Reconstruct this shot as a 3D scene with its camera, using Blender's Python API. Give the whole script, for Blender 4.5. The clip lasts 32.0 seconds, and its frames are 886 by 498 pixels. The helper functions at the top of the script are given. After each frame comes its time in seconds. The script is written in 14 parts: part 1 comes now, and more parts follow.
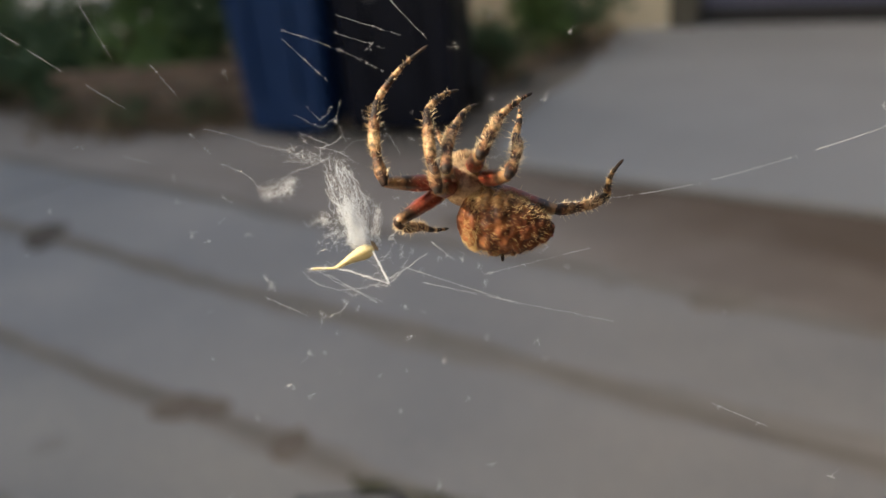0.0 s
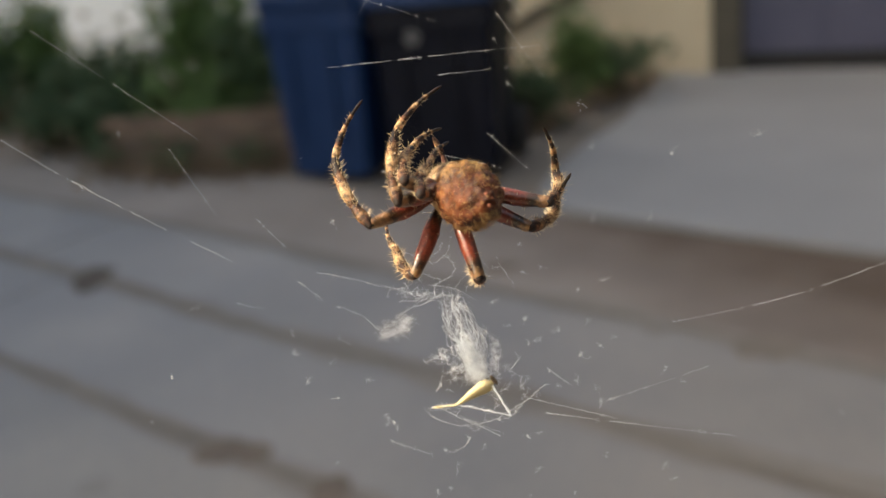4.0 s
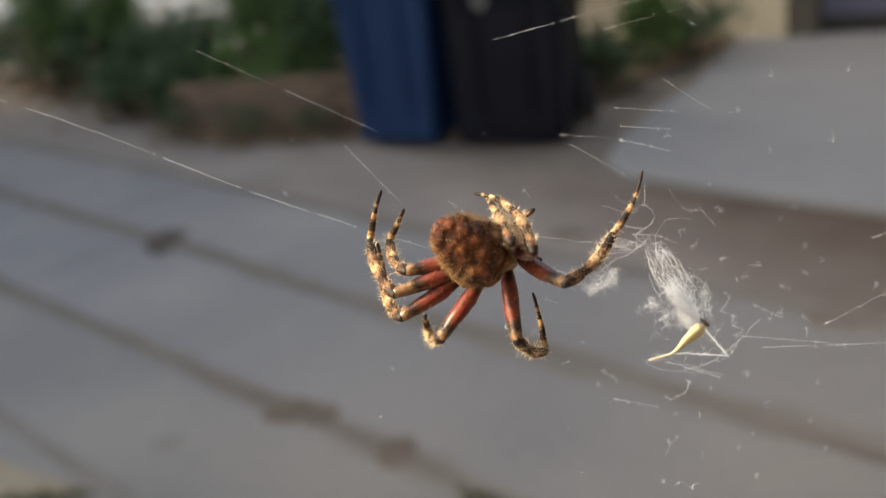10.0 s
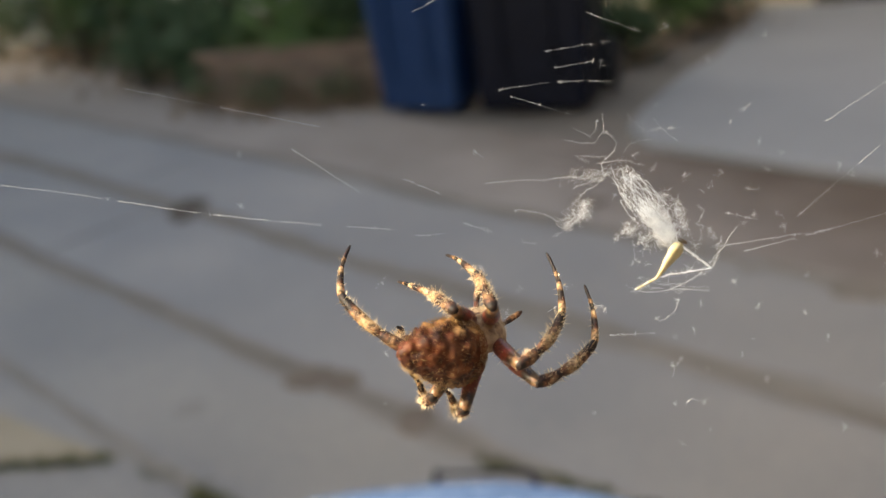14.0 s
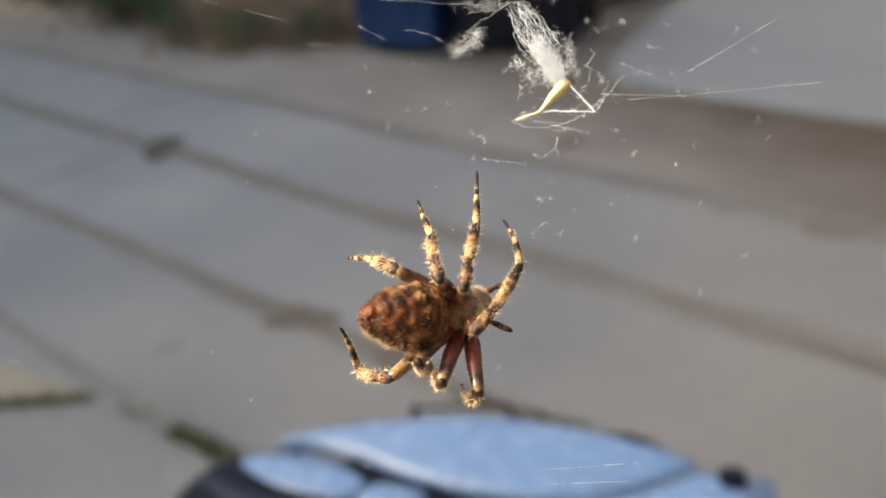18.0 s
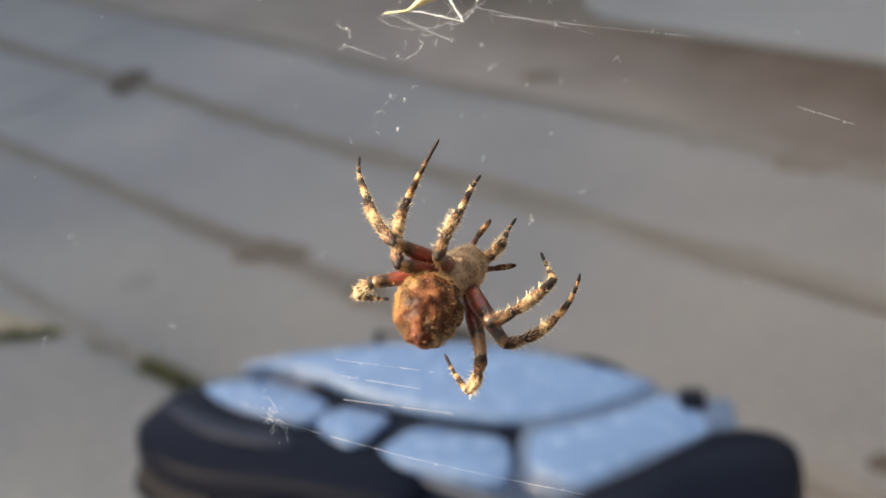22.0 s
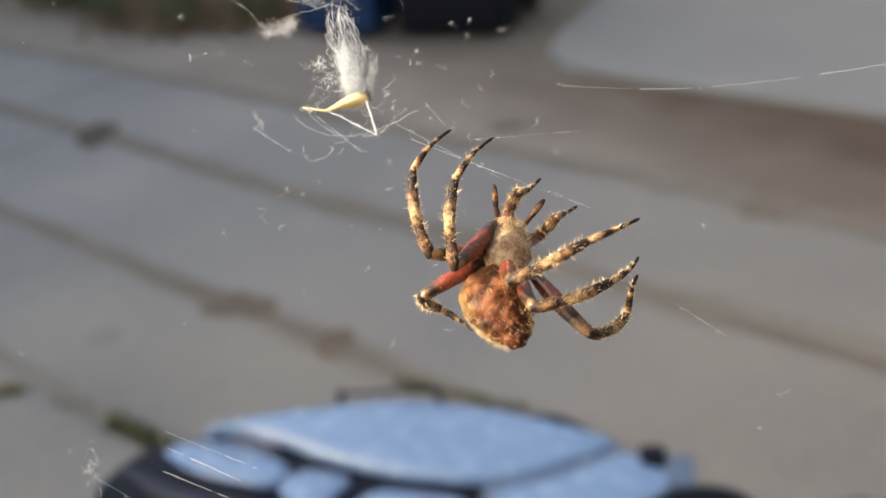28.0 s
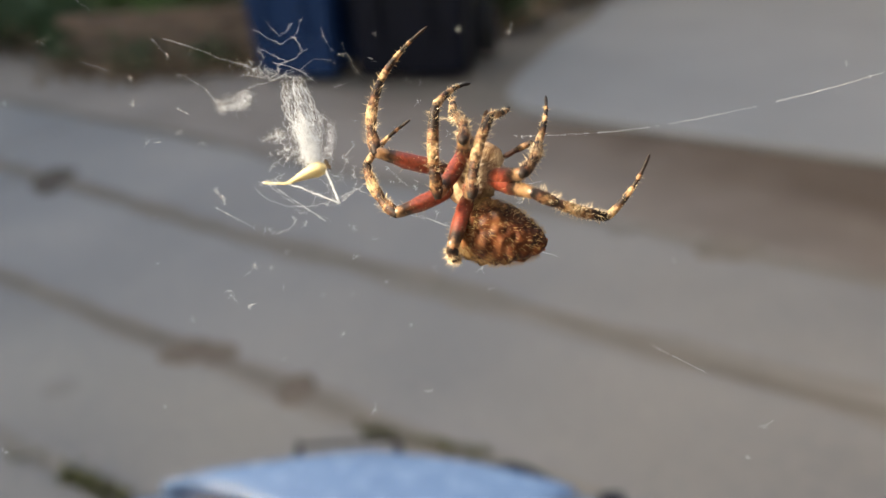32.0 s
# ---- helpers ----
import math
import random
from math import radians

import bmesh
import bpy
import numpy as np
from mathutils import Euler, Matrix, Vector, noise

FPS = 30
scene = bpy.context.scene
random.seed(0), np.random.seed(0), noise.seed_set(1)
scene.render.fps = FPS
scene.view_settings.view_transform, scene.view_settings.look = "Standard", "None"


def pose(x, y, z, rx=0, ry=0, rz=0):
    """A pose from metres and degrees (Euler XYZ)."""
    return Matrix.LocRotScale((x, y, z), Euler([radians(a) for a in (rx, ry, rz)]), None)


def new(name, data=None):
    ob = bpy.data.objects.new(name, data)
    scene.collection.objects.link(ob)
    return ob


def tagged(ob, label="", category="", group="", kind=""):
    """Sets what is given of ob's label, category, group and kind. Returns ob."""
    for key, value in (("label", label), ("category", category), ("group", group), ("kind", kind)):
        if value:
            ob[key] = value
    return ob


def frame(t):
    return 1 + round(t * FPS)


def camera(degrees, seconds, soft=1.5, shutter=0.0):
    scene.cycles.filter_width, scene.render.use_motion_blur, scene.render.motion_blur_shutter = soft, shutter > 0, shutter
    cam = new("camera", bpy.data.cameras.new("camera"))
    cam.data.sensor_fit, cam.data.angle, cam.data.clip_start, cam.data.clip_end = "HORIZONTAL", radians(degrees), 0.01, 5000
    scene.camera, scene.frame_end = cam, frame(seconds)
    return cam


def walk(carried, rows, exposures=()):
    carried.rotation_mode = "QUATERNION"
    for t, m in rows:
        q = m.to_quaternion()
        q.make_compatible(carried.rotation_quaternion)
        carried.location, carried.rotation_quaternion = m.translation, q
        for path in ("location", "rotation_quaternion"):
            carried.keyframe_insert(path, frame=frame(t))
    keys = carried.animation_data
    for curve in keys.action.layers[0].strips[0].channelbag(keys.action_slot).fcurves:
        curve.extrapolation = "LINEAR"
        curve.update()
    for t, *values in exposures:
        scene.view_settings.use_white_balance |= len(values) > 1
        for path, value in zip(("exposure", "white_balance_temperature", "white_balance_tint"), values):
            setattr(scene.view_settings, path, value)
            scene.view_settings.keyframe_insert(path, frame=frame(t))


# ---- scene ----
cam = camera(49.52, 32.0, 1.2)
# a phone lens focused on the spider a hand's width away
cam.data.dof.use_dof, cam.data.dof.focus_distance, cam.data.dof.aperture_fstop = True, 0.102, 20.5
walk(cam, [
    (0, pose(0.0103, 0.0000, 1.6249, 67.418, 5.046, -8.322)),
    (0.5, pose(0.0091, 0.0000, 1.6260, 67.958, 5.053, -8.406)),
    (1, pose(0.0079, 0.0000, 1.6272, 69.148, 5.188, -8.100)),
    (1.5, pose(0.0084, 0.0000, 1.6285, 70.201, 5.304, -7.821)),
    (2, pose(0.0090, 0.0000, 1.6298, 70.700, 5.480, -7.096)),
    (2.5, pose(0.0086, 0.0000, 1.6312, 70.583, 5.541, -6.719)),
    (3, pose(0.0082, 0.0000, 1.6327, 70.453, 5.584, -6.427)),
    (3.5, pose(0.0061, 0.0000, 1.6325, 70.238, 5.631, -6.152)),
    (5.5, pose(-0.0022, 0.0000, 1.6314, 70.486, 6.180, -3.793)),
    (6, pose(-0.0030, 0.0000, 1.6323, 71.864, 6.635, -2.105)),
    (6.5, pose(-0.0039, 0.0000, 1.6324, 72.626, 6.644, -2.141)),
    (7, pose(-0.0049, 0.0000, 1.6326, 71.604, 6.681, -1.846)),
    (7.5, pose(-0.0050, 0.0000, 1.6319, 70.499, 6.403, -2.819)),
    (8, pose(-0.0051, 0.0000, 1.6313, 69.772, 6.317, -3.055)),
    (8.5, pose(-0.0051, 0.0000, 1.6307, 68.945, 6.451, -2.373)),
    (9, pose(-0.0050, 0.0000, 1.6301, 68.597, 6.401, -2.518)),
    (9.5, pose(-0.0074, 0.0000, 1.6297, 68.585, 6.361, -2.662)),
    (10, pose(-0.0097, 0.0000, 1.6292, 68.651, 6.463, -2.258)),
    (10.5, pose(-0.0108, 0.0000, 1.6284, 68.789, 6.526, -2.058)),
    (11, pose(-0.0119, 0.0000, 1.6275, 68.337, 6.632, -1.568)),
    (11.5, pose(-0.0126, 0.0000, 1.6271, 67.991, 6.701, -1.228)),
    (12, pose(-0.0134, 0.0000, 1.6268, 67.429, 6.663, -1.250)),
    (12.5, pose(-0.0125, 0.0000, 1.6271, 67.339, 6.684, -1.147)),
    (13, pose(-0.0117, 0.0000, 1.6274, 67.336, 6.685, -1.140)),
    (13.5, pose(-0.0067, 0.0000, 1.6253, 67.314, 6.788, -0.880)),
    (15.5, pose(-0.0071, 0.0000, 1.6253, 65.172, 6.519, -1.325)),
    (16, pose(-0.0074, 0.0000, 1.6251, 64.790, 6.510, -1.249)),
    (16.5, pose(-0.0075, 0.0000, 1.6251, 64.042, 6.393, -1.457)),
    (17, pose(-0.0076, 0.0000, 1.6250, 63.585, 6.157, -2.193)),
    (17.5, pose(-0.0075, 0.0000, 1.6230, 63.443, 6.045, -2.638)),
    (18, pose(-0.0073, 0.0000, 1.6210, 63.296, 6.181, -2.145)),
    (18.5, pose(-0.0051, 0.0000, 1.6188, 62.547, 6.170, -2.019)),
    (19, pose(-0.0029, 0.0000, 1.6165, 61.661, 5.984, -2.483)),
    (19.5, pose(-0.0008, 0.0000, 1.6142, 61.049, 5.979, -2.358)),
    (20, pose(0.0014, 0.0000, 1.6120, 60.653, 5.912, -2.549)),
    (20.5, pose(0.0015, 0.0000, 1.6092, 60.225, 5.882, -2.574)),
    (21, pose(0.0016, 0.0000, 1.6065, 60.113, 5.881, -2.625)),
    (21.5, pose(0.0017, 0.0000, 1.6037, 59.563, 5.774, -2.875)),
    (22, pose(0.0023, 0.0000, 1.6041, 59.471, 5.576, -3.573)),
    (22.5, pose(0.0048, 0.0000, 1.6048, 60.255, 5.551, -4.035)),
    (23, pose(0.0073, 0.0000, 1.6055, 61.377, 5.655, -4.138)),
    (23.5, pose(0.0098, 0.0000, 1.6062, 61.801, 5.677, -4.237)),
    (24, pose(0.0124, 0.0000, 1.6069, 60.299, 5.394, -4.676)),
    (24.5, pose(0.0121, 0.0000, 1.6079, 60.542, 5.468, -4.464)),
    (25, pose(0.0119, 0.0000, 1.6088, 60.828, 5.440, -4.667)),
    (25.5, pose(0.0120, 0.0000, 1.6092, 60.997, 5.482, -4.562)),
    (27.5, pose(0.0155, 0.0000, 1.6164, 61.758, 5.370, -5.116)),
    (28, pose(0.0166, 0.0000, 1.6172, 62.077, 5.353, -5.307)),
    (28.5, pose(0.0176, 0.0000, 1.6180, 62.005, 5.221, -5.788)),
    (29, pose(0.0186, 0.0000, 1.6188, 61.985, 5.074, -6.356)),
    (29.5, pose(0.0183, 0.0000, 1.6200, 62.450, 5.040, -6.655)),
    (30, pose(0.0179, 0.0000, 1.6212, 62.706, 5.184, -6.126)),
    (30.5, pose(0.0188, 0.0000, 1.6225, 63.233, 5.329, -5.718)),
    (31, pose(0.0197, 0.0000, 1.6237, 63.540, 5.170, -6.457)),
    (31.5, pose(0.0212, 0.0000, 1.6251, 63.902, 5.010, -7.246)),
    (32, pose(0.0227, 0.0000, 1.6265, 64.287, 4.949, -7.628)),
], [(0, 1.18, 8150, 7), (6, 1.33, 8150, 7), (12, 1.43, 8200, 7), (16, 1.60, 8150, 6), (18, 1.69, 8100, 6), (20, 1.69, 8080, 6), (22, 1.64, 8080, 6), (32, 1.62, 8150, 6)])

# sun from the upper left behind the lens; a tall unseen block added beside the alley keeps the background in shade
SUN_TO = Vector((-0.78, -0.06, 0.62)).normalized()
sun = new("sun", bpy.data.lights.new("sun", "SUN"))
sun.data.energy, sun.data.angle, sun.data.color = 2.5, radians(0.55), (1.0, 0.955, 0.90)
sun.rotation_mode = "QUATERNION"
sun.rotation_quaternion = SUN_TO.to_track_quat("Z", "Y")

world = bpy.data.worlds.new("world")
scene.world = world
world.use_nodes = True
wn = world.node_tree.nodes
sky = wn.new("ShaderNodeTexSky")
sky.sky_type, sky.sun_disc = "NISHITA", False
sky.sun_elevation = math.asin(SUN_TO.z)
sky.sun_rotation = math.atan2(SUN_TO.x, SUN_TO.y)
sky.dust_density, sky.ozone_density = 4.0, 0.6
world.node_tree.links.new(sky.outputs[0], wn["Background"].inputs[0])
wn["Background"].inputs[1].default_value = 0.15

# ---- materials ----
def mat(name, c1, c2, scale=8.0, rough=0.8, bump=0.3, fine=6.0, metal=0.0, spec=0.5, contrast=0.35,
        rand=0.0, trans=0.0, coat=0.0):
    """Two colours mixed by a coarse and a fine noise, with relief from the same noise."""
    m = bpy.data.materials.new(name)
    m.use_nodes = True
    n, l = m.node_tree.nodes, m.node_tree.links
    b = n["Principled BSDF"]
    co = n.new("ShaderNodeTexCoord")
    big, small = n.new("ShaderNodeTexNoise"), n.new("ShaderNodeTexNoise")
    big.inputs["Scale"].default_value, big.inputs["Detail"].default_value = scale, 5
    small.inputs["Scale"].default_value, small.inputs["Detail"].default_value = scale * fine, 3
    for k in (big, small):
        l.new(co.outputs["Object"], k.inputs["Vector"])
    add = n.new("ShaderNodeMath")
    add.operation = "MULTIPLY_ADD"
    l.new(small.outputs[0], add.inputs[0])
    add.inputs[1].default_value = 0.5
    l.new(big.outputs[0], add.inputs[2])
    ramp = n.new("ShaderNodeMapRange")
    ramp.inputs[1].default_value, ramp.inputs[2].default_value = 0.75 - contrast, 0.75 + contrast
    l.new(add.outputs[0], ramp.inputs[0])
    mix = n.new("ShaderNodeMix")
    mix.data_type = "RGBA"
    mix.inputs[6].default_value, mix.inputs[7].default_value = (*c1, 1), (*c2, 1)
    l.new(ramp.outputs[0], mix.inputs[0])
    out = mix.outputs[2]
    if rand:
        info, hsv, rr = n.new("ShaderNodeObjectInfo"), n.new("ShaderNodeHueSaturation"), n.new("ShaderNodeMapRange")
        rr.inputs[3].default_value, rr.inputs[4].default_value = 1 - rand, 1 + rand
        l.new(info.outputs["Random"], rr.inputs[0])
        l.new(rr.outputs[0], hsv.inputs["Value"])
        l.new(out, hsv.inputs["Color"])
        out = hsv.outputs[0]
    l.new(out, b.inputs["Base Color"])
    rg = n.new("ShaderNodeMapRange")
    rg.inputs[3].default_value, rg.inputs[4].default_value = max(0.02, rough - 0.12), min(1, rough + 0.12)
    l.new(small.outputs[0], rg.inputs[0])
    l.new(rg.outputs[0], b.inputs["Roughness"])
    b.inputs["Metallic"].default_value = metal
    b.inputs["Specular IOR Level"].default_value = spec
    b.inputs["Coat Weight"].default_value = coat
    if trans:
        b.inputs["Subsurface Weight"].default_value = trans
        b.inputs["Subsurface Radius"].default_value = (0.0012, 0.0006, 0.0003)
    if bump:
        bp = n.new("ShaderNodeBump")
        bp.inputs["Strength"].default_value = bump
        bp.inputs["Distance"].default_value = 0.06 / (scale * fine)
        l.new(add.outputs[0], bp.inputs["Height"])
        l.new(bp.outputs[0], b.inputs["Normal"])
    return m


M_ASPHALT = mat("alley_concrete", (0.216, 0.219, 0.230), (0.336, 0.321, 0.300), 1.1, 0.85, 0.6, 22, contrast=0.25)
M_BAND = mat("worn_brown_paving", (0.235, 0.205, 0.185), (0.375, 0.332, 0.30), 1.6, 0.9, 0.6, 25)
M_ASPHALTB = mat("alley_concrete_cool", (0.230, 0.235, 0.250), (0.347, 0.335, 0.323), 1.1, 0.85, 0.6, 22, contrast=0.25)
M_JOINTA = mat("joint_film", (0.195, 0.18, 0.165), (0.275, 0.252, 0.23), 4, 0.9, 0.5, 9)
M_JOINTB = mat("joint_filth", (0.155, 0.135, 0.115), (0.24, 0.207, 0.175), 6, 0.9, 0.6, 8)


def dirt_and_dimming(m, across, start, full, tint):
    """Brown tint over a paving material, dirt on the worn strip and light fall-off on the slabs, in patches that
    thicken along the alley and, by across, towards its kerb.
    """
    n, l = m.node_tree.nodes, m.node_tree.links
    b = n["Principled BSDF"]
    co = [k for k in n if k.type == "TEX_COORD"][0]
    untinted = b.inputs["Base Color"].links[0].from_socket
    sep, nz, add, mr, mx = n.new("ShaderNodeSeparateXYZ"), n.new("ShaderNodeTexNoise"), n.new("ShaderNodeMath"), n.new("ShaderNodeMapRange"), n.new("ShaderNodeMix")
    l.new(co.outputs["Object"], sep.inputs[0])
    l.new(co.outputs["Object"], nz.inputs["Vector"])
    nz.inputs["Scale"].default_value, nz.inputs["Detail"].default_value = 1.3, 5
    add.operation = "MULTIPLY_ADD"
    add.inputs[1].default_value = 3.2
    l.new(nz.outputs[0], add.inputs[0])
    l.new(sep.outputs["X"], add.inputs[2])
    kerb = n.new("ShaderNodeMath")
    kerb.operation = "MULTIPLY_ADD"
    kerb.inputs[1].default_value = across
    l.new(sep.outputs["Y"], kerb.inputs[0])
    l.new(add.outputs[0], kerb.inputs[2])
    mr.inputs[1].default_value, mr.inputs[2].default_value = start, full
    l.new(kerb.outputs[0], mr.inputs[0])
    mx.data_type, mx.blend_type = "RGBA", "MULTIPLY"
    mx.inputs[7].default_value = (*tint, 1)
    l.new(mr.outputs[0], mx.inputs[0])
    l.new(untinted, mx.inputs[6])
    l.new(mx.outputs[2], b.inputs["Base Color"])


dirt_and_dimming(M_BAND, 2.4, 6.7, 9.6, (0.36, 0.305, 0.26))
# light falling off along the alley, put into the slab colour
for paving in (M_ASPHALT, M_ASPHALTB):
    dirt_and_dimming(paving, 0.0, -2.2, 2.6, (0.79, 0.755, 0.725))
M_DRIVE = mat("driveway_concrete", (0.24, 0.25, 0.262), (0.318, 0.325, 0.333), 1.1, 0.8, 0.3, 30)
M_DIRT = mat("joint_dirt", (0.15, 0.132, 0.115), (0.24, 0.215, 0.185), 9, 0.95, 0.8, 8)
M_SOIL = mat("dry_soil", (0.17, 0.13, 0.095), (0.31, 0.24, 0.175), 4, 0.95, 0.9, 9)
M_TAN = mat("tan_patch", (0.30, 0.255, 0.185), (0.38, 0.33, 0.25), 3, 0.9, 0.5, 12)
M_STAIN = mat("oil_stain", (0.068, 0.053, 0.042), (0.118, 0.096, 0.078), 14, 0.8, 0.4, 5)
M_RUST = mat("brown_stain", (0.125, 0.098, 0.078), (0.20, 0.163, 0.13), 10, 0.85, 0.4, 6)
M_BRICK = mat("planter_brick", (0.125, 0.082, 0.056), (0.25, 0.165, 0.115), 14, 0.9, 0.6, 8, rand=0.25)
M_MORTAR = mat("mortar", (0.18, 0.16, 0.14), (0.28, 0.25, 0.22), 18, 0.95, 0.5, 6)
M_SIDING = mat("white_siding", (0.80, 0.855, 0.90), (0.85, 0.89, 0.93), 2, 0.6, 0.1, 20)
M_STUCCO = mat("tan_stucco", (0.55, 0.47, 0.33), (0.64, 0.56, 0.41), 3, 0.9, 0.6, 30)
M_JAMB = mat("olive_trim", (0.06, 0.055, 0.04), (0.10, 0.09, 0.07), 6, 0.7, 0.2, 10)
M_DOOR = mat("slate_blue_door", (0.065, 0.068, 0.115), (0.09, 0.094, 0.145), 3, 0.5, 0.15, 15)
M_RED = mat("red_paint", (0.22, 0.025, 0.02), (0.28, 0.04, 0.03), 20, 0.5, 0.1)
M_BLACK = mat("black_rubber", (0.012, 0.012, 0.013), (0.03, 0.03, 0.03), 12, 0.8, 0.2)
M_ROOF = mat("roof_shingle", (0.08, 0.075, 0.07), (0.15, 0.14, 0.13), 5, 0.9, 0.5, 9)
M_SHADEBLOCK = mat("pale_shade_block", (0.58, 0.60, 0.62), (0.68, 0.70, 0.72), 3, 0.9, 0.5, 20)
M_DIMBLOCK = mat("dark_dim_block", (0.05, 0.042, 0.036), (0.09, 0.076, 0.064), 6, 0.85, 0.4, 9)
M_BRICKWALL = mat("house_brick", (0.16, 0.10, 0.07), (0.27, 0.17, 0.12), 6, 0.9, 0.5, 8)
M_BINBLUE = mat("blue_plastic", (0.007, 0.030, 0.095), (0.013, 0.044, 0.125), 5, 0.5, 0.15, 25, spec=0.3)
M_BINBLACK = mat("black_plastic", (0.0022, 0.003, 0.008), (0.005, 0.0068, 0.016), 5, 0.45, 0.15, 25, spec=0.2)
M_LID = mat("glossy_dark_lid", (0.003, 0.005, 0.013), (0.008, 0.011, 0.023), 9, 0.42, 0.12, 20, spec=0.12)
# panel: the sky's reflection put into a pale blue base colour
M_LIDPANEL = mat("sky_tinted_panel", (0.12, 0.22, 0.42), (0.17, 0.29, 0.51), 5, 0.26, 0.03, 8, spec=0.8, coat=0.6)
# recess, rim and ridge: dimmer steps of that painted reflection
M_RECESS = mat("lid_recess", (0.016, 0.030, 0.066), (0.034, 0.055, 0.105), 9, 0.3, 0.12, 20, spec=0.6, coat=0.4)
M_RIM = mat("sky_tinted_rim", (0.055, 0.095, 0.175), (0.095, 0.145, 0.24), 9, 0.3, 0.12, 20, spec=0.7, coat=0.5)
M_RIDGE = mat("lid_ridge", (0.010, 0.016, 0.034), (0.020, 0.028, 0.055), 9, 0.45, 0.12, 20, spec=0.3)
M_LABEL = mat("grey_label", (0.10, 0.10, 0.105), (0.16, 0.16, 0.16), 20, 0.5, 0.05)
M_LEAFA = mat("leaf_green", (0.062, 0.125, 0.030), (0.135, 0.22, 0.06), 9, 0.55, 0.1)
M_LEAFB = mat("leaf_dark", (0.036, 0.076, 0.034), (0.082, 0.135, 0.054), 9, 0.6, 0.1)
M_LEAFC = mat("leaf_dry", (0.14, 0.095, 0.06), (0.28, 0.20, 0.12), 9, 0.8, 0.2)
M_WEED = mat("weed_green", (0.075, 0.085, 0.03), (0.15, 0.15, 0.065), 12, 0.7, 0.1)
M_BARK = mat("shrub_bark", (0.07, 0.05, 0.035), (0.13, 0.10, 0.07), 30, 0.9, 0.5)
M_PIPE = mat("dark_pipe", (0.05, 0.045, 0.035), (0.09, 0.08, 0.06), 9, 0.6, 0.2)


# ---- building helpers ----
def link(name, bm, material, parent=None, label="", smooth=False):
    me = bpy.data.meshes.new(name)
    bm.to_mesh(me)
    bm.free()
    me.materials.append(material)
    if smooth:
        me.shade_smooth()
    ob = new(name, me)
    if parent is not None:
        ob.parent = parent
    if label:
        ob["label"] = label
    return ob


def part(name, bm, material, parent, label="", smooth=False):
    return link(name, bm, material, parent, label, smooth)


def box(bm, x0, x1, y0, y1, z0, z1, m=None, bevel=0.0):
    """A box between two corners, put through m."""
    r = bmesh.ops.create_cube(bm, size=1, matrix=Matrix.LocRotScale(((x0 + x1) / 2, (y0 + y1) / 2, (z0 + z1) / 2), None, (x1 - x0, y1 - y0, z1 - z0)))
    if bevel:
        es = list({e for v in r["verts"] for e in v.link_edges})
        q = bmesh.ops.bevel(bm, geom=es, offset=bevel, segments=2, affect="EDGES", profile=0.6)
        vs = list({v for f in q["faces"] for v in f.verts} | {v for v in r["verts"] if v.is_valid})
        vs = [v for v in vs if v.is_valid]
    else:
        vs = r["verts"]
    if m is not None:
        bmesh.ops.transform(bm, matrix=m, verts=vs)
    return bm


def cyl(bm, a, b, r0, r1=None, seg=12):
    """A capped cone from a to b."""
    a, b = Vector(a), Vector(b)
    d = b - a
    m = Matrix.Translation((a + b) / 2) @ d.to_track_quat("Z", "Y").to_matrix().to_4x4()
    bmesh.ops.create_cone(bm, cap_ends=True, segments=seg, radius1=r0, radius2=r0 if r1 is None else r1, depth=d.length, matrix=m)
    return bm


def loft(bm, rings, cap=True):
    """Skin a list of rings of points."""
    vs = [[bm.verts.new(p) for p in r] for r in rings]
    for a, b in zip(vs, vs[1:]):
        k = len(a)
        for i in range(k):
            bm.faces.new((a[i], a[(i + 1) % k], b[(i + 1) % k], b[i]))
    if cap:
        bm.faces.new(list(reversed(vs[0])))
        bm.faces.new(vs[-1])
    bmesh.ops.recalc_face_normals(bm, faces=bm.faces[:])
    return bm


def smooth_path(pts, n=6):
    """Catmull-Rom points through pts."""
    pts = [Vector(p) for p in pts]
    out = []
    for i in range(len(pts) - 1):
        p0, p1, p2, p3 = pts[max(i - 1, 0)], pts[i], pts[i + 1], pts[min(i + 2, len(pts) - 1)]
        for k in range(n):
            t = k / n
            out.append(0.5 * ((2 * p1) + (p2 - p0) * t + (2 * p0 - 5 * p1 + 4 * p2 - p3) * t * t + (3 * p1 - p0 - 3 * p2 + p3) * t ** 3))
    out.append(pts[-1])
    return out


def rrect(w, d, r, z, n=5, cx=0.0, cy=0.0):
    """A rounded rectangle ring at height z."""
    out = []
    for k, (sx, sy) in enumerate(((1, 1), (-1, 1), (-1, -1), (1, -1))):
        for i in range(n):
            a = math.pi / 2 * (k + i / (n - 1))
            out.append((cx + sx * (w / 2 - r) + r * math.cos(a), cy + sy * (d / 2 - r) + r * math.sin(a), z))
    return out


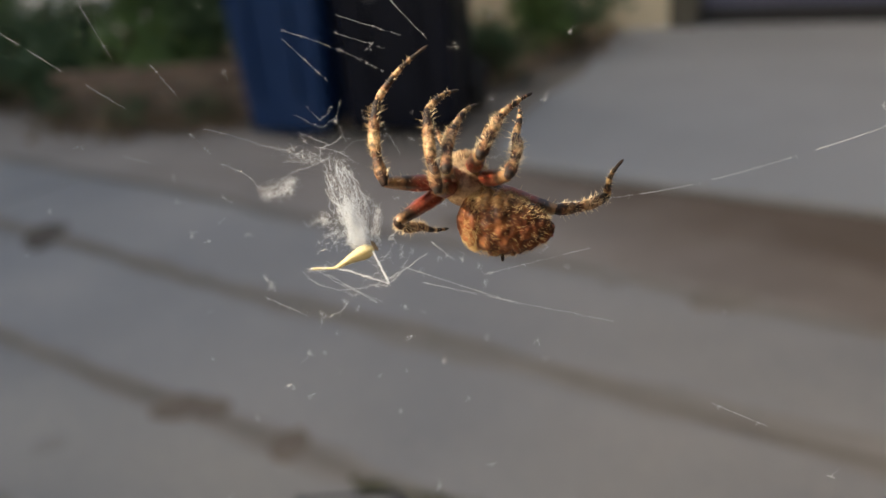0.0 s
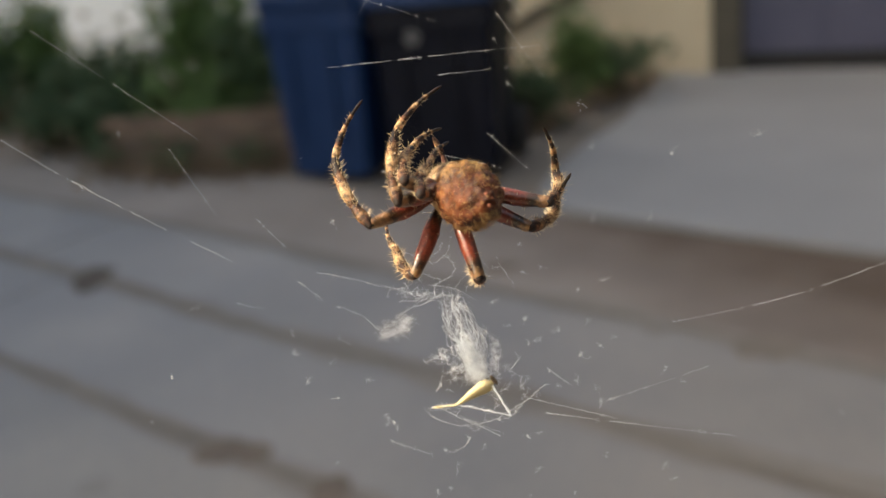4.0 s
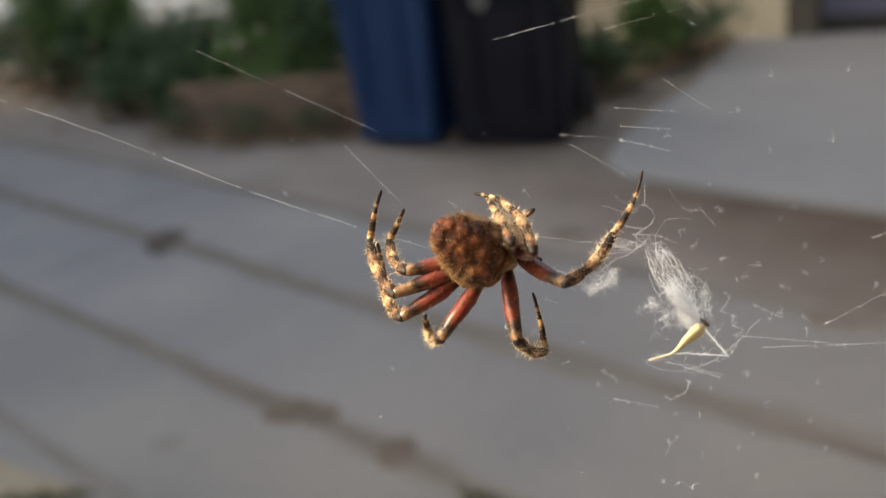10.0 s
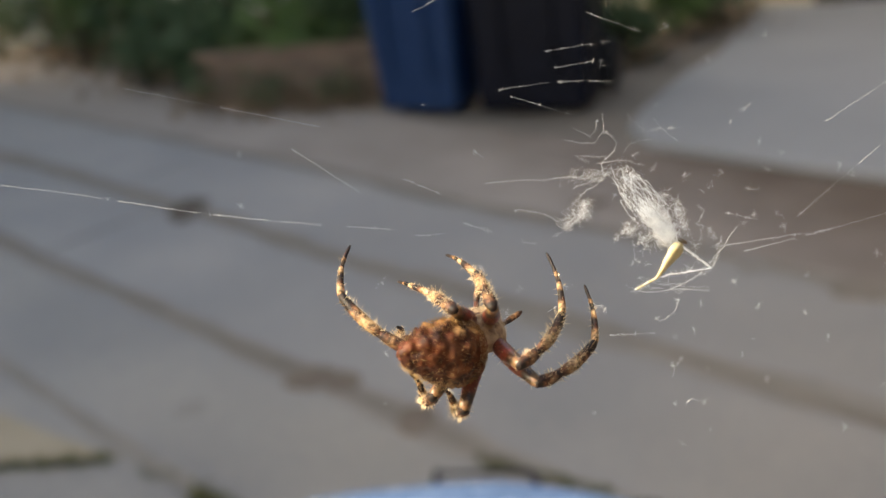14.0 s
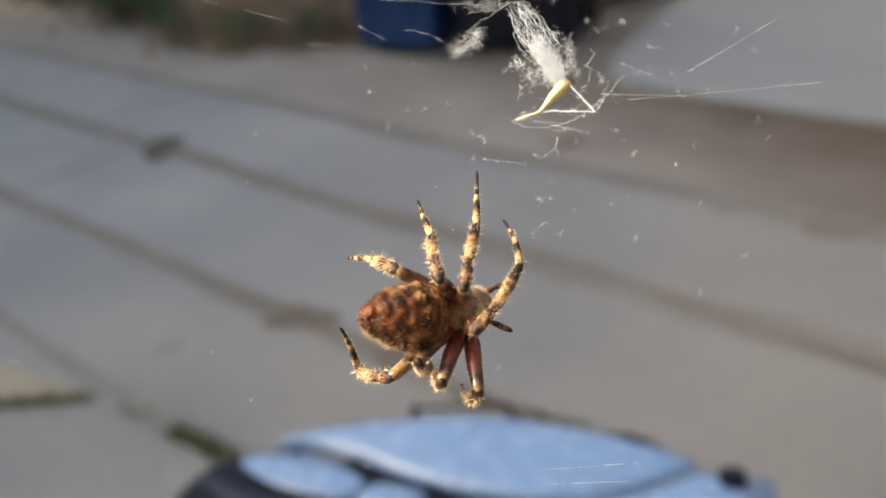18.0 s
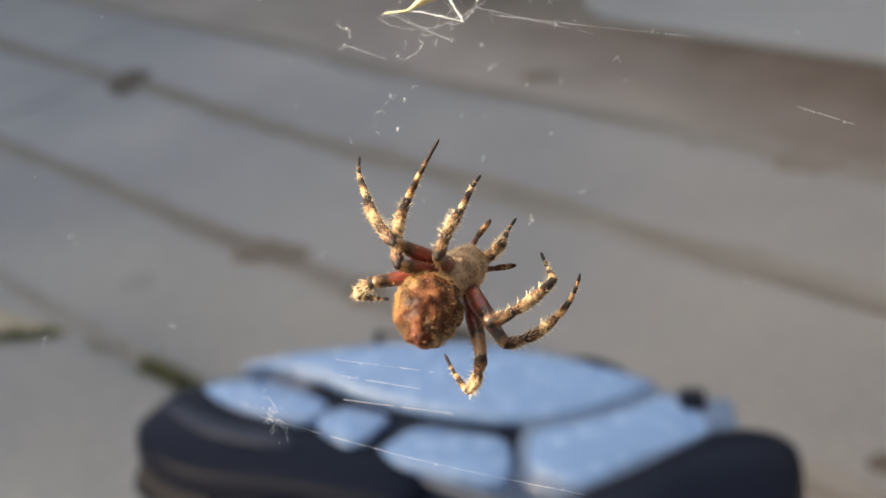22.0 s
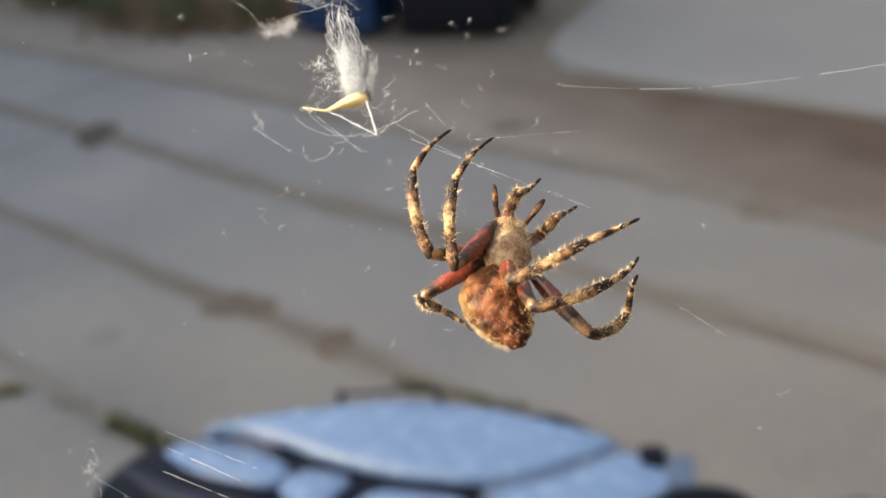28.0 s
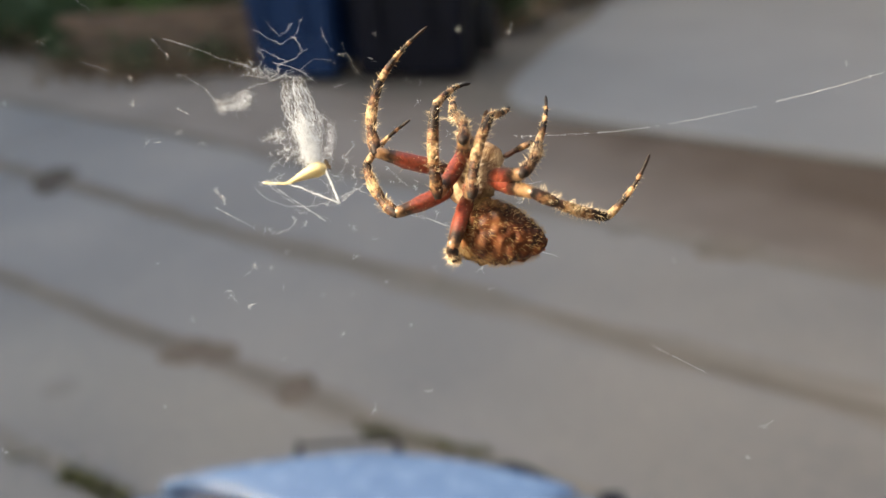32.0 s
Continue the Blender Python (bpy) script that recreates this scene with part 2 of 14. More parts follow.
def blob(name, x, y, r, stretch, turn, material, label, z=0.004, seed=0):
    """A thin irregular patch lying on the paving."""
    rng = random.Random(seed)
    bm = bmesh.new()
    pts = []
    for i in range(36):
        a = 2 * math.pi * i / 36
        k = r * (1 + 0.28 * noise.noise((math.cos(a) * 1.7 + seed, math.sin(a) * 1.7, seed)) + rng.uniform(-.05, .05))
        p = Matrix.Rotation(turn, 2) @ Vector((k * stretch * math.cos(a), k * math.sin(a)))
        pts.append((x + p.x, y + p.y))
    loft(bm, [[(px, py, 0.0005) for px, py in pts], [(x + (px - x) * .9, y + (py - y) * .9, z) for px, py in pts]])
    return tagged(link(name, bm, material), label, "stain", kind="structure")


# ---- the alley: a frame whose x runs along it and whose y runs across, away from the lens ----
ALLEY = Matrix.Rotation(math.atan2(-0.70, 0.715), 4, "Z")


def strip(name, u0, u1, n0, n1, z0, z1, material, parent=None, bevel=0.012):
    ob = link(name, box(bmesh.new(), u0, u1, n0, n1, z0, z1, bevel=bevel), material, parent)
    if parent is None:
        ob.matrix_world = ALLEY
    return ob


ground = link("ground", box(bmesh.new(), -2500, 2500, -2500, 2500, -0.4, -0.03), M_DIRT)
tagged(ground, "brown dirt ground under the paving", "ground", kind="structure")
road = new("road")
road.matrix_world = ALLEY
tagged(road, "grey concrete alley with dirt-filled joints", "road", kind="structure")
rng = random.Random(4)
for n0, n1, cuts in ((2.425, 3.14, (-30, -14, -8.6, -5.2, 1.4, 5, 12, 30)), (1.66, 2.345, (-30, -13, -7.4, -4.6, 2.1, 6, 13, 30)),
                     (1.04, 1.59, (-30, -11, -6.1, 1.6, 7, 30)), (-1.6, 1.00, (-30, -9, -5, 1.2, 6, 30))):
    for u0, u1 in zip(cuts, cuts[1:]):
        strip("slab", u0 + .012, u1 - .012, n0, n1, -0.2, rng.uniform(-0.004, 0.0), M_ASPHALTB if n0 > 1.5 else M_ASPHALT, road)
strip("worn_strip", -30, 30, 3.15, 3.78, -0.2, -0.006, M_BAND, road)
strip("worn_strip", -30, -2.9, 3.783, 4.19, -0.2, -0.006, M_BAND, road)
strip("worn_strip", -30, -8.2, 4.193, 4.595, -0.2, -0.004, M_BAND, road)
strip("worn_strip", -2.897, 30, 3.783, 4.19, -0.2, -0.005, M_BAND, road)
pavement = new("pavement")
pavement.matrix_world = ALLEY
tagged(pavement, "pale concrete driveway apron with a rounded kerb edge", "driveway", kind="structure")
for pts in ([(4.0, 9.2), (-4.1, 9.2), (-3.85, 7.6), (-3.42, 6.2), (-3.36, 5.6), (-3.16, 4.80), (-3.02, 4.46), (-2.78, 4.27), (-1.9, 4.22), (4.0, 4.22)],):
    bm = bmesh.new()
    loft(bm, [[(u, n, -0.2) for u, n in pts], [(u, n, 0.008) for u, n in pts], [(u * .985, n * .985 + .075, 0.02) for u, n in pts]])
    part("slab", bm, M_DRIVE, pavement)
yard = link("yard_soil", box(bmesh.new(), -30, -3.92, 4.6, 12, -0.2, 0.05, bevel=.02), M_SOIL)
yard.matrix_world = ALLEY
tagged(yard, "dry brown soil of the planted yard strip", "soil", kind="structure")

# stains, dirt spots and the tan patch
blob("oil_stain", -1.487, 4.80, 0.19, 0.56, 0.0, M_STAIN, "dark round oil stain on the alley", 0.006, 3)
blob("brown_stain", -0.61, 2.86, 0.075, 1.25, 0.25, M_RUST, "brown dirt stain on the alley joint", 0.006, 5)
blob("brown_stain", -0.49, 2.81, 0.07, 0.9, 0.0, M_RUST, "brown dirt stain on the alley joint", 0.006, 6)
blob("brown_stain", -0.235, 2.53, 0.09, 0.75, -0.2, M_RUST, "brown dirt stain on the alley joint", 0.006, 7)
blob("brown_stain", 1.36, 3.06, 0.10, 1.3, -0.2, M_JOINTB, "brown dirt stain on the worn strip", 0.006, 8)
blob("brown_stain", 1.05, 3.35, 0.07, 0.9, -0.5, M_JOINTA, "brown dirt stain on the worn strip", 0.006, 9)
blob("brown_stain", 0.55, 4.2, 0.05, 1.8, 0.0, M_RUST, "brown dirt stain on the worn strip", 0.006, 10)
blob("oil_stain", 0.955, 1.56, 0.035, 1.4, 0.0, M_STAIN, "small dark oil stain on the alley", 0.005, 11)
blob("brown_stain", -1.0, 2.75, 0.05, 1.2, 0.0, M_ASPHALT, "faint damp stain on the alley", 0.004, 12)
bm = bmesh.new()
quad = [(-2.25, 2.56), (-1.16, 2.50), (-1.42, 2.66), (-2.2, 3.22)]
loft(bm, [[(x, y, 0.001) for x, y in quad], [(x, y, 0.007) for x, y in quad]])
tagged(link("concrete_patch", bm, M_TAN), "tan patched concrete on the alley", "patch", kind="structure")


def leaf(bm, p, d, size, rng, fold=0.25):
    """One folded pointed leaf."""
    d = Vector(d).normalized()
    s = d.cross(Vector((rng.uniform(-1, 1), rng.uniform(-1, 1), rng.uniform(-1, 1)))).normalized()
    n = d.cross(s)
    p = Vector(p)
    a, t = bm.verts.new(p), bm.verts.new(p + d * size)
    m = bm.verts.new(p + d * size * .5 - n * size * fold * .5)
    l, r = bm.verts.new(p + d * size * .45 + s * size * .3), bm.verts.new(p + d * size * .45 - s * size * .3)
    for f in ((a, m, l), (m, t, l), (a, r, m), (m, r, t)):
        bm.faces.new(f)


def weeds(x0, y0, x1, y1, count, seed, height=0.05, spread=0.02):
    rng = random.Random(seed)
    bm = bmesh.new()
    for _ in range(count):
        k = rng.random()
        p = (x0 + (x1 - x0) * k + rng.gauss(0, spread), y0 + (y1 - y0) * k + rng.gauss(0, spread), 0.0)
        leaf(bm, p, (rng.gauss(0, .7), rng.gauss(0, .7), 1), height * rng.uniform(.4, 1.1), rng)
    return tagged(link("weeds", bm, M_WEED), "low green weeds growing in a paving joint", "weeds", kind="stuff")


weeds(-2.2, 2.545, -1.20, 2.49, 300, 1, 0.04, 0.012)
weeds(-0.89, 2.28, -0.69, 2.12, 120, 2, 0.04, 0.012)
weeds(-1.12, 2.46, -0.94, 2.33, 14, 3, 0.03, 0.012)
weeds(-0.05, 2.27, 0.28, 2.06, 120, 4, 0.03, 0.012)
weeds(-0.26, 3.56, 0.4, 2.9, 50, 5, 0.02, 0.012)


def shrub(x, y, z, w, h, count, size, seed, material, label, dry=0):
    """Stems and a crown of single leaves with an uneven outline."""
    rng = random.Random(seed)
    top = new("shrub")
    top.matrix_world = Matrix.Translation((x, y, z))
    tagged(top, label, "shrub", "yard shrubs")
    tips = []
    for i in range(9):
        a, r = rng.uniform(0, 6.28), rng.uniform(.1, .8) * w / 2
        tip = Vector((math.cos(a) * r, math.sin(a) * r, h * rng.uniform(.55, .95)))
        part("stem", cyl(bmesh.new(), (rng.uniform(-.05, .05) * w, rng.uniform(-.05, .05) * w, 0), tip, 0.012, 0.004, 6), M_BARK, top)
        tips.append(tip)
    bm = bmesh.new()
    for _ in range(count):
        c = rng.choice(tips)
        g = Vector((rng.gauss(0, w * .16), rng.gauss(0, w * .16), rng.gauss(-h * .12, h * .17)))
        p = c + g
        p.z = max(0.02, p.z)
        leaf(bm, p, (rng.gauss(0, 1), rng.gauss(0, 1), rng.gauss(.3, .7)), size * rng.uniform(.6, 1.3), rng)
    part("crown", bm, material, top)
    if dry:
        bm = bmesh.new()
        for _ in range(dry):
            p = (rng.gauss(0, w * .35), rng.gauss(0, w * .35), abs(rng.gauss(0, h * .3)))
            leaf(bm, p, (rng.gauss(0, 1), rng.gauss(0, 1), rng.gauss(0, .6)), size * rng.uniform(.6, 1.2), rng)
        part("dry_leaves", bm, M_LEAFC, top)
    return top


def joint_film(n, u0, u1, width, material, z, seed):
    """A ragged film of dirt along a joint."""
    steps = 90
    left, right = [], []
    for i in range(steps + 1):
        u = u0 + (u1 - u0) * i / steps
        k = .55 + .9 * abs(noise.noise((u * 1.3, seed, 0))) + .25 * noise.noise((u * 7, seed, 4))
        c = n + .05 * noise.noise((u * .8, seed, 9))
        left.append((u, c - width * .5 * k, z))
        right.append((u, c + width * .5 * (k + .2 * noise.noise((u * 5, seed, 2))), z))
    bm = bmesh.new()
    a, b = [bm.verts.new(p) for p in left], [bm.verts.new(p) for p in right]
    for i in range(steps):
        bm.faces.new((a[i], a[i + 1], b[i + 1], b[i]))
    ob = link("joint_dirt", bm, material)
    ob.matrix_world = ALLEY
    return tagged(ob, "brown dirt film along the paving joint", "dirt", kind="structure")


for k, (n, w) in enumerate(((2.385, .20), (1.625, .18), (1.015, .09), (3.145, .14))):
    joint_film(n, -9, 4, w, M_JOINTA, 0.002, k)
    if w > .1:
        joint_film(n, -9, 4, w * .36, M_JOINTB, 0.0045, k + 10)

GREEN = "bushy green garden shrub with small leaves in the yard"
shrub(-3.50, 9.3, 0.0, 0.55, 1.30, 900, .10, 1, M_LEAFA, GREEN, 120)
shrub(-2.88, 9.25, 0.0, 0.52, 1.24, 900, .10, 2, M_LEAFA, GREEN, 120)
shrub(-2.35, 8.7, 0.0, 0.6, 0.62, 600, .09, 3, M_LEAFB, "low dark green shrub in the yard", 150)
shrub(-1.13, 7.75, 0.0, 0.80, 1.26, 1700, .09, 4, M_LEAFA, GREEN, 60)
shrub(-0.75, 7.4, 0.0, 0.75, 0.98, 1100, .08, 5, M_LEAFB, "low dark green shrub beside the bins")
shrub(-2.0, 7.85, 0.0, 0.7, 0.42, 800, .08, 6, M_LEAFB, "low dark green shrub at the kerb", 100)
shrub(-2.5, 8.72, 0.0, 0.8, 0.62, 900, .08, 7, M_LEAFB, "low dark shrub with dry leaves at the kerb", 300)
shrub(-3.85, 10.2, 0.0, 0.8, 0.75, 900, .10, 8, M_LEAFB, GREEN, 200)
shrub(-4.9, 10.6, 0.0, 1.0, 0.75, 900, .10, 9, M_LEAFB, GREEN, 200)
shrub(-1.35, 6.86, 0.0, 0.55, 0.26, 160, .06, 21, M_LEAFB, "dry brown brush against the planter wall", 420)
shrub(-0.85, 6.72, 0.0, 0.5, 0.24, 120, .06, 22, M_LEAFB, "dry brown brush against the planter wall", 420)
shrub(-1.75, 7.15, 0.0, 0.5, 0.30, 260, .06, 23, M_LEAFB, "dry brown brush against the planter wall", 320)
shrub(-3.05, 9.35, 0.0, 0.9, 0.78, 1000, .09, 31, M_LEAFB, "low dark green shrub at the kerb", 160)
shrub(-2.6, 8.25, 0.0, 0.8, 0.5, 900, .08, 32, M_LEAFB, "low dark green shrub at the kerb", 120)
shrub(-1.75, 7.6, 0.0, 0.7, 0.55, 800, .08, 33, M_LEAFB, "low dark green shrub at the kerb", 60)
shrub(-3.55, 9.85, 0.0, 0.9, 0.8, 1000, .09, 34, M_LEAFB, "low dark green shrub at the kerb", 160)
shrub(-1.95, 8.35, 0.0, 0.9, 0.84, 1300, .08, 41, M_LEAFB, "low dark green shrub in the yard", 260)
shrub(-1.15, 7.55, 0.0, 0.9, 0.70, 1200, .08, 42, M_LEAFA, "low spreading green shrub above the planter wall", 40)
shrub(1.75, 7.55, 0.0, 0.5, 0.74, 700, .08, 10, M_LEAFA, "green shrub against the tan wall", 30)
shrub(2.10, 7.75, 0.0, 0.7, 0.40, 700, .08, 11, M_LEAFB, "low green shrub against the tan wall", 60)
shrub(1.25, 6.95, 0.0, 0.6, 0.45, 600, .08, 12, M_LEAFB, "low green shrub behind the bins", 60)

# low brick planter edge along the yard
planter = new("planter_wall")
pa, pb = Vector((-1.78, 7.02, 0)), Vector((-0.52, 6.72, 0))
planter.matrix_world = Matrix.Translation(pa) @ Matrix.Rotation(math.atan2((pb - pa).y, (pb - pa).x), 4, "Z")
tagged(planter, "low brown brick planter wall beside the bins", "planter wall")
plen = (pb - pa).length
part("mortar_core", box(bmesh.new(), 0.004, plen - 0.004, 0.006, 0.10, -0.03, 0.395), M_MORTAR, planter)
brick = box(bmesh.new(), 0, 0.205, 0, 0.11, 0, 0.062, bevel=0.006)
brick_me = bpy.data.meshes.new("brick")
brick.to_mesh(brick_me)
brick.free()
brick_me.materials.append(M_BRICK)
rng = random.Random(8)
for row in range(6):
    x = -0.10 if row % 2 else 0.0
    while x + 0.205 < plen + 0.12:
        b = new("brick", brick_me)
        b.parent = planter
        b.location = (x + rng.uniform(-.002, .002), rng.uniform(-.006, .003), -0.02 + row * 0.072)
        x += 0.215


def cart(name, w, d, h, body_mat, lid_mat, label, taper=0.80, wheel_r=0.13):
    """A wheeled bin: tapered body, rim, overhanging lid, handle, axle and wheels. Front faces -y."""
    top = new(name)
    tagged(top, label, "wheelie bin", "wheelie bins by the driveway")
    rings = []
    for k, z in ((taper, 0.03), (taper + .02, 0.06), (0.93, h * .72), (0.97, h * .82), (1.0, h * .84), (1.0, h - .07)):
        rings.append(rrect(w * k, d * k, 0.06 * k, z, 5, 0, (1 - k) * -0.10))
    part("body", loft(bmesh.new(), rings), body_mat, top, smooth=False)
    bm = bmesh.new()
    loft(bm, [rrect(w * 1.03, d * 1.02, 0.07, h * .80), rrect(w * 1.05, d * 1.04, 0.07, h * .815), rrect(w * 1.05, d * 1.04, 0.07, h * .84), rrect(w * 1.02, d * 1.02, 0.07, h * .85)])
    part("rim", bm, body_mat, top)
    bm = bmesh.new()
    loft(bm, [rrect(w * 1.06, d * 1.08, 0.08, h - .085), rrect(w * 1.09, d * 1.11, 0.09, h - .075), rrect(w * 1.09, d * 1.11, 0.09, h - .035),
              rrect(w * 1.04, d * 1.05, 0.10, h - .008), rrect(w * .84, d * .84, 0.12, h + .03), rrect(w * .4, d * .4, 0.12, h + .042)])
    part("lid", bm, lid_mat, top, smooth=True)
    bm = bmesh.new()
    box(bm, -w * .16, w * .16, -d * .58, -d * .53, h - .08, h - .055, bevel=.006)
    part("lid_grip", bm, lid_mat, top)
    cyl(bm := bmesh.new(), (-w * .42, d * .62, h * .93), (w * .42, d * .62, h * .93), 0.018)
    part("handle", bm, body_mat, top)
    for s in (-1, 1):
        bm = bmesh.new()
        box(bm, s * w * .36 - .02, s * w * .36 + .02, d * .46, d * .64, h * .90, h * .95, bevel=.006)
        part("handle_bracket", bm, body_mat, top)
        bm = bmesh.new()
        cyl(bm, (s * w * .49 - .03, d * .38, wheel_r), (s * w * .49 + .03, d * .38, wheel_r), wheel_r, seg=24)
        wheel = part("wheel", bm, M_BLACK, top)
        part("hub", cyl(bmesh.new(), (s * (w * .49 + .028), d * .38, wheel_r), (s * (w * .49 + .04), d * .38, wheel_r), 0.05, seg=16), body_mat, wheel)
    part("axle", cyl(bmesh.new(), (-w * .48, d * .38, wheel_r), (w * .48, d * .38, wheel_r), 0.012), M_PIPE, top)
    for s in (-.2, .2):
        part("front_rib", box(bmesh.new(), s * w - .012, s * w + .012, -d * .5, -d * .47, h * .2, h * .78, pose(0, -.012, 0), bevel=.004), body_mat, top)
    return top


blue = cart("blue_bin", 0.72, 0.66, 1.22, M_BINBLUE, M_BINBLUE, "blue plastic wheeled recycling bin with closed lid", 0.76)
blue.matrix_world = pose(-0.12, 6.42, 0.0, rz=-29)
black = cart("black_bin", 0.80, 0.72, 1.17, M_BINBLACK, M_BINBLUE, "black plastic wheeled rubbish bin with closed dark blue lid", 0.86, 0.17)
black.matrix_world = pose(0.58, 6.15, 0.0, rz=-21)
bm = bmesh.new()
bmesh.ops.create_circle(bm, cap_ends=True, segments=20, radius=0.045, matrix=pose(-.10, -.372, .90, rx=90))
bmesh.ops.solidify(bm, geom=bm.faces[:], thickness=0.004)
part("round_badge", bm, M_LABEL, black, "small round grey badge")

# ---- buildings across the alley ----
GAR = Matrix.Translation((3.07, 8.16, 0)) @ Matrix.Rotation(radians(-31), 4, "Z")
garage = new("garage")
garage.matrix_world = GAR
tagged(garage, "tan stucco garage with a slate-blue door", "garage")
part("wall", box(bmesh.new(), -3.4, 0.0, 0.0, 0.2, -0.1, 3.0), M_STUCCO, garage)
part("wall", box(bmesh.new(), 3.2, 5.0, 0.0, 0.2, -0.1, 3.0), M_STUCCO, garage)
part("lintel", box(bmesh.new(), 0.002, 3.198, 0.0, 0.2, 2.25, 3.0), M_STUCCO, garage)
part("wall", box(bmesh.new(), -3.4, -3.2, 0.21, 6, -0.1, 3.0), M_STUCCO, garage)
bm = bmesh.new()
loft(bm, [[(-3.7, -.35, 2.95), (5.3, -.35, 2.95), (5.3, -.35, 3.07), (-3.7, -.35, 3.07)], [(-3.7, 3.2, 4.6), (5.3, 3.2, 4.6), (5.3, 3.2, 4.72), (-3.7, 3.2, 4.72)]])
part("roof", bm, M_ROOF, garage)
for x in (0.004, 2.94):
    part("door_jamb", box(bmesh.new(), x, x + .25, -.03, .17, 0.0, 2.24, bevel=.006), M_JAMB, garage)
gdoor = part("garage_door", box(bmesh.new(), 0.26, 2.93, 0.10, 0.14, 0.165, 2.22), M_DOOR, garage, "slate-blue panelled garage door")
for r in range(4):
    for c in range(4):
        part("door_panel", box(bmesh.new(), 0.33 + c * .65, 0.90 + c * .65, .085, .12, 0.17 + r * .52, 0.60 + r * .52, bevel=.012), M_DOOR, gdoor)
# black strip put in for the shaded gap under the door
part("door_gap_dark", box(bmesh.new(), 0.26, 2.93, 0.09, 0.15, 0.01, 0.165), M_BLACK, garage)
bm = bmesh.new()
bmesh.ops.create_circle(bm, cap_ends=True, segments=24, radius=0.16, matrix=pose(1.62, .074, .50, rx=90))
bmesh.ops.solidify(bm, geom=bm.faces[:], thickness=0.004)
part("red_disc", bm, M_RED, gdoor, "red disc on the garage door")
plank = link("leaning_rail", box(bmesh.new(), -.045, .045, -.03, .03, 0, 2.1, bevel=.005), M_PIPE)
plank.matrix_world = GAR @ pose(-2.0, -0.032, 0.40, ry=65)
tagged(plank, "dark wooden rail fixed slanting along the tan wall", "rail")

house = new("white_house")
house.matrix_world = Matrix.Translation((-0.6, 10.7, 0)) @ Matrix.Rotation(radians(-4.5), 4, "Z")
tagged(house, "white house with horizontal lap siding", "house")
part("wall", box(bmesh.new(), -9, 1.6, 0.03, 0.25, 0, 5.0), M_SIDING, house)
sid = bmesh.new()
loft(sid, [[(-9, 0.028, 0), (-9, 0.0, 0.004), (-9, 0.022, 0.132)], [(1.6, 0.028, 0), (1.6, 0.0, 0.004), (1.6, 0.022, 0.132)]])
sid_me = bpy.data.meshes.new("siding_board")
sid.to_mesh(sid_me)
sid.free()
sid_me.materials.append(M_SIDING)
for k in range(36):
    b = new("siding_board", sid_me)
    b.parent = house
    b.location = (0, 0, 0.1 + k * .135)
bm = bmesh.new()
loft(bm, [[(-9.4, -.4, 4.95), (2.0, -.4, 4.95), (2.0, -.4, 5.08), (-9.4, -.4, 5.08)], [(-9.4, 4, 7.0), (2.0, 4, 7.0), (2.0, 4, 7.13), (-9.4, 4, 7.13)]])
part("roof", bm, M_ROOF, house)

# unseen blocks added beside the alley to shade it; house wall behind the lens
side = new("shade_block")
tagged(side, "unseen tall pale block added to shade the alley", "house")
part("wall", box(bmesh.new(), -11, -6.6, -0.05, 9.7, -0.1, 13.0), M_SHADEBLOCK, side)
part("roof", box(bmesh.new(), -11.3, -6.5, -0.05, 9.7, 13.0, 13.2), M_ROOF, side)
# unseen dark block, added to cut sky and bounce on the right
side = new("dim_block")
tagged(side, "unseen dark block added to dim the right side", "house")
part("wall", box(bmesh.new(), 7.6, 12, -2.0, 9.0, -0.1, 10.5), M_DIMBLOCK, side)
part("roof", box(bmesh.new(), 7.5, 12.2, -2.2, 9.2, 10.5, 10.7), M_ROOF, side)
back = new("wall_back")
tagged(back, "brown brick house wall behind the viewer", "house wall", kind="structure")
part("wall", box(bmesh.new(), -1.0, 7, -1.6, -1.3, -0.1, 3.6), M_BRICKWALL, back)

# ---- the near bin: its back and handle point towards the lens ----
near = new("dark_bin")
near.matrix_world = pose(0.0, 0.53, 0.0, rz=-11)
tagged(near, "dark plastic wheeled bin with a shiny ribbed lid reflecting the sky", "wheelie bin", "wheelie bins by the driveway")
NH = 0.985
rings = []
for k, z in ((.78, .03), (.80, .06), (.93, .72), (.96, .86), (.98, .93)):
    rings.append([(x + .005, y, w) for x, y, w in rrect(.43 * k, .54 * k, .06, z, 5)])
part("body", loft(bmesh.new(), rings), M_BINBLACK, near)


def lid_ring(s, z, bow=0.0, r=0.06, w=0.47, d=0.13, cx=-0.065, cy=0.165):
    out = []
    for x, y, _ in rrect(w * s, d * s, min(r * s + .02, d * s * .45), 0, 7):
        out.append((x + cx, y + cy + (bow * (1 - (x / .315) ** 2) if y > 0 else 0), z))
    return out


# the hinge end is wider than the rest of the lid
bm = bmesh.new()
loft(bm, [lid_ring(.97, NH - .085, .08), lid_ring(1.0, NH - .075, .10), lid_ring(1.0, NH - .03, .10), lid_ring(.97, NH - .012, .10),
          lid_ring(.90, NH - .004, .10), lid_ring(.5, NH + .002, .06)])
near_end = dict(r=.06, w=.46, d=.40, cx=.01, cy=-.05)
loft(bm, [lid_ring(.97, NH - .085, **near_end), lid_ring(1.0, NH - .075, **near_end), lid_ring(1.0, NH - .03, **near_end), lid_ring(.97, NH - .014, **near_end), lid_ring(.5, NH - .004, **near_end)])
part("lid", bm, M_LID, near, smooth=False)


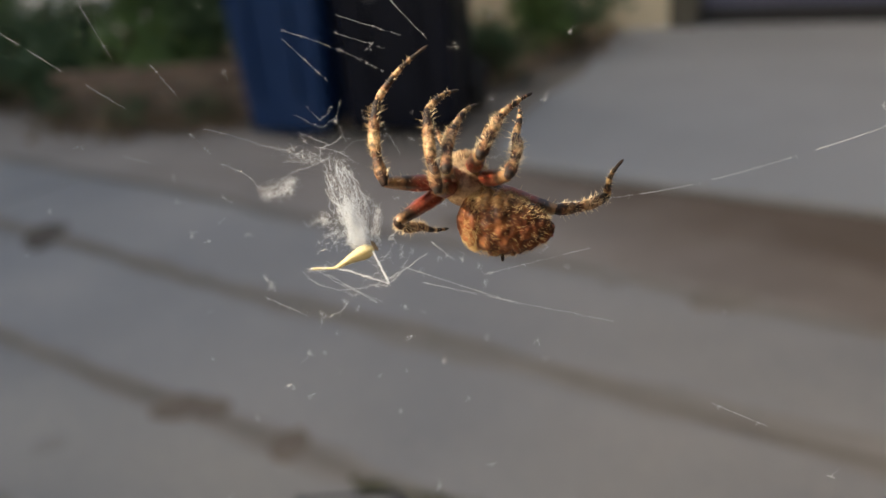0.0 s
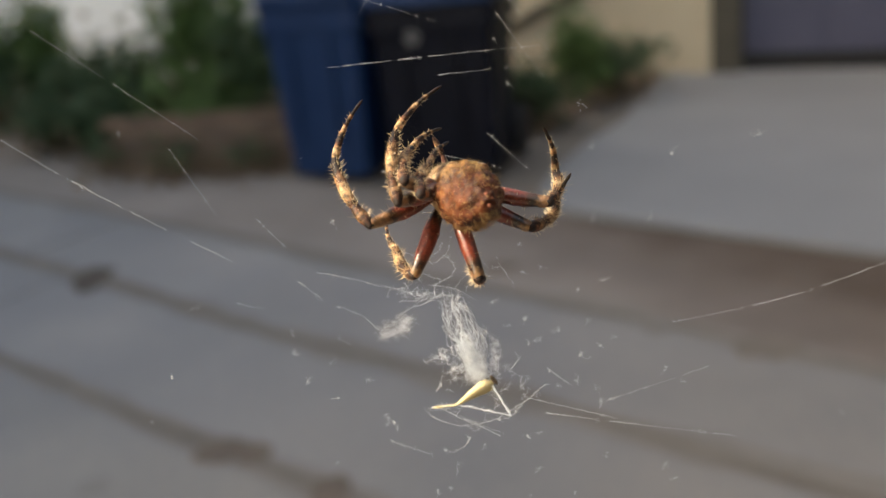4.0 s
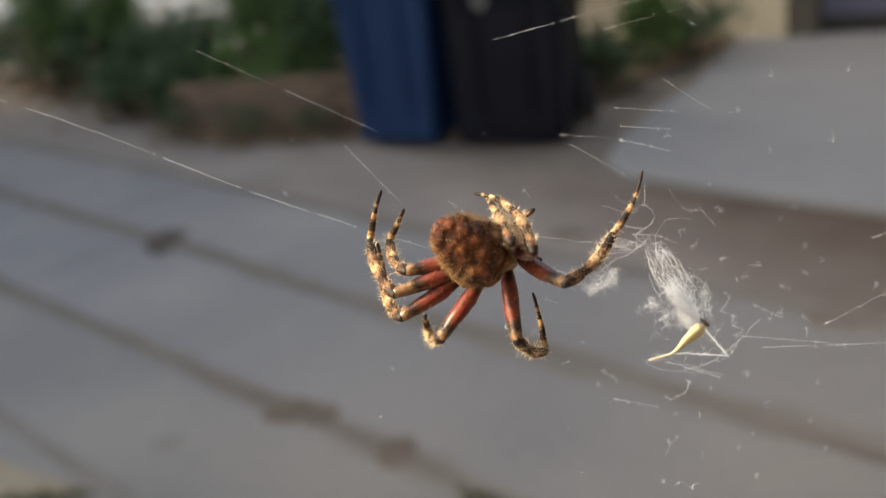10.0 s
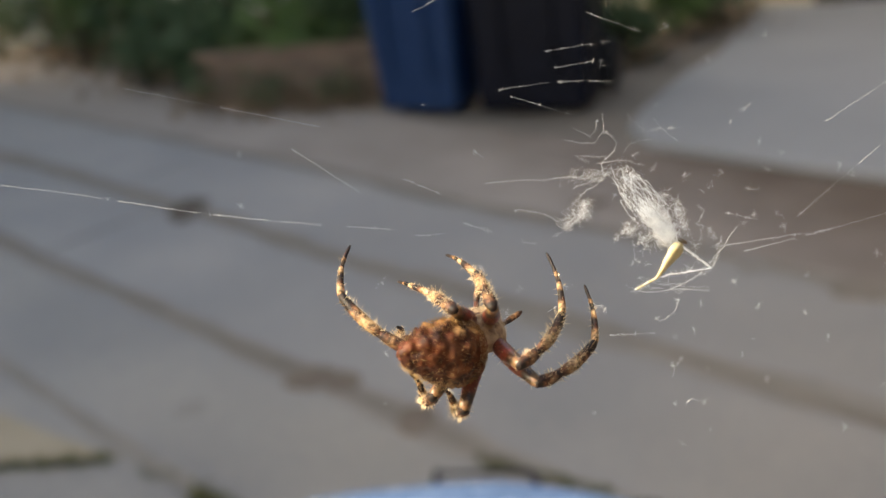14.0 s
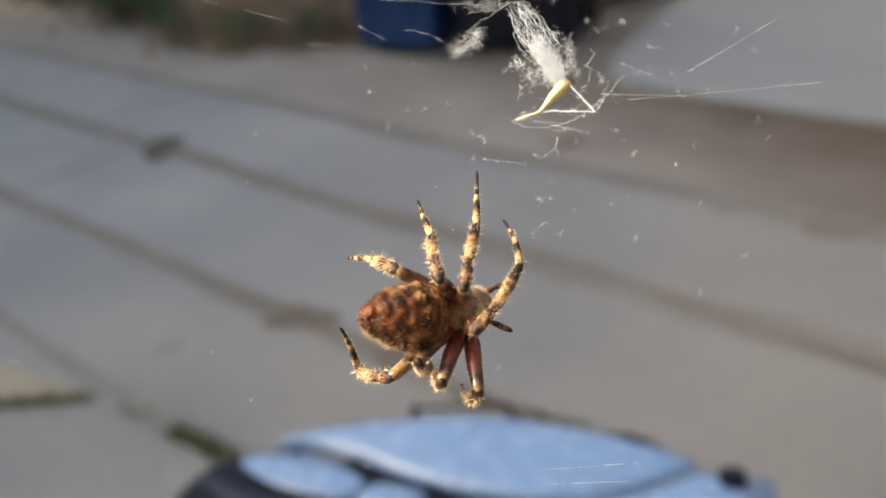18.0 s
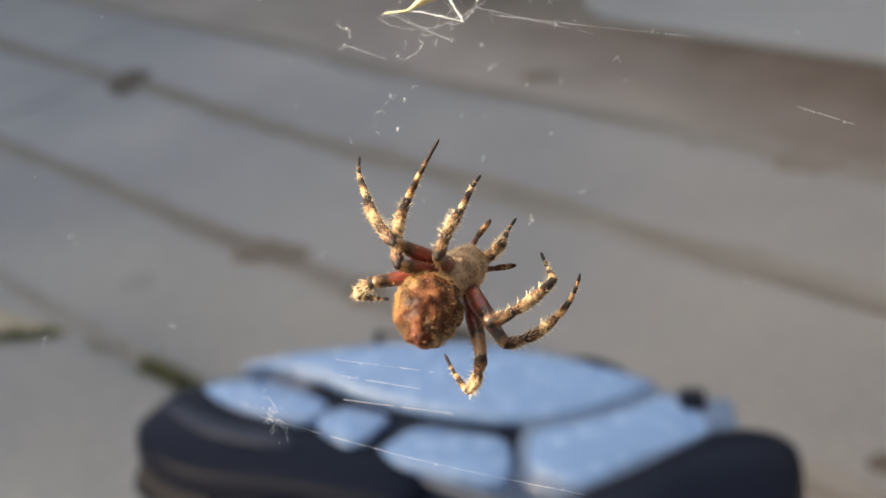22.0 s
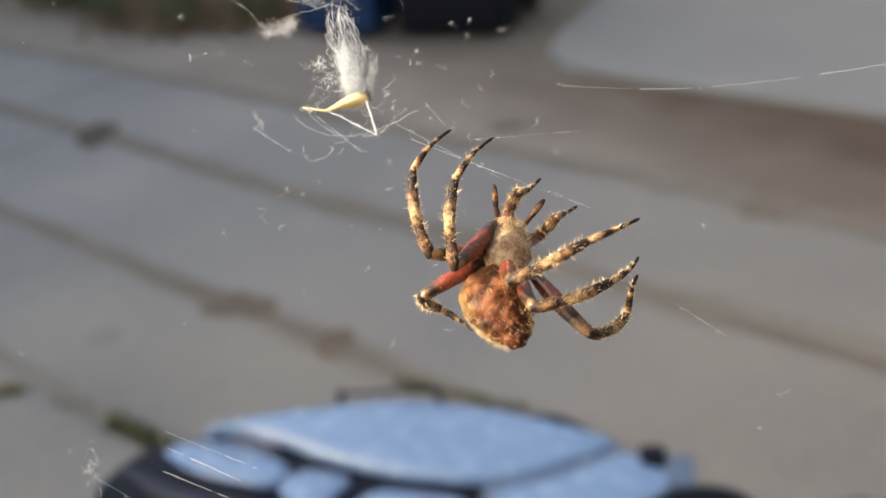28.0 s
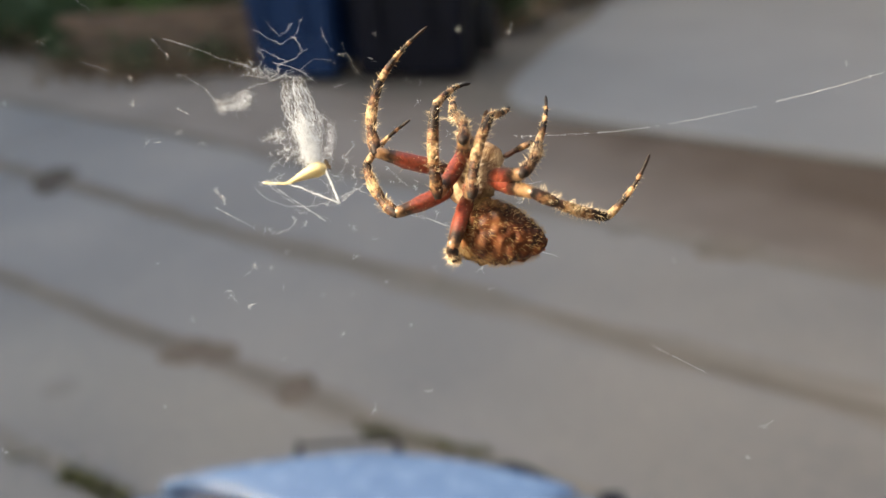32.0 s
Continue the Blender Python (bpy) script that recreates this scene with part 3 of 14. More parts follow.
def pad(pts, z, t=0.012, inset=0.12):
    """A raised pad with a rounded shoulder all round, from its outline."""
    bm = bmesh.new()
    ring = smooth_path([Vector((*q, 0)) for q in pts] + [Vector((*pts[0], 0))], 3)[:-1]
    c = sum(ring, Vector()) / len(ring)
    levels = ((0, -.02), (0, .15), (.25, .55), (.6, .85), (1.0, 1.0), (2.2, 1.12))
    loft(bm, [[(c.x + (q.x - c.x) * (1 - inset * k), c.y + (q.y - c.y) * (1 - inset * k), z + (h if h < 0 else t * h)) for q in ring] for k, h in levels])
    return bm


INV = near.matrix_world.inverted()


def to_lid(pts):
    return [tuple((INV @ Vector((x, y, 0)))[:2]) for x, y in pts]


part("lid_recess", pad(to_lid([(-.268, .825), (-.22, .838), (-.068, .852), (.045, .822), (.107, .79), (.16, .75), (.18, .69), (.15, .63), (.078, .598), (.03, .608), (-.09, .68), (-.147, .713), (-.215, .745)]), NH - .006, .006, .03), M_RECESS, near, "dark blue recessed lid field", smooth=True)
part("lid_rim", pad(to_lid([(.045, .822), (.107, .794), (.158, .760), (.202, .731), (.230, .708), (.252, .682), (.254, .655), (.219, .636), (.157, .611), (.105, .600), (.055, .622), (.05, .669), (.062, .715)]), NH - .004, .009, .05), M_RIM, near, "lid rim coloured with a dimmer sky reflection", smooth=True)
# plateau and panels carry the sky's reflection as their own colour
part("lid_plateau", pad(to_lid([(-.222, .846), (-.174, .853), (-.121, .852), (-.072, .851), (-.007, .845), (.046, .826), (.107, .798), (.159, .765), (.200, .735), (.178, .722), (.125, .706), (.065, .704), (.007, .719), (-.047, .743), (-.092, .770), (-.134, .804), (-.178, .830)]), NH + .001, .012, .06), M_LIDPANEL, near, "lid plateau coloured with the sky's pale reflection", smooth=True)
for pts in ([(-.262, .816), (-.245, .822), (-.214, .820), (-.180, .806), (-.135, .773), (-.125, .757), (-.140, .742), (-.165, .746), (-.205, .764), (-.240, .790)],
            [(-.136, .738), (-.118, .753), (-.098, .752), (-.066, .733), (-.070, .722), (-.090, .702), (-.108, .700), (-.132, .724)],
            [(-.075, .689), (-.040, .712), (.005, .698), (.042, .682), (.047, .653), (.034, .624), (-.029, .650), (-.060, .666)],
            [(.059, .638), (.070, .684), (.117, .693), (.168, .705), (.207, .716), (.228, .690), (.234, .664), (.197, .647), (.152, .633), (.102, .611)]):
    part("lid_panel", pad(to_lid(pts), NH + .001, .008, .05), M_LIDPANEL, near, "recessed lid panel coloured with the sky's pale reflection", smooth=True)
# grip loop at the far edge, its two feet darker and thicker, and a small latch at the side
bm = bmesh.new()
for a, b, h, rad in (((-.076, .848), (-.073, .870), .009, .0042), ((-.073, .870), (.030, .851), .010, .0022), ((.030, .851), (.033, .830), .009, .0042)):
    p, q = to_lid([a])[0], to_lid([b])[0]
    cyl(bm, (*p, NH + h), (*q, NH + h + .004), rad, seg=10)
part("lid_grip", bm, M_LID, near)
p = to_lid([(.226, .703)])[0]
part("latch", box(bmesh.new(), p[0] - .013, p[0] + .013, p[1] - .013, p[1] + .013, NH - .02, NH + .016, bevel=.006), M_BINBLACK, near)
p = to_lid([(.244, .684)])[0]
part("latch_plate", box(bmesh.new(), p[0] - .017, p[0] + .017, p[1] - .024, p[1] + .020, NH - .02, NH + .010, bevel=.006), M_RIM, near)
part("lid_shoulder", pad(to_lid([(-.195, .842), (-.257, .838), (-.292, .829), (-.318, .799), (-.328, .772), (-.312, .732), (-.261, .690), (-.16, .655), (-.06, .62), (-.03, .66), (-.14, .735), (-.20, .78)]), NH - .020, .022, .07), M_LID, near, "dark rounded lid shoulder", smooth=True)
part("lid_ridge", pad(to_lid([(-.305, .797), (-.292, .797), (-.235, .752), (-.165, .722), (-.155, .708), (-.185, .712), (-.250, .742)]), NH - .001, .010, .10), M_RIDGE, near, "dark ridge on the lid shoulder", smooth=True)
part("lid_shoulder", pad(to_lid([(.236, .660), (.274, .657), (.299, .636), (.296, .60), (.266, .555), (.208, .545), (.11, .565), (.075, .590), (.14, .618), (.198, .643)]), NH - .026, .034, .05), M_LID, near, "dark rounded lid shoulder", smooth=True)
bm = bmesh.new()
p, q = to_lid([(-.305, .755)])[0], to_lid([(-.235, .69)])[0]
cyl(bm, (*p, NH - .045), (*q, NH - .055), .034, seg=16)
part("handle", bm, M_BINBLACK, near)
for s in (-1, 1):
    bm = bmesh.new()
    cyl(bm, (s * .24, -.22, .11), (s * .29, -.22, .11), .11, seg=24)
    part("wheel", bm, M_BLACK, near)
part("axle", cyl(bmesh.new(), (-.25, -.22, .11), (.25, -.22, .11), .012), M_PIPE, near)

# ---- the web: silk wads, a stuck leaf bit and loose threads; x across, y up, z towards the lens ----
def silk_mat():
    m = mat("silk", (0.84, 0.87, 0.91), (0.91, 0.94, 0.97), 900, 0.35, 0.0, spec=0.8)
    n, l = m.node_tree.nodes, m.node_tree.links
    thin, mx = n.new("ShaderNodeBsdfTranslucent"), n.new("ShaderNodeMixShader")
    thin.inputs[0].default_value = (0.92, 0.95, 0.98, 1)
    mx.inputs[0].default_value = 0.4
    l.new(n["Principled BSDF"].outputs[0], mx.inputs[1])
    l.new(thin.outputs[0], mx.inputs[2])
    l.new(mx.outputs[0], n["Material Output"].inputs[0])
    return m


M_SILK = silk_mat()
M_PALE = mat("pale_leaf", (0.72, 0.58, 0.27), (0.88, 0.78, 0.46), 500, 0.5, 0.4, 5)
M_SEED = mat("dark_husk", (0.06, 0.045, 0.03), (0.14, 0.10, 0.06), 900, 0.8, 0.5)
UNIT = 0.113 / 1700.0
TIP_X, TIP_Y = 35.0, -82.0
ca, sa = math.cos(radians(9)), math.sin(radians(9))


def W(x, y, z=0.0):
    """Web space from a plan of the bundle drawn round its lowest tip, x right and y down, in units of 0.066 mm."""
    return Vector(((TIP_X + ca * x + sa * y) * UNIT, (TIP_Y - (-sa * x + ca * y)) * UNIT, z * UNIT))


def tube(bm, pts, r, r1=None, seg=4):
    """A thin tube along points, tapering from r to r1."""
    r1 = r if r1 is None else r1
    rings = []
    for i, p in enumerate(pts):
        d = (pts[min(i + 1, len(pts) - 1)] - pts[max(i - 1, 0)])
        q = d.to_track_quat("Z", "Y")
        k = r + (r1 - r) * i / (len(pts) - 1)
        rings.append([bm.verts.new(p + q @ Vector((math.cos(a) * k, math.sin(a) * k, 0))) for a in (2 * math.pi * j / seg for j in range(seg))])
    for a, b in zip(rings, rings[1:]):
        for j in range(seg):
            bm.faces.new((a[j], a[(j + 1) % seg], b[(j + 1) % seg], b[j]))


web = new("spider_web")
tagged(web, "torn white spider web with tangled silk wads", "spider web")
rng = random.Random(21)
FINE = 0.0000095


def fibre(bm, p, d, length, curl, r, steps=7):
    pts = [Vector(p)]
    d = Vector(d).normalized()
    for _ in range(steps):
        d = (d + Vector((rng.gauss(0, curl), rng.gauss(0, curl), rng.gauss(0, curl)))).normalized()
        pts.append(pts[-1] + d * (length / steps))
    tube(bm, pts, r, r * .6, 3)


def frayed(bm, line, r):
    """A crinkled strand, thick and thin by turns, with short fibres and beads of silk on it."""
    line = [q + Vector((rng.gauss(0, 1), rng.gauss(0, 1), rng.gauss(0, 1))) * UNIT * 1.1 for q in line]
    i = 0
    while i < len(line) - 2:
        k = min(len(line), i + rng.randint(3, 8))
        f = r * rng.uniform(.4, 1.2)
        tube(bm, line[i:k], f, f * rng.uniform(.5, 1.1), 4)
        i = k - 1
    for at in line:
        for _ in range(rng.choice((0, 0, 1, 2))):
            fibre(bm, at, (rng.gauss(0, 1), rng.gauss(0, 1), 0), rng.uniform(2, 8) * UNIT, .6, FINE * rng.uniform(.8, 1.6), 3)


# main wad: a loose net of looping strands above, thickening to a dense white core at the husk
bm = bmesh.new()
for rail in range(3):
    for _ in range(11):
        x0, y0 = ((-88, -222), (-56, -212), (-74, -228))[rail]
        x1, y1 = ((-52, -80), (-34, -78), (-42, -84))[rail]
        bend, k0, k1 = rng.gauss((-7, 10, 1)[rail], 6), rng.uniform(0, .45), rng.uniform(.55, 1.0)
        pts = []
        for i in range(7):
            k = k0 + (k1 - k0) * i / 6
            pts.append(W(x0 + (x1 - x0) * k + bend * math.sin(k * 3.1) + rng.gauss(0, 4.2), y0 + (y1 - y0) * k + rng.gauss(0, 5), rng.gauss(0, 7)))
        tube(bm, smooth_path(pts, 4), FINE * rng.uniform(1.4, 4.6), FINE * rng.uniform(1.0, 2.6), 3)
for _ in range(60):
    # loops that bulge out of the column
    k = rng.random() ** .7
    cx, cy, r, a0 = -70 + 30 * k + rng.gauss(0, 6), -214 + 130 * k, rng.uniform(5, 14), rng.uniform(0, 6.28)
    pts = [W(cx + math.cos(a0 + .62 * i) * r * rng.uniform(.75, 1.2), cy + math.sin(a0 + .62 * i) * r * 1.25 * rng.uniform(.75, 1.2), rng.gauss(0, 6)) for i in range(rng.randint(5, 10))]
    tube(bm, smooth_path(pts, 4), FINE * rng.uniform(.6, 1.7), FINE * .5, 3)
for _ in range(120):
    k = rng.random()
    fibre(bm, W(-72 + 40 * k + rng.gauss(0, 9), -228 + 150 * k, rng.gauss(0, 10)), (rng.gauss(0, 1), rng.gauss(0, 1), rng.gauss(0, .4)), rng.uniform(10, 34) * UNIT, .7, FINE * rng.uniform(.5, 1.3))
for cx, cy, sx, sy, count, ln in ((-50, -106, 8, 17, 1250, 15), (-58, -138, 6, 12, 480, 15), (-42, -86, 7, 8, 480, 13), (-10, -120, 4, 14, 90, 13), (-104, -126, 9, 6, 70, 14),
                                  (-112, -238, 12, 5, 60, 13), (-58, -210, 9, 6, 80, 13), (-26, -150, 5, 9, 50, 12), (-150, -252, 14, 6, 40, 11), (-84, -100, 7, 9, 70, 14), (-14, -92, 4, 10, 60, 11)):
    for _ in range(count):
        fibre(bm, W(cx + rng.gauss(0, sx), cy + rng.gauss(0, sy), rng.gauss(0, 7)), (rng.gauss(0, .8), rng.gauss(-.3, 1), rng.gauss(0, .4)), rng.uniform(.4, 1.3) * ln * UNIT, .42, FINE * rng.uniform(.8, 2.0), 4)
wad = part("silk_wad", bm, M_SILK, web, "dense white silk wad")
# thin loops round the bundle
for _ in range(8):
    bm = bmesh.new()
    cx, cy, r, a0, span = rng.gauss(-45, 45), rng.gauss(-85, 50), rng.uniform(25, 75), rng.uniform(0, 6.28), rng.uniform(.6, 2.0)
    pts = [W(cx + math.cos(a0 + span * i / 8) * r * rng.uniform(.86, 1.14), cy + math.sin(a0 + span * i / 8) * r * rng.uniform(.8, 1.2), rng.gauss(0, 6)) for i in range(9)]
    frayed(bm, smooth_path(pts, 4), FINE * rng.uniform(.8, 1.5))
    part("loop", bm, M_SILK, wad)
# small wad beside it
bm = bmesh.new()
for i in range(340):
    a = rng.uniform(0, 6.28)
    cx, cy, sp = ((-178, -188, 12), (-162, -186, 7), (-192, -180, 7), (-154, -200, 5))[i % 4]
    fibre(bm, W(cx + rng.gauss(0, sp), cy + rng.gauss(0, sp * .7), rng.gauss(0, 6)), (math.cos(a), math.sin(a) * .7, rng.gauss(0, .4)), rng.uniform(6, 18) * UNIT, .45, FINE * rng.uniform(.6, 1.3), 5)
part("silk_wad", bm, M_SILK, wad, "small fluffy white silk wad")
# thick strands
for pts, r in (([(-92, -225), (-76, -160), (-50, -105), (-24, -66)], 2.0), ([(-95, -230), (-60, -228), (-44, -206), (-42, -170), (-38, -130)], 1.6),
               ([(-82, -240), (-80, -190), (-76, -150), (-60, -110)], 1.3), ([(-30, -165), (-8, -140), (2, -120), (-8, -90), (-14, -70)], 1.0),
               ([(-150, -40), (-132, -20), (-92, -2), (-48, 2), (-20, -4), (20, -18), (70, -45)], 0.9), ([(-128, 38), (-115, 45), (-95, 40), (-80, 28), (-82, 20)], 0.9), ([(-126, -42), (-92, -12), (-55, 10), (-16, 30)], 1.0), ([(-120, -40), (-88, -16), (-60, 4)], 0.7),
               ([(-136, -318), (-92, -292), (-64, -300), (-55, -268), (-90, -254), (-99, -228)], 1.0), ([(-99, -252), (-60, -240), (-28, -214)], 0.9), ([(-130, -288), (-105, -270), (-80, -262)], 0.7), ([(-112, -330), (-88, -305), (-66, -326)], 0.7), ([(-64, -300), (-48, -335)], 0.6), ([(-118, -262), (-128, -280)], 0.6),
               ([(-15, -312), (5, -268), (28, -262), (46, -224)], 0.6), ([(28, -262), (24, -282)], 0.6), ([(-292, -310), (-200, -272), (-150, -252), (-118, -236)], 1.2),
               ([(-270, -245), (-230, -220), (-205, -190)], 1.2), ([(-80, -238), (-110, -225), (-150, -215), (-175, -205)], 0.8), ([(-280, -190), (-262, -175)], 1.0),
               
               ([(-447, -282), (-397, -262)], 1.0), ([(-160, -235), (-105, -225)], 0.8), ([(-60, -240), (-30, -262), (10, -250)], 0.7)):
    bm = bmesh.new()
    zz = rng.uniform(-10, 10)
    frayed(bm, smooth_path([W(x, y, zz + rng.gauss(0, 3)) for x, y in pts]), r * UNIT * .24)
    part("strand", bm, M_SILK, wad)
# long threads of the torn web, cut into stretches that stand in for sun glints; turn: how far the plan of that thread
# is turned
for pts, r, turn in (([(60, -5), (225, 22), (395, 48)], .30, -2.5), ([(330, -92), (560, -90), (860, -128), (1100, -180)], .46, 9),
                     ([(-1400, -620), (-1100, -494), (-800, -350), (-516, -234)], .52, -9), ([(-360, -595), (-170, -628), (10, -657)], .36, -8), ([(-165, -593), (-5, -620)], .26, -8),
                     ([(-64, -792), (71, -597)], .36, -3), ([(-19, -792), (86, -652)], .32, -3), ([(-824, -702), (-534, -502)], .28, -3), ([(-304, -772), (-109, -707)], .2, -3),
                     ([(-222, -430), (-102, -427)], .26, -16), ([(-212, -395), (-122, -393)], .22, -16), ([(13, -35), (233, -27)], .26, -16), ([(-683, -370), (-573, -260)], .28, -14),
                     ([(-195, -452), (-100, -420), (-10, -377)], .24, 0), ([(-185, -427), (-105, -352)], .24, 0), ([(-5, -502), (67, -427)], .22, 0),
                     ([(167, 6), (357, -14)], .26, 8), ([(-218, -7), (-153, 33)], .28, 8), ([(-108, -32), (-23, 33)], .3, 8),
                     ([(-353, 528), (-193, 588)], .50, 8), ([(-353, 558), (-223, 613)], .42, 8), ([(-358, 600), (-178, 668)], .55, 8),
                     ([(-352, 694), (-80, 770), (208, 832)], .20, -5), ([(523, 292), (613, 348)], .36, 9), ([(86, -60), (125, -17)], .34, 9),
                     ([(-531, -199), (-466, -166)], .26, -22), ([(-431, -114), (-381, -94)], .26, -22)):
    ct, st = math.cos(radians(9 - turn)), math.sin(radians(9 - turn))
    pts = [(x * ct - y * st, x * st + y * ct) for x, y in pts]
    bm = bmesh.new()
    zz = rng.uniform(-30, 30)
    line = smooth_path([W(x, y, zz) for x, y in pts], 40)
    for _ in range(int(len(line) / 7)):
        at = rng.choice(line)
        for _ in range(3):
            fibre(bm, at, (rng.gauss(0, 1), rng.gauss(0, 1), 0), rng.uniform(2, 6) * UNIT, .5, FINE * rng.uniform(1.0, 2.0), 3)
    i = 0
    while i < len(line) - 3:
        k = min(len(line), i + rng.randint(8, 40))
        if k - i > 2:
            f = r * rng.uniform(.45, 1.0) * UNIT
            tube(bm, [p + Vector((rng.gauss(0, .3), rng.gauss(0, .3), 0)) * UNIT for p in line[i:k]], f, f * .5, 4)
        i = k + rng.randint(0, 5)
    part("thread", bm, M_SILK, web)
# flecks: short curled remnants
bm = bmesh.new()
for i in range(110):
    if i < 72:
        x, y = rng.gauss(-20, 190), rng.gauss(-60, 170)
    else:
        x, y = rng.uniform(-1100, 1000), rng.uniform(-850, 700)
    k = rng.uniform(0, 6.28)
    z, ln = rng.gauss(0, 60), rng.uniform(5, 20)
    fibre(bm, W(x, y, z), (math.cos(k), math.sin(k), 0), ln * 1.4 * UNIT, .5, FINE * rng.uniform(.8, 1.8), 5)
    for _ in range(rng.randint(3, 9)):
        k2 = k + rng.gauss(0, 1.1)
        fibre(bm, W(x + rng.gauss(0, 2), y + rng.gauss(0, 2), z), (math.cos(k2), math.sin(k2), 0), ln * rng.uniform(.3, .9) * UNIT, .7, FINE * rng.uniform(.5, 1.4), 4)
tagged(part("silk_fleck", bm, M_SILK, web, "scattered curled silk remnants"), kind="stuff")
bm = bmesh.new()
for _ in range(70):
    fibre(bm, W(-500 + rng.gauss(0, 7), 590 + rng.gauss(0, 20), rng.gauss(0, 6)), (rng.gauss(.1, .5), -1, 0), rng.uniform(5, 14) * UNIT, .4, FINE * rng.uniform(1, 1.8), 4)
part("silk_wad", bm, M_SILK, web, "tiny white silk wad")

# two anchor threads up to the house wall behind
for k, (foot, top) in enumerate((((-.006, .098, 1.625), (-.55, -1.302, 2.95)), ((.004, .099, 1.622), (.62, -1.302, 2.75)))):
    bm = bmesh.new()
    tube(bm, [Vector(foot).lerp(Vector(top), i / 24) + Vector((0, 0, -.03 * math.sin(math.pi * i / 24))) for i in range(25)], .000006, .000006, 4)
    tagged(link("anchor_thread", bm, M_SILK), "thin silk thread tying the web to the house wall", "silk thread", "anchor threads")

def stalk(bm, pts, r):
    """An uneven silk-wrapped stalk: lumpy core with short frayed ends."""
    line = smooth_path(pts, 14)
    rings = []
    for i, p in enumerate(line):
        d = line[min(i + 1, len(line) - 1)] - line[max(i - 1, 0)]
        q = d.to_track_quat("Z", "Y")
        k = r * UNIT * (1 + .75 * noise.noise((i * .37, r * 5, 1.7)))
        p = p + Vector((rng.gauss(0, .5), rng.gauss(0, .5), 0)) * UNIT
        rings.append([p + q @ Vector((math.cos(a) * k, math.sin(a) * k, 0)) for a in (0, 1.047, 2.094, 3.142, 4.189, 5.236)])
        for _ in range(2):
            fibre(bm, p, d.normalized() * .7 + Vector((rng.gauss(0, .6), rng.gauss(0, .6), 0)), rng.uniform(3, 9) * UNIT, .4, FINE * rng.uniform(.6, 1.2), 3)
    loft(bm, rings)


# the dry leaf bit held in the silk: one pale blade on a bent stalk, with a dark husk
leaf_bit = new("dry_leaf_bit")
tagged(leaf_bit, "pale yellow dry leaf bit on a bent stalk hanging in silk", "leaf")
bm = bmesh.new()
spine = smooth_path([W(-130, -47, 3), (W(-106, -44, 3)), W(-88, -43, 4), W(-60, -54, 6), W(-35, -62, 5), W(-18, -66, 3)], 5)
rings = []
for i, p in enumerate(spine):
    k = i / (len(spine) - 1)
    w = (2.2 + (11.0 * min(1, max(0, (k - .36) / .40)) ** 1.1 if k < .86 else 11.0 * (1 - (k - .86) * 6.0))) * (1 + .12 * noise.noise((k * 9, 0, 3))) * UNIT
    d = (spine[min(i + 1, len(spine) - 1)] - spine[max(0, i - 1)]).normalized()
    s = Vector((-d.y, d.x, 0.35)).normalized()
    n = d.cross(s)
    rings.append([p + s * w, p + n * 1.6 * UNIT, p - s * w, p - n * 1.6 * UNIT])
loft(bm, rings)
part("blade", bm, M_PALE, leaf_bit, smooth=True)
bm = bmesh.new()
stalk(bm, [W(-132, -48, 3), W(-84, -40, 3), W(-40, -20, 2), W(0, 0, 0)], 1.25)
part("stalk", bm, M_SILK, leaf_bit)
bm = bmesh.new()
stalk(bm, [W(0, 0, 0), W(-12, -35, 2), W(-22, -66, 2)], 1.7)
part("stalk", bm, M_SILK, leaf_bit)
bm = bmesh.new()
for _ in range(60):
    fibre(bm, W(-118 + rng.gauss(0, 8), -45 + rng.gauss(0, 2.5), 3), (rng.gauss(0, 1), rng.gauss(0, .6), 0), rng.uniform(4, 11) * UNIT, .5, FINE * rng.uniform(.8, 1.6), 4)
part("silk_cuff", bm, M_SILK, leaf_bit, "white silk wound round the stalk end")
bm = bmesh.new()
bmesh.ops.create_icosphere(bm, subdivisions=2, radius=1, matrix=Matrix.LocRotScale(W(-16, -70, 4), Euler((0, 0, .6)), (4 * UNIT, 11 * UNIT, 5 * UNIT)))
for v in bm.verts:
    v.co += Vector((1, 1, 1)) * UNIT * 1.5 * noise.noise(v.co * 4000)
part("husk", bm, M_SEED, leaf_bit)

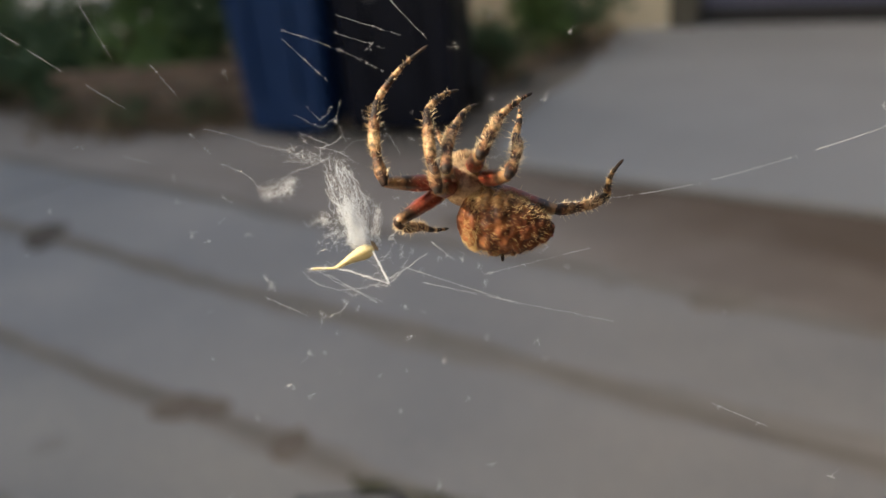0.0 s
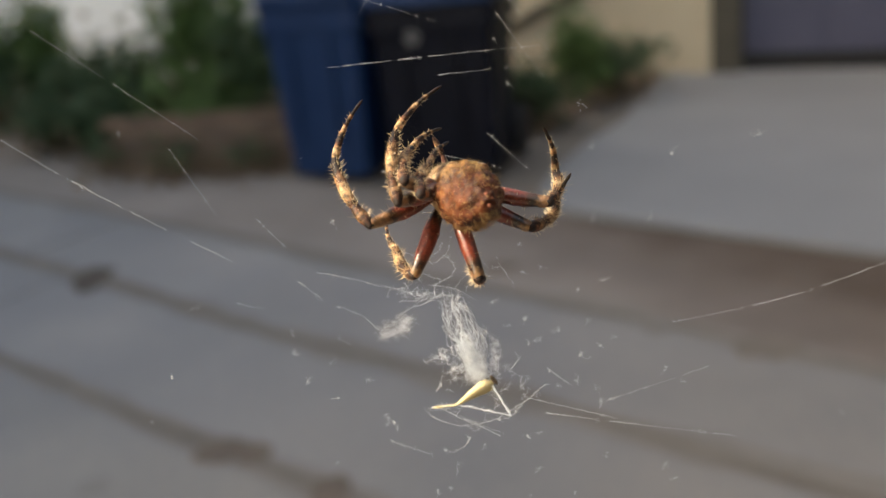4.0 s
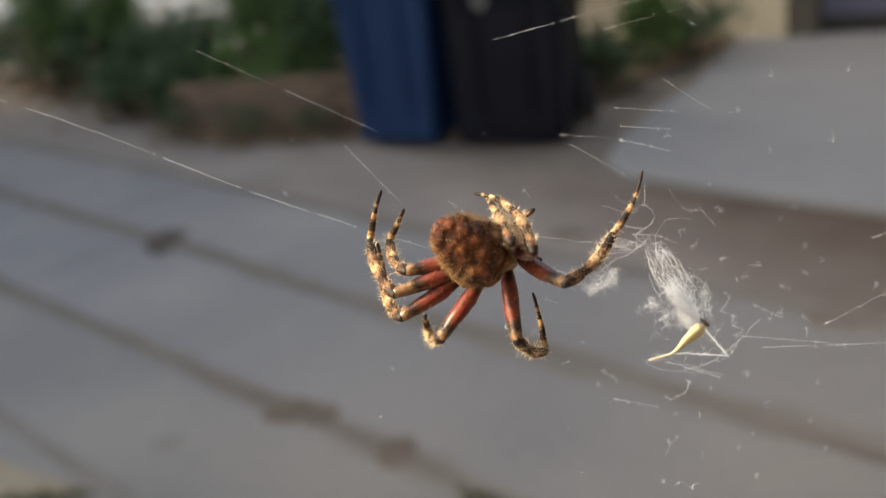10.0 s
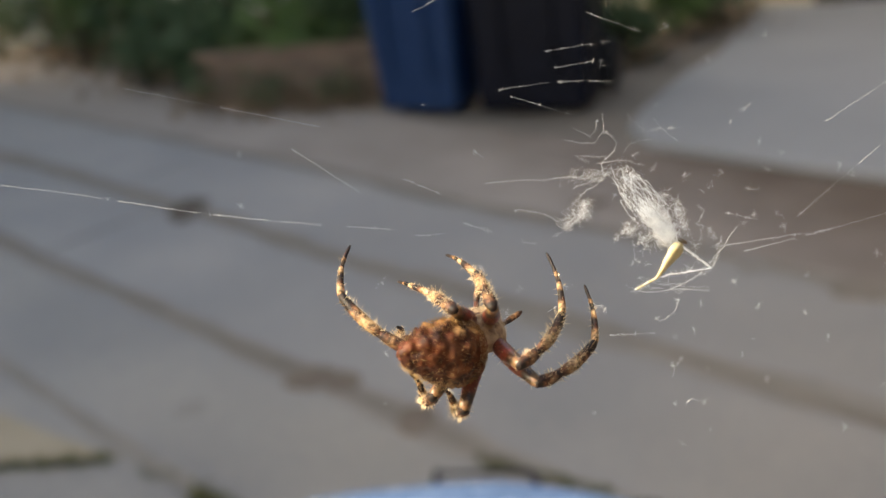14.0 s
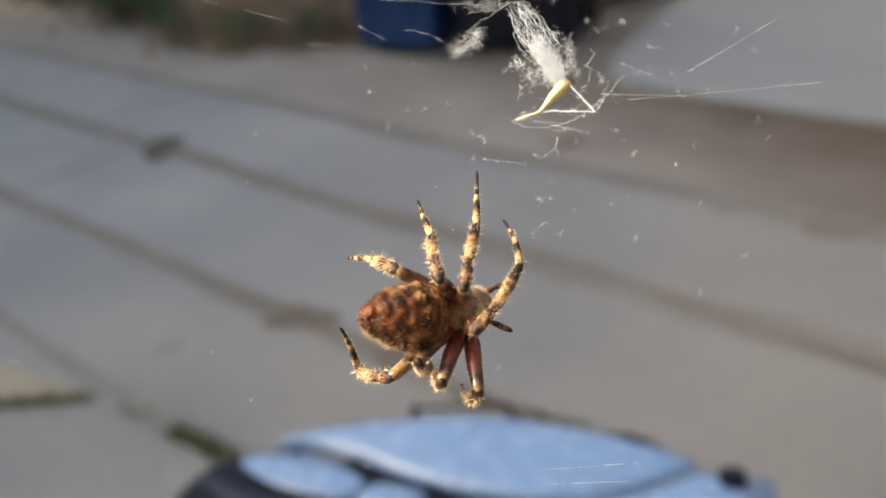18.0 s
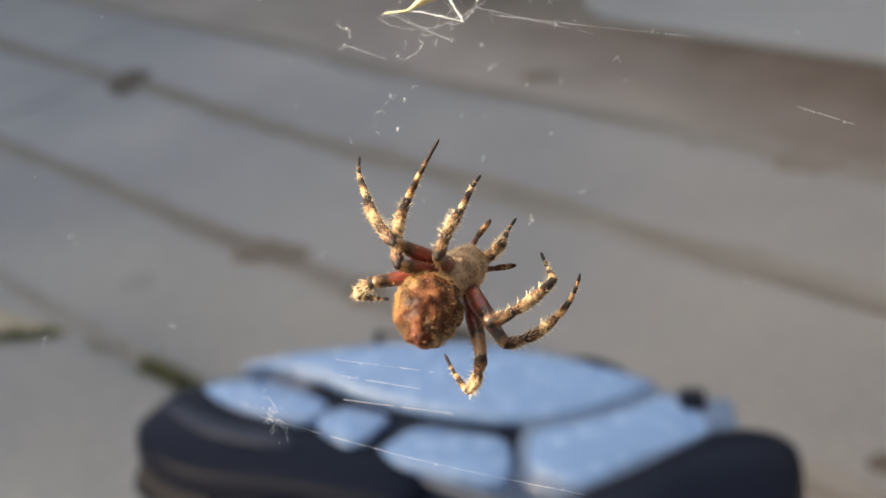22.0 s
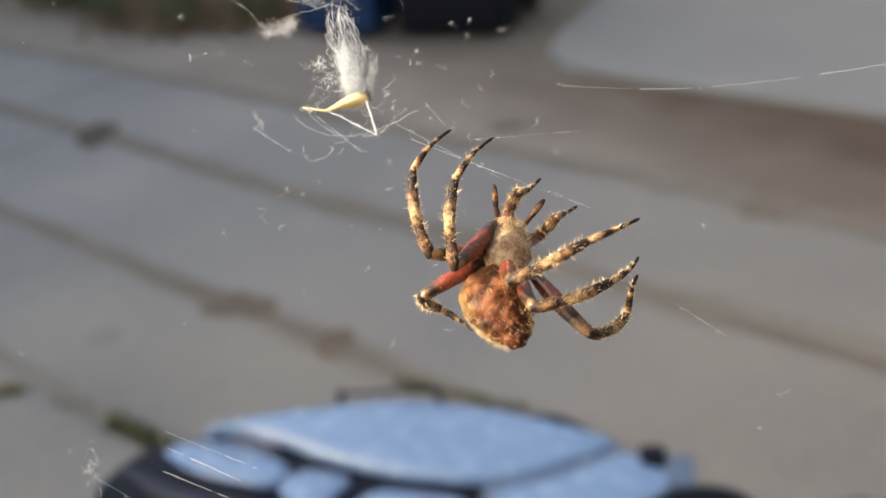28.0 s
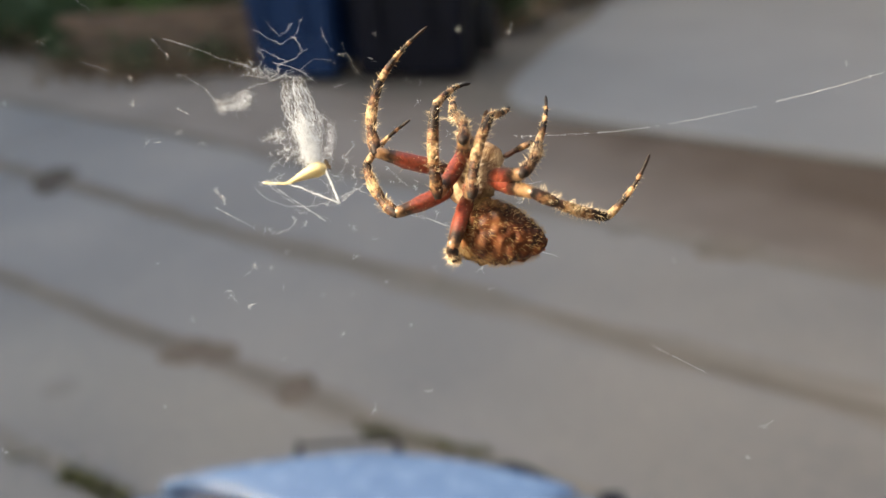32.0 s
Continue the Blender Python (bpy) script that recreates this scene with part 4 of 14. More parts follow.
# ---- the spider ----
def band_mat(name, stops, length, rough=0.55, trans=0.0, spec=0.4, flecks=0.7):
    """Rings of colour along the object's z, frayed by noise; stops are (place along the length, colour)."""
    m = mat(name, (0, 0, 0), (1, 1, 1), 900, rough, 0.5, 4, spec=spec)
    n, l = m.node_tree.nodes, m.node_tree.links
    b = n["Principled BSDF"]
    co = [k for k in n if k.type == "TEX_COORD"][0]
    sep = n.new("ShaderNodeSeparateXYZ")
    l.new(co.outputs["Object"], sep.inputs[0])
    nz = n.new("ShaderNodeTexNoise")
    nz.inputs["Scale"].default_value, nz.inputs["Detail"].default_value = 1400, 4
    l.new(co.outputs["Object"], nz.inputs["Vector"])
    md = n.new("ShaderNodeMath")
    md.operation = "MULTIPLY_ADD"
    md.inputs[1].default_value, md.inputs[2].default_value = 1 / length, -0.11
    l.new(sep.outputs["Z"], md.inputs[0])
    m2 = n.new("ShaderNodeMath")
    m2.operation = "MULTIPLY_ADD"
    m2.inputs[1].default_value = 0.22
    l.new(nz.outputs[0], m2.inputs[0])
    l.new(md.outputs[0], m2.inputs[2])
    ramp = n.new("ShaderNodeValToRGB")
    e = ramp.color_ramp.elements
    e[0].position, e[0].color = stops[0][0], (*stops[0][1], 1)
    e[1].position, e[1].color = stops[-1][0], (*stops[-1][1], 1)
    for p, c in stops[1:-1]:
        k = e.new(p)
        k.color = (*c, 1)
    l.new(m2.outputs[0], ramp.inputs[0])
    mx = n.new("ShaderNodeMix")
    mx.data_type, mx.blend_type = "RGBA", "OVERLAY"
    mx.inputs[0].default_value = flecks
    l.new(ramp.outputs[0], mx.inputs[6])
    fleck, fr = n.new("ShaderNodeTexNoise"), n.new("ShaderNodeMapRange")
    fleck.inputs["Scale"].default_value, fleck.inputs["Detail"].default_value = 2600, 3
    l.new(co.outputs["Object"], fleck.inputs["Vector"])
    fr.inputs[1].default_value, fr.inputs[2].default_value = 0.36, 0.62
    l.new(fleck.outputs[0], fr.inputs[0])
    l.new(fr.outputs[0], mx.inputs[7])
    l.new(mx.outputs[2], b.inputs["Base Color"])
    if trans:
        b.inputs["Subsurface Weight"].default_value = trans
        b.inputs["Subsurface Radius"].default_value = (1.0, 0.35, 0.15)
        b.inputs["Subsurface Scale"].default_value = 0.0009
    return m


DK, TN, LT, RD, BR = (0.018, 0.010, 0.007), (0.25, 0.14, 0.068), (0.46, 0.315, 0.172), (0.20, 0.042, 0.024), (0.085, 0.035, 0.018)
M_FEMUR = band_mat("leg_femur", [(0, BR), (.16, DK), (.30, (.16, .035, .018)), (.45, RD), (.74, RD), (.84, BR), (.93, DK), (1, TN)], 0.0074, 0.34, 0.25, 0.7, 0.3)
M_TIBIA = band_mat("leg_tibia", [(0, DK), (.07, BR), (.15, TN), (.24, BR), (.30, DK), (.37, BR), (.44, TN), (.58, LT), (.66, TN), (.70, BR), (.75, TN), (.82, BR), (.87, DK), (1, DK)], 0.0078, 0.6, 0.2)
M_META = band_mat("leg_tarsus", [(0, TN), (.08, LT), (.20, TN), (.25, BR), (.30, DK), (.42, DK), (.46, TN), (.56, LT), (.60, BR), (.63, DK), (.72, DK), (.75, TN), (.80, TN), (.83, DK), (1, DK)], 0.0064, 0.6, 0.15)
M_HAIR = mat("pale_spine", (0.62, 0.45, 0.26), (0.82, 0.68, 0.45), 700, 0.45, 0.0)
M_HAIR2 = mat("golden_hair", (0.33, 0.20, 0.085), (0.55, 0.38, 0.18), 700, 0.5, 0.0)
M_CARA = mat("carapace", (0.24, 0.135, 0.072), (0.60, 0.42, 0.25), 620, 0.6, 1.0, 4, contrast=0.16)
M_JAW = mat("dark_jaw", (0.06, 0.025, 0.015), (0.14, 0.05, 0.03), 500, 0.35, 0.2)
M_EYE = mat("eye", (0.01, 0.008, 0.008), (0.02, 0.015, 0.012), 500, 0.12, 0.0)
M_SPIN = mat("spinneret", (0.20, 0.06, 0.035), (0.32, 0.11, 0.06), 900, 0.5, 0.4)


def abdomen_mat():
    """Mottled orange-brown skin with a darker scalloped field along the back and pale edges."""
    m = mat("abdomen_skin", (0.070, 0.032, 0.015), (0.40, 0.225, 0.092), 620, 0.62, 1.0, 4.2, contrast=0.17, spec=0.35)
    n, l = m.node_tree.nodes, m.node_tree.links
    b = n["Principled BSDF"]
    co = [k for k in n if k.type == "TEX_COORD"][0]
    base = b.inputs["Base Color"].links[0].from_socket
    sep = n.new("ShaderNodeSeparateXYZ")
    l.new(co.outputs["Object"], sep.inputs[0])

    def math_node(op, a, c=None, v=None):
        k = n.new("ShaderNodeMath")
        k.operation = op
        l.new(a, k.inputs[0])
        if c is not None:
            l.new(c, k.inputs[1])
        if v is not None:
            k.inputs[1].default_value = v
        return k.outputs[0]

    ax = math_node("MULTIPLY", math_node("ABSOLUTE", sep.outputs["X"]), v=1 / 0.0037)
    wave = math_node("MULTIPLY", math_node("SINE", math_node("MULTIPLY", sep.outputs["Z"], v=3300.0)), v=0.13)
    nz = n.new("ShaderNodeTexNoise")
    nz.inputs["Scale"].default_value, nz.inputs["Detail"].default_value = 700, 5
    l.new(co.outputs["Object"], nz.inputs["Vector"])
    edge = math_node("ADD", math_node("ADD", ax, wave), math_node("MULTIPLY", nz.outputs[0], v=0.5))
    mr = n.new("ShaderNodeMapRange")
    mr.inputs[1].default_value, mr.inputs[2].default_value = 0.84, 1.04
    l.new(edge, mr.inputs[0])
    dark = n.new("ShaderNodeMix")
    dark.data_type, dark.blend_type = "RGBA", "MULTIPLY"
    dark.inputs[0].default_value = 1.0
    dark.inputs[7].default_value = (0.40, 0.20, 0.135, 1)
    l.new(base, dark.inputs[6])
    vo = n.new("ShaderNodeTexVoronoi")
    vo.inputs["Scale"].default_value = 430
    warp, wadd = n.new("ShaderNodeTexNoise"), n.new("ShaderNodeVectorMath")
    warp.inputs["Scale"].default_value, warp.inputs["Detail"].default_value = 900, 3
    l.new(co.outputs["Object"], warp.inputs["Vector"])
    wadd.operation = "MULTIPLY_ADD"
    wadd.inputs[1].default_value = (0.0016, 0.0016, 0.0016)
    l.new(warp.outputs["Color"], wadd.inputs[0])
    l.new(co.outputs["Object"], wadd.inputs[2])
    l.new(wadd.outputs[0], vo.inputs["Vector"])
    sp = n.new("ShaderNodeMapRange")
    sp.inputs[1].default_value, sp.inputs[2].default_value, sp.inputs[3].default_value, sp.inputs[4].default_value = 0.18, 0.52, 0.60, 0.0
    l.new(vo.outputs["Distance"], sp.inputs[0])
    spot = n.new("ShaderNodeMix")
    spot.data_type = "RGBA"
    spot.inputs[7].default_value = (0.38, 0.150, 0.060, 1)
    csep, cr = n.new("ShaderNodeSeparateColor"), n.new("ShaderNodeMapRange")
    l.new(vo.outputs["Color"], csep.inputs[0])
    cr.inputs[1].default_value, cr.inputs[2].default_value = 0.32, 0.55
    l.new(csep.outputs[0], cr.inputs[0])
    l.new(math_node("MULTIPLY", sp.outputs[0], cr.outputs[0]), spot.inputs[0])
    l.new(dark.outputs[2], spot.inputs[6])
    mx = n.new("ShaderNodeMix")
    mx.data_type = "RGBA"
    l.new(mr.outputs[0], mx.inputs[0])
    l.new(spot.outputs[2], mx.inputs[6])
    l.new(base, mx.inputs[7])
    l.new(mx.outputs[2], b.inputs["Base Color"])
    # the rear half is browner than the shoulders
    zr, zm = n.new("ShaderNodeMapRange"), n.new("ShaderNodeMix")
    zr.inputs[1].default_value, zr.inputs[2].default_value, zr.inputs[4].default_value = 0.003, 0.0085, 0.85
    l.new(sep.outputs["Z"], zr.inputs[0])
    zm.data_type, zm.blend_type = "RGBA", "MULTIPLY"
    zm.inputs[7].default_value = (0.52, 0.34, 0.27, 1)
    l.new(zr.outputs[0], zm.inputs[0])
    l.new(mx.outputs[2], zm.inputs[6])
    # fine golden streaks lying along the body
    mp, st, sr, sm = n.new("ShaderNodeMapping"), n.new("ShaderNodeTexNoise"), n.new("ShaderNodeMapRange"), n.new("ShaderNodeMix")
    mp.inputs["Scale"].default_value = (4200, 4200, 1300)
    l.new(co.outputs["Object"], mp.inputs[0])
    l.new(mp.outputs[0], st.inputs["Vector"])
    st.inputs["Scale"].default_value, st.inputs["Detail"].default_value = 1.0, 3
    sr.inputs[1].default_value, sr.inputs[2].default_value, sr.inputs[4].default_value = 0.57, 0.74, 0.30
    l.new(st.outputs[0], sr.inputs[0])
    sm.data_type = "RGBA"
    sm.inputs[7].default_value = (0.66, 0.42, 0.17, 1)
    l.new(sr.outputs[0], sm.inputs[0])
    l.new(zm.outputs[2], sm.inputs[6])
    l.new(sm.outputs[2], b.inputs["Base Color"])
    b.inputs["Subsurface Weight"].default_value = 0.15
    b.inputs["Subsurface Radius"].default_value = (1.0, 0.4, 0.2)
    b.inputs["Subsurface Scale"].default_value = 0.0006
    return m


M_ABDO = abdomen_mat()
rng = random.Random(77)


def spike(bm, p, d, length, r):
    """A three-sided hair."""
    d = Vector(d).normalized()
    q = d.to_track_quat("Z", "Y")
    base = [bm.verts.new(p + q @ Vector((math.cos(a) * r, math.sin(a) * r, 0))) for a in (0, 2.094, 4.189)]
    t = bm.verts.new(p + d * length)
    for i in range(3):
        bm.faces.new((base[i], base[(i + 1) % 3], t))


def turned(profile, seg=14, flat=1.0, wob=0.0, sx=1.0):
    """A body of revolution about z from (z, radius) pairs, flattened in y."""
    bm = bmesh.new()
    rings = []
    for z, r in profile:
        ring = []
        for j in range(seg):
            a = 2 * math.pi * j / seg
            k = r * (1 + wob * noise.noise((math.cos(a) * 2.3, math.sin(a) * 2.3, z * 900)) + wob * 1.0 * noise.noise((math.cos(a) * 6, math.sin(a) * 6, z * 2200)))
            ring.append((math.cos(a) * k * sx, math.sin(a) * k * flat, z))
        rings.append(ring)
    return loft(bm, rings)


def spline(profile, n=5):
    return [(p.x, max(1e-6, p.y)) for p in smooth_path([Vector((z, r, 0)) for z, r in profile], n)]


spider = new("spider")
tagged(spider, "hairy orange-brown orb-weaver spider with banded legs hanging in a web", "spider")
# carapace: low and pear-shaped, narrow head forward
part("carapace", turned(spline([(-.0035, .0006), (-.0029, .0016), (-.0012, .00245), (.0006, .0023), (.0019, .00175), (.0031, .0014), (.0037, .0006)], 7), 40, .70, .13), M_CARA, spider, "tan hairy carapace", smooth=True)
part("sternum", turned(spline([(-.0016, .0003), (-.001, .0011), (.0006, .0012), (.0016, .0004)]), 12, .5), M_JAW, spider).location = (0, -.0011, 0)
bm = bmesh.new()
for _ in range(1300):
    a, z = rng.uniform(0, math.pi), rng.uniform(-.0028, .0031)
    r = .0023 * math.sqrt(max(.05, 1 - (z / .0036) ** 2))
    spike(bm, Vector((math.cos(a) * r, math.sin(a) * r * .64, z)), (math.cos(a) + rng.gauss(0, .3), math.sin(a) + rng.gauss(0, .3), rng.gauss(1.0, .5)), rng.uniform(.0003, .0007), .000018)
tagged(part("hair", bm, M_HAIR, spider, "pale downy hair"), kind="stuff")
for s in (-1, 1):
    jaw = turned(spline([(0, .00035), (.0004, .0006), (.0011, .0005), (.0016, .0002)]), 10)
    j = part("jaw", jaw, M_JAW, spider, smooth=True)
    j.matrix_basis = pose(s * .0006, -.0006, .0028, rx=55)
    palp = new("pedipalp")
    palp.parent = spider
    palp.matrix_basis = pose(s * .0012, -.0003, .0030, rx=-20, ry=s * 28)
    part("palp_femur", turned(spline([(0, .0002), (.0008, .00033), (.0017, .00027)]), 8), M_JAW, palp)
    t = part("palp_tip", turned(spline([(0, .00027), (.0009, .00036), (.0019, .00030), (.0024, .00012)]), 8), M_TIBIA, palp)
    t.matrix_basis = pose(0, 0, .0017, rx=-18)
    for x, y in ((.00022, .00062), (.00055, .00045)):
        bm = bmesh.new()
        bmesh.ops.create_icosphere(bm, subdivisions=2, radius=.00011)
        e = part("eye", bm, M_EYE, spider, smooth=True)
        e.location = (s * x, y + .0002, .0030)

# abdomen: broad shoulders, tapering to the spinnerets; its z runs from the waist to the tip
abdomen = turned(spline([(-.0004, .0005), (.0004, .0020), (.0015, .0029), (.0032, .00335), (.0052, .0033), (.0074, .0028), (.0092, .0020), (.0105, .0011), (.0112, .0004)], 10), 72, .92, .05)
for v in abdomen.verts:
    # low warts, largest along the back
    c = v.co.copy()
    v.co = Vector((c.x * .99, c.y * .99, c.z * .857))
    d = noise.voronoi(c * 640)[0]
    v.co += Vector((c.x, c.y, 0)).normalized() * ((.42 - d[0]) * .00085 + .00012 * noise.noise(c * 2200))
abdomen = part("abdomen", abdomen, M_ABDO, spider, "hairy mottled orange-brown abdomen with a darker back field", smooth=True)
bm = bmesh.new()
prof = [(.0004, .0020), (.0015, .0029), (.0032, .00335), (.0052, .0033), (.0074, .0028), (.0092, .0020), (.0105, .0011)]
for i in range(3600):
    z = rng.uniform(.0006, .0104) if i % 3 else rng.uniform(.0006, .0024)
    for (z0, r0), (z1, r1) in zip(prof, prof[1:]):
        if z0 <= z <= z1:
            r = r0 + (r1 - r0) * (z - z0) / (z1 - z0)
    a = rng.uniform(0, 6.283)
    if i % 3 and abs(math.sin(a)) > .55 and z > .0024 and rng.random() > .22:
        continue
    r *= .99
    n = Vector((math.cos(a), math.sin(a), (.0045 - z) * -60))
    spike(bm, Vector((math.cos(a) * r, math.sin(a) * r * .92, z * .857)), n + Vector((rng.gauss(0, .35), rng.gauss(0, .35), .9 + rng.gauss(0, .4))), rng.uniform(.00025, .00075), .000022)
tagged(part("hair", bm, M_HAIR2, abdomen, "golden bristly hair"), kind="stuff")
for s in (-1, 0, 1):
    sp = part("spinneret", turned(spline([(0, .00028), (.0004, .00024), (.0007, .00009)]), 8), M_SPIN, abdomen, "reddish spinneret", smooth=True)
    sp.matrix_basis = pose(s * .00035, -.0004 + abs(s) * .0004, .0089, ry=s * 20)

LEG_LENGTHS = dict(A=(0.0092, 0.0086, 0.0074), B=(0.008, 0.00825, 0.00725), C=(0.008, 0.0082, 0.0072), D=(0.0078, 0.0076, 0.0068), E=(0.0082, 0.0088, 0.0076), F=(0.008, 0.0088, 0.008), G=(0.0078, 0.0066, 0.0062), H=(0.008, 0.00827, 0.0072))
SHAPES = (("leg_femur", M_FEMUR, [(-.04, .00030), (.03, .00048), (.12, .00062), (.38, .00082), (.62, .00078), (.86, .00062), (.97, .00056), (1.03, .00030)], 26),
          ("leg_tibia", M_TIBIA, [(-.05, .0003), (.03, .00056), (.12, .00062), (.24, .00052), (.31, .00046), (.45, .00056), (.68, .00054), (.88, .00047), (.97, .00042), (1.02, .00025)], 84),
          ("leg_tarsus", M_META, [(-.03, .00022), (.03, .00038), (.14, .00037), (.38, .00030), (.52, .00024), (.60, .00019), (.70, .00021), (.78, .00016), (.88, .00018), (.96, .00013), (1.0, .00006)], 20))


def leg_segment(kind, length):
    """One stretch of leg along z, bowed towards its outer side (+y); its second piece is a part of it."""
    name, material, prof, count = SHAPES[kind]
    second, cut, bow = (("", 1, .03), ("leg_patella", .30, .075), ("leg_metatarsus", .62, .06))[kind]
    fine = (.8, 1.0, .62)[kind]
    pr = [(z * length, r * 1.06) for z, r in prof]
    whole = spline(pr, 4)

    def bent(bm):
        for v in bm.verts:
            v.co.y += bow * length * math.sin(math.pi * max(0, min(1, v.co.z / length)))
        return bm

    def radius(z):
        for (z0, r0), (z1, r1) in zip(pr, pr[1:]):
            if z0 <= z <= z1:
                return r0 + (r1 - r0) * (z - z0) / (z1 - z0)
        return pr[-1][1]

    low = [q for q in whole if q[0] <= cut * length]
    high = [(cut * length - .0001, radius(cut * length) * .82)] + [q for q in whole if q[0] > cut * length]
    if kind == 0:
        ob = part(name, bent(turned(whole, 12, 1.0, .10)), material, spider, smooth=True)
    else:
        ob = part(name, bent(turned(high, 12, 1.0, .10)), material, spider, smooth=True)
        part(second, bent(turned(low + [(cut * length + .00012, radius(cut * length) * .6)], 12, 1.0, .10)), material, ob, smooth=True)
    bm = bmesh.new()
    for i in range(count * 3):
        z = rng.uniform(.03, (.97, .97, .72)[kind]) * length
        r = radius(z)
        a = rng.uniform(0, 6.283)
        long_one = i % 3 == 0
        spike(bm, Vector((math.cos(a) * r * .95, math.sin(a) * r * .95, z)), (math.cos(a), math.sin(a), .40 + rng.gauss(0, .25)),
              fine * (rng.uniform(.00045, .00095) if long_one else rng.uniform(.0002, .00045)), .000036 if long_one else .000022)
    tagged(part("spine", bent(bm), M_HAIR, ob, "pale leg bristles"), kind="stuff")
    return ob


legs = {k: [leg_segment(i, v[i]) for i in range(3)] for k, v in LEG_LENGTHS.items()}

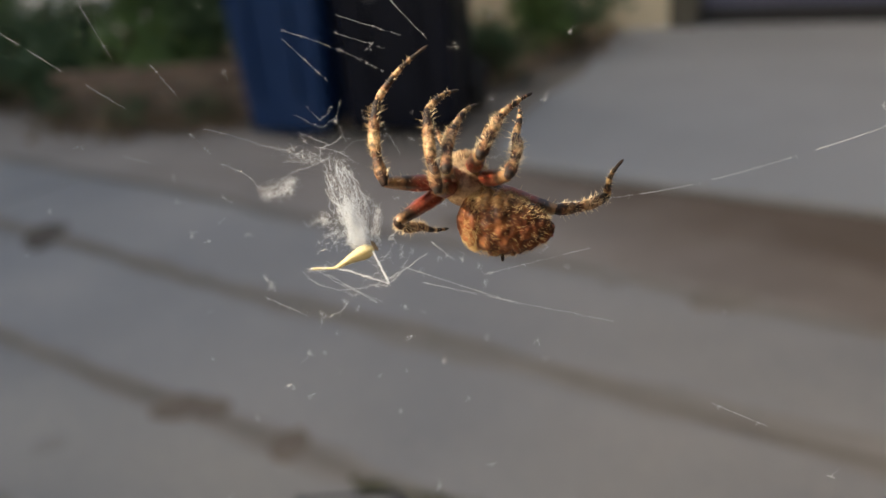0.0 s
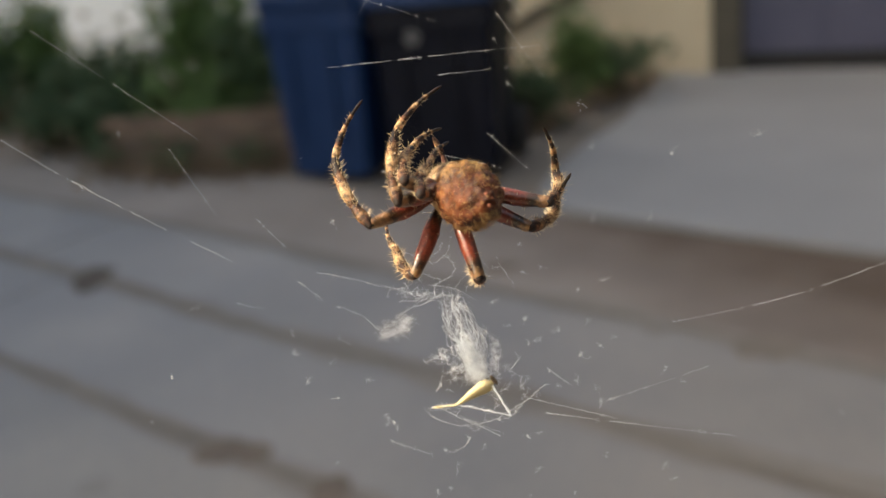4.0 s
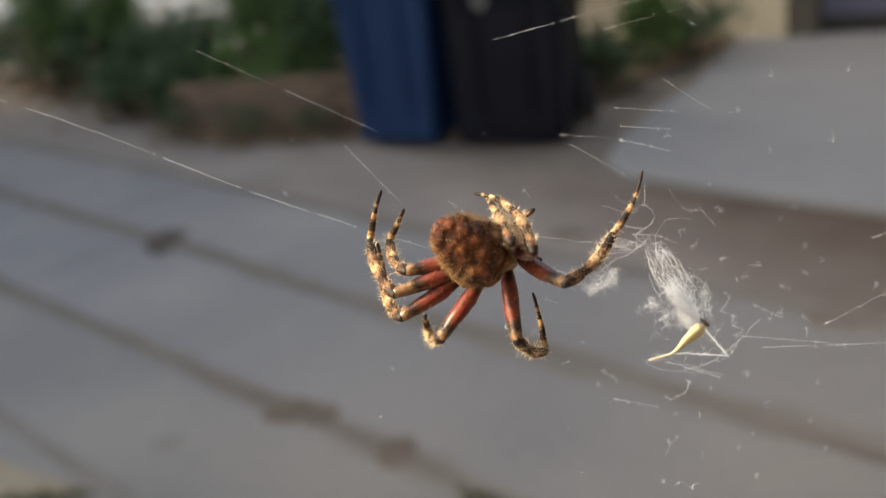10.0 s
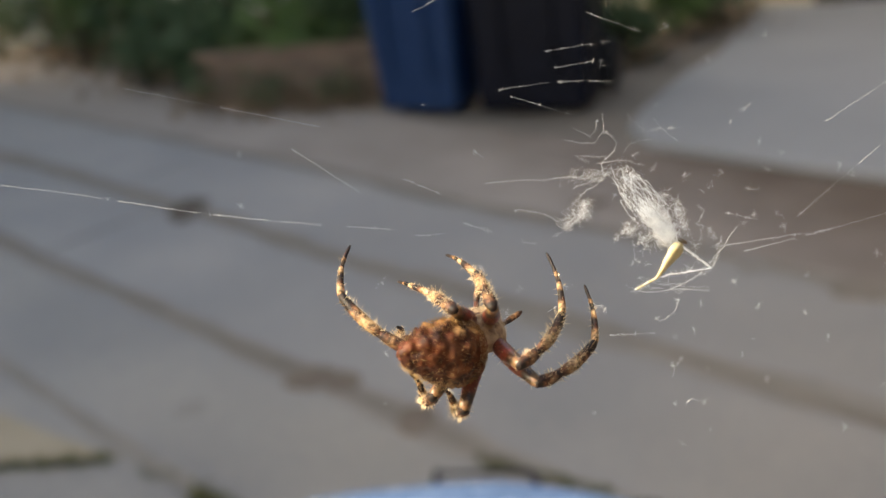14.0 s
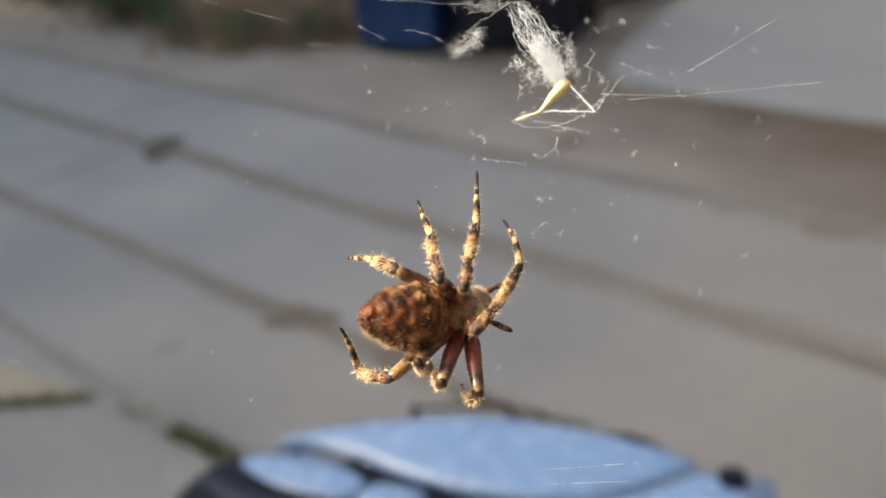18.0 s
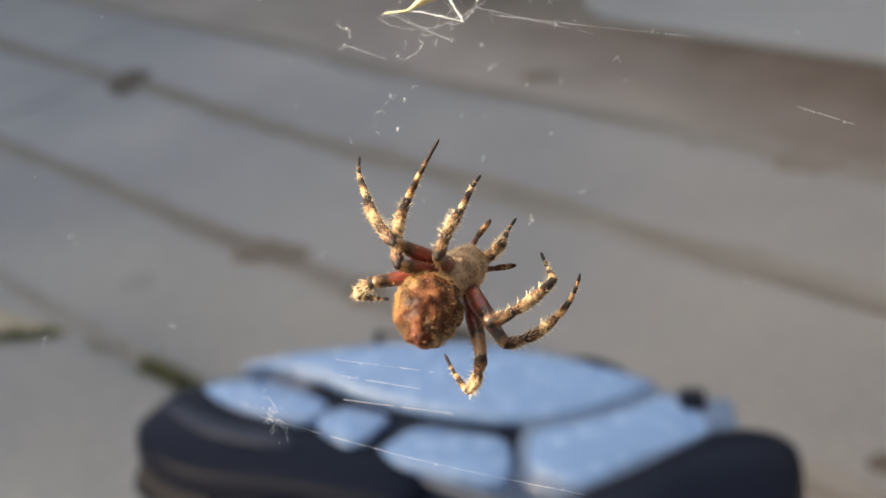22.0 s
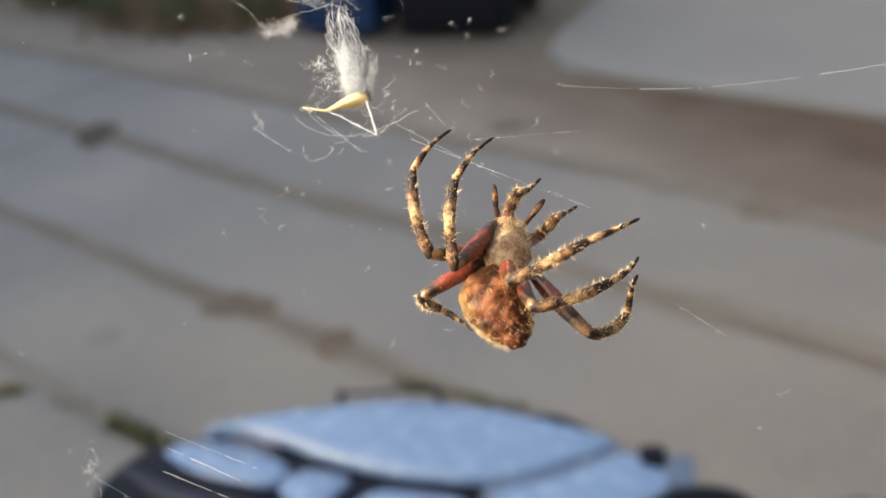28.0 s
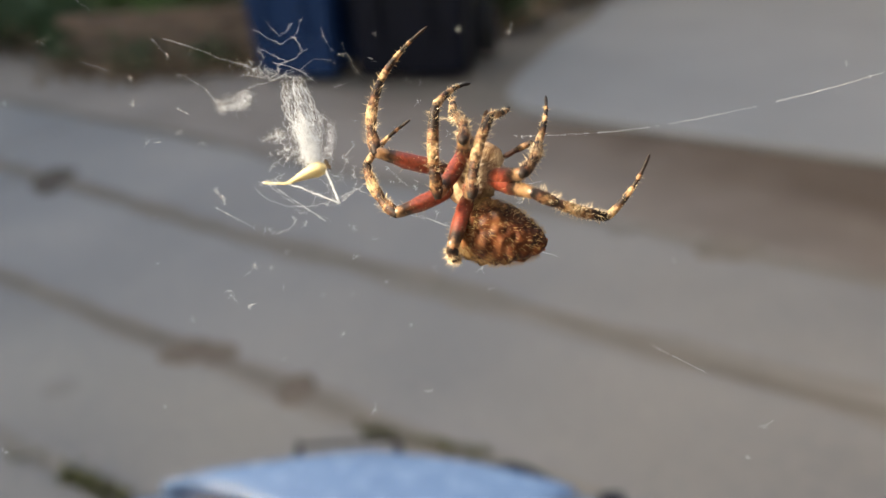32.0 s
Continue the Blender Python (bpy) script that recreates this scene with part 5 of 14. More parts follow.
# ---- what moves ----
def motions():
    walk(spider, [
        (0, pose(0.02368, 0.09423, 1.59323, 61.7, 0.7, 170.9)), (0.25, pose(0.02229, 0.09494, 1.59544, 50.7, -9.3, 168.2)), (0.5, pose(0.02090, 0.09565, 1.59765, 39.8, -19.5, 167.4)),
        (0.75, pose(0.02177, 0.09523, 1.59778, 27.6, -29.8, 169.3)), (1, pose(0.02263, 0.09481, 1.59791, 13.5, -39.5, 174.2)), (1.5, pose(0.01963, 0.09516, 1.59941, 27.3, -42.3, 176.1)),
        (2, pose(0.01688, 0.09536, 1.60045, 42.5, -45.1, 177.1)), (2.5, pose(0.01265, 0.09550, 1.60140, 60.4, 0.4, 173.3)), (3, pose(0.01559, 0.09556, 1.60381, 81.6, 44.9, -174.2)),
        (3.5, pose(0.01204, 0.09424, 1.59951, 79.7, 44.2, -174.0)), (4, pose(0.01145, 0.09604, 1.60452, 77.4, 43.5, -173.8)), (4.5, pose(0.00769, 0.09651, 1.60537, 75.1, 42.8, -173.5)),
        (5, pose(0.00379, 0.09693, 1.60607, 72.8, 42.0, -173.2)), (5.5, pose(0.00186, 0.09717, 1.60648, 70.6, 41.3, -172.8)), (5.75, pose(0.00217, 0.09526, 1.60124, 121.3, 82.1, -126.2)),
        (6, pose(0.00247, 0.09336, 1.59600, -120.7, 50.2, -12.6)), (6.5, pose(0.00132, 0.09443, 1.59934, -125.7, 19.2, -7.1)), (7, pose(0.00099, 0.09450, 1.59970, -135.1, -11.1, 1.2)),
        (7.5, pose(-0.00205, 0.09384, 1.59742, -129.7, -24.8, 4.6)), (8, pose(-0.00022, 0.09438, 1.59836, -124.2, -38.6, 7.7)), (8.5, pose(-0.00250, 0.09593, 1.60158, -133.9, -58.2, 19.6)),
        (9, pose(-0.00830, 0.09391, 1.59564, -167.3, -74.6, 54.5)), (9.5, pose(-0.00223, 0.09379, 1.59495, 171.5, -76.9, 74.8)), (10, pose(-0.00373, 0.09305, 1.59253, 146.9, -77.1, 99.2)),
        (10.5, pose(-0.00896, 0.09438, 1.59513, 117.5, -74.4, 127.2)), (11, pose(-0.00630, 0.09360, 1.59197, 100.7, -68.9, 143.0)), (11.5, pose(-0.00478, 0.09369, 1.59153, 149.2, -74.8, 82.6)),
        (12, pose(-0.00821, 0.09261, 1.58865, -173.7, -65.3, 33.0)), (12.5, pose(-0.00846, 0.09098, 1.58507, -158.9, -65.9, 34.8)), (13, pose(-0.00782, 0.09100, 1.58546, -143.6, -66.7, 35.9)),
        (13.25, pose(-0.00766, 0.09001, 1.58213, 113.6, -61.6, 148.5)), (13.5, pose(-0.00751, 0.08902, 1.57880, 98.9, -22.9, 174.8)), (14, pose(-0.00652, 0.08879, 1.57832, 98.4, -38.4, 164.1)),
        (14.5, pose(-0.00436, 0.08828, 1.57726, 102.6, -53.6, 150.1)), (15, pose(-0.00220, 0.08775, 1.57622, 118.0, -67.0, 125.4)), (15.5, pose(-0.00122, 0.08751, 1.57575, 160.1, -73.2, 74.3)),
        (16, pose(-0.00346, 0.08798, 1.57682, 123.4, -72.7, 108.1)), (16.5, pose(-0.00279, 0.08780, 1.57656, 136.7, -72.7, 94.1)), (17, pose(-0.00323, 0.08660, 1.57435, 149.0, -72.0, 80.6)),
        (17.5, pose(-0.00432, 0.08576, 1.57082, 159.4, -71.0, 69.0)), (18, pose(-0.00706, 0.08656, 1.57050, 169.0, -69.2, 59.2)), (18.25, pose(-0.00612, 0.08710, 1.57049, 162.9, -70.0, 68.5)),
        (18.5, pose(-0.00518, 0.08764, 1.57049, 156.5, -70.5, 78.3)), (18.75, pose(-0.00394, 0.08753, 1.56920, 149.6, -70.5, 88.2)), (19, pose(-0.00270, 0.08742, 1.56790, 142.9, -70.1, 97.9)),
        (19.5, pose(-0.00105, 0.08764, 1.56608, 137.3, -69.4, 101.1)), (20, pose(0.00296, 0.08606, 1.56094, 131.6, -68.7, 104.0)), (20.25, pose(0.00450, 0.08619, 1.55977, 130.1, -68.3, 105.6)),
        (20.5, pose(0.00605, 0.08633, 1.55861, 128.7, -67.9, 107.2)), (20.75, pose(0.00322, 0.08628, 1.55722, 127.2, -67.7, 108.8)), (21, pose(0.00039, 0.08623, 1.55582, 125.8, -67.4, 110.3)),
        (21.5, pose(0.00931, 0.08583, 1.55225, 110.7, -63.6, 125.9)), (22, pose(0.00456, 0.08499, 1.55140, 99.3, -58.7, 137.3)), (22.5, pose(0.01042, 0.08563, 1.55329, 67.7, -50.4, 169.7)),
        (23, pose(0.01130, 0.08718, 1.55671, 49.7, -35.1, -171.5)), (23.5, pose(0.01162, 0.08713, 1.55716, 61.2, -27.7, 178.5)), (24, pose(0.01253, 0.08711, 1.55776, 72.6, -18.4, 170.1)),
        (24.5, pose(0.01591, 0.08692, 1.55858, 64.1, -22.2, 175.4)), (25, pose(0.01741, 0.08826, 1.56205, 54.9, -25.0, -179.0)), (25.5, pose(0.01539, 0.09013, 1.56571, 62.1, -17.7, 170.7)),
        (26, pose(0.01707, 0.08989, 1.56648, 61.9, -17.4, 170.7)), (26.5, pose(0.02077, 0.08937, 1.56818, 61.8, -17.2, 170.7)), (27, pose(0.02447, 0.08883, 1.56987, 61.6, -16.9, 170.7)),
        (27.5, pose(0.02615, 0.08859, 1.57064, 61.5, -16.6, 170.7)), (28, pose(0.02708, 0.08781, 1.57014, 60.9, -22.6, 173.7)), (28.5, pose(0.02650, 0.08954, 1.57410, 61.6, -29.0, 167.6)),
        (29, pose(0.02946, 0.08871, 1.57356, 63.0, -35.3, 161.0)), (29.5, pose(0.03151, 0.08847, 1.57478, 60.9, -29.3, 167.5)), (30, pose(0.03071, 0.09185, 1.58242, 60.0, -23.3, 174.1)),
        (30.5, pose(0.03169, 0.09135, 1.58270, 59.2, -22.7, 171.6)), (31, pose(0.03208, 0.09088, 1.58321, 58.5, -21.8, 167.8)), (31.5, pose(0.03265, 0.09008, 1.58303, 42.7, -28.8, 162.9)),
        (32, pose(0.03533, 0.09253, 1.58983, 26.2, -36.7, 160.6)),
    ])
    walk(abdomen, [
        (0, pose(0.00085, -0.00089, -0.00456, -103.9, -19.8, 100.1)), (0.25, pose(0.00054, -0.00060, -0.00451, -94.9, -32.6, 88.7)), (0.5, pose(0.00022, -0.00035, -0.00452, -81.3, -43.2, 72.9)),
        (0.75, pose(-0.00014, -0.00011, -0.00459, -61.4, -49.9, 51.1)), (1, pose(-0.00056, 0.00019, -0.00471, -37.6, -50.6, 25.5)), (1.5, pose(-0.00080, -0.00015, -0.00472, -58.1, -37.9, 32.7)),
        (2, pose(-0.00102, -0.00054, -0.00487, -75.3, -25.3, 34.5)), (2.5, pose(0.00059, 0.00040, -0.00307, -137.1, -31.6, 91.0)), (3, pose(-0.00091, 0.00114, -0.00264, 175.8, -10.4, 143.9)),
        (3.5, pose(-0.00053, 0.00078, -0.00285, 177.2, -15.7, 135.4)), (4, pose(-0.00016, 0.00043, -0.00308, 179.5, -20.9, 126.6)), (4.5, pose(0.00020, 0.00008, -0.00335, -176.9, -25.8, 117.4)),
        (5, pose(0.00055, -0.00025, -0.00366, -172.1, -30.2, 107.4)), (5.5, pose(0.00089, -0.00056, -0.00399, -166.0, -33.8, 96.7)), (5.75, pose(0.00138, 0.00029, -0.00353, -164.3, -25.7, 119.7)),
        (6, pose(0.00125, 0.00063, -0.00343, -160.3, -11.9, 139.3)), (6.5, pose(0.00081, 0.00201, -0.00270, -164.4, -6.7, 163.5)), (7, pose(-0.00043, 0.00253, -0.00213, -165.0, 3.2, -174.2)),
        (7.5, pose(-0.00090, 0.00228, -0.00260, -156.5, 7.1, -163.9)), (8, pose(-0.00127, 0.00179, -0.00312, -147.5, 9.8, -153.1)), (8.5, pose(-0.00138, 0.00094, -0.00332, -145.7, 9.5, -153.7)),
        (9, pose(-0.00103, 0.00015, -0.00351, -144.1, 9.7, -154.5)), (9.5, pose(-0.00119, 0.00022, -0.00350, -143.9, 14.5, -146.5)), (10, pose(-0.00137, 0.00025, -0.00351, -143.0, 19.2, -138.3)),
        (10.5, pose(-0.00147, -0.00016, -0.00373, -138.7, 20.8, -139.6)), (11, pose(-0.00145, -0.00059, -0.00400, -134.8, 22.9, -141.1)), (11.5, pose(-0.00094, -0.00021, -0.00368, -151.6, 18.8, -155.4)),
        (12, pose(-0.00058, -0.00028, -0.00382, -166.9, 12.8, -168.4)), (12.5, pose(-0.00086, -0.00008, -0.00346, -142.7, 1.6, -175.1)), (13, pose(-0.00117, 0.00018, -0.00353, -117.3, -2.1, 173.1)),
        (13.25, pose(-0.00093, -0.00039, -0.00362, -122.7, 5.0, -143.5)), (13.5, pose(-0.00044, -0.00106, -0.00370, -124.7, 6.3, -99.5)), (14, pose(-0.00058, -0.00060, -0.00360, -132.5, 10.3, -117.0)),
        (14.5, pose(-0.00064, -0.00027, -0.00352, -141.1, 11.8, -135.0)), (15, pose(-0.00070, -0.00007, -0.00348, -149.8, 10.5, -153.1)), (15.5, pose(-0.00084, 0.00008, -0.00350, -157.5, 6.6, -170.7)),
        (16, pose(-0.00081, -0.00019, -0.00372, -156.5, 10.6, -165.5)), (16.5, pose(-0.00055, -0.00023, -0.00370, -156.4, 6.1, -171.7)), (17, pose(-0.00030, -0.00030, -0.00371, -155.9, 1.5, -177.8)),
        (17.5, pose(-0.00032, -0.00027, -0.00369, -159.9, 1.9, -177.2)), (18, pose(-0.00034, -0.00025, -0.00367, -163.9, 2.4, -176.8)), (18.25, pose(-0.00042, -0.00020, -0.00362, -163.1, 3.5, -176.0)),
        (18.5, pose(-0.00053, -0.00016, -0.00359, -162.2, 4.6, -175.1)), (18.75, pose(-0.00064, -0.00013, -0.00359, -161.4, 5.7, -174.2)), (19, pose(-0.00077, -0.00012, -0.00361, -160.6, 6.7, -173.3)),
        (19.5, pose(-0.00073, -0.00016, -0.00363, -157.3, 2.8, -178.8)), (20, pose(-0.00068, -0.00020, -0.00367, -153.7, -1.0, 175.7)), (20.25, pose(-0.00063, -0.00019, -0.00365, -163.5, 0.0, 176.3)),
        (20.5, pose(-0.00058, -0.00018, -0.00364, -173.2, 1.0, 176.8)), (20.75, pose(-0.00053, -0.00016, -0.00362, 177.1, 2.0, 177.2)), (21, pose(-0.00049, -0.00015, -0.00361, 167.3, 3.0, 177.5)),
        (21.5, pose(-0.00028, -0.00066, -0.00399, 164.6, -7.7, 168.0)), (22, pose(0.00009, -0.00114, -0.00437, 164.2, -19.1, 158.9)), (22.5, pose(0.00149, -0.00105, -0.00403, 156.4, -13.2, 159.9)),
        (23, pose(0.00268, -0.00089, -0.00331, 148.1, -8.1, 161.5)), (23.5, pose(0.00238, -0.00068, -0.00367, 160.4, -20.6, 161.9)), (24, pose(0.00199, -0.00067, -0.00403, 176.4, -30.5, 157.1)),
        (24.5, pose(0.00219, -0.00092, -0.00391, 163.3, -27.0, 157.0)), (25, pose(0.00230, -0.00120, -0.00387, 150.8, -23.5, 155.5)), (25.5, pose(0.00113, -0.00025, -0.00373, 165.4, -19.6, 162.2)),
        (26, pose(0.00092, -0.00022, -0.00369, 165.1, -21.1, 160.5)), (26.5, pose(0.00072, -0.00018, -0.00365, 164.9, -22.5, 158.9)), (27, pose(0.00051, -0.00015, -0.00361, 164.7, -24.0, 157.2)),
        (27.5, pose(0.00030, -0.00012, -0.00357, 164.5, -25.5, 155.5)), (28, pose(0.00177, -0.00211, -0.00301, -179.8, -32.4, 150.0)), (28.5, pose(0.00090, -0.00162, -0.00413, -144.1, -54.7, 112.8)),
        (29, pose(-0.00015, -0.00100, -0.00504, -87.1, -50.3, 55.7)), (29.5, pose(0.00041, -0.00205, -0.00445, -123.7, -55.4, 89.4)), (30, pose(0.00090, -0.00303, -0.00374, -157.8, -47.7, 121.2)),
        (30.5, pose(0.00019, -0.00155, -0.00376, -138.3, -52.5, 103.2)), (31, pose(-0.00061, -0.00012, -0.00365, -116.2, -52.3, 82.9)), (31.5, pose(-0.00073, -0.00024, -0.00433, -77.0, -66.8, 55.6)),
        (32, pose(-0.00114, 0.00018, -0.00534, -11.6, -68.6, 2.2)),
    ])
    walk(legs["A"][0], [
        (0, pose(0.00141, 0.00009, 0.00000, -119.1, -16.4, -43.3)), (0.25, pose(0.00136, -0.00011, -0.00029, -120.2, -7.6, -54.0)), (0.5, pose(0.00123, -0.00022, -0.00060, -124.6, 0.5, -63.7)),
        (0.75, pose(0.00104, -0.00023, -0.00091, -131.7, 7.7, -72.7)), (1, pose(0.00079, -0.00013, -0.00116, -141.0, 14.2, -81.2)), (1.5, pose(0.00059, -0.00045, -0.00119, -151.3, 14.9, -90.8)),
        (2, pose(0.00038, -0.00077, -0.00112, -161.6, 12.3, -103.2)), (2.5, pose(0.00122, -0.00044, -0.00057, -136.3, 1.3, -76.7)), (3, pose(0.00135, 0.00041, 0.00005, -116.2, -14.8, -50.8)),
        (3.5, pose(0.00129, 0.00049, 0.00012, -119.3, -32.6, -35.8)), (4, pose(0.00123, 0.00057, 0.00021, -116.6, -29.3, -33.6)), (4.5, pose(0.00117, 0.00065, 0.00030, -113.8, -27.0, -31.0)),
        (5, pose(0.00111, 0.00072, 0.00040, -110.9, -25.8, -28.0)), (5.5, pose(0.00106, 0.00079, 0.00050, -108.0, -25.8, -24.9)), (5.75, pose(0.00040, 0.00124, 0.00047, -125.9, -36.6, 24.1)),
        (6, pose(-0.00035, 0.00134, 0.00026, -154.0, -32.7, 72.8)), (6.5, pose(-0.00120, 0.00039, 0.00011, -150.7, -36.4, 109.1)), (7, pose(-0.00110, -0.00076, -0.00045, -152.5, -30.8, 150.7)),
        (7.5, pose(-0.00112, -0.00099, -0.00043, -156.3, -44.9, -177.7)), (8, pose(-0.00110, -0.00128, -0.00042, -138.8, -49.7, 178.7)), (8.5, pose(-0.00089, -0.00218, -0.00078, -138.9, -36.8, -166.9)),
        (9, pose(-0.00009, -0.00303, -0.00114, -138.3, -24.3, -153.1)), (9.5, pose(-0.00046, -0.00297, -0.00131, -139.5, -28.0, -157.6)), (10, pose(-0.00083, -0.00300, -0.00152, -139.8, -32.1, -162.3)),
        (10.5, pose(-0.00067, -0.00342, -0.00194, -145.7, -33.8, -150.0)), (11, pose(-0.00037, -0.00381, -0.00240, -151.5, -34.8, -137.1)), (11.5, pose(-0.00129, -0.00197, -0.00180, -171.2, -38.1, -146.3)),
        (12, pose(-0.00111, -0.00048, -0.00073, 168.6, -45.2, -153.2)), (12.5, pose(-0.00166, -0.00214, -0.00152, -161.1, -43.4, -166.5)), (13, pose(-0.00216, -0.00418, -0.00137, -133.3, -39.9, -175.0)),
        (13.25, pose(0.00101, -0.00290, -0.00070, -135.9, -26.8, -124.3)), (13.5, pose(0.00132, -0.00049, -0.00007, -134.2, -18.9, -76.0)), (14, pose(0.00092, -0.00094, -0.00033, -143.6, -10.9, -98.9)),
        (14.5, pose(0.00036, -0.00117, -0.00056, -155.4, -7.6, -122.7)), (15, pose(-0.00027, -0.00113, -0.00072, -167.4, -10.2, -146.4)), (15.5, pose(-0.00086, -0.00083, -0.00076, -177.5, -18.2, -168.7)),
        (16, pose(-0.00124, -0.00036, -0.00057, 161.2, -28.4, -169.2)), (16.5, pose(-0.00157, -0.00112, -0.00129, -179.8, -30.9, -174.9)), (17, pose(-0.00205, -0.00185, -0.00198, -160.7, -32.0, 179.6)),
        (17.5, pose(-0.00162, -0.00125, -0.00137, -157.0, -32.0, 168.6)), (18, pose(-0.00109, -0.00072, -0.00080, -152.9, -31.6, 157.5)), (18.25, pose(-0.00112, -0.00060, -0.00066, -156.9, -30.6, 152.0)),
        (18.5, pose(-0.00117, -0.00047, -0.00054, -161.3, -30.9, 145.9)), (18.75, pose(-0.00125, -0.00035, -0.00044, -165.0, -32.3, 139.4)), (19, pose(-0.00135, -0.00022, -0.00036, -167.6, -34.4, 133.1)),
        (19.5, pose(-0.00138, -0.00077, -0.00076, -161.7, -30.6, 152.7)), (20, pose(-0.00139, -0.00129, -0.00122, -153.2, -31.2, 170.2)), (20.25, pose(-0.00135, -0.00106, -0.00104, -159.5, -26.7, 161.1)),
        (20.5, pose(-0.00131, -0.00083, -0.00087, -166.2, -24.7, 150.0)), (20.75, pose(-0.00128, -0.00060, -0.00069, -171.8, -26.0, 137.2)), (21, pose(-0.00126, -0.00038, -0.00051, -174.8, -29.9, 123.7)),
        (21.5, pose(-0.00128, -0.00028, -0.00046, -168.2, -36.2, 125.1)), (22, pose(-0.00134, -0.00020, -0.00040, -161.5, -41.7, 128.3)), (22.5, pose(-0.00112, -0.00027, -0.00082, 174.7, -29.5, 135.0)),
        (23, pose(-0.00077, -0.00028, -0.00114, 152.2, -22.5, 136.6)), (23.5, pose(-0.00086, -0.00049, -0.00100, 172.3, -27.6, 130.0)), (24, pose(-0.00091, -0.00070, -0.00083, -167.6, -25.5, 124.9)),
        (24.5, pose(-0.00131, -0.00066, -0.00124, -159.3, -24.0, 120.6)), (25, pose(-0.00168, -0.00046, -0.00170, -151.7, -22.3, 117.9)), (25.5, pose(-0.00105, -0.00047, -0.00081, -173.6, -36.5, 141.3)),
        (26, pose(-0.00104, -0.00048, -0.00082, -172.1, -35.3, 137.3)), (26.5, pose(-0.00103, -0.00049, -0.00083, -170.8, -34.0, 133.2)), (27, pose(-0.00102, -0.00050, -0.00084, -169.7, -32.7, 129.2)),
        (27.5, pose(-0.00100, -0.00051, -0.00085, -168.7, -31.4, 125.4)), (28, pose(-0.00296, -0.00067, -0.00167, -137.0, -22.6, 101.3)), (28.5, pose(-0.00222, -0.00035, -0.00095, -143.5, -33.7, 96.2)),
        (29, pose(-0.00133, -0.00016, -0.00045, -151.4, -42.8, 92.1)), (29.5, pose(-0.00243, -0.00019, -0.00080, -138.8, -34.8, 93.1)), (30, pose(-0.00344, -0.00036, -0.00145, -128.6, -23.4, 96.3)),
        (30.5, pose(-0.00243, -0.00023, -0.00079, -133.3, -36.1, 93.2)), (31, pose(-0.00140, -0.00005, -0.00020, -135.4, -45.3, 86.2)), (31.5, pose(-0.00140, 0.00009, 0.00010, -121.8, -64.8, 64.8)),
        (32, pose(-0.00135, 0.00009, 0.00041, -67.0, -74.4, 1.3)),
    ])
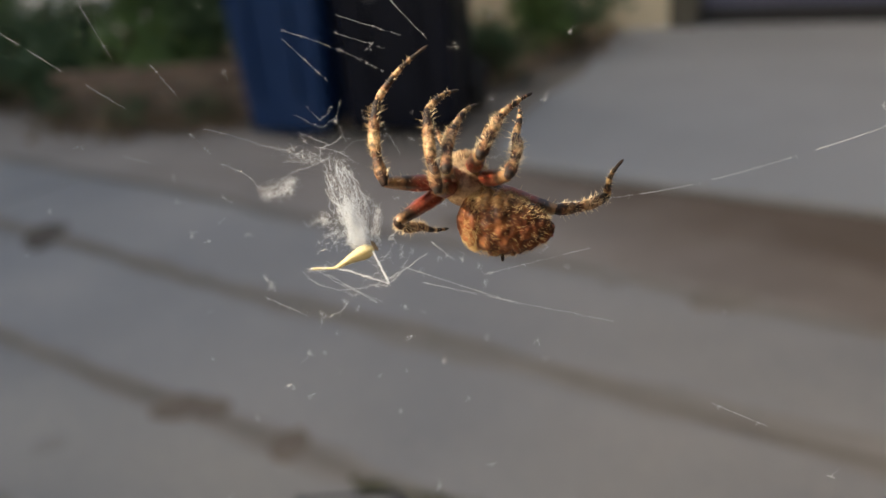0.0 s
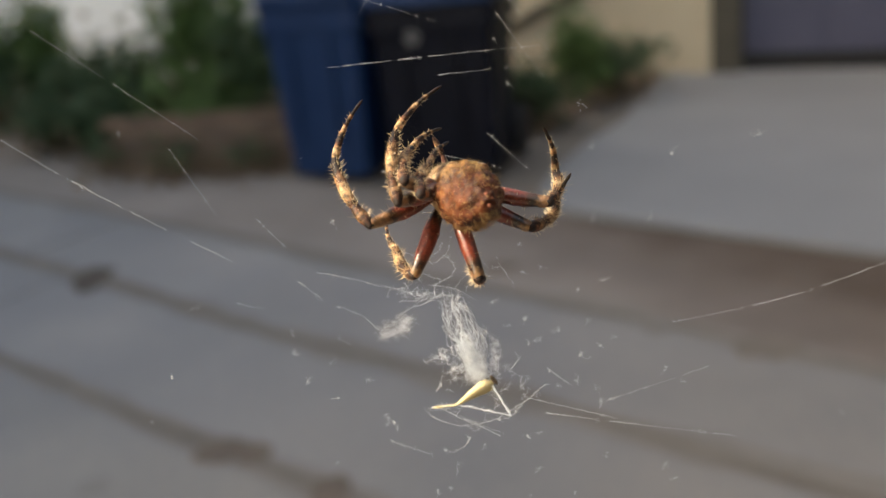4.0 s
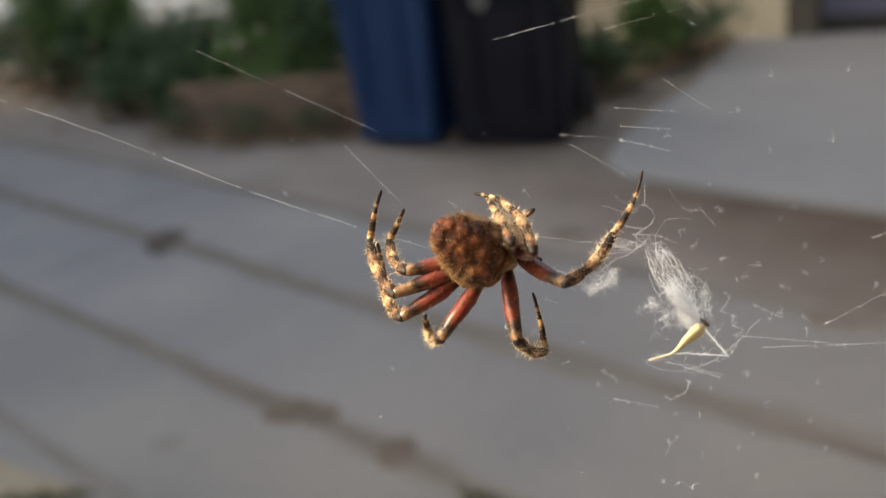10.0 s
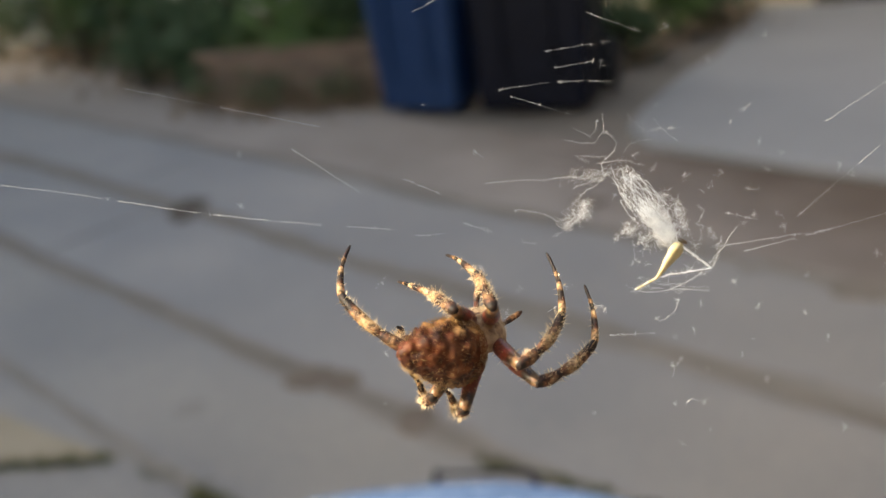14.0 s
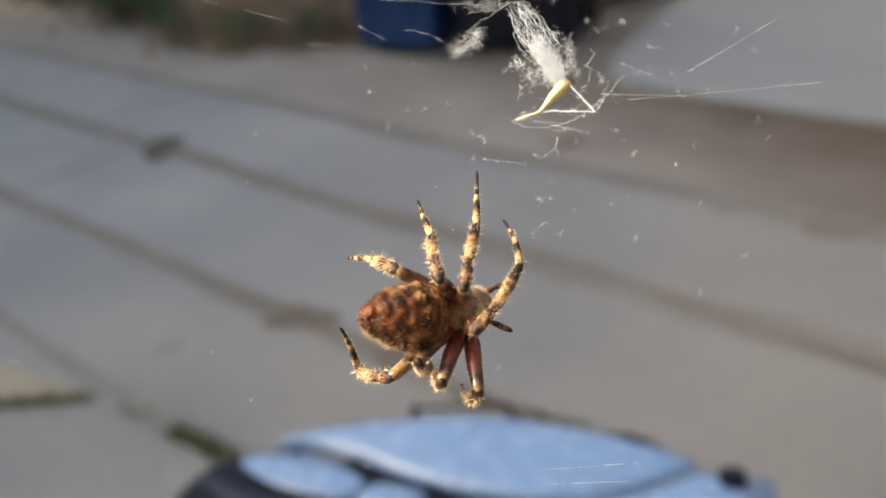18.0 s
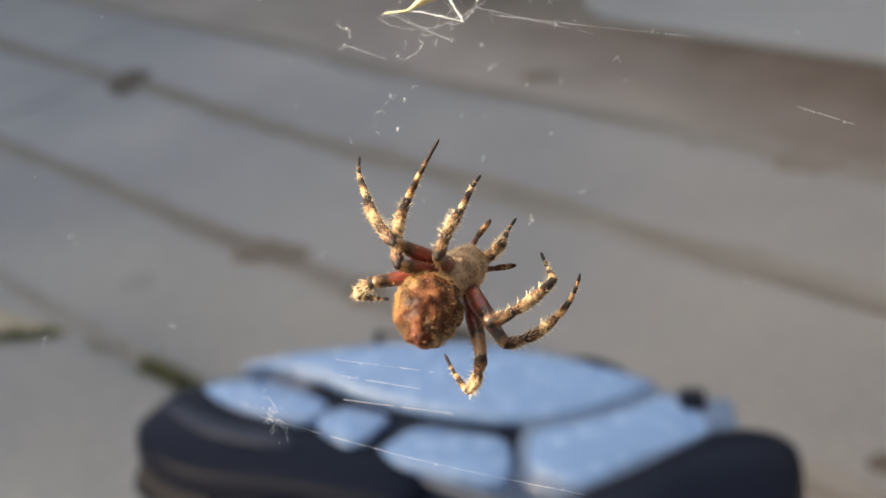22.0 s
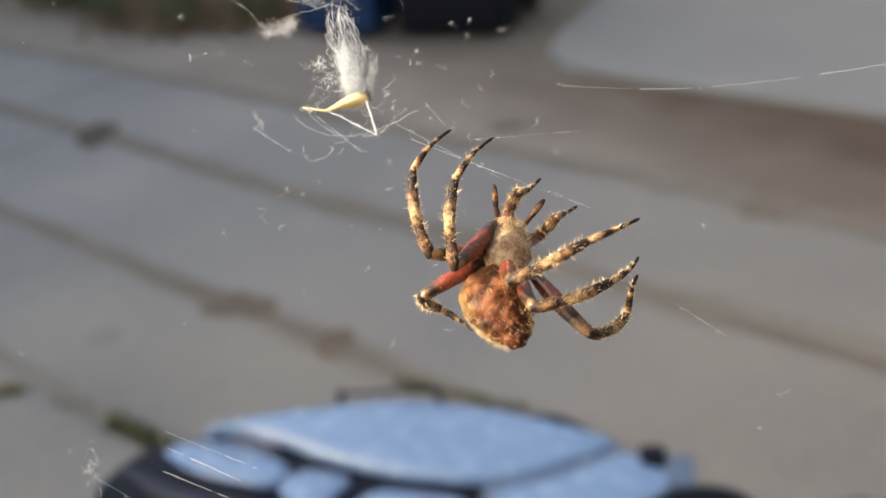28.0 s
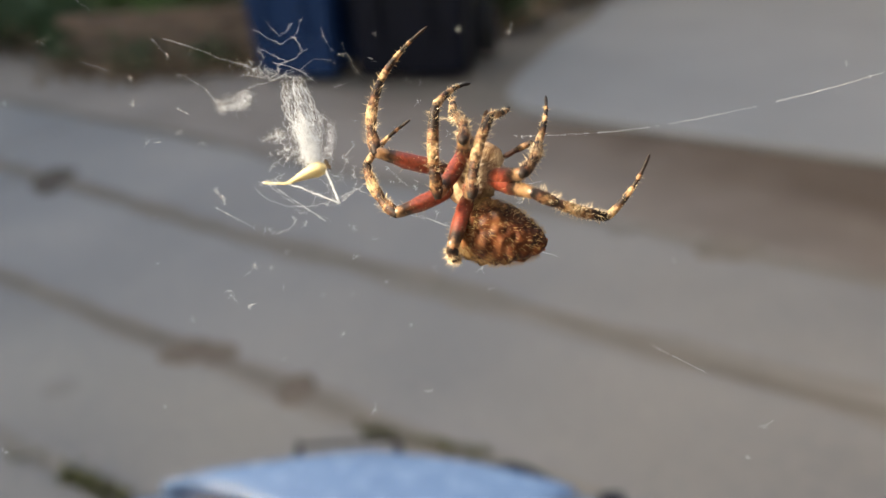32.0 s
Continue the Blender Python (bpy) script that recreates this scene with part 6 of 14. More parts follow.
    walk(legs["A"][1], [
        (0, pose(0.00784, 0.00508, -0.00429, -8.4, -23.2, -72.5)), (0.25, pose(0.00815, 0.00407, -0.00487, -18.1, -14.0, -71.7)), (0.5, pose(0.00800, 0.00317, -0.00582, -27.0, -3.2, -71.0)),
        (0.75, pose(0.00735, 0.00260, -0.00697, -34.8, 8.8, -71.2)), (1, pose(0.00624, 0.00248, -0.00809, -41.9, 21.6, -72.9)), (1.5, pose(0.00504, 0.00157, -0.00899, -53.5, 12.0, -93.0)),
        (2, pose(0.00364, 0.00038, -0.00965, -58.1, -1.1, -111.6)), (2.5, pose(0.00737, 0.00117, -0.00722, -36.0, -14.6, -76.7)), (3, pose(0.00840, 0.00482, -0.00388, -23.4, -39.9, -45.9)),
        (3.5, pose(0.00795, 0.00558, -0.00367, -14.9, -35.6, -47.0)), (4, pose(0.00746, 0.00631, -0.00338, -6.1, -31.4, -47.7)), (4.5, pose(0.00694, 0.00700, -0.00301, 2.6, -27.3, -47.8)),
        (5, pose(0.00641, 0.00764, -0.00257, 11.1, -23.6, -47.5)), (5.5, pose(0.00586, 0.00821, -0.00206, 19.1, -20.4, -46.9)), (5.75, pose(0.00030, 0.00935, -0.00387, 21.4, -39.4, -20.0)),
        (6, pose(-0.00288, 0.00680, -0.00670, 12.7, -59.6, 16.4)), (6.5, pose(-0.00700, 0.00342, -0.00636, -20.7, -71.6, 88.3)), (7, pose(-0.00682, -0.00243, -0.00745, -67.1, -61.1, 169.9)),
        (7.5, pose(-0.00692, -0.00493, -0.00640, -59.6, -52.7, 176.4)), (8, pose(-0.00651, -0.00722, -0.00490, -46.7, -51.2, 176.5)), (8.5, pose(-0.00356, -0.00902, -0.00634, -43.7, -41.7, -173.2)),
        (9, pose(0.00016, -0.00976, -0.00740, -41.8, -31.9, -162.1)), (9.5, pose(-0.00123, -0.00974, -0.00749, -29.2, -44.1, 176.4)), (10, pose(-0.00258, -0.00979, -0.00747, -13.5, -50.7, 154.4)),
        (10.5, pose(-0.00173, -0.01002, -0.00826, -33.1, -51.4, -175.9)), (11, pose(-0.00076, -0.01016, -0.00905, -57.2, -37.0, -138.9)), (11.5, pose(-0.00517, -0.00625, -0.00896, -79.1, -41.0, -147.0)),
        (12, pose(-0.00764, -0.00173, -0.00709, -102.1, -48.0, -152.4)), (12.5, pose(-0.00678, -0.00644, -0.00784, -76.5, -44.6, -166.9)), (13, pose(-0.00560, -0.01120, -0.00622, -55.6, -38.4, -173.7)),
        (13.25, pose(0.00462, -0.00897, -0.00660, -60.2, -29.8, -126.2)), (13.5, pose(0.00823, -0.00091, -0.00614, -63.0, -25.3, -79.4)), (14, pose(0.00610, -0.00317, -0.00760, -68.3, -16.4, -101.1)),
        (14.5, pose(0.00299, -0.00417, -0.00885, -76.2, -12.1, -123.8)), (15, pose(-0.00048, -0.00368, -0.00955, -85.1, -13.4, -146.6)), (15.5, pose(-0.00359, -0.00178, -0.00949, -93.4, -20.2, -168.5)),
        (16, pose(-0.00586, 0.00178, -0.00823, -90.5, -27.1, -169.2)), (16.5, pose(-0.00627, -0.00157, -0.00918, -79.4, -55.2, -180.0)), (17, pose(-0.00667, -0.00486, -0.00934, -75.1, -32.0, 179.6)),
        (17.5, pose(-0.00673, -0.00389, -0.00855, -70.0, -32.0, 168.6)), (18, pose(-0.00665, -0.00295, -0.00777, -64.5, -31.6, 157.5)), (18.25, pose(-0.00661, -0.00176, -0.00794, -47.4, -53.3, 130.8)),
        (18.5, pose(-0.00653, -0.00041, -0.00801, -40.7, -55.4, 118.7)), (18.75, pose(-0.00641, 0.00094, -0.00795, -50.2, -46.2, 126.6)), (19, pose(-0.00626, 0.00213, -0.00778, -54.5, -39.9, 128.4)),
        (19.5, pose(-0.00666, -0.00130, -0.00828, -43.6, -52.4, 129.9)), (20, pose(-0.00629, -0.00465, -0.00824, -37.1, -58.9, 137.5)), (20.25, pose(-0.00605, -0.00286, -0.00874, -42.1, -52.2, 134.8)),
        (20.5, pose(-0.00565, -0.00086, -0.00898, -47.2, -44.4, 131.9)), (20.75, pose(-0.00510, 0.00115, -0.00888, -51.5, -37.2, 127.6)), (21, pose(-0.00448, 0.00296, -0.00846, -52.9, -35.6, 118.7)),
        (21.5, pose(-0.00587, 0.00299, -0.00773, -55.8, -41.1, 121.0)), (22, pose(-0.00722, 0.00254, -0.00692, -59.2, -45.9, 124.9)), (22.5, pose(-0.00370, 0.00353, -0.00879, -71.3, -30.2, 134.7)),
        (23, pose(-0.00009, 0.00497, -0.00867, -80.5, -22.5, 136.6)), (23.5, pose(-0.00263, 0.00353, -0.00908, -69.9, -30.2, 128.9)), (24, pose(-0.00474, 0.00134, -0.00894, -62.6, -25.8, 124.7)),
        (24.5, pose(-0.00589, 0.00070, -0.00910, -61.5, -3.9, 132.5)), (25, pose(-0.00698, 0.00021, -0.00919, -57.6, 1.0, 133.6)), (25.5, pose(-0.00594, 0.00212, -0.00816, -61.6, -36.3, 141.5)),
        (26, pose(-0.00576, 0.00216, -0.00826, -67.2, -35.3, 137.3)), (26.5, pose(-0.00558, 0.00220, -0.00836, -73.5, -34.0, 133.2)), (27, pose(-0.00539, 0.00224, -0.00846, -79.9, -32.7, 129.2)),
        (27.5, pose(-0.00520, 0.00228, -0.00855, -86.0, -31.4, 125.4)), (28, pose(-0.00963, 0.00063, -0.00789, -46.8, -1.1, 123.3)), (28.5, pose(-0.00810, 0.00315, -0.00710, -51.7, -10.2, 119.1)),
        (29, pose(-0.00593, 0.00517, -0.00638, -50.4, -34.4, 102.1)), (29.5, pose(-0.00869, 0.00343, -0.00649, -49.2, -28.6, 99.7)), (30, pose(-0.01084, 0.00111, -0.00671, -51.0, -16.6, 102.4)),
        (30.5, pose(-0.00933, 0.00311, -0.00588, -40.7, -30.6, 101.3)), (31, pose(-0.00754, 0.00502, -0.00481, -24.7, -43.1, 93.6)), (31.5, pose(-0.00661, 0.00739, -0.00197, -57.8, -42.2, 108.2)),
        (32, pose(-0.00500, 0.00848, 0.00138, -54.0, -64.1, 76.7)),
    ])
    walk(legs["A"][2], [
        (0, pose(0.00804, 0.00866, 0.00353, 53.3, -42.6, -96.5)), (0.25, pose(0.01007, 0.00678, 0.00306, 30.9, -30.0, -81.2)), (0.5, pose(0.01155, 0.00485, 0.00183, 18.9, -10.9, -73.6)),
        (0.75, pose(0.01234, 0.00315, 0.00001, 14.3, 10.6, -70.7)), (1, pose(0.01243, 0.00192, -0.00214, 14.2, 32.1, -70.0)), (1.5, pose(0.01189, 0.00015, -0.00399, 1.8, 8.5, -93.1)),
        (2, pose(0.01046, -0.00223, -0.00511, 7.2, -16.3, -113.6)), (2.5, pose(0.01189, 0.00404, -0.00048, 27.9, -23.4, -85.0)), (3, pose(0.00733, 0.01083, 0.00217, 42.6, -41.3, -59.4)),
        (3.5, pose(0.00626, 0.01062, 0.00308, 42.0, -43.1, -55.0)), (4, pose(0.00514, 0.01022, 0.00392, 46.2, -40.1, -57.8)), (4.5, pose(0.00401, 0.00966, 0.00462, 50.0, -37.1, -60.0)),
        (5, pose(0.00290, 0.00902, 0.00517, 53.5, -34.2, -61.8)), (5.5, pose(0.00187, 0.00835, 0.00556, 56.5, -31.5, -63.1)), (5.75, pose(-0.00555, 0.00815, 0.00233, 50.7, -41.6, -20.4)),
        (6, pose(-0.00929, 0.00295, -0.00246, 29.9, -46.9, 26.1)), (6.5, pose(-0.01026, -0.00412, -0.00382, 37.3, -65.0, 64.0)), (7, pose(-0.00532, -0.01074, -0.00584, 0.1, -74.2, 144.7)),
        (7.5, pose(-0.00393, -0.01256, -0.00376, -25.7, -60.7, -177.4)), (8, pose(-0.00230, -0.01374, -0.00121, -10.8, -53.3, 177.1)), (8.5, pose(0.00125, -0.01443, -0.00170, -2.1, -48.7, -172.8)),
        (9, pose(0.00514, -0.01417, -0.00196, 7.8, -42.8, -163.8)), (9.5, pose(0.00373, -0.01425, -0.00210, 66.9, -60.5, 142.0)), (10, pose(0.00238, -0.01440, -0.00217, 123.2, -41.0, 102.7)),
        (10.5, pose(0.00422, -0.01430, -0.00376, 56.5, -70.2, 145.5)), (11, pose(0.00611, -0.01376, -0.00532, -20.5, -42.3, -146.3)), (11.5, pose(0.00033, -0.01274, -0.00772, -42.5, -43.2, -144.3)),
        (12, pose(-0.00493, -0.00980, -0.00830, -60.0, -49.5, -148.7)), (12.5, pose(-0.00351, -0.01426, -0.00641, -40.2, -45.5, -165.8)), (13, pose(-0.00182, -0.01792, -0.00241, -24.4, -36.8, -174.6)),
        (13.25, pose(0.01189, -0.01166, -0.00289, -9.9, -32.9, -140.9)), (13.5, pose(0.01545, 0.00214, -0.00261, 7.1, -32.5, -108.2)), (14, pose(0.01411, -0.00384, -0.00456, -15.9, -21.9, -99.5)),
        (14.5, pose(0.01017, -0.00846, -0.00684, -25.7, -16.2, -121.8)), (15, pose(0.00437, -0.01075, -0.00884, -37.0, -16.0, -144.7)), (15.5, pose(-0.00205, -0.01023, -0.00997, -47.9, -21.5, -167.0)),
        (16, pose(-0.00429, -0.00668, -0.00830, -53.0, -26.4, -170.2)), (16.5, pose(-0.00497, -0.01002, -0.00828, -96.3, -70.7, -109.5)), (17, pose(-0.00555, -0.01318, -0.00747, -174.9, -52.5, 4.9)),
        (17.5, pose(-0.00680, -0.01212, -0.00606, 155.0, -46.0, 48.4)), (18, pose(-0.00784, -0.01086, -0.00462, 138.6, -30.7, 79.7)), (18.25, pose(-0.00836, -0.00943, -0.00447, 135.6, -45.9, 53.0)),
        (18.5, pose(-0.00887, -0.00782, -0.00431, 95.7, -69.1, 56.0)), (18.75, pose(-0.00934, -0.00619, -0.00413, -1.0, -62.4, 127.0)), (19, pose(-0.00976, -0.00473, -0.00394, -16.1, -46.0, 130.6)),
        (19.5, pose(-0.00804, -0.00889, -0.00449, 75.0, -69.1, 84.3)), (20, pose(-0.00547, -0.01245, -0.00470, 134.6, -43.6, 84.6)), (20.25, pose(-0.00658, -0.01050, -0.00482, 115.7, -48.7, 84.3)),
        (20.5, pose(-0.00761, -0.00812, -0.00481, 63.1, -59.4, 102.4)), (20.75, pose(-0.00845, -0.00552, -0.00461, 8.2, -49.6, 125.4)), (21, pose(-0.00904, -0.00298, -0.00424, -5.1, -41.8, 119.4)),
        (21.5, pose(-0.01032, -0.00340, -0.00408, -2.9, -46.6, 121.4)), (22, pose(-0.01147, -0.00428, -0.00386, -0.8, -50.6, 125.0)), (22.5, pose(-0.00851, -0.00319, -0.00640, -44.7, -30.7, 135.3)),
        (23, pose(-0.00553, -0.00157, -0.00735, -86.1, -22.5, 135.9)), (23.5, pose(-0.00798, -0.00270, -0.00653, -55.7, -31.6, 131.3)), (24, pose(-0.01003, -0.00442, -0.00537, -26.1, -26.0, 124.9)),
        (24.5, pose(-0.01127, -0.00461, -0.00501, 19.7, 17.5, 140.0)), (25, pose(-0.01229, -0.00473, -0.00458, 86.6, 2.9, 161.1)), (25.5, pose(-0.00876, -0.00530, -0.00487, 127.2, -30.5, -179.1)),
        (26, pose(-0.00973, -0.00497, -0.00555, 134.8, -51.4, 155.1)), (26.5, pose(-0.01065, -0.00444, -0.00634, 122.1, -50.4, 158.5)), (27, pose(-0.01143, -0.00374, -0.00718, 109.5, -47.6, 161.6)),
        (27.5, pose(-0.01201, -0.00294, -0.00803, 98.9, -43.2, 163.2)), (28, pose(-0.01480, -0.00290, -0.00200, 88.7, -14.7, 164.4)), (28.5, pose(-0.01354, -0.00096, -0.00186, 26.2, 8.4, 154.8)),
        (29, pose(-0.01176, 0.00075, -0.00185, -29.6, -18.7, 131.0)), (29.5, pose(-0.01465, -0.00033, -0.00155, -17.8, -20.2, 98.5)), (30, pose(-0.01704, -0.00183, -0.00153, -21.6, -8.5, 99.1)),
        (30.5, pose(-0.01418, -0.00125, -0.00028, -22.7, -22.7, 97.5)), (31, pose(-0.01080, -0.00053, 0.00090, -19.0, -38.3, 91.3)), (31.5, pose(-0.01256, 0.00219, 0.00143, -15.3, -11.1, 97.1)),
        (32, pose(-0.01282, 0.00566, 0.00358, -2.0, 9.2, 65.9)),
    ])
    walk(legs["B"][0], [
        (0, pose(0.00135, -0.00021, -0.00036, -135.7, -1.9, -11.4)), (0.25, pose(0.00129, -0.00022, -0.00048, -125.9, 6.0, -20.8)), (0.5, pose(0.00124, -0.00022, -0.00059, -118.3, 15.9, -30.0)),
        (0.75, pose(0.00119, -0.00023, -0.00069, -113.3, 27.6, -39.3)), (1, pose(0.00114, -0.00023, -0.00080, -111.6, 40.6, -49.5)), (1.5, pose(0.00103, -0.00048, -0.00083, -129.1, 24.3, -65.9)),
        (2, pose(0.00091, -0.00074, -0.00078, -138.9, 3.0, -73.5)), (2.5, pose(0.00135, -0.00019, -0.00029, -129.8, -13.3, -49.2)), (3, pose(0.00130, 0.00053, 0.00012, -126.2, -33.2, -26.4)),
        (3.5, pose(0.00100, 0.00065, 0.00026, -138.1, -40.5, -4.4)), (4, pose(0.00070, 0.00076, 0.00040, -141.3, -36.5, 6.2)), (4.5, pose(0.00041, 0.00087, 0.00056, -144.0, -34.3, 19.0)),
        (5, pose(0.00012, 0.00097, 0.00073, -145.9, -34.1, 33.1)), (5.5, pose(-0.00017, 0.00107, 0.00091, -147.1, -35.7, 47.1)), (5.75, pose(-0.00078, 0.00094, 0.00061, -142.5, -37.8, 65.0)),
        (6, pose(-0.00127, 0.00058, 0.00023, -137.7, -29.2, 88.9)), (6.5, pose(-0.00140, -0.00019, -0.00008, -143.5, -34.4, 121.4)), (7, pose(-0.00103, -0.00083, -0.00048, -149.9, -30.9, 155.2)),
        (7.5, pose(-0.00094, -0.00095, -0.00041, -145.2, -28.1, 160.1)), (8, pose(-0.00086, -0.00106, -0.00035, -140.0, -25.8, 165.1)), (8.5, pose(-0.00023, -0.00147, -0.00047, -134.4, -14.1, -173.4)),
        (9, pose(0.00057, -0.00156, -0.00049, -125.9, -2.6, -151.8)), (9.5, pose(0.00012, -0.00197, -0.00080, -128.5, -6.9, -162.8)), (10, pose(-0.00023, -0.00245, -0.00116, -129.5, -14.9, -171.5)),
        (10.5, pose(0.00005, -0.00252, -0.00134, -132.1, -15.5, -162.6)), (11, pose(0.00036, -0.00255, -0.00151, -134.3, -15.9, -153.6)), (11.5, pose(-0.00096, -0.00160, -0.00144, -146.9, -25.4, 173.3)),
        (12, pose(-0.00167, -0.00043, -0.00080, -137.9, -40.3, 130.5)), (12.5, pose(-0.00121, -0.00143, -0.00104, -135.4, -22.7, 152.6)), (13, pose(-0.00072, -0.00252, -0.00074, -119.0, -13.9, 173.1)),
        (13.25, pose(0.00096, -0.00179, -0.00040, -128.3, 3.4, -144.5)), (13.5, pose(0.00134, -0.00045, -0.00006, -135.4, 13.9, -103.6)), (14, pose(0.00102, -0.00089, -0.00031, -142.9, 16.4, -131.7)),
        (14.5, pose(0.00054, -0.00115, -0.00054, -149.6, 12.9, -158.2)), (15, pose(-0.00003, -0.00118, -0.00073, -153.1, 4.8, 178.2)), (15.5, pose(-0.00059, -0.00099, -0.00082, -152.9, -6.0, 157.2)),
        (16, pose(-0.00117, -0.00046, -0.00064, -174.3, -27.5, 140.0)), (16.5, pose(-0.00114, -0.00050, -0.00066, -164.9, -26.6, 138.4)), (17, pose(-0.00112, -0.00054, -0.00068, -155.0, -25.9, 136.2)),
        (17.5, pose(-0.00110, -0.00056, -0.00068, -160.2, -22.3, 127.9)), (18, pose(-0.00109, -0.00058, -0.00069, -165.1, -19.4, 117.9)), (18.25, pose(-0.00054, -0.00031, -0.00034, -154.6, -11.0, 114.8)),
        (18.5, pose(-0.00005, 0.00004, 0.00002, -89.5, 31.8, 137.3)), (18.75, pose(0.00039, 0.00047, 0.00037, -22.9, -2.5, 165.7)), (19, pose(0.00076, 0.00096, 0.00070, -10.0, -8.0, 151.5)),
        (19.5, pose(0.00083, 0.00087, 0.00073, -16.7, -9.9, 149.8)), (20, pose(0.00090, 0.00079, 0.00075, -22.9, -13.3, 146.6)), (20.25, pose(0.00055, 0.00087, 0.00076, -23.9, -3.0, 159.4)),
        (20.5, pose(0.00020, 0.00096, 0.00075, -21.9, 5.6, 169.4)), (20.75, pose(-0.00015, 0.00103, 0.00075, -18.3, 12.3, 177.0)), (21, pose(-0.00050, 0.00110, 0.00074, -14.0, 17.4, -177.1)),
        (21.5, pose(-0.00027, 0.00102, 0.00077, -23.7, 12.2, 174.0)), (22, pose(-0.00006, 0.00100, 0.00085, -30.5, 2.6, 165.5)), (22.5, pose(0.00032, 0.00061, 0.00084, -39.7, -0.1, 159.1)),
        (23, pose(0.00071, 0.00033, 0.00117, -46.4, -4.2, 155.8)), (23.5, pose(0.00061, 0.00063, 0.00110, -37.9, -7.5, 163.5)), (24, pose(0.00045, 0.00089, 0.00100, -29.3, -11.3, 170.4)),
        (24.5, pose(0.00042, 0.00074, 0.00113, -36.2, -5.6, 168.7)), (25, pose(0.00037, 0.00058, 0.00123, -42.7, 0.3, 166.2)), (25.5, pose(0.00059, 0.00067, 0.00109, -42.4, -11.5, 173.0)),
        (26, pose(0.00055, 0.00066, 0.00107, -43.1, -10.2, 172.6)), (26.5, pose(0.00052, 0.00064, 0.00104, -43.7, -9.1, 172.2)), (27, pose(0.00049, 0.00063, 0.00102, -44.4, -7.9, 171.6)),
        (27.5, pose(0.00045, 0.00062, 0.00099, -45.1, -6.9, 171.1)), (28, pose(0.00034, 0.00072, 0.00116, -37.3, 3.2, 174.7)), (28.5, pose(0.00058, 0.00106, 0.00175, -101.0, -51.7, -121.1)),
        (29, pose(0.00101, 0.00133, 0.00231, -154.8, -9.3, -33.4)), (29.5, pose(0.00069, 0.00101, 0.00170, -125.7, -77.4, -94.0)), (30, pose(0.00059, 0.00064, 0.00111, -35.5, -14.4, 153.9)),
        (30.5, pose(0.00012, 0.00064, 0.00102, 39.2, -12.1, 176.7)), (31, pose(-0.00035, 0.00060, 0.00096, 126.3, -37.8, 152.7)), (31.5, pose(-0.00022, 0.00003, 0.00009, 138.0, -65.4, 132.7)),
        (32, pose(-0.00037, 0.00007, -0.00093, -124.4, -76.0, 32.0)),
    ])
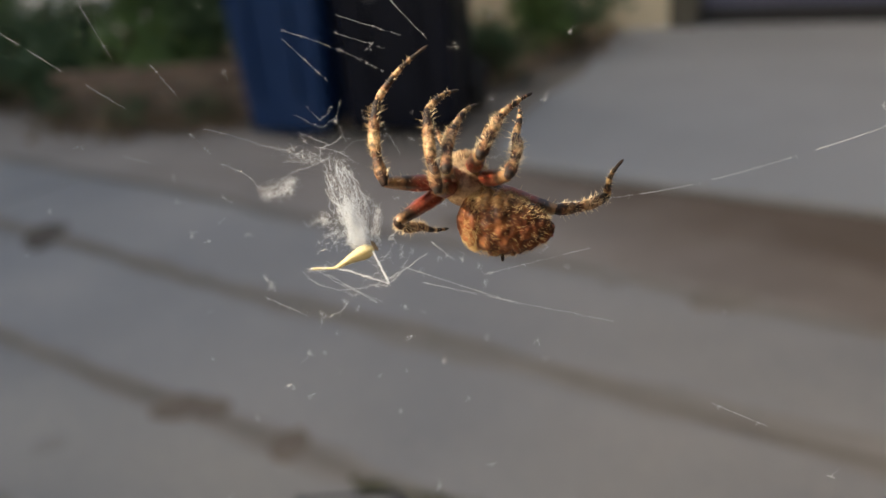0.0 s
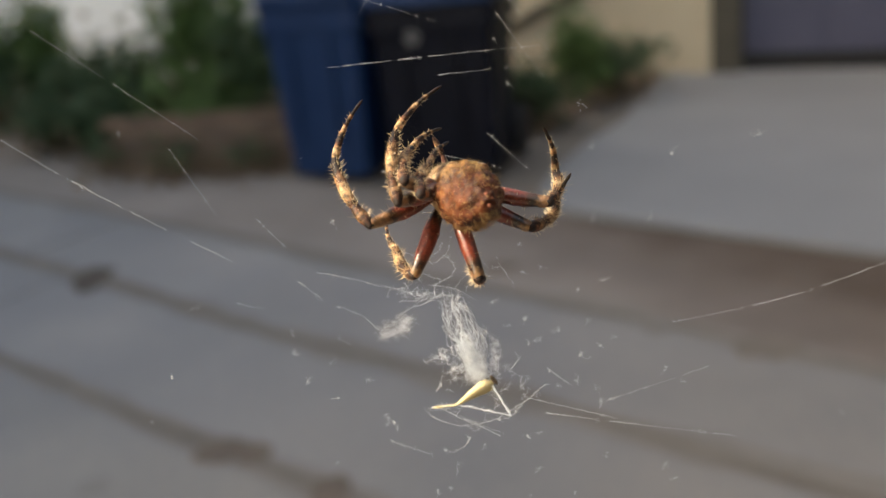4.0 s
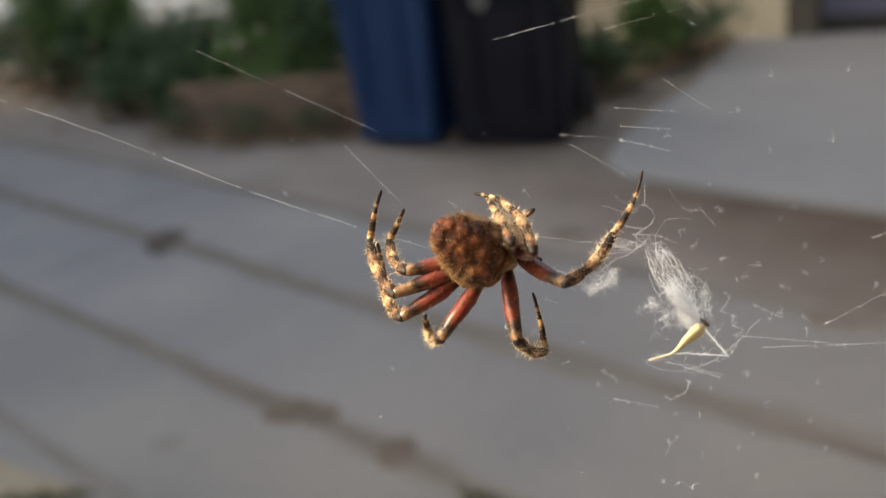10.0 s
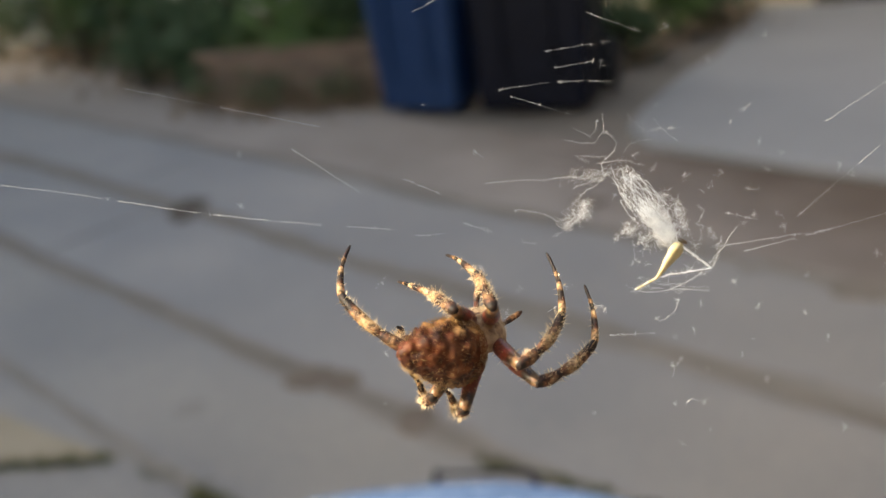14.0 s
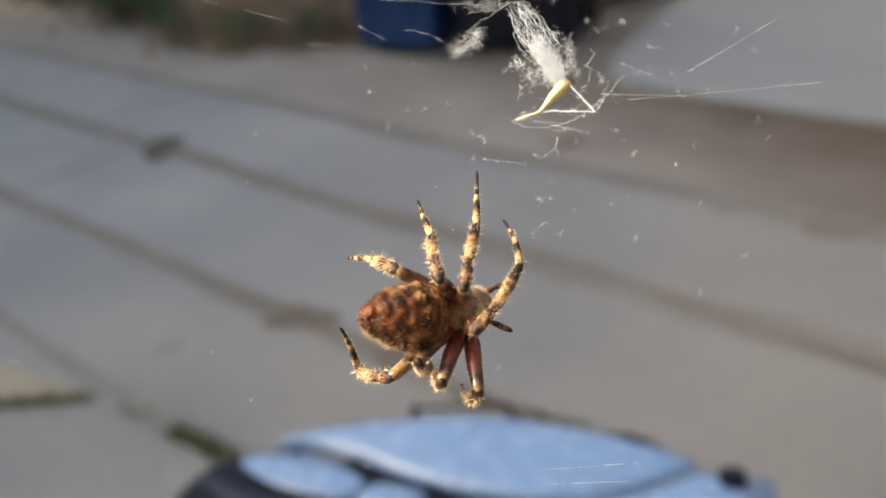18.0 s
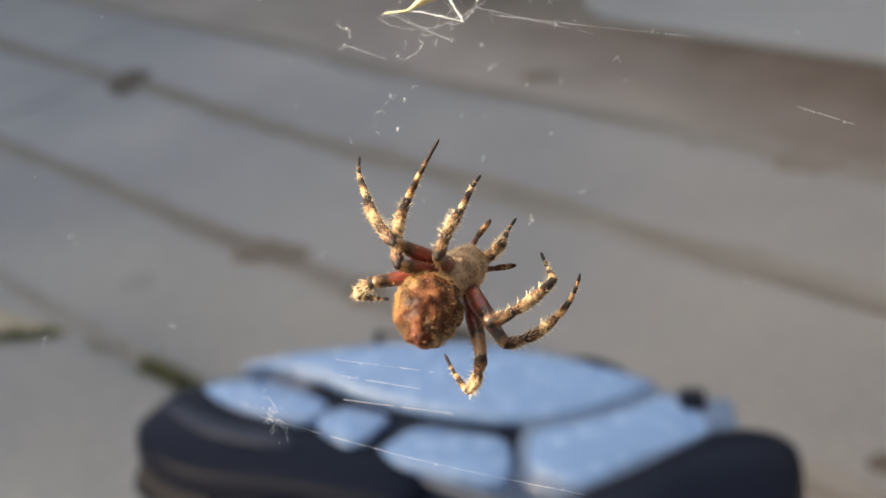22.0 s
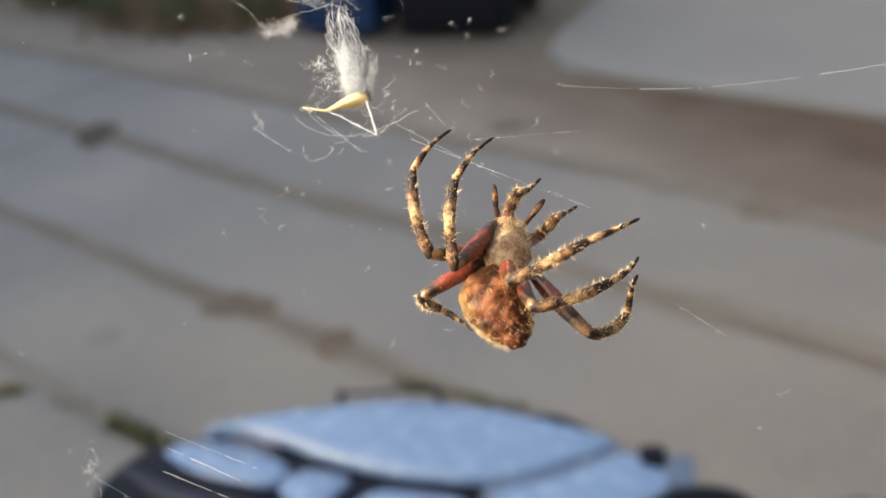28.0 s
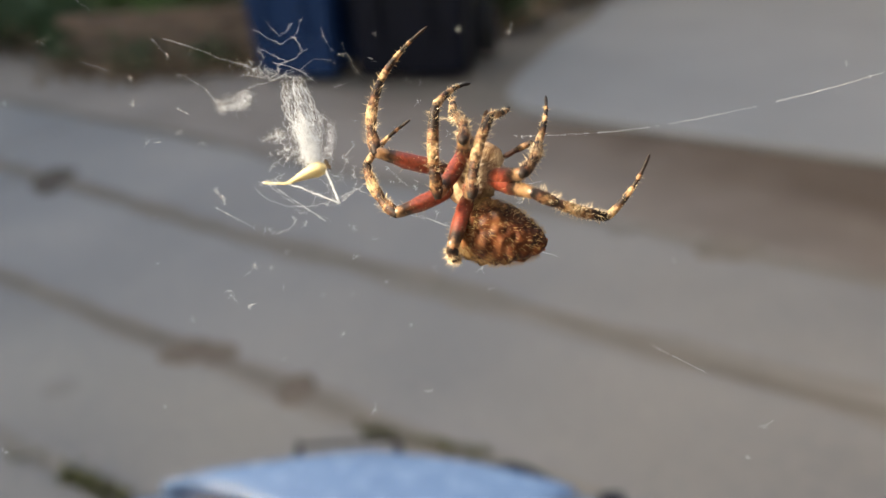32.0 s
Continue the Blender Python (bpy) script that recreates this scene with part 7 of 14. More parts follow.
    walk(legs["B"][1], [
        (0, pose(0.00264, 0.00524, -0.00608, -23.8, -6.1, -20.8)), (0.25, pose(0.00314, 0.00602, -0.00514, -12.8, 3.5, -32.0)), (0.5, pose(0.00386, 0.00640, -0.00424, -5.1, 15.1, -43.3)),
        (0.75, pose(0.00471, 0.00639, -0.00350, -1.3, 28.2, -55.7)), (1, pose(0.00556, 0.00605, -0.00303, -3.5, 41.7, -71.4)), (1.5, pose(0.00585, 0.00395, -0.00543, -22.0, 18.8, -83.3)),
        (2, pose(0.00586, 0.00106, -0.00680, -33.3, -6.7, -88.2)), (2.5, pose(0.00677, 0.00293, -0.00528, -17.7, -22.9, -53.0)), (3, pose(0.00649, 0.00517, -0.00383, -20.1, -45.8, -13.1)),
        (3.5, pose(0.00526, 0.00568, -0.00427, -9.0, -43.0, -18.1)), (4, pose(0.00385, 0.00614, -0.00461, 2.2, -39.5, -23.1)), (4.5, pose(0.00232, 0.00651, -0.00478, 13.3, -34.9, -28.5)),
        (5, pose(0.00077, 0.00676, -0.00476, 0.9, -36.7, 6.9)), (5.5, pose(-0.00069, 0.00690, -0.00455, -12.9, -36.5, 42.9)), (5.75, pose(-0.00354, 0.00652, -0.00441, -10.4, -37.8, 65.0)),
        (6, pose(-0.00659, 0.00357, -0.00493, -5.4, -32.1, 70.3)), (6.5, pose(-0.00735, 0.00044, -0.00538, 10.2, -41.8, 64.0)), (7, pose(-0.00594, -0.00298, -0.00642, -6.2, -48.9, 104.6)),
        (7.5, pose(-0.00541, -0.00419, -0.00620, -9.5, -44.3, 115.8)), (8, pose(-0.00477, -0.00534, -0.00587, -25.1, -33.1, 150.1)), (8.5, pose(-0.00093, -0.00731, -0.00590, -22.0, -24.7, 163.7)),
        (9, pose(0.00345, -0.00737, -0.00518, -21.6, -10.5, -170.6)), (9.5, pose(0.00140, -0.00812, -0.00575, -25.2, -19.1, 174.1)), (10, pose(-0.00060, -0.00875, -0.00608, -24.4, -31.4, 158.8)),
        (10.5, pose(0.00046, -0.00861, -0.00651, -25.9, -36.8, 163.1)), (11, pose(0.00154, -0.00836, -0.00688, -27.0, -41.7, 168.6)), (11.5, pose(-0.00432, -0.00559, -0.00750, -28.5, -44.5, 143.5)),
        (12, pose(-0.00824, -0.00099, -0.00533, -21.4, -47.0, 112.9)), (12.5, pose(-0.00574, -0.00541, -0.00629, -21.2, -32.4, 130.7)), (13, pose(-0.00248, -0.00935, -0.00451, -12.8, -24.1, 140.9)),
        (13.25, pose(0.00484, -0.00673, -0.00535, -14.8, -11.4, 168.6)), (13.5, pose(0.00712, -0.00044, -0.00558, -16.8, -1.8, -164.2)), (14, pose(0.00582, -0.00276, -0.00643, -25.3, 13.1, -139.2)),
        (14.5, pose(0.00347, -0.00434, -0.00727, -37.1, 12.9, -158.2)), (15, pose(0.00045, -0.00482, -0.00783, -48.3, 4.8, 178.2)), (15.5, pose(-0.00269, -0.00405, -0.00790, -56.1, -6.0, 157.2)),
        (16, pose(-0.00450, 0.00130, -0.00770, -39.4, -28.5, 138.6)), (16.5, pose(-0.00511, 0.00024, -0.00756, -29.8, -38.4, 118.7)), (17, pose(-0.00574, -0.00078, -0.00720, -40.6, -25.9, 136.2)),
        (17.5, pose(-0.00499, 0.00003, -0.00765, -36.0, -22.3, 127.9)), (18, pose(-0.00411, 0.00073, -0.00798, -22.7, -28.7, 98.0)), (18.25, pose(-0.00424, -0.00050, -0.00743, -22.3, -20.8, 93.6)),
        (18.5, pose(-0.00550, -0.00582, 0.00007, -28.5, 59.3, 82.7)), (18.75, pose(-0.00007, -0.00263, 0.00773, 172.3, 48.1, -112.4)), (19, pose(0.00106, -0.00078, 0.00850, 156.2, 34.3, -147.1)),
        (19.5, pose(0.00081, -0.00178, 0.00828, 142.4, 19.9, -175.0)), (20, pose(0.00060, -0.00274, 0.00793, 137.3, 1.2, 162.7)), (20.25, pose(-0.00022, -0.00230, 0.00806, 136.2, -3.0, 159.4)),
        (20.5, pose(-0.00106, -0.00185, 0.00814, 135.2, 5.6, 169.4)), (20.75, pose(-0.00189, -0.00140, 0.00817, 135.0, 12.3, 177.0)), (21, pose(-0.00272, -0.00095, 0.00814, 135.1, 17.4, -177.1)),
        (21.5, pose(-0.00215, -0.00201, 0.00793, 128.9, 12.2, 174.0)), (22, pose(-0.00137, -0.00285, 0.00774, 122.8, 2.6, 165.5)), (22.5, pose(-0.00150, -0.00416, 0.00700, 115.1, -0.1, 159.1)),
        (23, pose(-0.00130, -0.00512, 0.00667, 106.1, -4.2, 155.8)), (23.5, pose(0.00001, -0.00432, 0.00736, 114.5, -7.5, 163.5)), (24, pose(0.00115, -0.00320, 0.00785, 123.1, -11.3, 170.4)),
        (24.5, pose(0.00012, -0.00402, 0.00755, 117.5, -5.6, 168.7)), (25, pose(-0.00095, -0.00468, 0.00711, 112.2, 0.3, 166.2)), (25.5, pose(0.00110, -0.00482, 0.00689, 115.1, -11.5, 173.0)),
        (26, pose(0.00088, -0.00489, 0.00682, 113.7, -10.2, 172.6)), (26.5, pose(0.00067, -0.00496, 0.00675, 112.3, -9.1, 172.2)), (27, pose(0.00045, -0.00503, 0.00667, 110.9, -7.9, 171.6)),
        (27.5, pose(0.00024, -0.00509, 0.00659, 109.5, -6.9, 171.1)), (28, pose(-0.00046, -0.00407, 0.00751, 110.7, 3.2, 174.7)), (28.5, pose(0.00669, -0.00402, 0.00080, 73.0, -24.2, 179.3)),
        (29, pose(0.00385, 0.00353, -0.00484, 21.3, -34.1, -146.7)), (29.5, pose(0.00686, -0.00398, 0.00068, 28.9, -75.6, -128.0)), (30, pose(-0.00001, -0.00424, 0.00742, 130.2, -46.6, 139.8)),
        (30.5, pose(0.00170, 0.00561, 0.00708, 41.7, -29.5, -156.6)), (31, pose(0.00002, 0.00765, -0.00279, -9.6, 14.9, -119.2)), (31.5, pose(0.00005, 0.00763, -0.00239, -9.2, 17.3, -89.4)),
        (32, pose(-0.00015, 0.00799, -0.00203, -7.3, 23.8, -59.6)),
    ])
    walk(legs["B"][2], [
        (0, pose(0.00307, 0.00863, 0.00143, 33.7, -14.2, -26.2)), (0.25, pose(0.00453, 0.00731, 0.00289, 39.4, -4.6, -38.7)), (0.5, pose(0.00592, 0.00545, 0.00369, 41.7, 6.7, -51.2)),
        (0.75, pose(0.00706, 0.00328, 0.00377, 39.8, 18.8, -64.8)), (1, pose(0.00779, 0.00102, 0.00312, 32.8, 30.5, -81.4)), (1.5, pose(0.00921, 0.00186, 0.00181, 22.6, 4.4, -89.6)),
        (2, pose(0.01036, 0.00201, 0.00005, 15.9, -23.1, -92.8)), (2.5, pose(0.00692, 0.00688, 0.00196, 38.8, -28.1, -61.6)), (3, pose(0.00172, 0.00918, 0.00158, 45.0, -37.5, -26.6)),
        (3.5, pose(0.00038, 0.00863, 0.00169, 44.1, -49.9, -26.7)), (4, pose(-0.00109, 0.00791, 0.00176, 54.9, -52.3, -43.1)), (4.5, pose(-0.00262, 0.00703, 0.00181, 67.7, -51.6, -61.6)),
        (5, pose(-0.00410, 0.00603, 0.00186, 41.0, -80.5, -38.0)), (5.5, pose(-0.00545, 0.00499, 0.00192, -86.0, -67.0, 82.8)), (5.75, pose(-0.00699, 0.00265, 0.00201, -47.1, -72.9, 100.9)),
        (6, pose(-0.00879, -0.00027, 0.00202, 23.2, -44.8, 64.0)), (6.5, pose(-0.00841, -0.00507, 0.00067, 113.3, -37.0, 12.9)), (7, pose(-0.00525, -0.00918, -0.00102, 167.0, -25.3, 38.2)),
        (7.5, pose(-0.00415, -0.00989, -0.00037, 99.8, -52.2, 61.2)), (8, pose(-0.00298, -0.01041, 0.00040, 3.7, -34.3, 145.6)), (8.5, pose(0.00127, -0.01117, 0.00105, 72.2, -34.2, 139.4)),
        (9, pose(0.00533, -0.01014, 0.00236, 127.7, -13.1, 162.5)), (9.5, pose(0.00346, -0.01187, 0.00130, 128.8, -3.8, 153.5)), (10, pose(0.00181, -0.01334, 0.00033, 127.8, -14.2, 129.6)),
        (10.5, pose(0.00367, -0.01335, -0.00057, 125.7, -19.7, 125.3)), (11, pose(0.00559, -0.01300, -0.00140, 123.6, -26.8, 121.1)), (11.5, pose(-0.00258, -0.01178, -0.00233, 139.5, -24.0, 116.3)),
        (12, pose(-0.00882, -0.00734, -0.00009, 159.2, -34.2, 105.7)), (12.5, pose(-0.00531, -0.01049, 0.00020, 147.7, -15.1, 117.6)), (13, pose(-0.00108, -0.01284, 0.00283, 142.7, 0.7, 120.4)),
        (13.25, pose(0.00597, -0.00911, 0.00247, 146.4, 2.8, 153.9)), (13.5, pose(0.00801, -0.00267, 0.00231, 154.3, 6.3, -175.1)), (14, pose(0.00684, -0.00653, 0.00084, 157.4, 22.8, -150.3)),
        (14.5, pose(0.00395, -0.00951, -0.00085, 151.8, 23.1, -163.7)), (15, pose(-0.00020, -0.01096, -0.00236, 143.6, 14.4, 171.2)), (15.5, pose(-0.00490, -0.01055, -0.00332, 139.7, 3.5, 149.1)),
        (16, pose(-0.00568, -0.00464, -0.00210, 137.0, -15.8, 127.7)), (16.5, pose(-0.00657, -0.00563, -0.00195, 149.3, -24.5, 107.9)), (17, pose(-0.00748, -0.00655, -0.00157, 149.7, -10.2, 126.0)),
        (17.5, pose(-0.00726, -0.00495, -0.00147, -146.6, 55.1, 151.5)), (18, pose(-0.00675, -0.00334, -0.00131, -35.5, 31.7, -158.5)), (18.25, pose(-0.00720, -0.00340, -0.00029, -38.9, 9.0, -178.4)),
        (18.5, pose(-0.00862, 0.00087, 0.00377, -29.1, 16.7, -155.9)), (18.75, pose(0.00123, 0.00342, 0.00227, -26.4, -1.5, -178.8)), (19, pose(0.00283, 0.00432, 0.00227, -15.2, -13.0, 154.7)),
        (19.5, pose(0.00259, 0.00343, 0.00213, -19.4, -21.0, 153.8)), (20, pose(0.00238, 0.00256, 0.00186, -23.0, -29.5, 153.5)), (20.25, pose(0.00149, 0.00316, 0.00211, -29.1, -20.4, 168.9)),
        (20.5, pose(0.00057, 0.00376, 0.00231, -31.3, -12.1, 180.0)), (20.75, pose(-0.00034, 0.00436, 0.00247, -31.4, -5.5, -172.1)), (21, pose(-0.00126, 0.00495, 0.00257, -30.3, -0.4, -166.4)),
        (21.5, pose(-0.00039, 0.00425, 0.00287, -23.0, -6.6, -178.0)), (22, pose(0.00056, 0.00381, 0.00328, -15.0, -8.4, 168.4)), (22.5, pose(0.00117, 0.00282, 0.00349, -26.8, 5.0, 156.5)),
        (23, pose(0.00180, 0.00218, 0.00440, -45.8, 8.6, 142.8)), (23.5, pose(0.00170, 0.00301, 0.00396, -42.2, 6.6, 150.9)), (24, pose(0.00143, 0.00377, 0.00343, -38.3, 3.5, 158.5)),
        (24.5, pose(0.00118, 0.00323, 0.00376, -41.0, 8.0, 156.9)), (25, pose(0.00089, 0.00273, 0.00399, -43.4, 12.3, 155.1)), (25.5, pose(0.00132, 0.00268, 0.00346, -45.2, -3.4, 164.7)),
        (26, pose(0.00127, 0.00268, 0.00356, -43.8, -2.0, 164.5)), (26.5, pose(0.00122, 0.00267, 0.00366, -42.4, -0.6, 164.3)), (27, pose(0.00117, 0.00266, 0.00376, -41.0, 0.7, 164.0)),
        (27.5, pose(0.00112, 0.00265, 0.00386, -39.7, 2.0, 163.7)), (28, pose(0.00042, 0.00360, 0.00460, -36.3, 18.6, 163.7)), (28.5, pose(0.00777, 0.00385, 0.00301, -21.5, 12.3, 133.9)),
        (29, pose(0.00581, 0.00840, 0.00152, -11.7, 19.8, 101.2)), (29.5, pose(0.00802, 0.00399, 0.00248, -25.3, -10.1, 81.5)), (30, pose(0.00109, 0.00307, 0.00376, -41.6, -13.6, 118.3)),
        (30.5, pose(0.00230, 0.01185, 0.01244, -25.6, 4.0, 140.8)), (31, pose(0.00020, 0.00516, 0.00507, -8.4, -2.0, 113.0)), (31.5, pose(0.00140, 0.00523, 0.00539, -5.5, -38.0, 88.1)),
        (32, pose(0.00243, 0.00567, 0.00546, 44.2, -61.5, 29.8)),
    ])
    walk(legs["C"][0], [
        (0, pose(0.00099, 0.00037, 0.00038, -130.3, -7.1, -0.3)), (0.25, pose(0.00114, 0.00010, 0.00013, -122.8, 8.3, -27.1)), (0.5, pose(0.00119, -0.00010, -0.00021, -122.8, 25.2, -53.5)),
        (0.75, pose(0.00114, -0.00021, -0.00059, -130.9, 37.3, -81.4)), (1, pose(0.00101, -0.00019, -0.00097, -145.2, 41.7, -109.6)), (1.5, pose(0.00108, -0.00047, -0.00075, -134.7, 33.4, -82.0)),
        (2, pose(0.00116, -0.00064, -0.00048, -130.6, 23.3, -57.7)), (2.5, pose(0.00137, 0.00025, 0.00021, -127.1, 8.9, -28.7)), (3, pose(0.00069, 0.00111, 0.00053, -135.1, -5.6, -1.7)),
        (3.5, pose(0.00073, 0.00107, 0.00055, -136.3, -20.5, 11.3)), (4, pose(0.00076, 0.00103, 0.00058, -133.8, -20.6, 8.3)), (4.5, pose(0.00080, 0.00100, 0.00060, -131.3, -20.7, 5.5)),
        (5, pose(0.00084, 0.00095, 0.00061, -128.9, -20.8, 2.7)), (5.5, pose(0.00087, 0.00091, 0.00063, -126.5, -20.8, 0.1)), (5.75, pose(-0.00058, 0.00101, 0.00060, -134.7, -21.5, 45.3)),
        (6, pose(-0.00140, -0.00008, 0.00013, -149.9, -9.5, 90.7)), (6.5, pose(-0.00095, 0.00022, 0.00005, -168.9, -36.5, 112.5)), (7, pose(-0.00124, 0.00062, 0.00025, 162.4, -58.1, 156.4)),
        (7.5, pose(-0.00151, 0.00003, -0.00009, -148.2, -52.3, 131.6)), (8, pose(-0.00151, -0.00068, -0.00033, -117.9, -26.9, 125.3)), (8.5, pose(-0.00116, -0.00169, -0.00067, -125.5, -4.2, 145.0)),
        (9, pose(-0.00024, -0.00248, -0.00096, -134.6, 18.6, 159.5)), (9.5, pose(-0.00130, -0.00320, -0.00155, -132.6, -3.2, 166.9)), (10, pose(-0.00219, -0.00410, -0.00224, -136.3, -25.0, 175.1)),
        (10.5, pose(-0.00181, -0.00331, -0.00208, -137.7, -22.5, 170.7)), (11, pose(-0.00167, -0.00255, -0.00184, -139.3, -22.5, 168.4)), (11.5, pose(-0.00191, -0.00115, -0.00122, -140.6, -33.9, 146.3)),
        (12, pose(-0.00144, -0.00016, -0.00047, -130.5, -44.5, 117.7)), (12.5, pose(-0.00199, -0.00062, -0.00069, -129.7, -35.9, 125.6)), (13, pose(-0.00253, -0.00121, -0.00069, -124.2, -27.9, 131.7)),
        (13.25, pose(-0.00071, -0.00193, -0.00061, -131.2, -9.6, 170.3)), (13.5, pose(0.00055, -0.00126, -0.00030, -134.0, 6.3, -153.2)), (14, pose(0.00006, -0.00132, -0.00049, -141.9, 2.0, -173.8)),
        (14.5, pose(-0.00044, -0.00119, -0.00060, -147.4, -5.3, 166.5)), (15, pose(-0.00088, -0.00089, -0.00063, -149.9, -14.5, 147.4)), (15.5, pose(-0.00120, -0.00047, -0.00057, -149.0, -24.5, 128.1)),
        (16, pose(-0.00135, -0.00015, -0.00040, -156.3, -35.4, 112.4)), (16.5, pose(-0.00136, -0.00012, -0.00037, -151.2, -37.2, 113.2)), (17, pose(-0.00137, -0.00009, -0.00034, -145.1, -39.1, 112.2)),
        (17.5, pose(-0.00135, -0.00012, -0.00037, -150.2, -37.2, 111.8)), (18, pose(-0.00135, -0.00015, -0.00039, -156.2, -35.8, 113.4)), (18.25, pose(-0.00134, -0.00011, -0.00033, -151.0, -33.6, 105.3)),
        (18.5, pose(-0.00135, -0.00006, -0.00028, -146.4, -31.2, 98.3)), (18.75, pose(-0.00136, 0.00000, -0.00024, -142.6, -28.9, 92.7)), (19, pose(-0.00140, 0.00006, -0.00020, -139.5, -26.8, 88.6)),
        (19.5, pose(-0.00139, 0.00005, -0.00021, -137.7, -33.6, 95.0)), (20, pose(-0.00139, 0.00005, -0.00022, -136.5, -40.5, 101.3)), (20.25, pose(-0.00139, 0.00000, -0.00025, -137.8, -35.8, 98.2)),
        (20.5, pose(-0.00138, -0.00004, -0.00028, -139.3, -31.4, 94.7)), (20.75, pose(-0.00137, -0.00009, -0.00032, -140.9, -27.2, 90.8)), (21, pose(-0.00136, -0.00013, -0.00035, -142.7, -23.4, 86.6)),
        (21.5, pose(-0.00135, -0.00002, -0.00026, -139.0, -11.0, 58.4)), (22, pose(-0.00140, 0.00009, -0.00016, -135.2, 2.5, 31.7)), (22.5, pose(-0.00129, 0.00001, -0.00058, -145.5, -22.8, 47.9)),
        (23, pose(-0.00105, -0.00003, -0.00094, -169.1, -41.0, 75.5)), (23.5, pose(-0.00137, -0.00003, -0.00056, -142.3, -39.1, 88.5)), (24, pose(-0.00170, -0.00008, -0.00017, -107.6, -26.4, 88.9)),
        (24.5, pose(-0.00142, -0.00012, -0.00051, -134.7, -32.4, 88.4)), (25, pose(-0.00112, -0.00015, -0.00085, -162.4, -37.2, 88.4)), (25.5, pose(-0.00140, -0.00003, -0.00014, -119.6, -31.4, 75.8)),
        (26, pose(-0.00135, -0.00012, -0.00027, -125.2, -27.3, 75.9)), (26.5, pose(-0.00130, -0.00021, -0.00041, -130.8, -23.3, 75.1)), (27, pose(-0.00124, -0.00030, -0.00054, -136.2, -19.6, 73.6)),
        (27.5, pose(-0.00118, -0.00039, -0.00067, -141.4, -16.4, 71.5)), (28, pose(-0.00089, -0.00051, -0.00097, -156.3, -16.7, 64.4)), (28.5, pose(-0.00091, 0.00014, 0.00005, -129.4, -15.7, 28.5)),
        (29, pose(-0.00060, 0.00071, 0.00106, -105.3, 2.6, 2.2)), (29.5, pose(-0.00105, 0.00029, 0.00023, -122.3, -4.3, 26.1)), (30, pose(-0.00124, -0.00021, -0.00064, -140.3, -8.1, 58.4)),
        (30.5, pose(-0.00111, 0.00020, 0.00011, -124.6, -35.8, 54.0)), (31, pose(-0.00095, 0.00058, 0.00087, -96.8, -55.6, 27.0)), (31.5, pose(-0.00102, 0.00027, 0.00087, -85.2, -41.0, 14.9)),
        (32, pose(-0.00114, 0.00006, 0.00083, -78.0, -22.7, 10.2)),
    ])
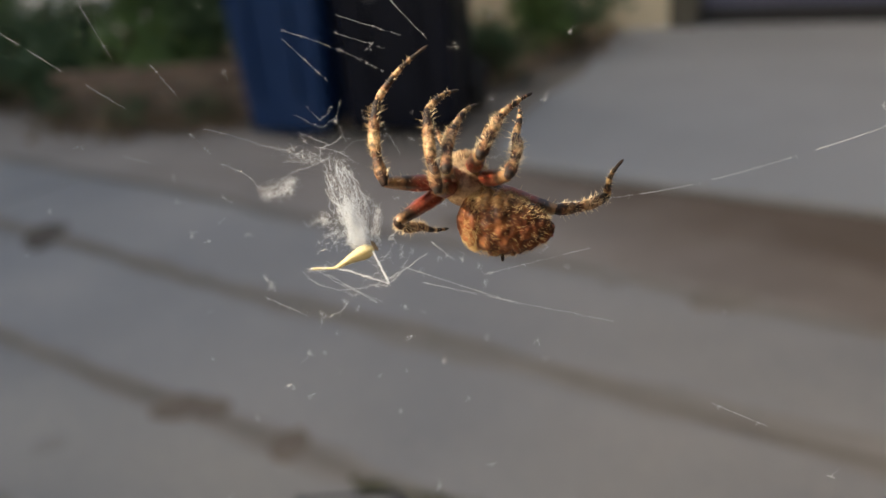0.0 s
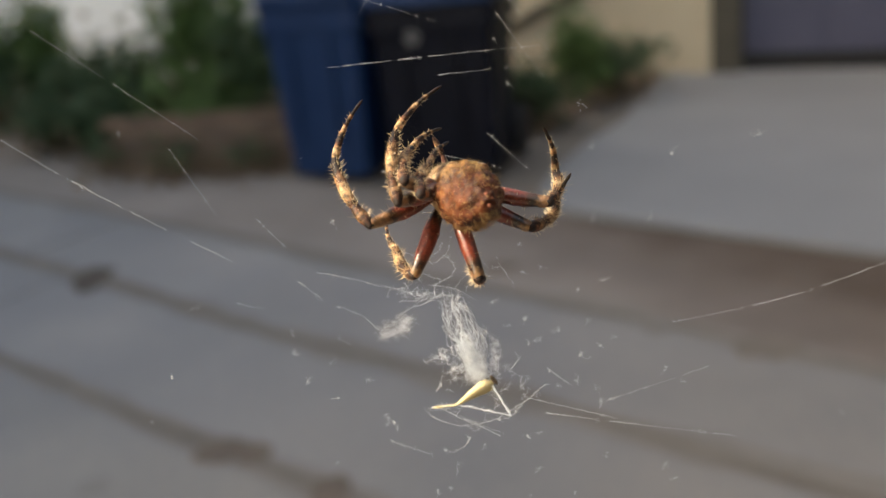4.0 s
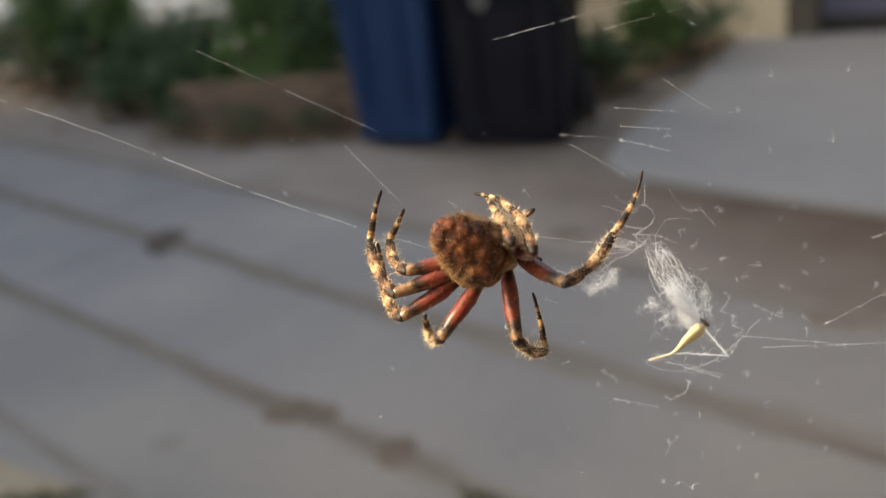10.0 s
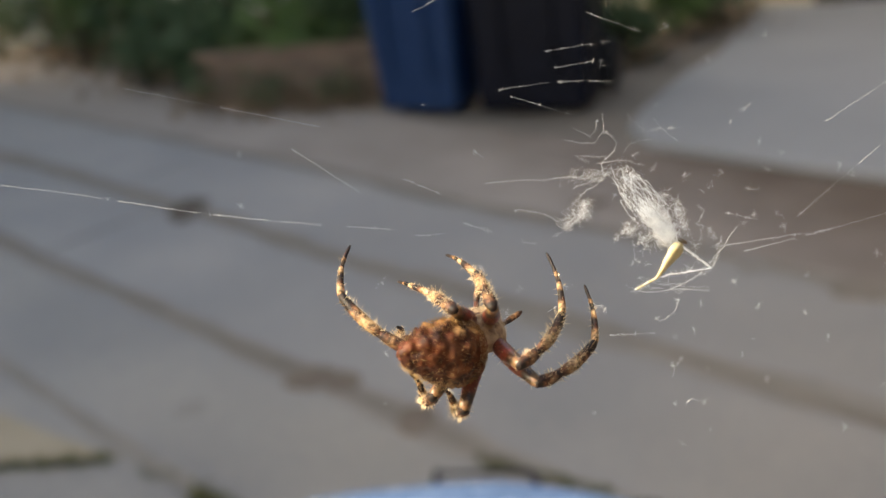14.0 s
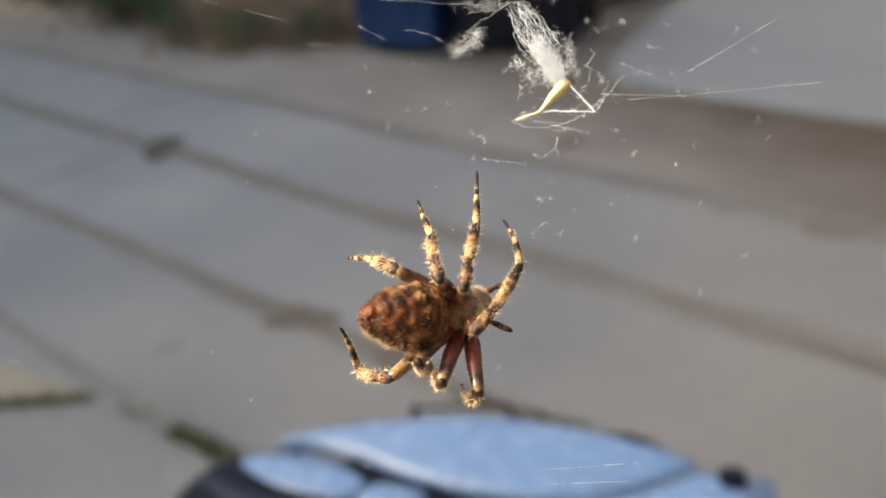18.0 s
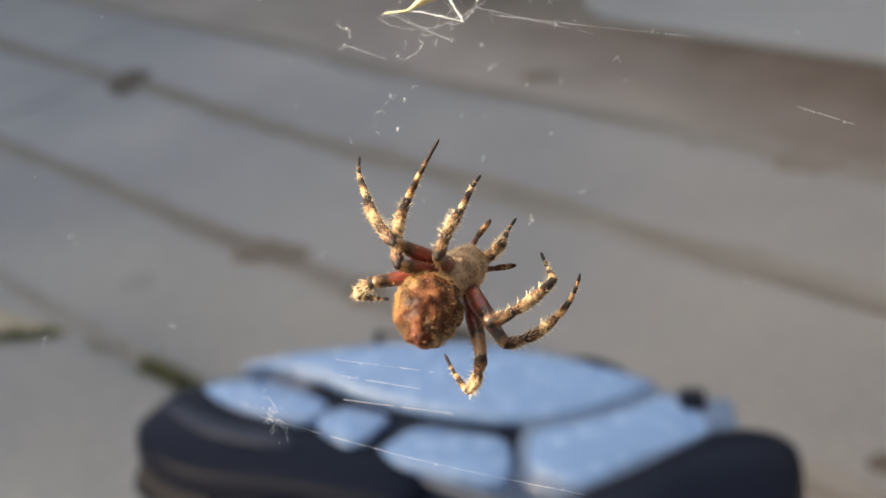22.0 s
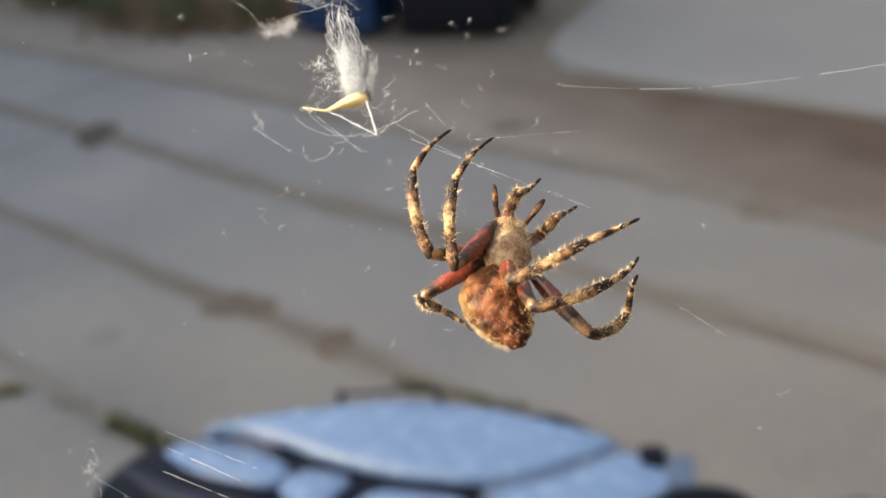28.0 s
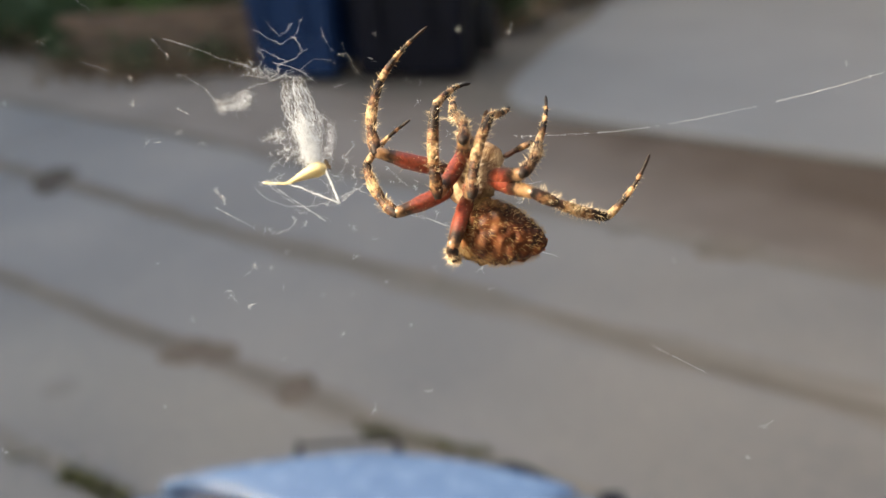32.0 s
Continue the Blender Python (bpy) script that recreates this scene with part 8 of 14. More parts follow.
    walk(legs["C"][1], [
        (0, pose(0.00166, 0.00647, -0.00476, 16.0, -2.6, -16.7)), (0.25, pose(0.00364, 0.00638, -0.00416, 17.0, 13.2, -42.0)), (0.5, pose(0.00550, 0.00538, -0.00413, 7.0, 28.0, -69.9)),
        (0.75, pose(0.00664, 0.00384, -0.00476, -9.1, 36.3, -94.4)), (1, pose(0.00677, 0.00239, -0.00588, -28.1, 38.8, -117.6)), (1.5, pose(0.00628, 0.00339, -0.00545, -16.4, 30.3, -99.4)),
        (2, pose(0.00520, 0.00434, -0.00526, -12.1, 20.2, -83.9)), (2.5, pose(0.00378, 0.00620, -0.00456, 12.1, 6.8, -54.9)), (3, pose(0.00141, 0.00674, -0.00511, 23.6, -5.5, -28.9)),
        (3.5, pose(0.00163, 0.00689, -0.00486, 20.6, -13.7, -11.5)), (4, pose(0.00186, 0.00703, -0.00461, 20.1, -14.8, -11.1)), (4.5, pose(0.00209, 0.00715, -0.00435, 19.5, -16.1, -10.3)),
        (5, pose(0.00232, 0.00726, -0.00408, 18.7, -17.3, -9.2)), (5.5, pose(0.00255, 0.00735, -0.00382, 17.8, -18.6, -7.8)), (5.75, pose(-0.00318, 0.00647, -0.00464, 18.4, -24.7, 22.4)),
        (6, pose(-0.00543, 0.00101, -0.00669, 9.6, -22.9, 55.1)), (6.5, pose(-0.00416, 0.00394, -0.00626, -29.2, -48.2, 94.9)), (7, pose(-0.00621, 0.00543, -0.00378, -92.9, -47.7, 162.1)),
        (7.5, pose(-0.00823, 0.00125, -0.00425, -20.7, -61.4, 105.3)), (8, pose(-0.00826, -0.00338, -0.00366, -2.1, -33.9, 88.0)), (8.5, pose(-0.00518, -0.00682, -0.00531, -21.1, -16.9, 116.4)),
        (9, pose(-0.00055, -0.00844, -0.00629, -33.9, 5.0, 137.2)), (9.5, pose(-0.00293, -0.00886, -0.00695, -30.8, -11.4, 153.6)), (10, pose(-0.00509, -0.00939, -0.00749, -10.1, -39.3, 134.1)),
        (10.5, pose(-0.00491, -0.00827, -0.00754, -21.6, -41.1, 135.7)), (11, pose(-0.00498, -0.00720, -0.00744, -49.3, -26.0, 165.2)), (11.5, pose(-0.00759, -0.00346, -0.00635, -36.6, -41.4, 135.0)),
        (12, pose(-0.00852, 0.00024, -0.00418, -12.2, -49.2, 98.6)), (12.5, pose(-0.00874, -0.00177, -0.00483, -11.7, -44.4, 97.4)), (13, pose(-0.00887, -0.00403, -0.00466, -11.6, -39.5, 97.3)),
        (13.25, pose(-0.00259, -0.00772, -0.00580, -14.7, -26.1, 128.4)), (13.5, pose(0.00370, -0.00613, -0.00582, -17.5, -12.6, 155.8)), (14, pose(0.00080, -0.00620, -0.00678, -29.6, -10.0, 165.9)),
        (14.5, pose(-0.00206, -0.00523, -0.00731, -36.3, -17.1, 151.1)), (15, pose(-0.00451, -0.00334, -0.00733, -40.8, -24.6, 135.9)), (15.5, pose(-0.00620, -0.00078, -0.00680, -46.8, -24.5, 128.1)),
        (16, pose(-0.00594, 0.00255, -0.00637, -20.5, -38.1, 104.5)), (16.5, pose(-0.00657, 0.00226, -0.00596, -0.8, -48.4, 66.8)), (17, pose(-0.00717, 0.00201, -0.00544, -21.0, -51.0, 84.5)),
        (17.5, pose(-0.00660, 0.00230, -0.00589, -19.1, -45.2, 90.4)), (18, pose(-0.00601, 0.00250, -0.00632, -19.2, -40.0, 101.0)), (18.25, pose(-0.00610, 0.00261, -0.00615, -15.9, -37.4, 92.5)),
        (18.5, pose(-0.00622, 0.00273, -0.00598, -14.8, -34.7, 85.8)), (18.75, pose(-0.00636, 0.00284, -0.00580, -15.6, -32.4, 80.9)), (19, pose(-0.00652, 0.00294, -0.00564, -17.9, -30.5, 77.6)),
        (19.5, pose(-0.00704, 0.00285, -0.00514, -2.2, -41.5, 56.7)), (20, pose(-0.00753, 0.00267, -0.00464, -12.7, -47.5, 76.7)), (20.25, pose(-0.00720, 0.00267, -0.00506, -22.1, -40.0, 87.3)),
        (20.5, pose(-0.00684, 0.00268, -0.00546, -36.0, -20.9, 113.2)), (20.75, pose(-0.00646, 0.00268, -0.00584, -34.5, -16.0, 110.8)), (21, pose(-0.00606, 0.00267, -0.00619, -30.5, -17.7, 97.9)),
        (21.5, pose(-0.00522, 0.00371, -0.00619, -12.5, -3.5, 61.8)), (22, pose(-0.00456, 0.00476, -0.00584, -24.7, 13.4, 26.7)), (22.5, pose(-0.00294, 0.00494, -0.00666, -18.0, -25.7, 38.9)),
        (23, pose(-0.00123, 0.00533, -0.00688, -51.5, -46.1, 96.4)), (23.5, pose(-0.00615, 0.00409, -0.00547, -30.9, -39.1, 88.5)), (24, pose(-0.00931, 0.00114, -0.00234, -24.8, -20.5, 104.8)),
        (24.5, pose(-0.00701, 0.00306, -0.00526, -40.4, -17.5, 111.0)), (25, pose(-0.00341, 0.00453, -0.00692, -46.1, -33.5, 93.0)), (25.5, pose(-0.00764, 0.00367, -0.00351, -17.0, -32.5, 71.7)),
        (26, pose(-0.00717, 0.00353, -0.00437, -23.7, -27.6, 75.2)), (26.5, pose(-0.00662, 0.00334, -0.00520, -29.7, -21.7, 78.2)), (27, pose(-0.00601, 0.00312, -0.00598, -34.8, -15.4, 80.2)),
        (27.5, pose(-0.00535, 0.00287, -0.00667, -38.9, -9.4, 80.6)), (28, pose(-0.00288, 0.00278, -0.00798, -57.3, -24.8, 59.1)), (28.5, pose(-0.00265, 0.00623, -0.00484, -14.9, -16.1, 22.8)),
        (29, pose(-0.00100, 0.00842, -0.00105, 4.9, 16.4, 0.5)), (29.5, pose(-0.00374, 0.00650, -0.00403, -6.1, -4.0, 28.8)), (30, pose(-0.00513, 0.00320, -0.00674, -30.7, -7.4, 59.6)),
        (30.5, pose(-0.00487, 0.00622, -0.00357, -18.9, -35.6, 54.7)), (31, pose(-0.00386, 0.00801, 0.00033, 28.7, -52.3, 14.2)), (31.5, pose(-0.00350, 0.00786, 0.00138, 35.0, -45.3, 22.6)),
        (32, pose(-0.00316, 0.00765, 0.00236, 58.6, -22.7, 10.2)),
    ])
    walk(legs["C"][2], [
        (0, pose(0.00067, 0.00440, 0.00312, 28.9, -11.0, -21.4)), (0.25, pose(0.00337, 0.00340, 0.00347, 38.5, 1.4, -47.6)), (0.5, pose(0.00588, 0.00145, 0.00306, 41.0, 16.4, -72.8)),
        (0.75, pose(0.00757, -0.00105, 0.00177, 35.3, 29.9, -100.2)), (1, pose(0.00810, -0.00341, -0.00024, 27.7, 33.7, -121.1)), (1.5, pose(0.00791, -0.00090, 0.00135, 37.3, 21.0, -107.8)),
        (2, pose(0.00720, 0.00177, 0.00226, 41.4, 6.3, -97.1)), (2.5, pose(0.00292, 0.00443, 0.00340, 55.1, 1.0, -60.5)), (3, pose(-0.00081, 0.00421, 0.00237, 53.2, -11.2, -28.4)),
        (3.5, pose(-0.00072, 0.00443, 0.00260, 46.6, -21.5, -19.8)), (4, pose(-0.00062, 0.00464, 0.00284, 41.5, -22.6, -18.0)), (4.5, pose(-0.00051, 0.00484, 0.00308, 36.3, -23.2, -15.7)),
        (5, pose(-0.00039, 0.00503, 0.00333, 31.0, -23.3, -12.9)), (5.5, pose(-0.00025, 0.00520, 0.00358, 25.9, -22.9, -10.0)), (5.75, pose(-0.00520, 0.00284, 0.00243, 30.6, -30.2, 21.6)),
        (6, pose(-0.00611, -0.00235, 0.00076, 24.3, -27.7, 59.6)), (6.5, pose(-0.00769, -0.00172, -0.00149, -2.5, -44.2, 91.7)), (7, pose(-0.00902, -0.00227, -0.00405, -45.4, -50.6, 142.3)),
        (7.5, pose(-0.00925, -0.00601, -0.00058, -178.2, -66.9, -64.7)), (8, pose(-0.00871, -0.00793, 0.00314, -173.0, -22.8, -24.0)), (8.5, pose(-0.00683, -0.01013, 0.00201, -159.0, -26.3, 6.7)),
        (9, pose(-0.00410, -0.01139, 0.00049, -149.2, -34.1, 38.4)), (9.5, pose(-0.00356, -0.01325, -0.00005, 166.8, -40.4, 73.1)), (10, pose(-0.00257, -0.01406, -0.00124, 131.7, -20.8, 97.8)),
        (10.5, pose(-0.00343, -0.01392, -0.00180, 137.3, -18.6, 105.1)), (11, pose(-0.00431, -0.01381, -0.00264, 139.9, -2.7, 129.8)), (11.5, pose(-0.00797, -0.01000, -0.00142, 148.3, -23.6, 108.9)),
        (12, pose(-0.00933, -0.00601, 0.00106, 159.9, -36.7, 91.6)), (12.5, pose(-0.00967, -0.00755, 0.00090, 156.6, -24.1, 85.0)), (13, pose(-0.00987, -0.00932, 0.00154, 150.4, -13.9, 78.2)),
        (13.25, pose(-0.00206, -0.01175, 0.00133, 143.0, -10.1, 110.6)), (13.5, pose(0.00424, -0.00908, 0.00181, 137.3, -3.8, 142.8)), (14, pose(0.00102, -0.01044, 0.00024, 137.8, 6.2, 151.3)),
        (14.5, pose(-0.00270, -0.01042, -0.00100, 137.2, -4.0, 138.4)), (15, pose(-0.00638, -0.00899, -0.00169, 137.8, -14.3, 125.5)), (15.5, pose(-0.00947, -0.00630, -0.00170, 136.7, -17.2, 120.4)),
        (16, pose(-0.00753, -0.00276, -0.00032, 147.9, -33.8, 101.0)), (16.5, pose(-0.00909, -0.00332, -0.00051, 131.3, 3.8, 39.0)), (17, pose(-0.01066, -0.00363, -0.00063, 72.8, -11.4, -6.9)),
        (17.5, pose(-0.00924, -0.00322, -0.00043, 54.8, -35.4, 10.6)), (18, pose(-0.00771, -0.00291, -0.00039, 23.2, -46.5, 48.0)), (18.25, pose(-0.00814, -0.00227, 0.00012, -10.9, -46.6, 90.4)),
        (18.5, pose(-0.00865, -0.00162, 0.00054, -11.2, -43.6, 87.9)), (18.75, pose(-0.00921, -0.00098, 0.00087, -10.3, -41.4, 82.8)), (19, pose(-0.00982, -0.00039, 0.00109, -11.0, -39.5, 79.6)),
        (19.5, pose(-0.01029, -0.00152, 0.00099, 110.7, -50.2, 13.6)), (20, pose(-0.01064, -0.00266, 0.00077, 176.1, -36.4, 37.3)), (20.25, pose(-0.01051, -0.00205, 0.00077, 155.4, -35.5, 73.7)),
        (20.5, pose(-0.01034, -0.00140, 0.00073, 58.3, -33.7, 173.5)), (20.75, pose(-0.01013, -0.00072, 0.00066, -4.6, 22.9, 176.3)), (21, pose(-0.00988, -0.00002, 0.00055, -21.7, 17.9, 146.1)),
        (21.5, pose(-0.00702, 0.00412, 0.00180, -21.5, -15.3, 129.1)), (22, pose(-0.00456, 0.00860, 0.00141, 8.7, -35.9, 100.3)), (22.5, pose(-0.00717, 0.00479, 0.00037, -10.5, -31.8, 67.4)),
        (23, pose(-0.00719, 0.00096, -0.00333, -58.9, -36.6, 87.8)), (23.5, pose(-0.01048, -0.00023, -0.00001, -72.2, -36.0, 15.1)), (24, pose(-0.01197, -0.00227, 0.00463, -163.1, -55.7, 30.2)),
        (24.5, pose(-0.01130, -0.00060, 0.00069, 14.4, -41.9, -162.8)), (25, pose(-0.00914, 0.00108, -0.00218, -32.5, 16.9, 165.3)), (25.5, pose(-0.01125, 0.00042, 0.00310, -32.8, -27.3, 160.8)),
        (26, pose(-0.01125, 0.00101, 0.00228, -14.3, -26.5, 125.4)), (26.5, pose(-0.01114, 0.00159, 0.00141, -7.2, -17.4, 92.3)), (27, pose(-0.01092, 0.00216, 0.00052, -14.2, -8.3, 78.3)),
        (27.5, pose(-0.01060, 0.00268, -0.00038, -23.8, 0.6, 76.1)), (28, pose(-0.00975, 0.00473, -0.00396, -18.3, -33.7, 62.4)), (28.5, pose(-0.00549, 0.00732, 0.00278, 22.6, -24.5, 30.7)),
        (29, pose(0.00132, 0.00774, 0.00678, 47.4, 3.5, 15.9)), (29.5, pose(-0.00466, 0.00699, 0.00410, 20.9, -1.3, 30.3)), (30, pose(-0.00920, 0.00453, 0.00026, -4.4, 5.0, 59.3)),
        (30.5, pose(-0.00966, 0.00406, 0.00273, 10.3, -35.1, 54.8)), (31, pose(-0.00840, 0.00279, 0.00473, 69.6, -55.4, 2.9)), (31.5, pose(-0.00611, 0.00168, 0.00611, 44.7, -41.4, 28.3)),
        (32, pose(-0.00354, 0.00046, 0.00629, 43.0, -6.5, 26.8)),
    ])
    walk(legs["D"][0], [
        (0, pose(-0.00083, 0.00067, 0.00088, -129.5, -22.0, 25.0)), (0.25, pose(-0.00041, 0.00059, 0.00113, -116.8, -25.5, 15.4)), (0.5, pose(0.00003, 0.00039, 0.00127, -104.4, -27.5, 4.0)),
        (0.75, pose(0.00045, 0.00010, 0.00127, -93.1, -27.6, -8.7)), (1, pose(0.00081, -0.00024, 0.00113, -83.6, -25.4, -21.6)), (1.5, pose(0.00081, -0.00002, 0.00081, -101.0, -12.9, -16.8)),
        (2, pose(0.00078, 0.00003, 0.00047, -117.2, 2.9, -22.1)), (2.5, pose(0.00055, 0.00063, 0.00070, -128.6, -11.9, 7.8)), (3, pose(-0.00017, 0.00112, 0.00065, -149.5, -19.8, 39.9)),
        (3.5, pose(0.00015, 0.00091, 0.00053, -165.9, -34.0, 62.6)), (4, pose(0.00047, 0.00071, 0.00040, -154.0, -29.2, 28.8)), (4.5, pose(0.00079, 0.00051, 0.00025, -143.5, -20.9, -2.8)),
        (5, pose(0.00110, 0.00031, 0.00008, -135.6, -8.3, -30.7)), (5.5, pose(0.00140, 0.00013, -0.00010, -131.0, 0.1, -48.1)), (5.75, pose(0.00011, 0.00101, 0.00043, -131.9, 5.2, -0.9)),
        (6, pose(-0.00137, 0.00030, 0.00020, -151.4, 13.8, 40.8)), (6.5, pose(-0.00000, -0.00040, -0.00012, 174.2, -9.4, 63.7)), (7, pose(0.00137, 0.00027, 0.00021, 129.7, -25.7, 104.3)),
        (7.5, pose(0.00133, 0.00033, 0.00021, 128.9, -1.6, 120.6)), (8, pose(0.00134, 0.00038, 0.00024, 134.1, 22.2, 137.3)), (8.5, pose(0.00113, 0.00010, 0.00019, 150.9, 26.8, 173.1)),
        (9, pose(0.00129, -0.00018, 0.00014, 169.1, 24.6, -152.2)), (9.5, pose(0.00050, 0.00061, 0.00034, 176.7, 28.6, -120.5)), (10, pose(-0.00043, 0.00125, 0.00050, -176.4, 30.8, -94.3)),
        (10.5, pose(0.00028, 0.00049, 0.00031, -176.3, 29.9, -103.6)), (11, pose(0.00116, -0.00006, 0.00015, -177.4, 31.2, -116.3)), (11.5, pose(0.00115, -0.00051, -0.00024, -162.0, 34.0, -132.0)),
        (12, pose(0.00089, -0.00085, -0.00070, -149.0, 29.4, -152.7)), (12.5, pose(0.00097, -0.00094, -0.00039, -142.1, 25.5, -145.0)), (13, pose(0.00105, -0.00094, -0.00008, -136.8, 19.0, -138.5)),
        (13.25, pose(0.00134, -0.00029, 0.00005, -145.0, 20.8, -102.3)), (13.5, pose(0.00134, 0.00042, 0.00017, -154.6, 16.2, -71.4)), (14, pose(0.00141, -0.00002, 0.00003, -159.3, 22.6, -90.1)),
        (14.5, pose(0.00133, -0.00044, -0.00016, -166.5, 26.8, -110.3)), (15, pose(0.00110, -0.00079, -0.00038, -175.3, 28.0, -131.5)), (15.5, pose(0.00076, -0.00103, -0.00060, 175.8, 26.0, -152.7)),
        (16, pose(0.00082, -0.00093, -0.00067, -166.3, 30.6, -160.1)), (16.5, pose(0.00087, -0.00091, -0.00062, -173.3, 32.5, -167.1)), (17, pose(0.00093, -0.00089, -0.00058, -179.8, 33.8, -173.0)),
        (17.5, pose(0.00077, -0.00097, -0.00066, -166.8, 30.3, -170.0)), (18, pose(0.00060, -0.00104, -0.00074, -155.1, 25.0, -168.3)), (18.25, pose(0.00063, -0.00106, -0.00069, -156.3, 25.9, -168.2)),
        (18.5, pose(0.00066, -0.00107, -0.00063, -157.5, 26.5, -168.0)), (18.75, pose(0.00070, -0.00108, -0.00058, -158.5, 26.8, -167.8)), (19, pose(0.00073, -0.00109, -0.00052, -159.4, 27.0, -167.5)),
        (19.5, pose(0.00075, -0.00105, -0.00057, -165.3, 27.8, -168.3)), (20, pose(0.00078, -0.00101, -0.00061, -171.2, 28.5, -169.3)), (20.25, pose(0.00077, -0.00101, -0.00062, -165.2, 29.6, -170.1)),
        (20.5, pose(0.00076, -0.00101, -0.00062, -158.9, 31.1, -170.8)), (20.75, pose(0.00076, -0.00101, -0.00063, -152.6, 32.8, -171.2)), (21, pose(0.00075, -0.00102, -0.00063, -146.4, 34.7, -171.4)),
        (21.5, pose(0.00067, -0.00115, -0.00081, -146.7, 30.6, -174.5)), (22, pose(0.00066, -0.00131, -0.00101, -146.3, 26.7, -177.5)), (22.5, pose(0.00064, -0.00106, -0.00091, -159.9, 31.8, 179.2)),
        (23, pose(0.00060, -0.00085, -0.00095, -176.4, 36.1, 173.2)), (23.5, pose(0.00084, -0.00092, -0.00095, -163.7, 35.0, -173.1)), (24, pose(0.00110, -0.00092, -0.00096, -151.9, 32.9, -159.6)),
        (24.5, pose(0.00111, -0.00076, -0.00079, -161.9, 43.3, -164.7)), (25, pose(0.00111, -0.00064, -0.00058, -172.9, 53.5, -171.7)), (25.5, pose(0.00067, -0.00068, -0.00104, -172.1, 25.5, -175.5)),
        (26, pose(0.00069, -0.00068, -0.00103, -174.9, 26.4, -176.1)), (26.5, pose(0.00071, -0.00067, -0.00102, -177.7, 27.2, -176.8)), (27, pose(0.00073, -0.00067, -0.00101, 179.5, 27.9, -177.4)),
        (27.5, pose(0.00075, -0.00067, -0.00100, 176.6, 28.6, -178.0)), (28, pose(0.00173, -0.00118, -0.00138, -163.6, 47.1, -179.5)), (28.5, pose(0.00136, -0.00050, -0.00052, -174.0, 46.7, -146.3)),
        (29, pose(0.00134, 0.00013, 0.00041, -148.9, 62.3, -86.6)), (29.5, pose(0.00084, -0.00028, -0.00026, 180.0, 37.7, -142.0)), (30, pose(0.00059, -0.00079, -0.00101, -167.2, 25.7, -176.1)),
        (30.5, pose(0.00069, -0.00071, -0.00100, -159.0, 21.0, -144.9)), (31, pose(0.00079, -0.00063, -0.00098, -152.0, 14.0, -115.2)), (31.5, pose(0.00079, -0.00033, -0.00118, -148.8, 8.3, -91.7)),
        (32, pose(0.00080, -0.00001, -0.00130, -157.7, 25.9, -116.0)),
    ])
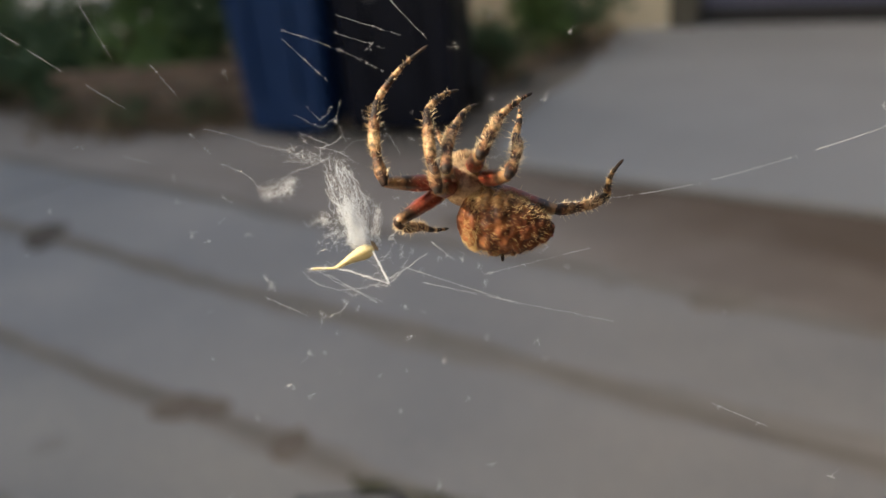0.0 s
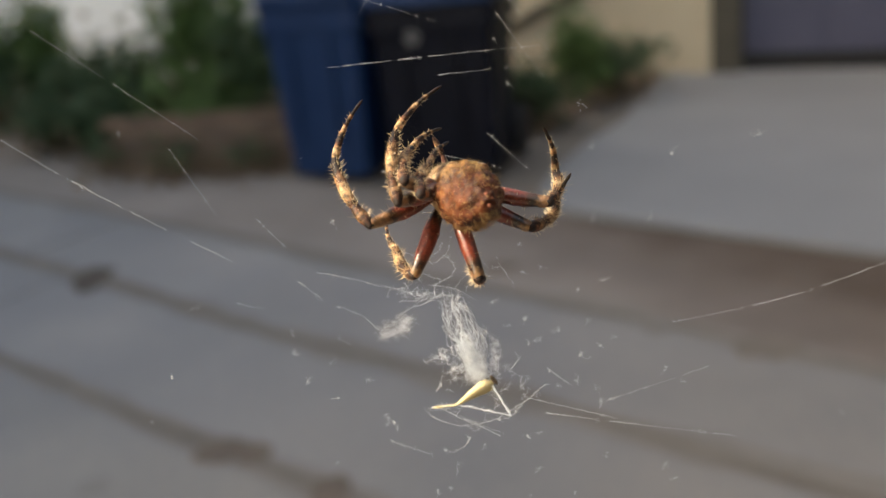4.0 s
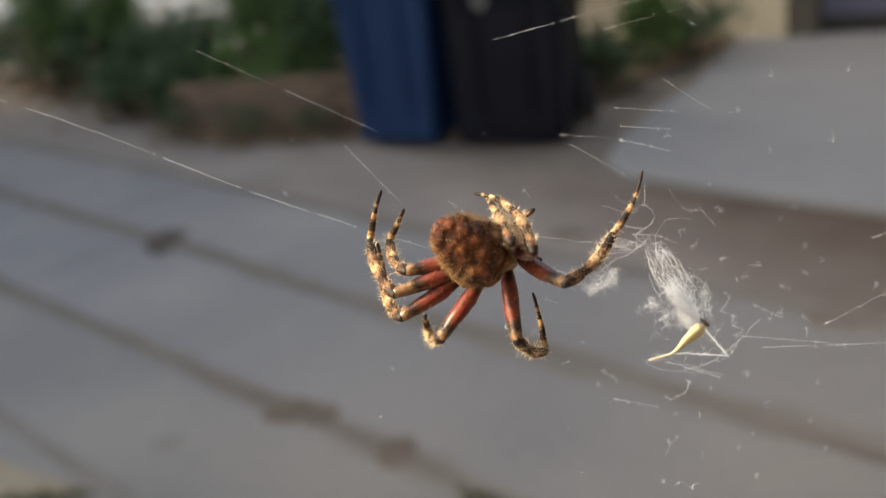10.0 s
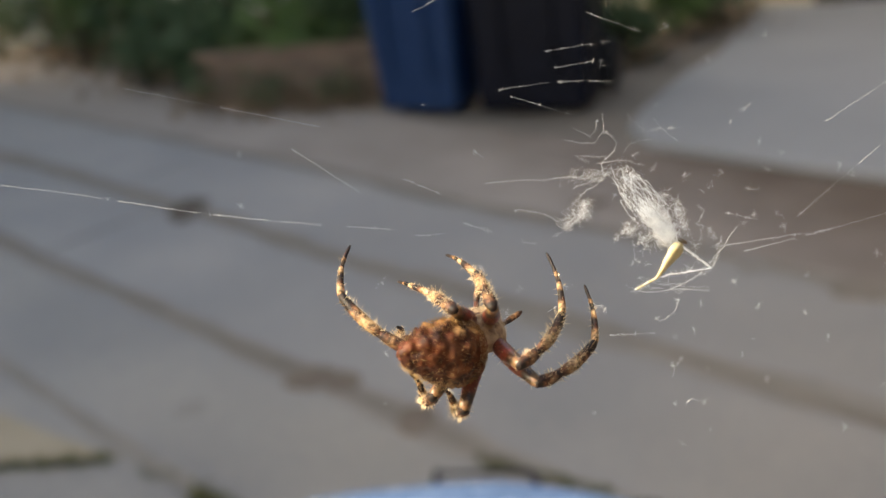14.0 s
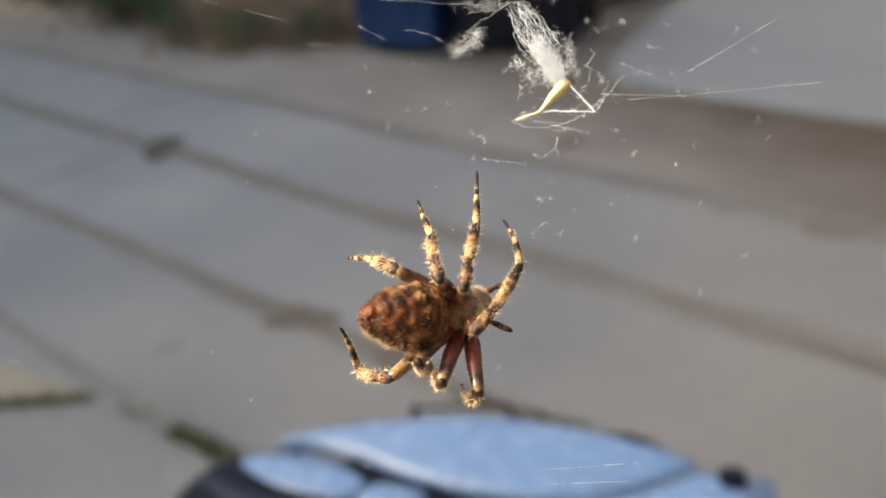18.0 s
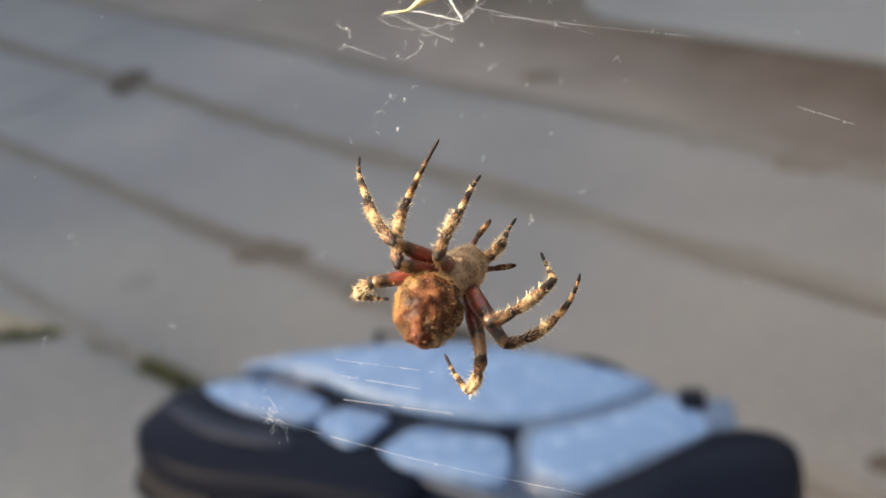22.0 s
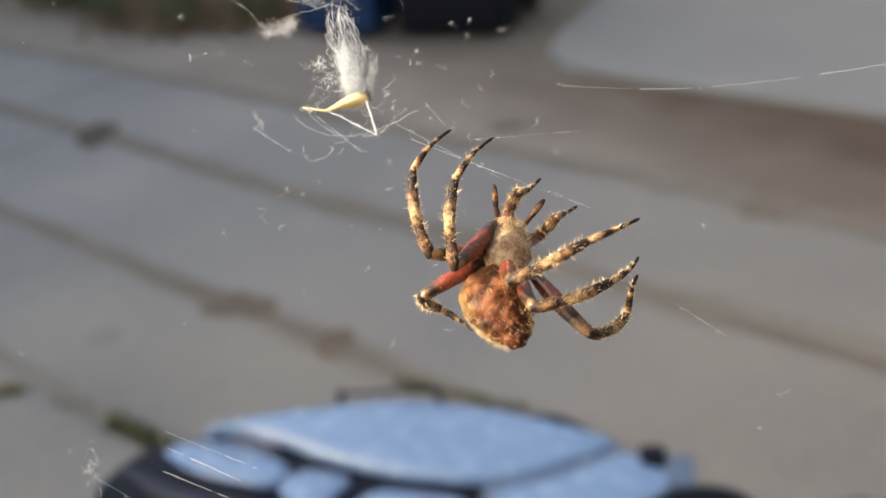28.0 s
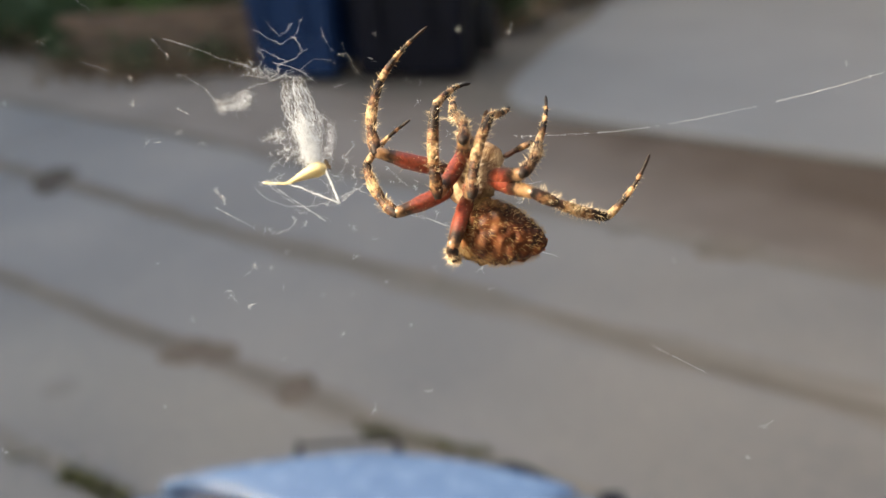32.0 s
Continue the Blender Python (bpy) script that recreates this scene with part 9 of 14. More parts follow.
    walk(legs["D"][1], [
        (0, pose(-0.00169, 0.00691, -0.00372, 4.2, -22.0, 25.0)), (0.25, pose(-0.00080, 0.00770, -0.00204, 18.5, -25.5, 15.4)), (0.5, pose(0.00040, 0.00799, -0.00045, 32.3, -27.5, 4.0)),
        (0.75, pose(0.00181, 0.00777, 0.00090, 44.7, -27.6, -8.7)), (1, pose(0.00332, 0.00710, 0.00191, 54.9, -25.4, -21.6)), (1.5, pose(0.00333, 0.00722, -0.00064, 43.7, -12.9, -16.8)),
        (2, pose(0.00322, 0.00652, -0.00310, 31.5, 2.9, -22.1)), (2.5, pose(0.00071, 0.00681, -0.00406, 25.5, -20.2, -2.0)), (3, pose(-0.00097, 0.00562, -0.00567, 16.7, -39.3, 25.0)),
        (3.5, pose(0.00041, 0.00554, -0.00574, 13.2, -32.5, 25.4)), (4, pose(0.00183, 0.00535, -0.00572, 20.2, -17.7, -2.7)), (4.5, pose(0.00325, 0.00503, -0.00561, 17.5, -4.7, -29.0)),
        (5, pose(0.00458, 0.00460, -0.00543, 9.9, 1.1, -51.4)), (5.5, pose(0.00578, 0.00407, -0.00521, 2.3, 0.6, -60.6)), (5.75, pose(-0.00026, 0.00682, -0.00475, 41.7, -2.0, -32.5)),
        (6, pose(-0.00504, 0.00206, -0.00646, 64.7, -0.9, 14.0)), (6.5, pose(0.00127, 0.00039, -0.00778, 54.4, 22.5, -3.2)), (7, pose(0.00665, 0.00385, -0.00428, 49.5, 44.7, -25.3)),
        (7.5, pose(0.00648, 0.00353, -0.00469, -0.7, 53.7, -67.4)), (8, pose(0.00665, 0.00311, -0.00478, -31.9, 32.5, -95.2)), (8.5, pose(0.00464, 0.00350, -0.00588, -19.1, 27.7, -86.7)),
        (9, pose(0.00342, 0.00261, -0.00682, -15.9, 24.1, -100.1)), (9.5, pose(0.00200, 0.00405, -0.00650, -23.1, 27.7, -97.3)), (10, pose(0.00035, 0.00518, -0.00619, -13.6, 40.3, -65.8)),
        (10.5, pose(0.00168, 0.00414, -0.00644, -24.9, 31.5, -99.6)), (11, pose(0.00327, 0.00341, -0.00651, -27.1, 31.2, -116.3)), (11.5, pose(0.00572, 0.00097, -0.00639, -35.6, 43.2, -118.0)),
        (12, pose(0.00565, -0.00290, -0.00653, -59.0, 42.8, -143.7)), (12.5, pose(0.00589, -0.00335, -0.00595, -35.5, 34.5, -132.1)), (13, pose(0.00598, -0.00370, -0.00545, -21.0, 19.0, -138.5)),
        (13.25, pose(0.00620, 0.00097, -0.00592, -18.2, 19.6, -106.6)), (13.5, pose(0.00388, 0.00335, -0.00660, -16.2, 15.5, -74.0)), (14, pose(0.00417, 0.00277, -0.00671, -18.6, 22.6, -90.1)),
        (14.5, pose(0.00422, 0.00213, -0.00694, -24.2, 26.8, -110.3)), (15, pose(0.00400, 0.00152, -0.00725, -31.4, 28.0, -131.5)), (15.5, pose(0.00352, 0.00105, -0.00759, -38.7, 26.0, -152.7)),
        (16, pose(0.00508, -0.00136, -0.00720, -77.6, 34.6, -159.0)), (16.5, pose(0.00514, -0.00086, -0.00715, -69.2, 38.1, -164.6)), (17, pose(0.00524, -0.00040, -0.00706, -62.3, 33.8, -173.0)),
        (17.5, pose(0.00485, -0.00206, -0.00722, -59.5, 30.3, -170.0)), (18, pose(0.00419, -0.00365, -0.00715, -58.0, 25.0, -168.3)), (18.25, pose(0.00432, -0.00349, -0.00712, -57.9, 28.9, -166.1)),
        (18.5, pose(0.00443, -0.00332, -0.00708, -59.8, 26.6, -168.0)), (18.75, pose(0.00450, -0.00318, -0.00706, -61.2, 25.8, -168.4)), (19, pose(0.00456, -0.00305, -0.00703, -62.3, 26.1, -168.0)),
        (19.5, pose(0.00460, -0.00228, -0.00724, -59.4, 32.8, -165.0)), (20, pose(0.00461, -0.00150, -0.00739, -60.3, 28.5, -169.3)), (20.25, pose(0.00479, -0.00234, -0.00717, -58.8, 29.6, -170.1)),
        (20.5, pose(0.00492, -0.00318, -0.00685, -57.2, 31.1, -170.8)), (20.75, pose(0.00501, -0.00399, -0.00645, -55.6, 32.8, -171.2)), (21, pose(0.00505, -0.00473, -0.00597, -53.8, 34.7, -171.4)),
        (21.5, pose(0.00438, -0.00509, -0.00642, -49.2, 42.7, -163.1)), (22, pose(0.00376, -0.00550, -0.00681, -54.3, 36.4, -169.9)), (22.5, pose(0.00446, -0.00379, -0.00714, -55.4, 42.9, -172.0)),
        (23, pose(0.00510, -0.00189, -0.00724, -61.1, 47.5, -179.3)), (23.5, pose(0.00537, -0.00258, -0.00708, -52.4, 45.3, -163.8)), (24, pose(0.00589, -0.00306, -0.00674, -45.1, 42.0, -149.4)),
        (24.5, pose(0.00665, -0.00175, -0.00619, -45.1, 54.0, -151.1)), (25, pose(0.00741, -0.00070, -0.00518, -43.2, 66.2, -152.1)), (25.5, pose(0.00407, -0.00149, -0.00801, -68.4, 51.3, -164.8)),
        (26, pose(0.00418, -0.00114, -0.00799, -64.8, 50.7, -164.1)), (26.5, pose(0.00428, -0.00079, -0.00795, -61.4, 49.9, -163.7)), (27, pose(0.00438, -0.00043, -0.00790, -58.1, 49.0, -163.5)),
        (27.5, pose(0.00446, -0.00008, -0.00783, -55.2, 48.0, -163.7)), (28, pose(0.00723, -0.00334, -0.00647, -17.4, 67.0, -134.0)), (28.5, pose(0.00651, 0.00195, -0.00585, -29.3, 51.2, -135.8)),
        (29, pose(0.00502, 0.00627, -0.00269, -6.6, 52.3, -87.3)), (29.5, pose(0.00459, 0.00266, -0.00643, -33.7, 49.4, -134.6)), (30, pose(0.00399, -0.00228, -0.00787, -56.7, 41.5, -169.9)),
        (30.5, pose(0.00444, -0.00150, -0.00779, -31.6, 5.5, -126.4)), (31, pose(0.00482, -0.00069, -0.00766, -47.4, -20.3, -72.3)), (31.5, pose(0.00486, 0.00051, -0.00778, -49.1, 5.9, -93.9)),
        (32, pose(0.00484, 0.00152, -0.00780, -70.1, 11.9, -126.4)),
    ])
    walk(legs["D"][2], [
        (0, pose(-0.00403, 0.00521, 0.00331, 3.3, -38.9, 24.0)), (0.25, pose(-0.00314, 0.00455, 0.00446, 18.1, -42.2, 9.4)), (0.5, pose(-0.00228, 0.00373, 0.00524, 32.1, -43.1, -6.6)),
        (0.75, pose(-0.00147, 0.00286, 0.00569, 43.6, -41.4, -22.4)), (1, pose(-0.00071, 0.00201, 0.00586, 51.1, -37.3, -36.4)), (1.5, pose(0.00064, 0.00254, 0.00471, 37.0, -20.2, -22.3)),
        (2, pose(0.00203, 0.00272, 0.00338, 23.3, 2.0, -22.5)), (2.5, pose(-0.00177, 0.00362, 0.00238, 26.3, -28.1, -4.9)), (3, pose(-0.00423, 0.00170, -0.00004, 29.3, -49.1, 22.0)),
        (3.5, pose(-0.00244, 0.00227, 0.00051, 23.7, -42.7, 20.2)), (4, pose(-0.00046, 0.00283, 0.00108, 30.8, -25.6, -8.2)), (4.5, pose(0.00161, 0.00332, 0.00161, 28.7, -11.4, -34.4)),
        (5, pose(0.00365, 0.00367, 0.00206, 22.6, -6.1, -54.4)), (5.5, pose(0.00555, 0.00385, 0.00238, 16.5, -8.1, -63.2)), (5.75, pose(-0.00314, 0.00266, 0.00092, 46.2, -2.5, -27.9)),
        (6, pose(-0.00343, -0.00462, -0.00321, 56.2, 2.8, 21.8)), (6.5, pose(0.00261, -0.00588, -0.00369, 44.0, 20.1, -2.8)), (7, pose(0.00732, -0.00286, -0.00077, 43.0, 38.2, -28.4)),
        (7.5, pose(0.00892, -0.00209, -0.00020, 6.2, 60.6, -61.3)), (8, pose(0.01034, -0.00070, 0.00066, -50.7, 49.6, -108.4)), (8.5, pose(0.00731, 0.00031, 0.00048, -36.2, 40.9, -97.1)),
        (9, pose(0.00495, -0.00070, -0.00016, -32.1, 31.5, -105.1)), (9.5, pose(0.00455, 0.00044, -0.00032, -28.8, 41.5, -105.6)), (10, pose(0.00394, 0.00155, -0.00055, 7.1, 56.2, -65.0)),
        (10.5, pose(0.00423, 0.00005, -0.00056, -33.4, 46.3, -109.1)), (11, pose(0.00482, -0.00127, -0.00073, -42.7, 33.9, -119.2)), (11.5, pose(0.00764, -0.00485, -0.00188, -35.9, 53.9, -128.1)),
        (12, pose(0.00735, -0.00973, -0.00366, -42.2, 55.0, -157.6)), (12.5, pose(0.00680, -0.00891, -0.00085, -25.4, 47.6, -139.4)), (13, pose(0.00605, -0.00727, 0.00126, -24.6, 31.9, -144.6)),
        (13.25, pose(0.00778, -0.00202, 0.00089, -25.5, 30.7, -107.5)), (13.5, pose(0.00645, 0.00206, 0.00043, -27.8, 21.4, -74.2)), (14, pose(0.00659, 0.00000, -0.00006, -34.7, 29.4, -95.1)),
        (14.5, pose(0.00606, -0.00188, -0.00074, -44.7, 34.5, -118.5)), (15, pose(0.00495, -0.00339, -0.00152, -56.6, 35.6, -143.5)), (15.5, pose(0.00340, -0.00436, -0.00226, -67.8, 32.6, -168.1)),
        (16, pose(0.00686, -0.00862, -0.00585, -43.0, 37.7, -162.5)), (16.5, pose(0.00542, -0.00816, -0.00503, -59.1, 41.3, -170.9)), (17, pose(0.00410, -0.00731, -0.00412, -78.1, 36.3, 175.7)),
        (17.5, pose(0.00408, -0.00885, -0.00389, -72.2, 33.6, 179.6)), (18, pose(0.00383, -0.01031, -0.00351, -67.5, 28.8, -177.5)), (18.25, pose(0.00397, -0.01020, -0.00358, -50.1, 31.2, -169.2)),
        (18.5, pose(0.00412, -0.01010, -0.00366, -34.8, 26.7, -168.0)), (18.75, pose(0.00427, -0.01002, -0.00376, -19.5, 24.8, -168.0)), (19, pose(0.00444, -0.00995, -0.00385, -5.6, 25.1, -167.9)),
        (19.5, pose(0.00427, -0.00915, -0.00399, -34.8, 37.5, -168.8)), (20, pose(0.00407, -0.00832, -0.00408, -75.0, 33.9, 173.1)), (20.25, pose(0.00398, -0.00908, -0.00375, -92.2, 32.8, 157.5)),
        (20.5, pose(0.00385, -0.00983, -0.00333, -141.3, -7.1, 136.3)), (20.75, pose(0.00367, -0.01054, -0.00284, 156.5, -23.5, 160.5)), (21, pose(0.00345, -0.01118, -0.00228, 135.6, -4.3, -177.5)),
        (21.5, pose(0.00283, -0.01158, -0.00278, 125.9, 18.9, -160.6)), (22, pose(0.00226, -0.01204, -0.00324, 115.9, 31.9, -156.8)), (22.5, pose(0.00241, -0.01039, -0.00397, 123.4, 36.7, -157.3)),
        (23, pose(0.00248, -0.00857, -0.00475, 124.7, 41.6, -164.8)), (23.5, pose(0.00388, -0.00927, -0.00382, 128.3, 38.6, -150.4)), (24, pose(0.00554, -0.00953, -0.00275, 130.2, 34.9, -137.2)),
        (24.5, pose(0.00544, -0.00856, -0.00304, 134.3, 45.7, -134.8)), (25, pose(0.00537, -0.00767, -0.00295, 142.0, 56.2, -129.5)), (25.5, pose(0.00382, -0.00888, -0.00626, 118.9, 44.4, -125.6)),
        (26, pose(0.00366, -0.00844, -0.00594, 121.3, 42.4, -129.0)), (26.5, pose(0.00348, -0.00797, -0.00560, 123.6, 40.7, -132.6)), (27, pose(0.00330, -0.00748, -0.00527, 125.8, 39.3, -136.5)),
        (27.5, pose(0.00311, -0.00697, -0.00493, 127.8, 38.2, -140.5)), (28, pose(0.00423, -0.00973, -0.00363, 148.1, 45.2, -96.8)), (28.5, pose(0.00541, -0.00432, -0.00169, 48.2, 55.2, -129.0)),
        (29, pose(0.00617, 0.00035, 0.00193, -6.4, 44.3, -98.1)), (29.5, pose(0.00422, -0.00372, -0.00232, 42.6, -0.6, -137.8)), (30, pose(0.00238, -0.00902, -0.00474, 118.9, 17.9, -161.9)),
        (30.5, pose(0.00727, -0.00437, -0.00135, 67.6, 2.9, -132.8)), (31, pose(0.00961, 0.00271, -0.00284, 31.4, 15.1, -80.4)), (31.5, pose(0.01056, -0.00038, -0.00283, 25.2, 2.9, -95.2)),
        (32, pose(0.01027, -0.00315, -0.00526, 18.9, -4.7, -128.8)),
    ])
    walk(legs["E"][0], [
        (0, pose(-0.00141, -0.00007, 0.00003, -133.4, -19.5, 44.5)), (0.25, pose(-0.00129, 0.00015, 0.00036, -120.8, -26.1, 32.7)), (0.5, pose(-0.00107, 0.00025, 0.00069, -107.5, -29.8, 18.2)),
        (0.75, pose(-0.00078, 0.00021, 0.00099, -94.8, -30.0, 2.4)), (1, pose(-0.00046, 0.00005, 0.00120, -84.3, -26.7, -12.8)), (1.5, pose(-0.00070, 0.00044, 0.00102, -91.1, -26.5, 1.1)),
        (2, pose(-0.00094, 0.00073, 0.00076, -96.4, -18.2, 13.4)), (2.5, pose(-0.00253, -0.00019, -0.00009, -117.1, -22.1, 76.1)), (3, pose(-0.00220, -0.00270, -0.00122, -126.0, 0.3, 132.8)),
        (3.5, pose(-0.00187, -0.00235, -0.00117, -131.5, -1.0, 134.9)), (4, pose(-0.00152, -0.00200, -0.00111, -137.2, -1.7, 137.0)), (4.5, pose(-0.00117, -0.00167, -0.00103, -142.9, -2.0, 139.0)),
        (5, pose(-0.00081, -0.00136, -0.00093, -148.5, -1.9, 140.7)), (5.5, pose(-0.00044, -0.00106, -0.00082, -154.1, -1.5, 142.1)), (5.75, pose(0.00018, -0.00120, -0.00059, -150.3, 5.0, 171.6)),
        (6, pose(0.00079, -0.00114, -0.00028, -137.4, 11.7, -160.0)), (6.5, pose(0.00127, -0.00059, -0.00016, -144.0, 29.8, -137.0)), (7, pose(0.00140, 0.00009, 0.00012, -144.3, 45.9, -110.3)),
        (7.5, pose(0.00118, 0.00064, 0.00031, -148.2, 44.9, -96.0)), (8, pose(0.00078, 0.00112, 0.00035, -158.9, 42.4, -90.4)), (8.5, pose(0.00072, 0.00103, 0.00041, -160.1, 34.9, -80.8)),
        (9, pose(0.00075, 0.00108, 0.00052, -160.2, 28.1, -76.6)), (9.5, pose(0.00041, 0.00071, 0.00037, -168.6, 27.3, -89.2)), (10, pose(0.00016, 0.00031, 0.00017, -175.0, 24.6, -102.0)),
        (10.5, pose(0.00012, 0.00075, 0.00042, -165.4, 27.4, -79.4)), (11, pose(-0.00005, 0.00116, 0.00071, -156.7, 28.5, -61.7)), (11.5, pose(0.00088, 0.00057, 0.00060, -156.2, 39.8, -83.4)),
        (12, pose(0.00139, -0.00024, 0.00004, -163.2, 46.4, -111.2)), (12.5, pose(0.00137, -0.00031, 0.00005, -151.6, 29.3, -107.2)), (13, pose(0.00135, -0.00040, 0.00010, -141.7, 12.2, -106.0)),
        (13.25, pose(0.00089, 0.00082, 0.00032, -146.9, 15.1, -68.3)), (13.5, pose(-0.00033, 0.00113, 0.00028, -157.5, 12.9, -36.6)), (14, pose(0.00023, 0.00112, 0.00042, -154.2, 18.0, -47.8)),
        (14.5, pose(0.00077, 0.00089, 0.00047, -155.0, 25.3, -65.8)), (15, pose(0.00118, 0.00046, 0.00039, -159.1, 31.5, -85.4)), (15.5, pose(0.00140, -0.00008, 0.00020, -166.2, 35.5, -107.0)),
        (16, pose(0.00134, -0.00044, -0.00013, -154.7, 35.2, -97.1)), (16.5, pose(0.00133, -0.00044, -0.00012, -159.8, 36.7, -103.1)), (17, pose(0.00133, -0.00045, -0.00012, -165.0, 37.9, -109.5)),
        (17.5, pose(0.00117, -0.00067, -0.00033, -168.9, 35.3, -116.4)), (18, pose(0.00097, -0.00088, -0.00053, -172.1, 32.3, -122.7)), (18.25, pose(0.00106, -0.00082, -0.00043, -169.4, 31.8, -120.1)),
        (18.5, pose(0.00115, -0.00075, -0.00032, -166.7, 31.2, -117.6)), (18.75, pose(0.00122, -0.00066, -0.00022, -164.1, 30.5, -114.9)), (19, pose(0.00129, -0.00057, -0.00012, -161.5, 29.8, -112.3)),
        (19.5, pose(0.00124, -0.00063, -0.00020, -163.3, 31.0, -112.5)), (20, pose(0.00120, -0.00068, -0.00029, -165.1, 32.2, -112.6)), (20.25, pose(0.00119, -0.00070, -0.00031, -164.6, 31.9, -113.1)),
        (20.5, pose(0.00117, -0.00072, -0.00032, -164.0, 31.6, -113.6)), (20.75, pose(0.00115, -0.00073, -0.00034, -163.4, 31.3, -114.1)), (21, pose(0.00114, -0.00075, -0.00036, -162.8, 31.0, -114.6)),
        (21.5, pose(0.00110, -0.00075, -0.00041, -154.9, 27.3, -117.3)), (22, pose(0.00109, -0.00076, -0.00047, -144.3, 24.1, -116.9)), (22.5, pose(0.00109, -0.00076, -0.00036, -132.0, 21.9, -99.5)),
        (23, pose(0.00115, -0.00075, -0.00031, -119.9, 15.0, -84.7)), (23.5, pose(0.00121, -0.00060, -0.00038, -127.3, 2.6, -68.0)), (24, pose(0.00125, -0.00047, -0.00045, -137.1, -6.1, -49.9)),
        (24.5, pose(0.00130, -0.00043, -0.00029, -123.5, -3.9, -62.1)), (25, pose(0.00134, -0.00044, -0.00010, -111.0, 2.2, -74.2)), (25.5, pose(0.00121, -0.00042, -0.00059, -134.5, -0.4, -58.9)),
        (26, pose(0.00124, -0.00038, -0.00053, -131.2, -1.2, -60.4)), (26.5, pose(0.00128, -0.00034, -0.00046, -127.8, -1.9, -61.9)), (27, pose(0.00131, -0.00030, -0.00040, -124.4, -2.4, -63.4)),
        (27.5, pose(0.00135, -0.00026, -0.00033, -121.0, -3.0, -64.8)), (28, pose(0.00131, -0.00042, -0.00032, -120.6, -4.2, -71.1)), (28.5, pose(0.00134, -0.00066, -0.00077, -129.5, -6.6, -85.0)),
        (29, pose(0.00126, -0.00088, -0.00123, -138.5, -13.6, -96.1)), (29.5, pose(0.00119, -0.00076, -0.00092, -137.9, -5.8, -88.3)), (30, pose(0.00106, -0.00064, -0.00067, -137.4, -1.9, -76.8)),
        (30.5, pose(0.00114, -0.00053, -0.00063, -133.7, 0.9, -78.3)), (31, pose(0.00121, -0.00042, -0.00060, -130.1, 3.4, -78.9)), (31.5, pose(0.00183, -0.00025, -0.00067, -120.6, 19.8, -83.4)),
        (32, pose(0.00247, -0.00017, -0.00088, -114.3, 36.0, -91.2)),
    ])
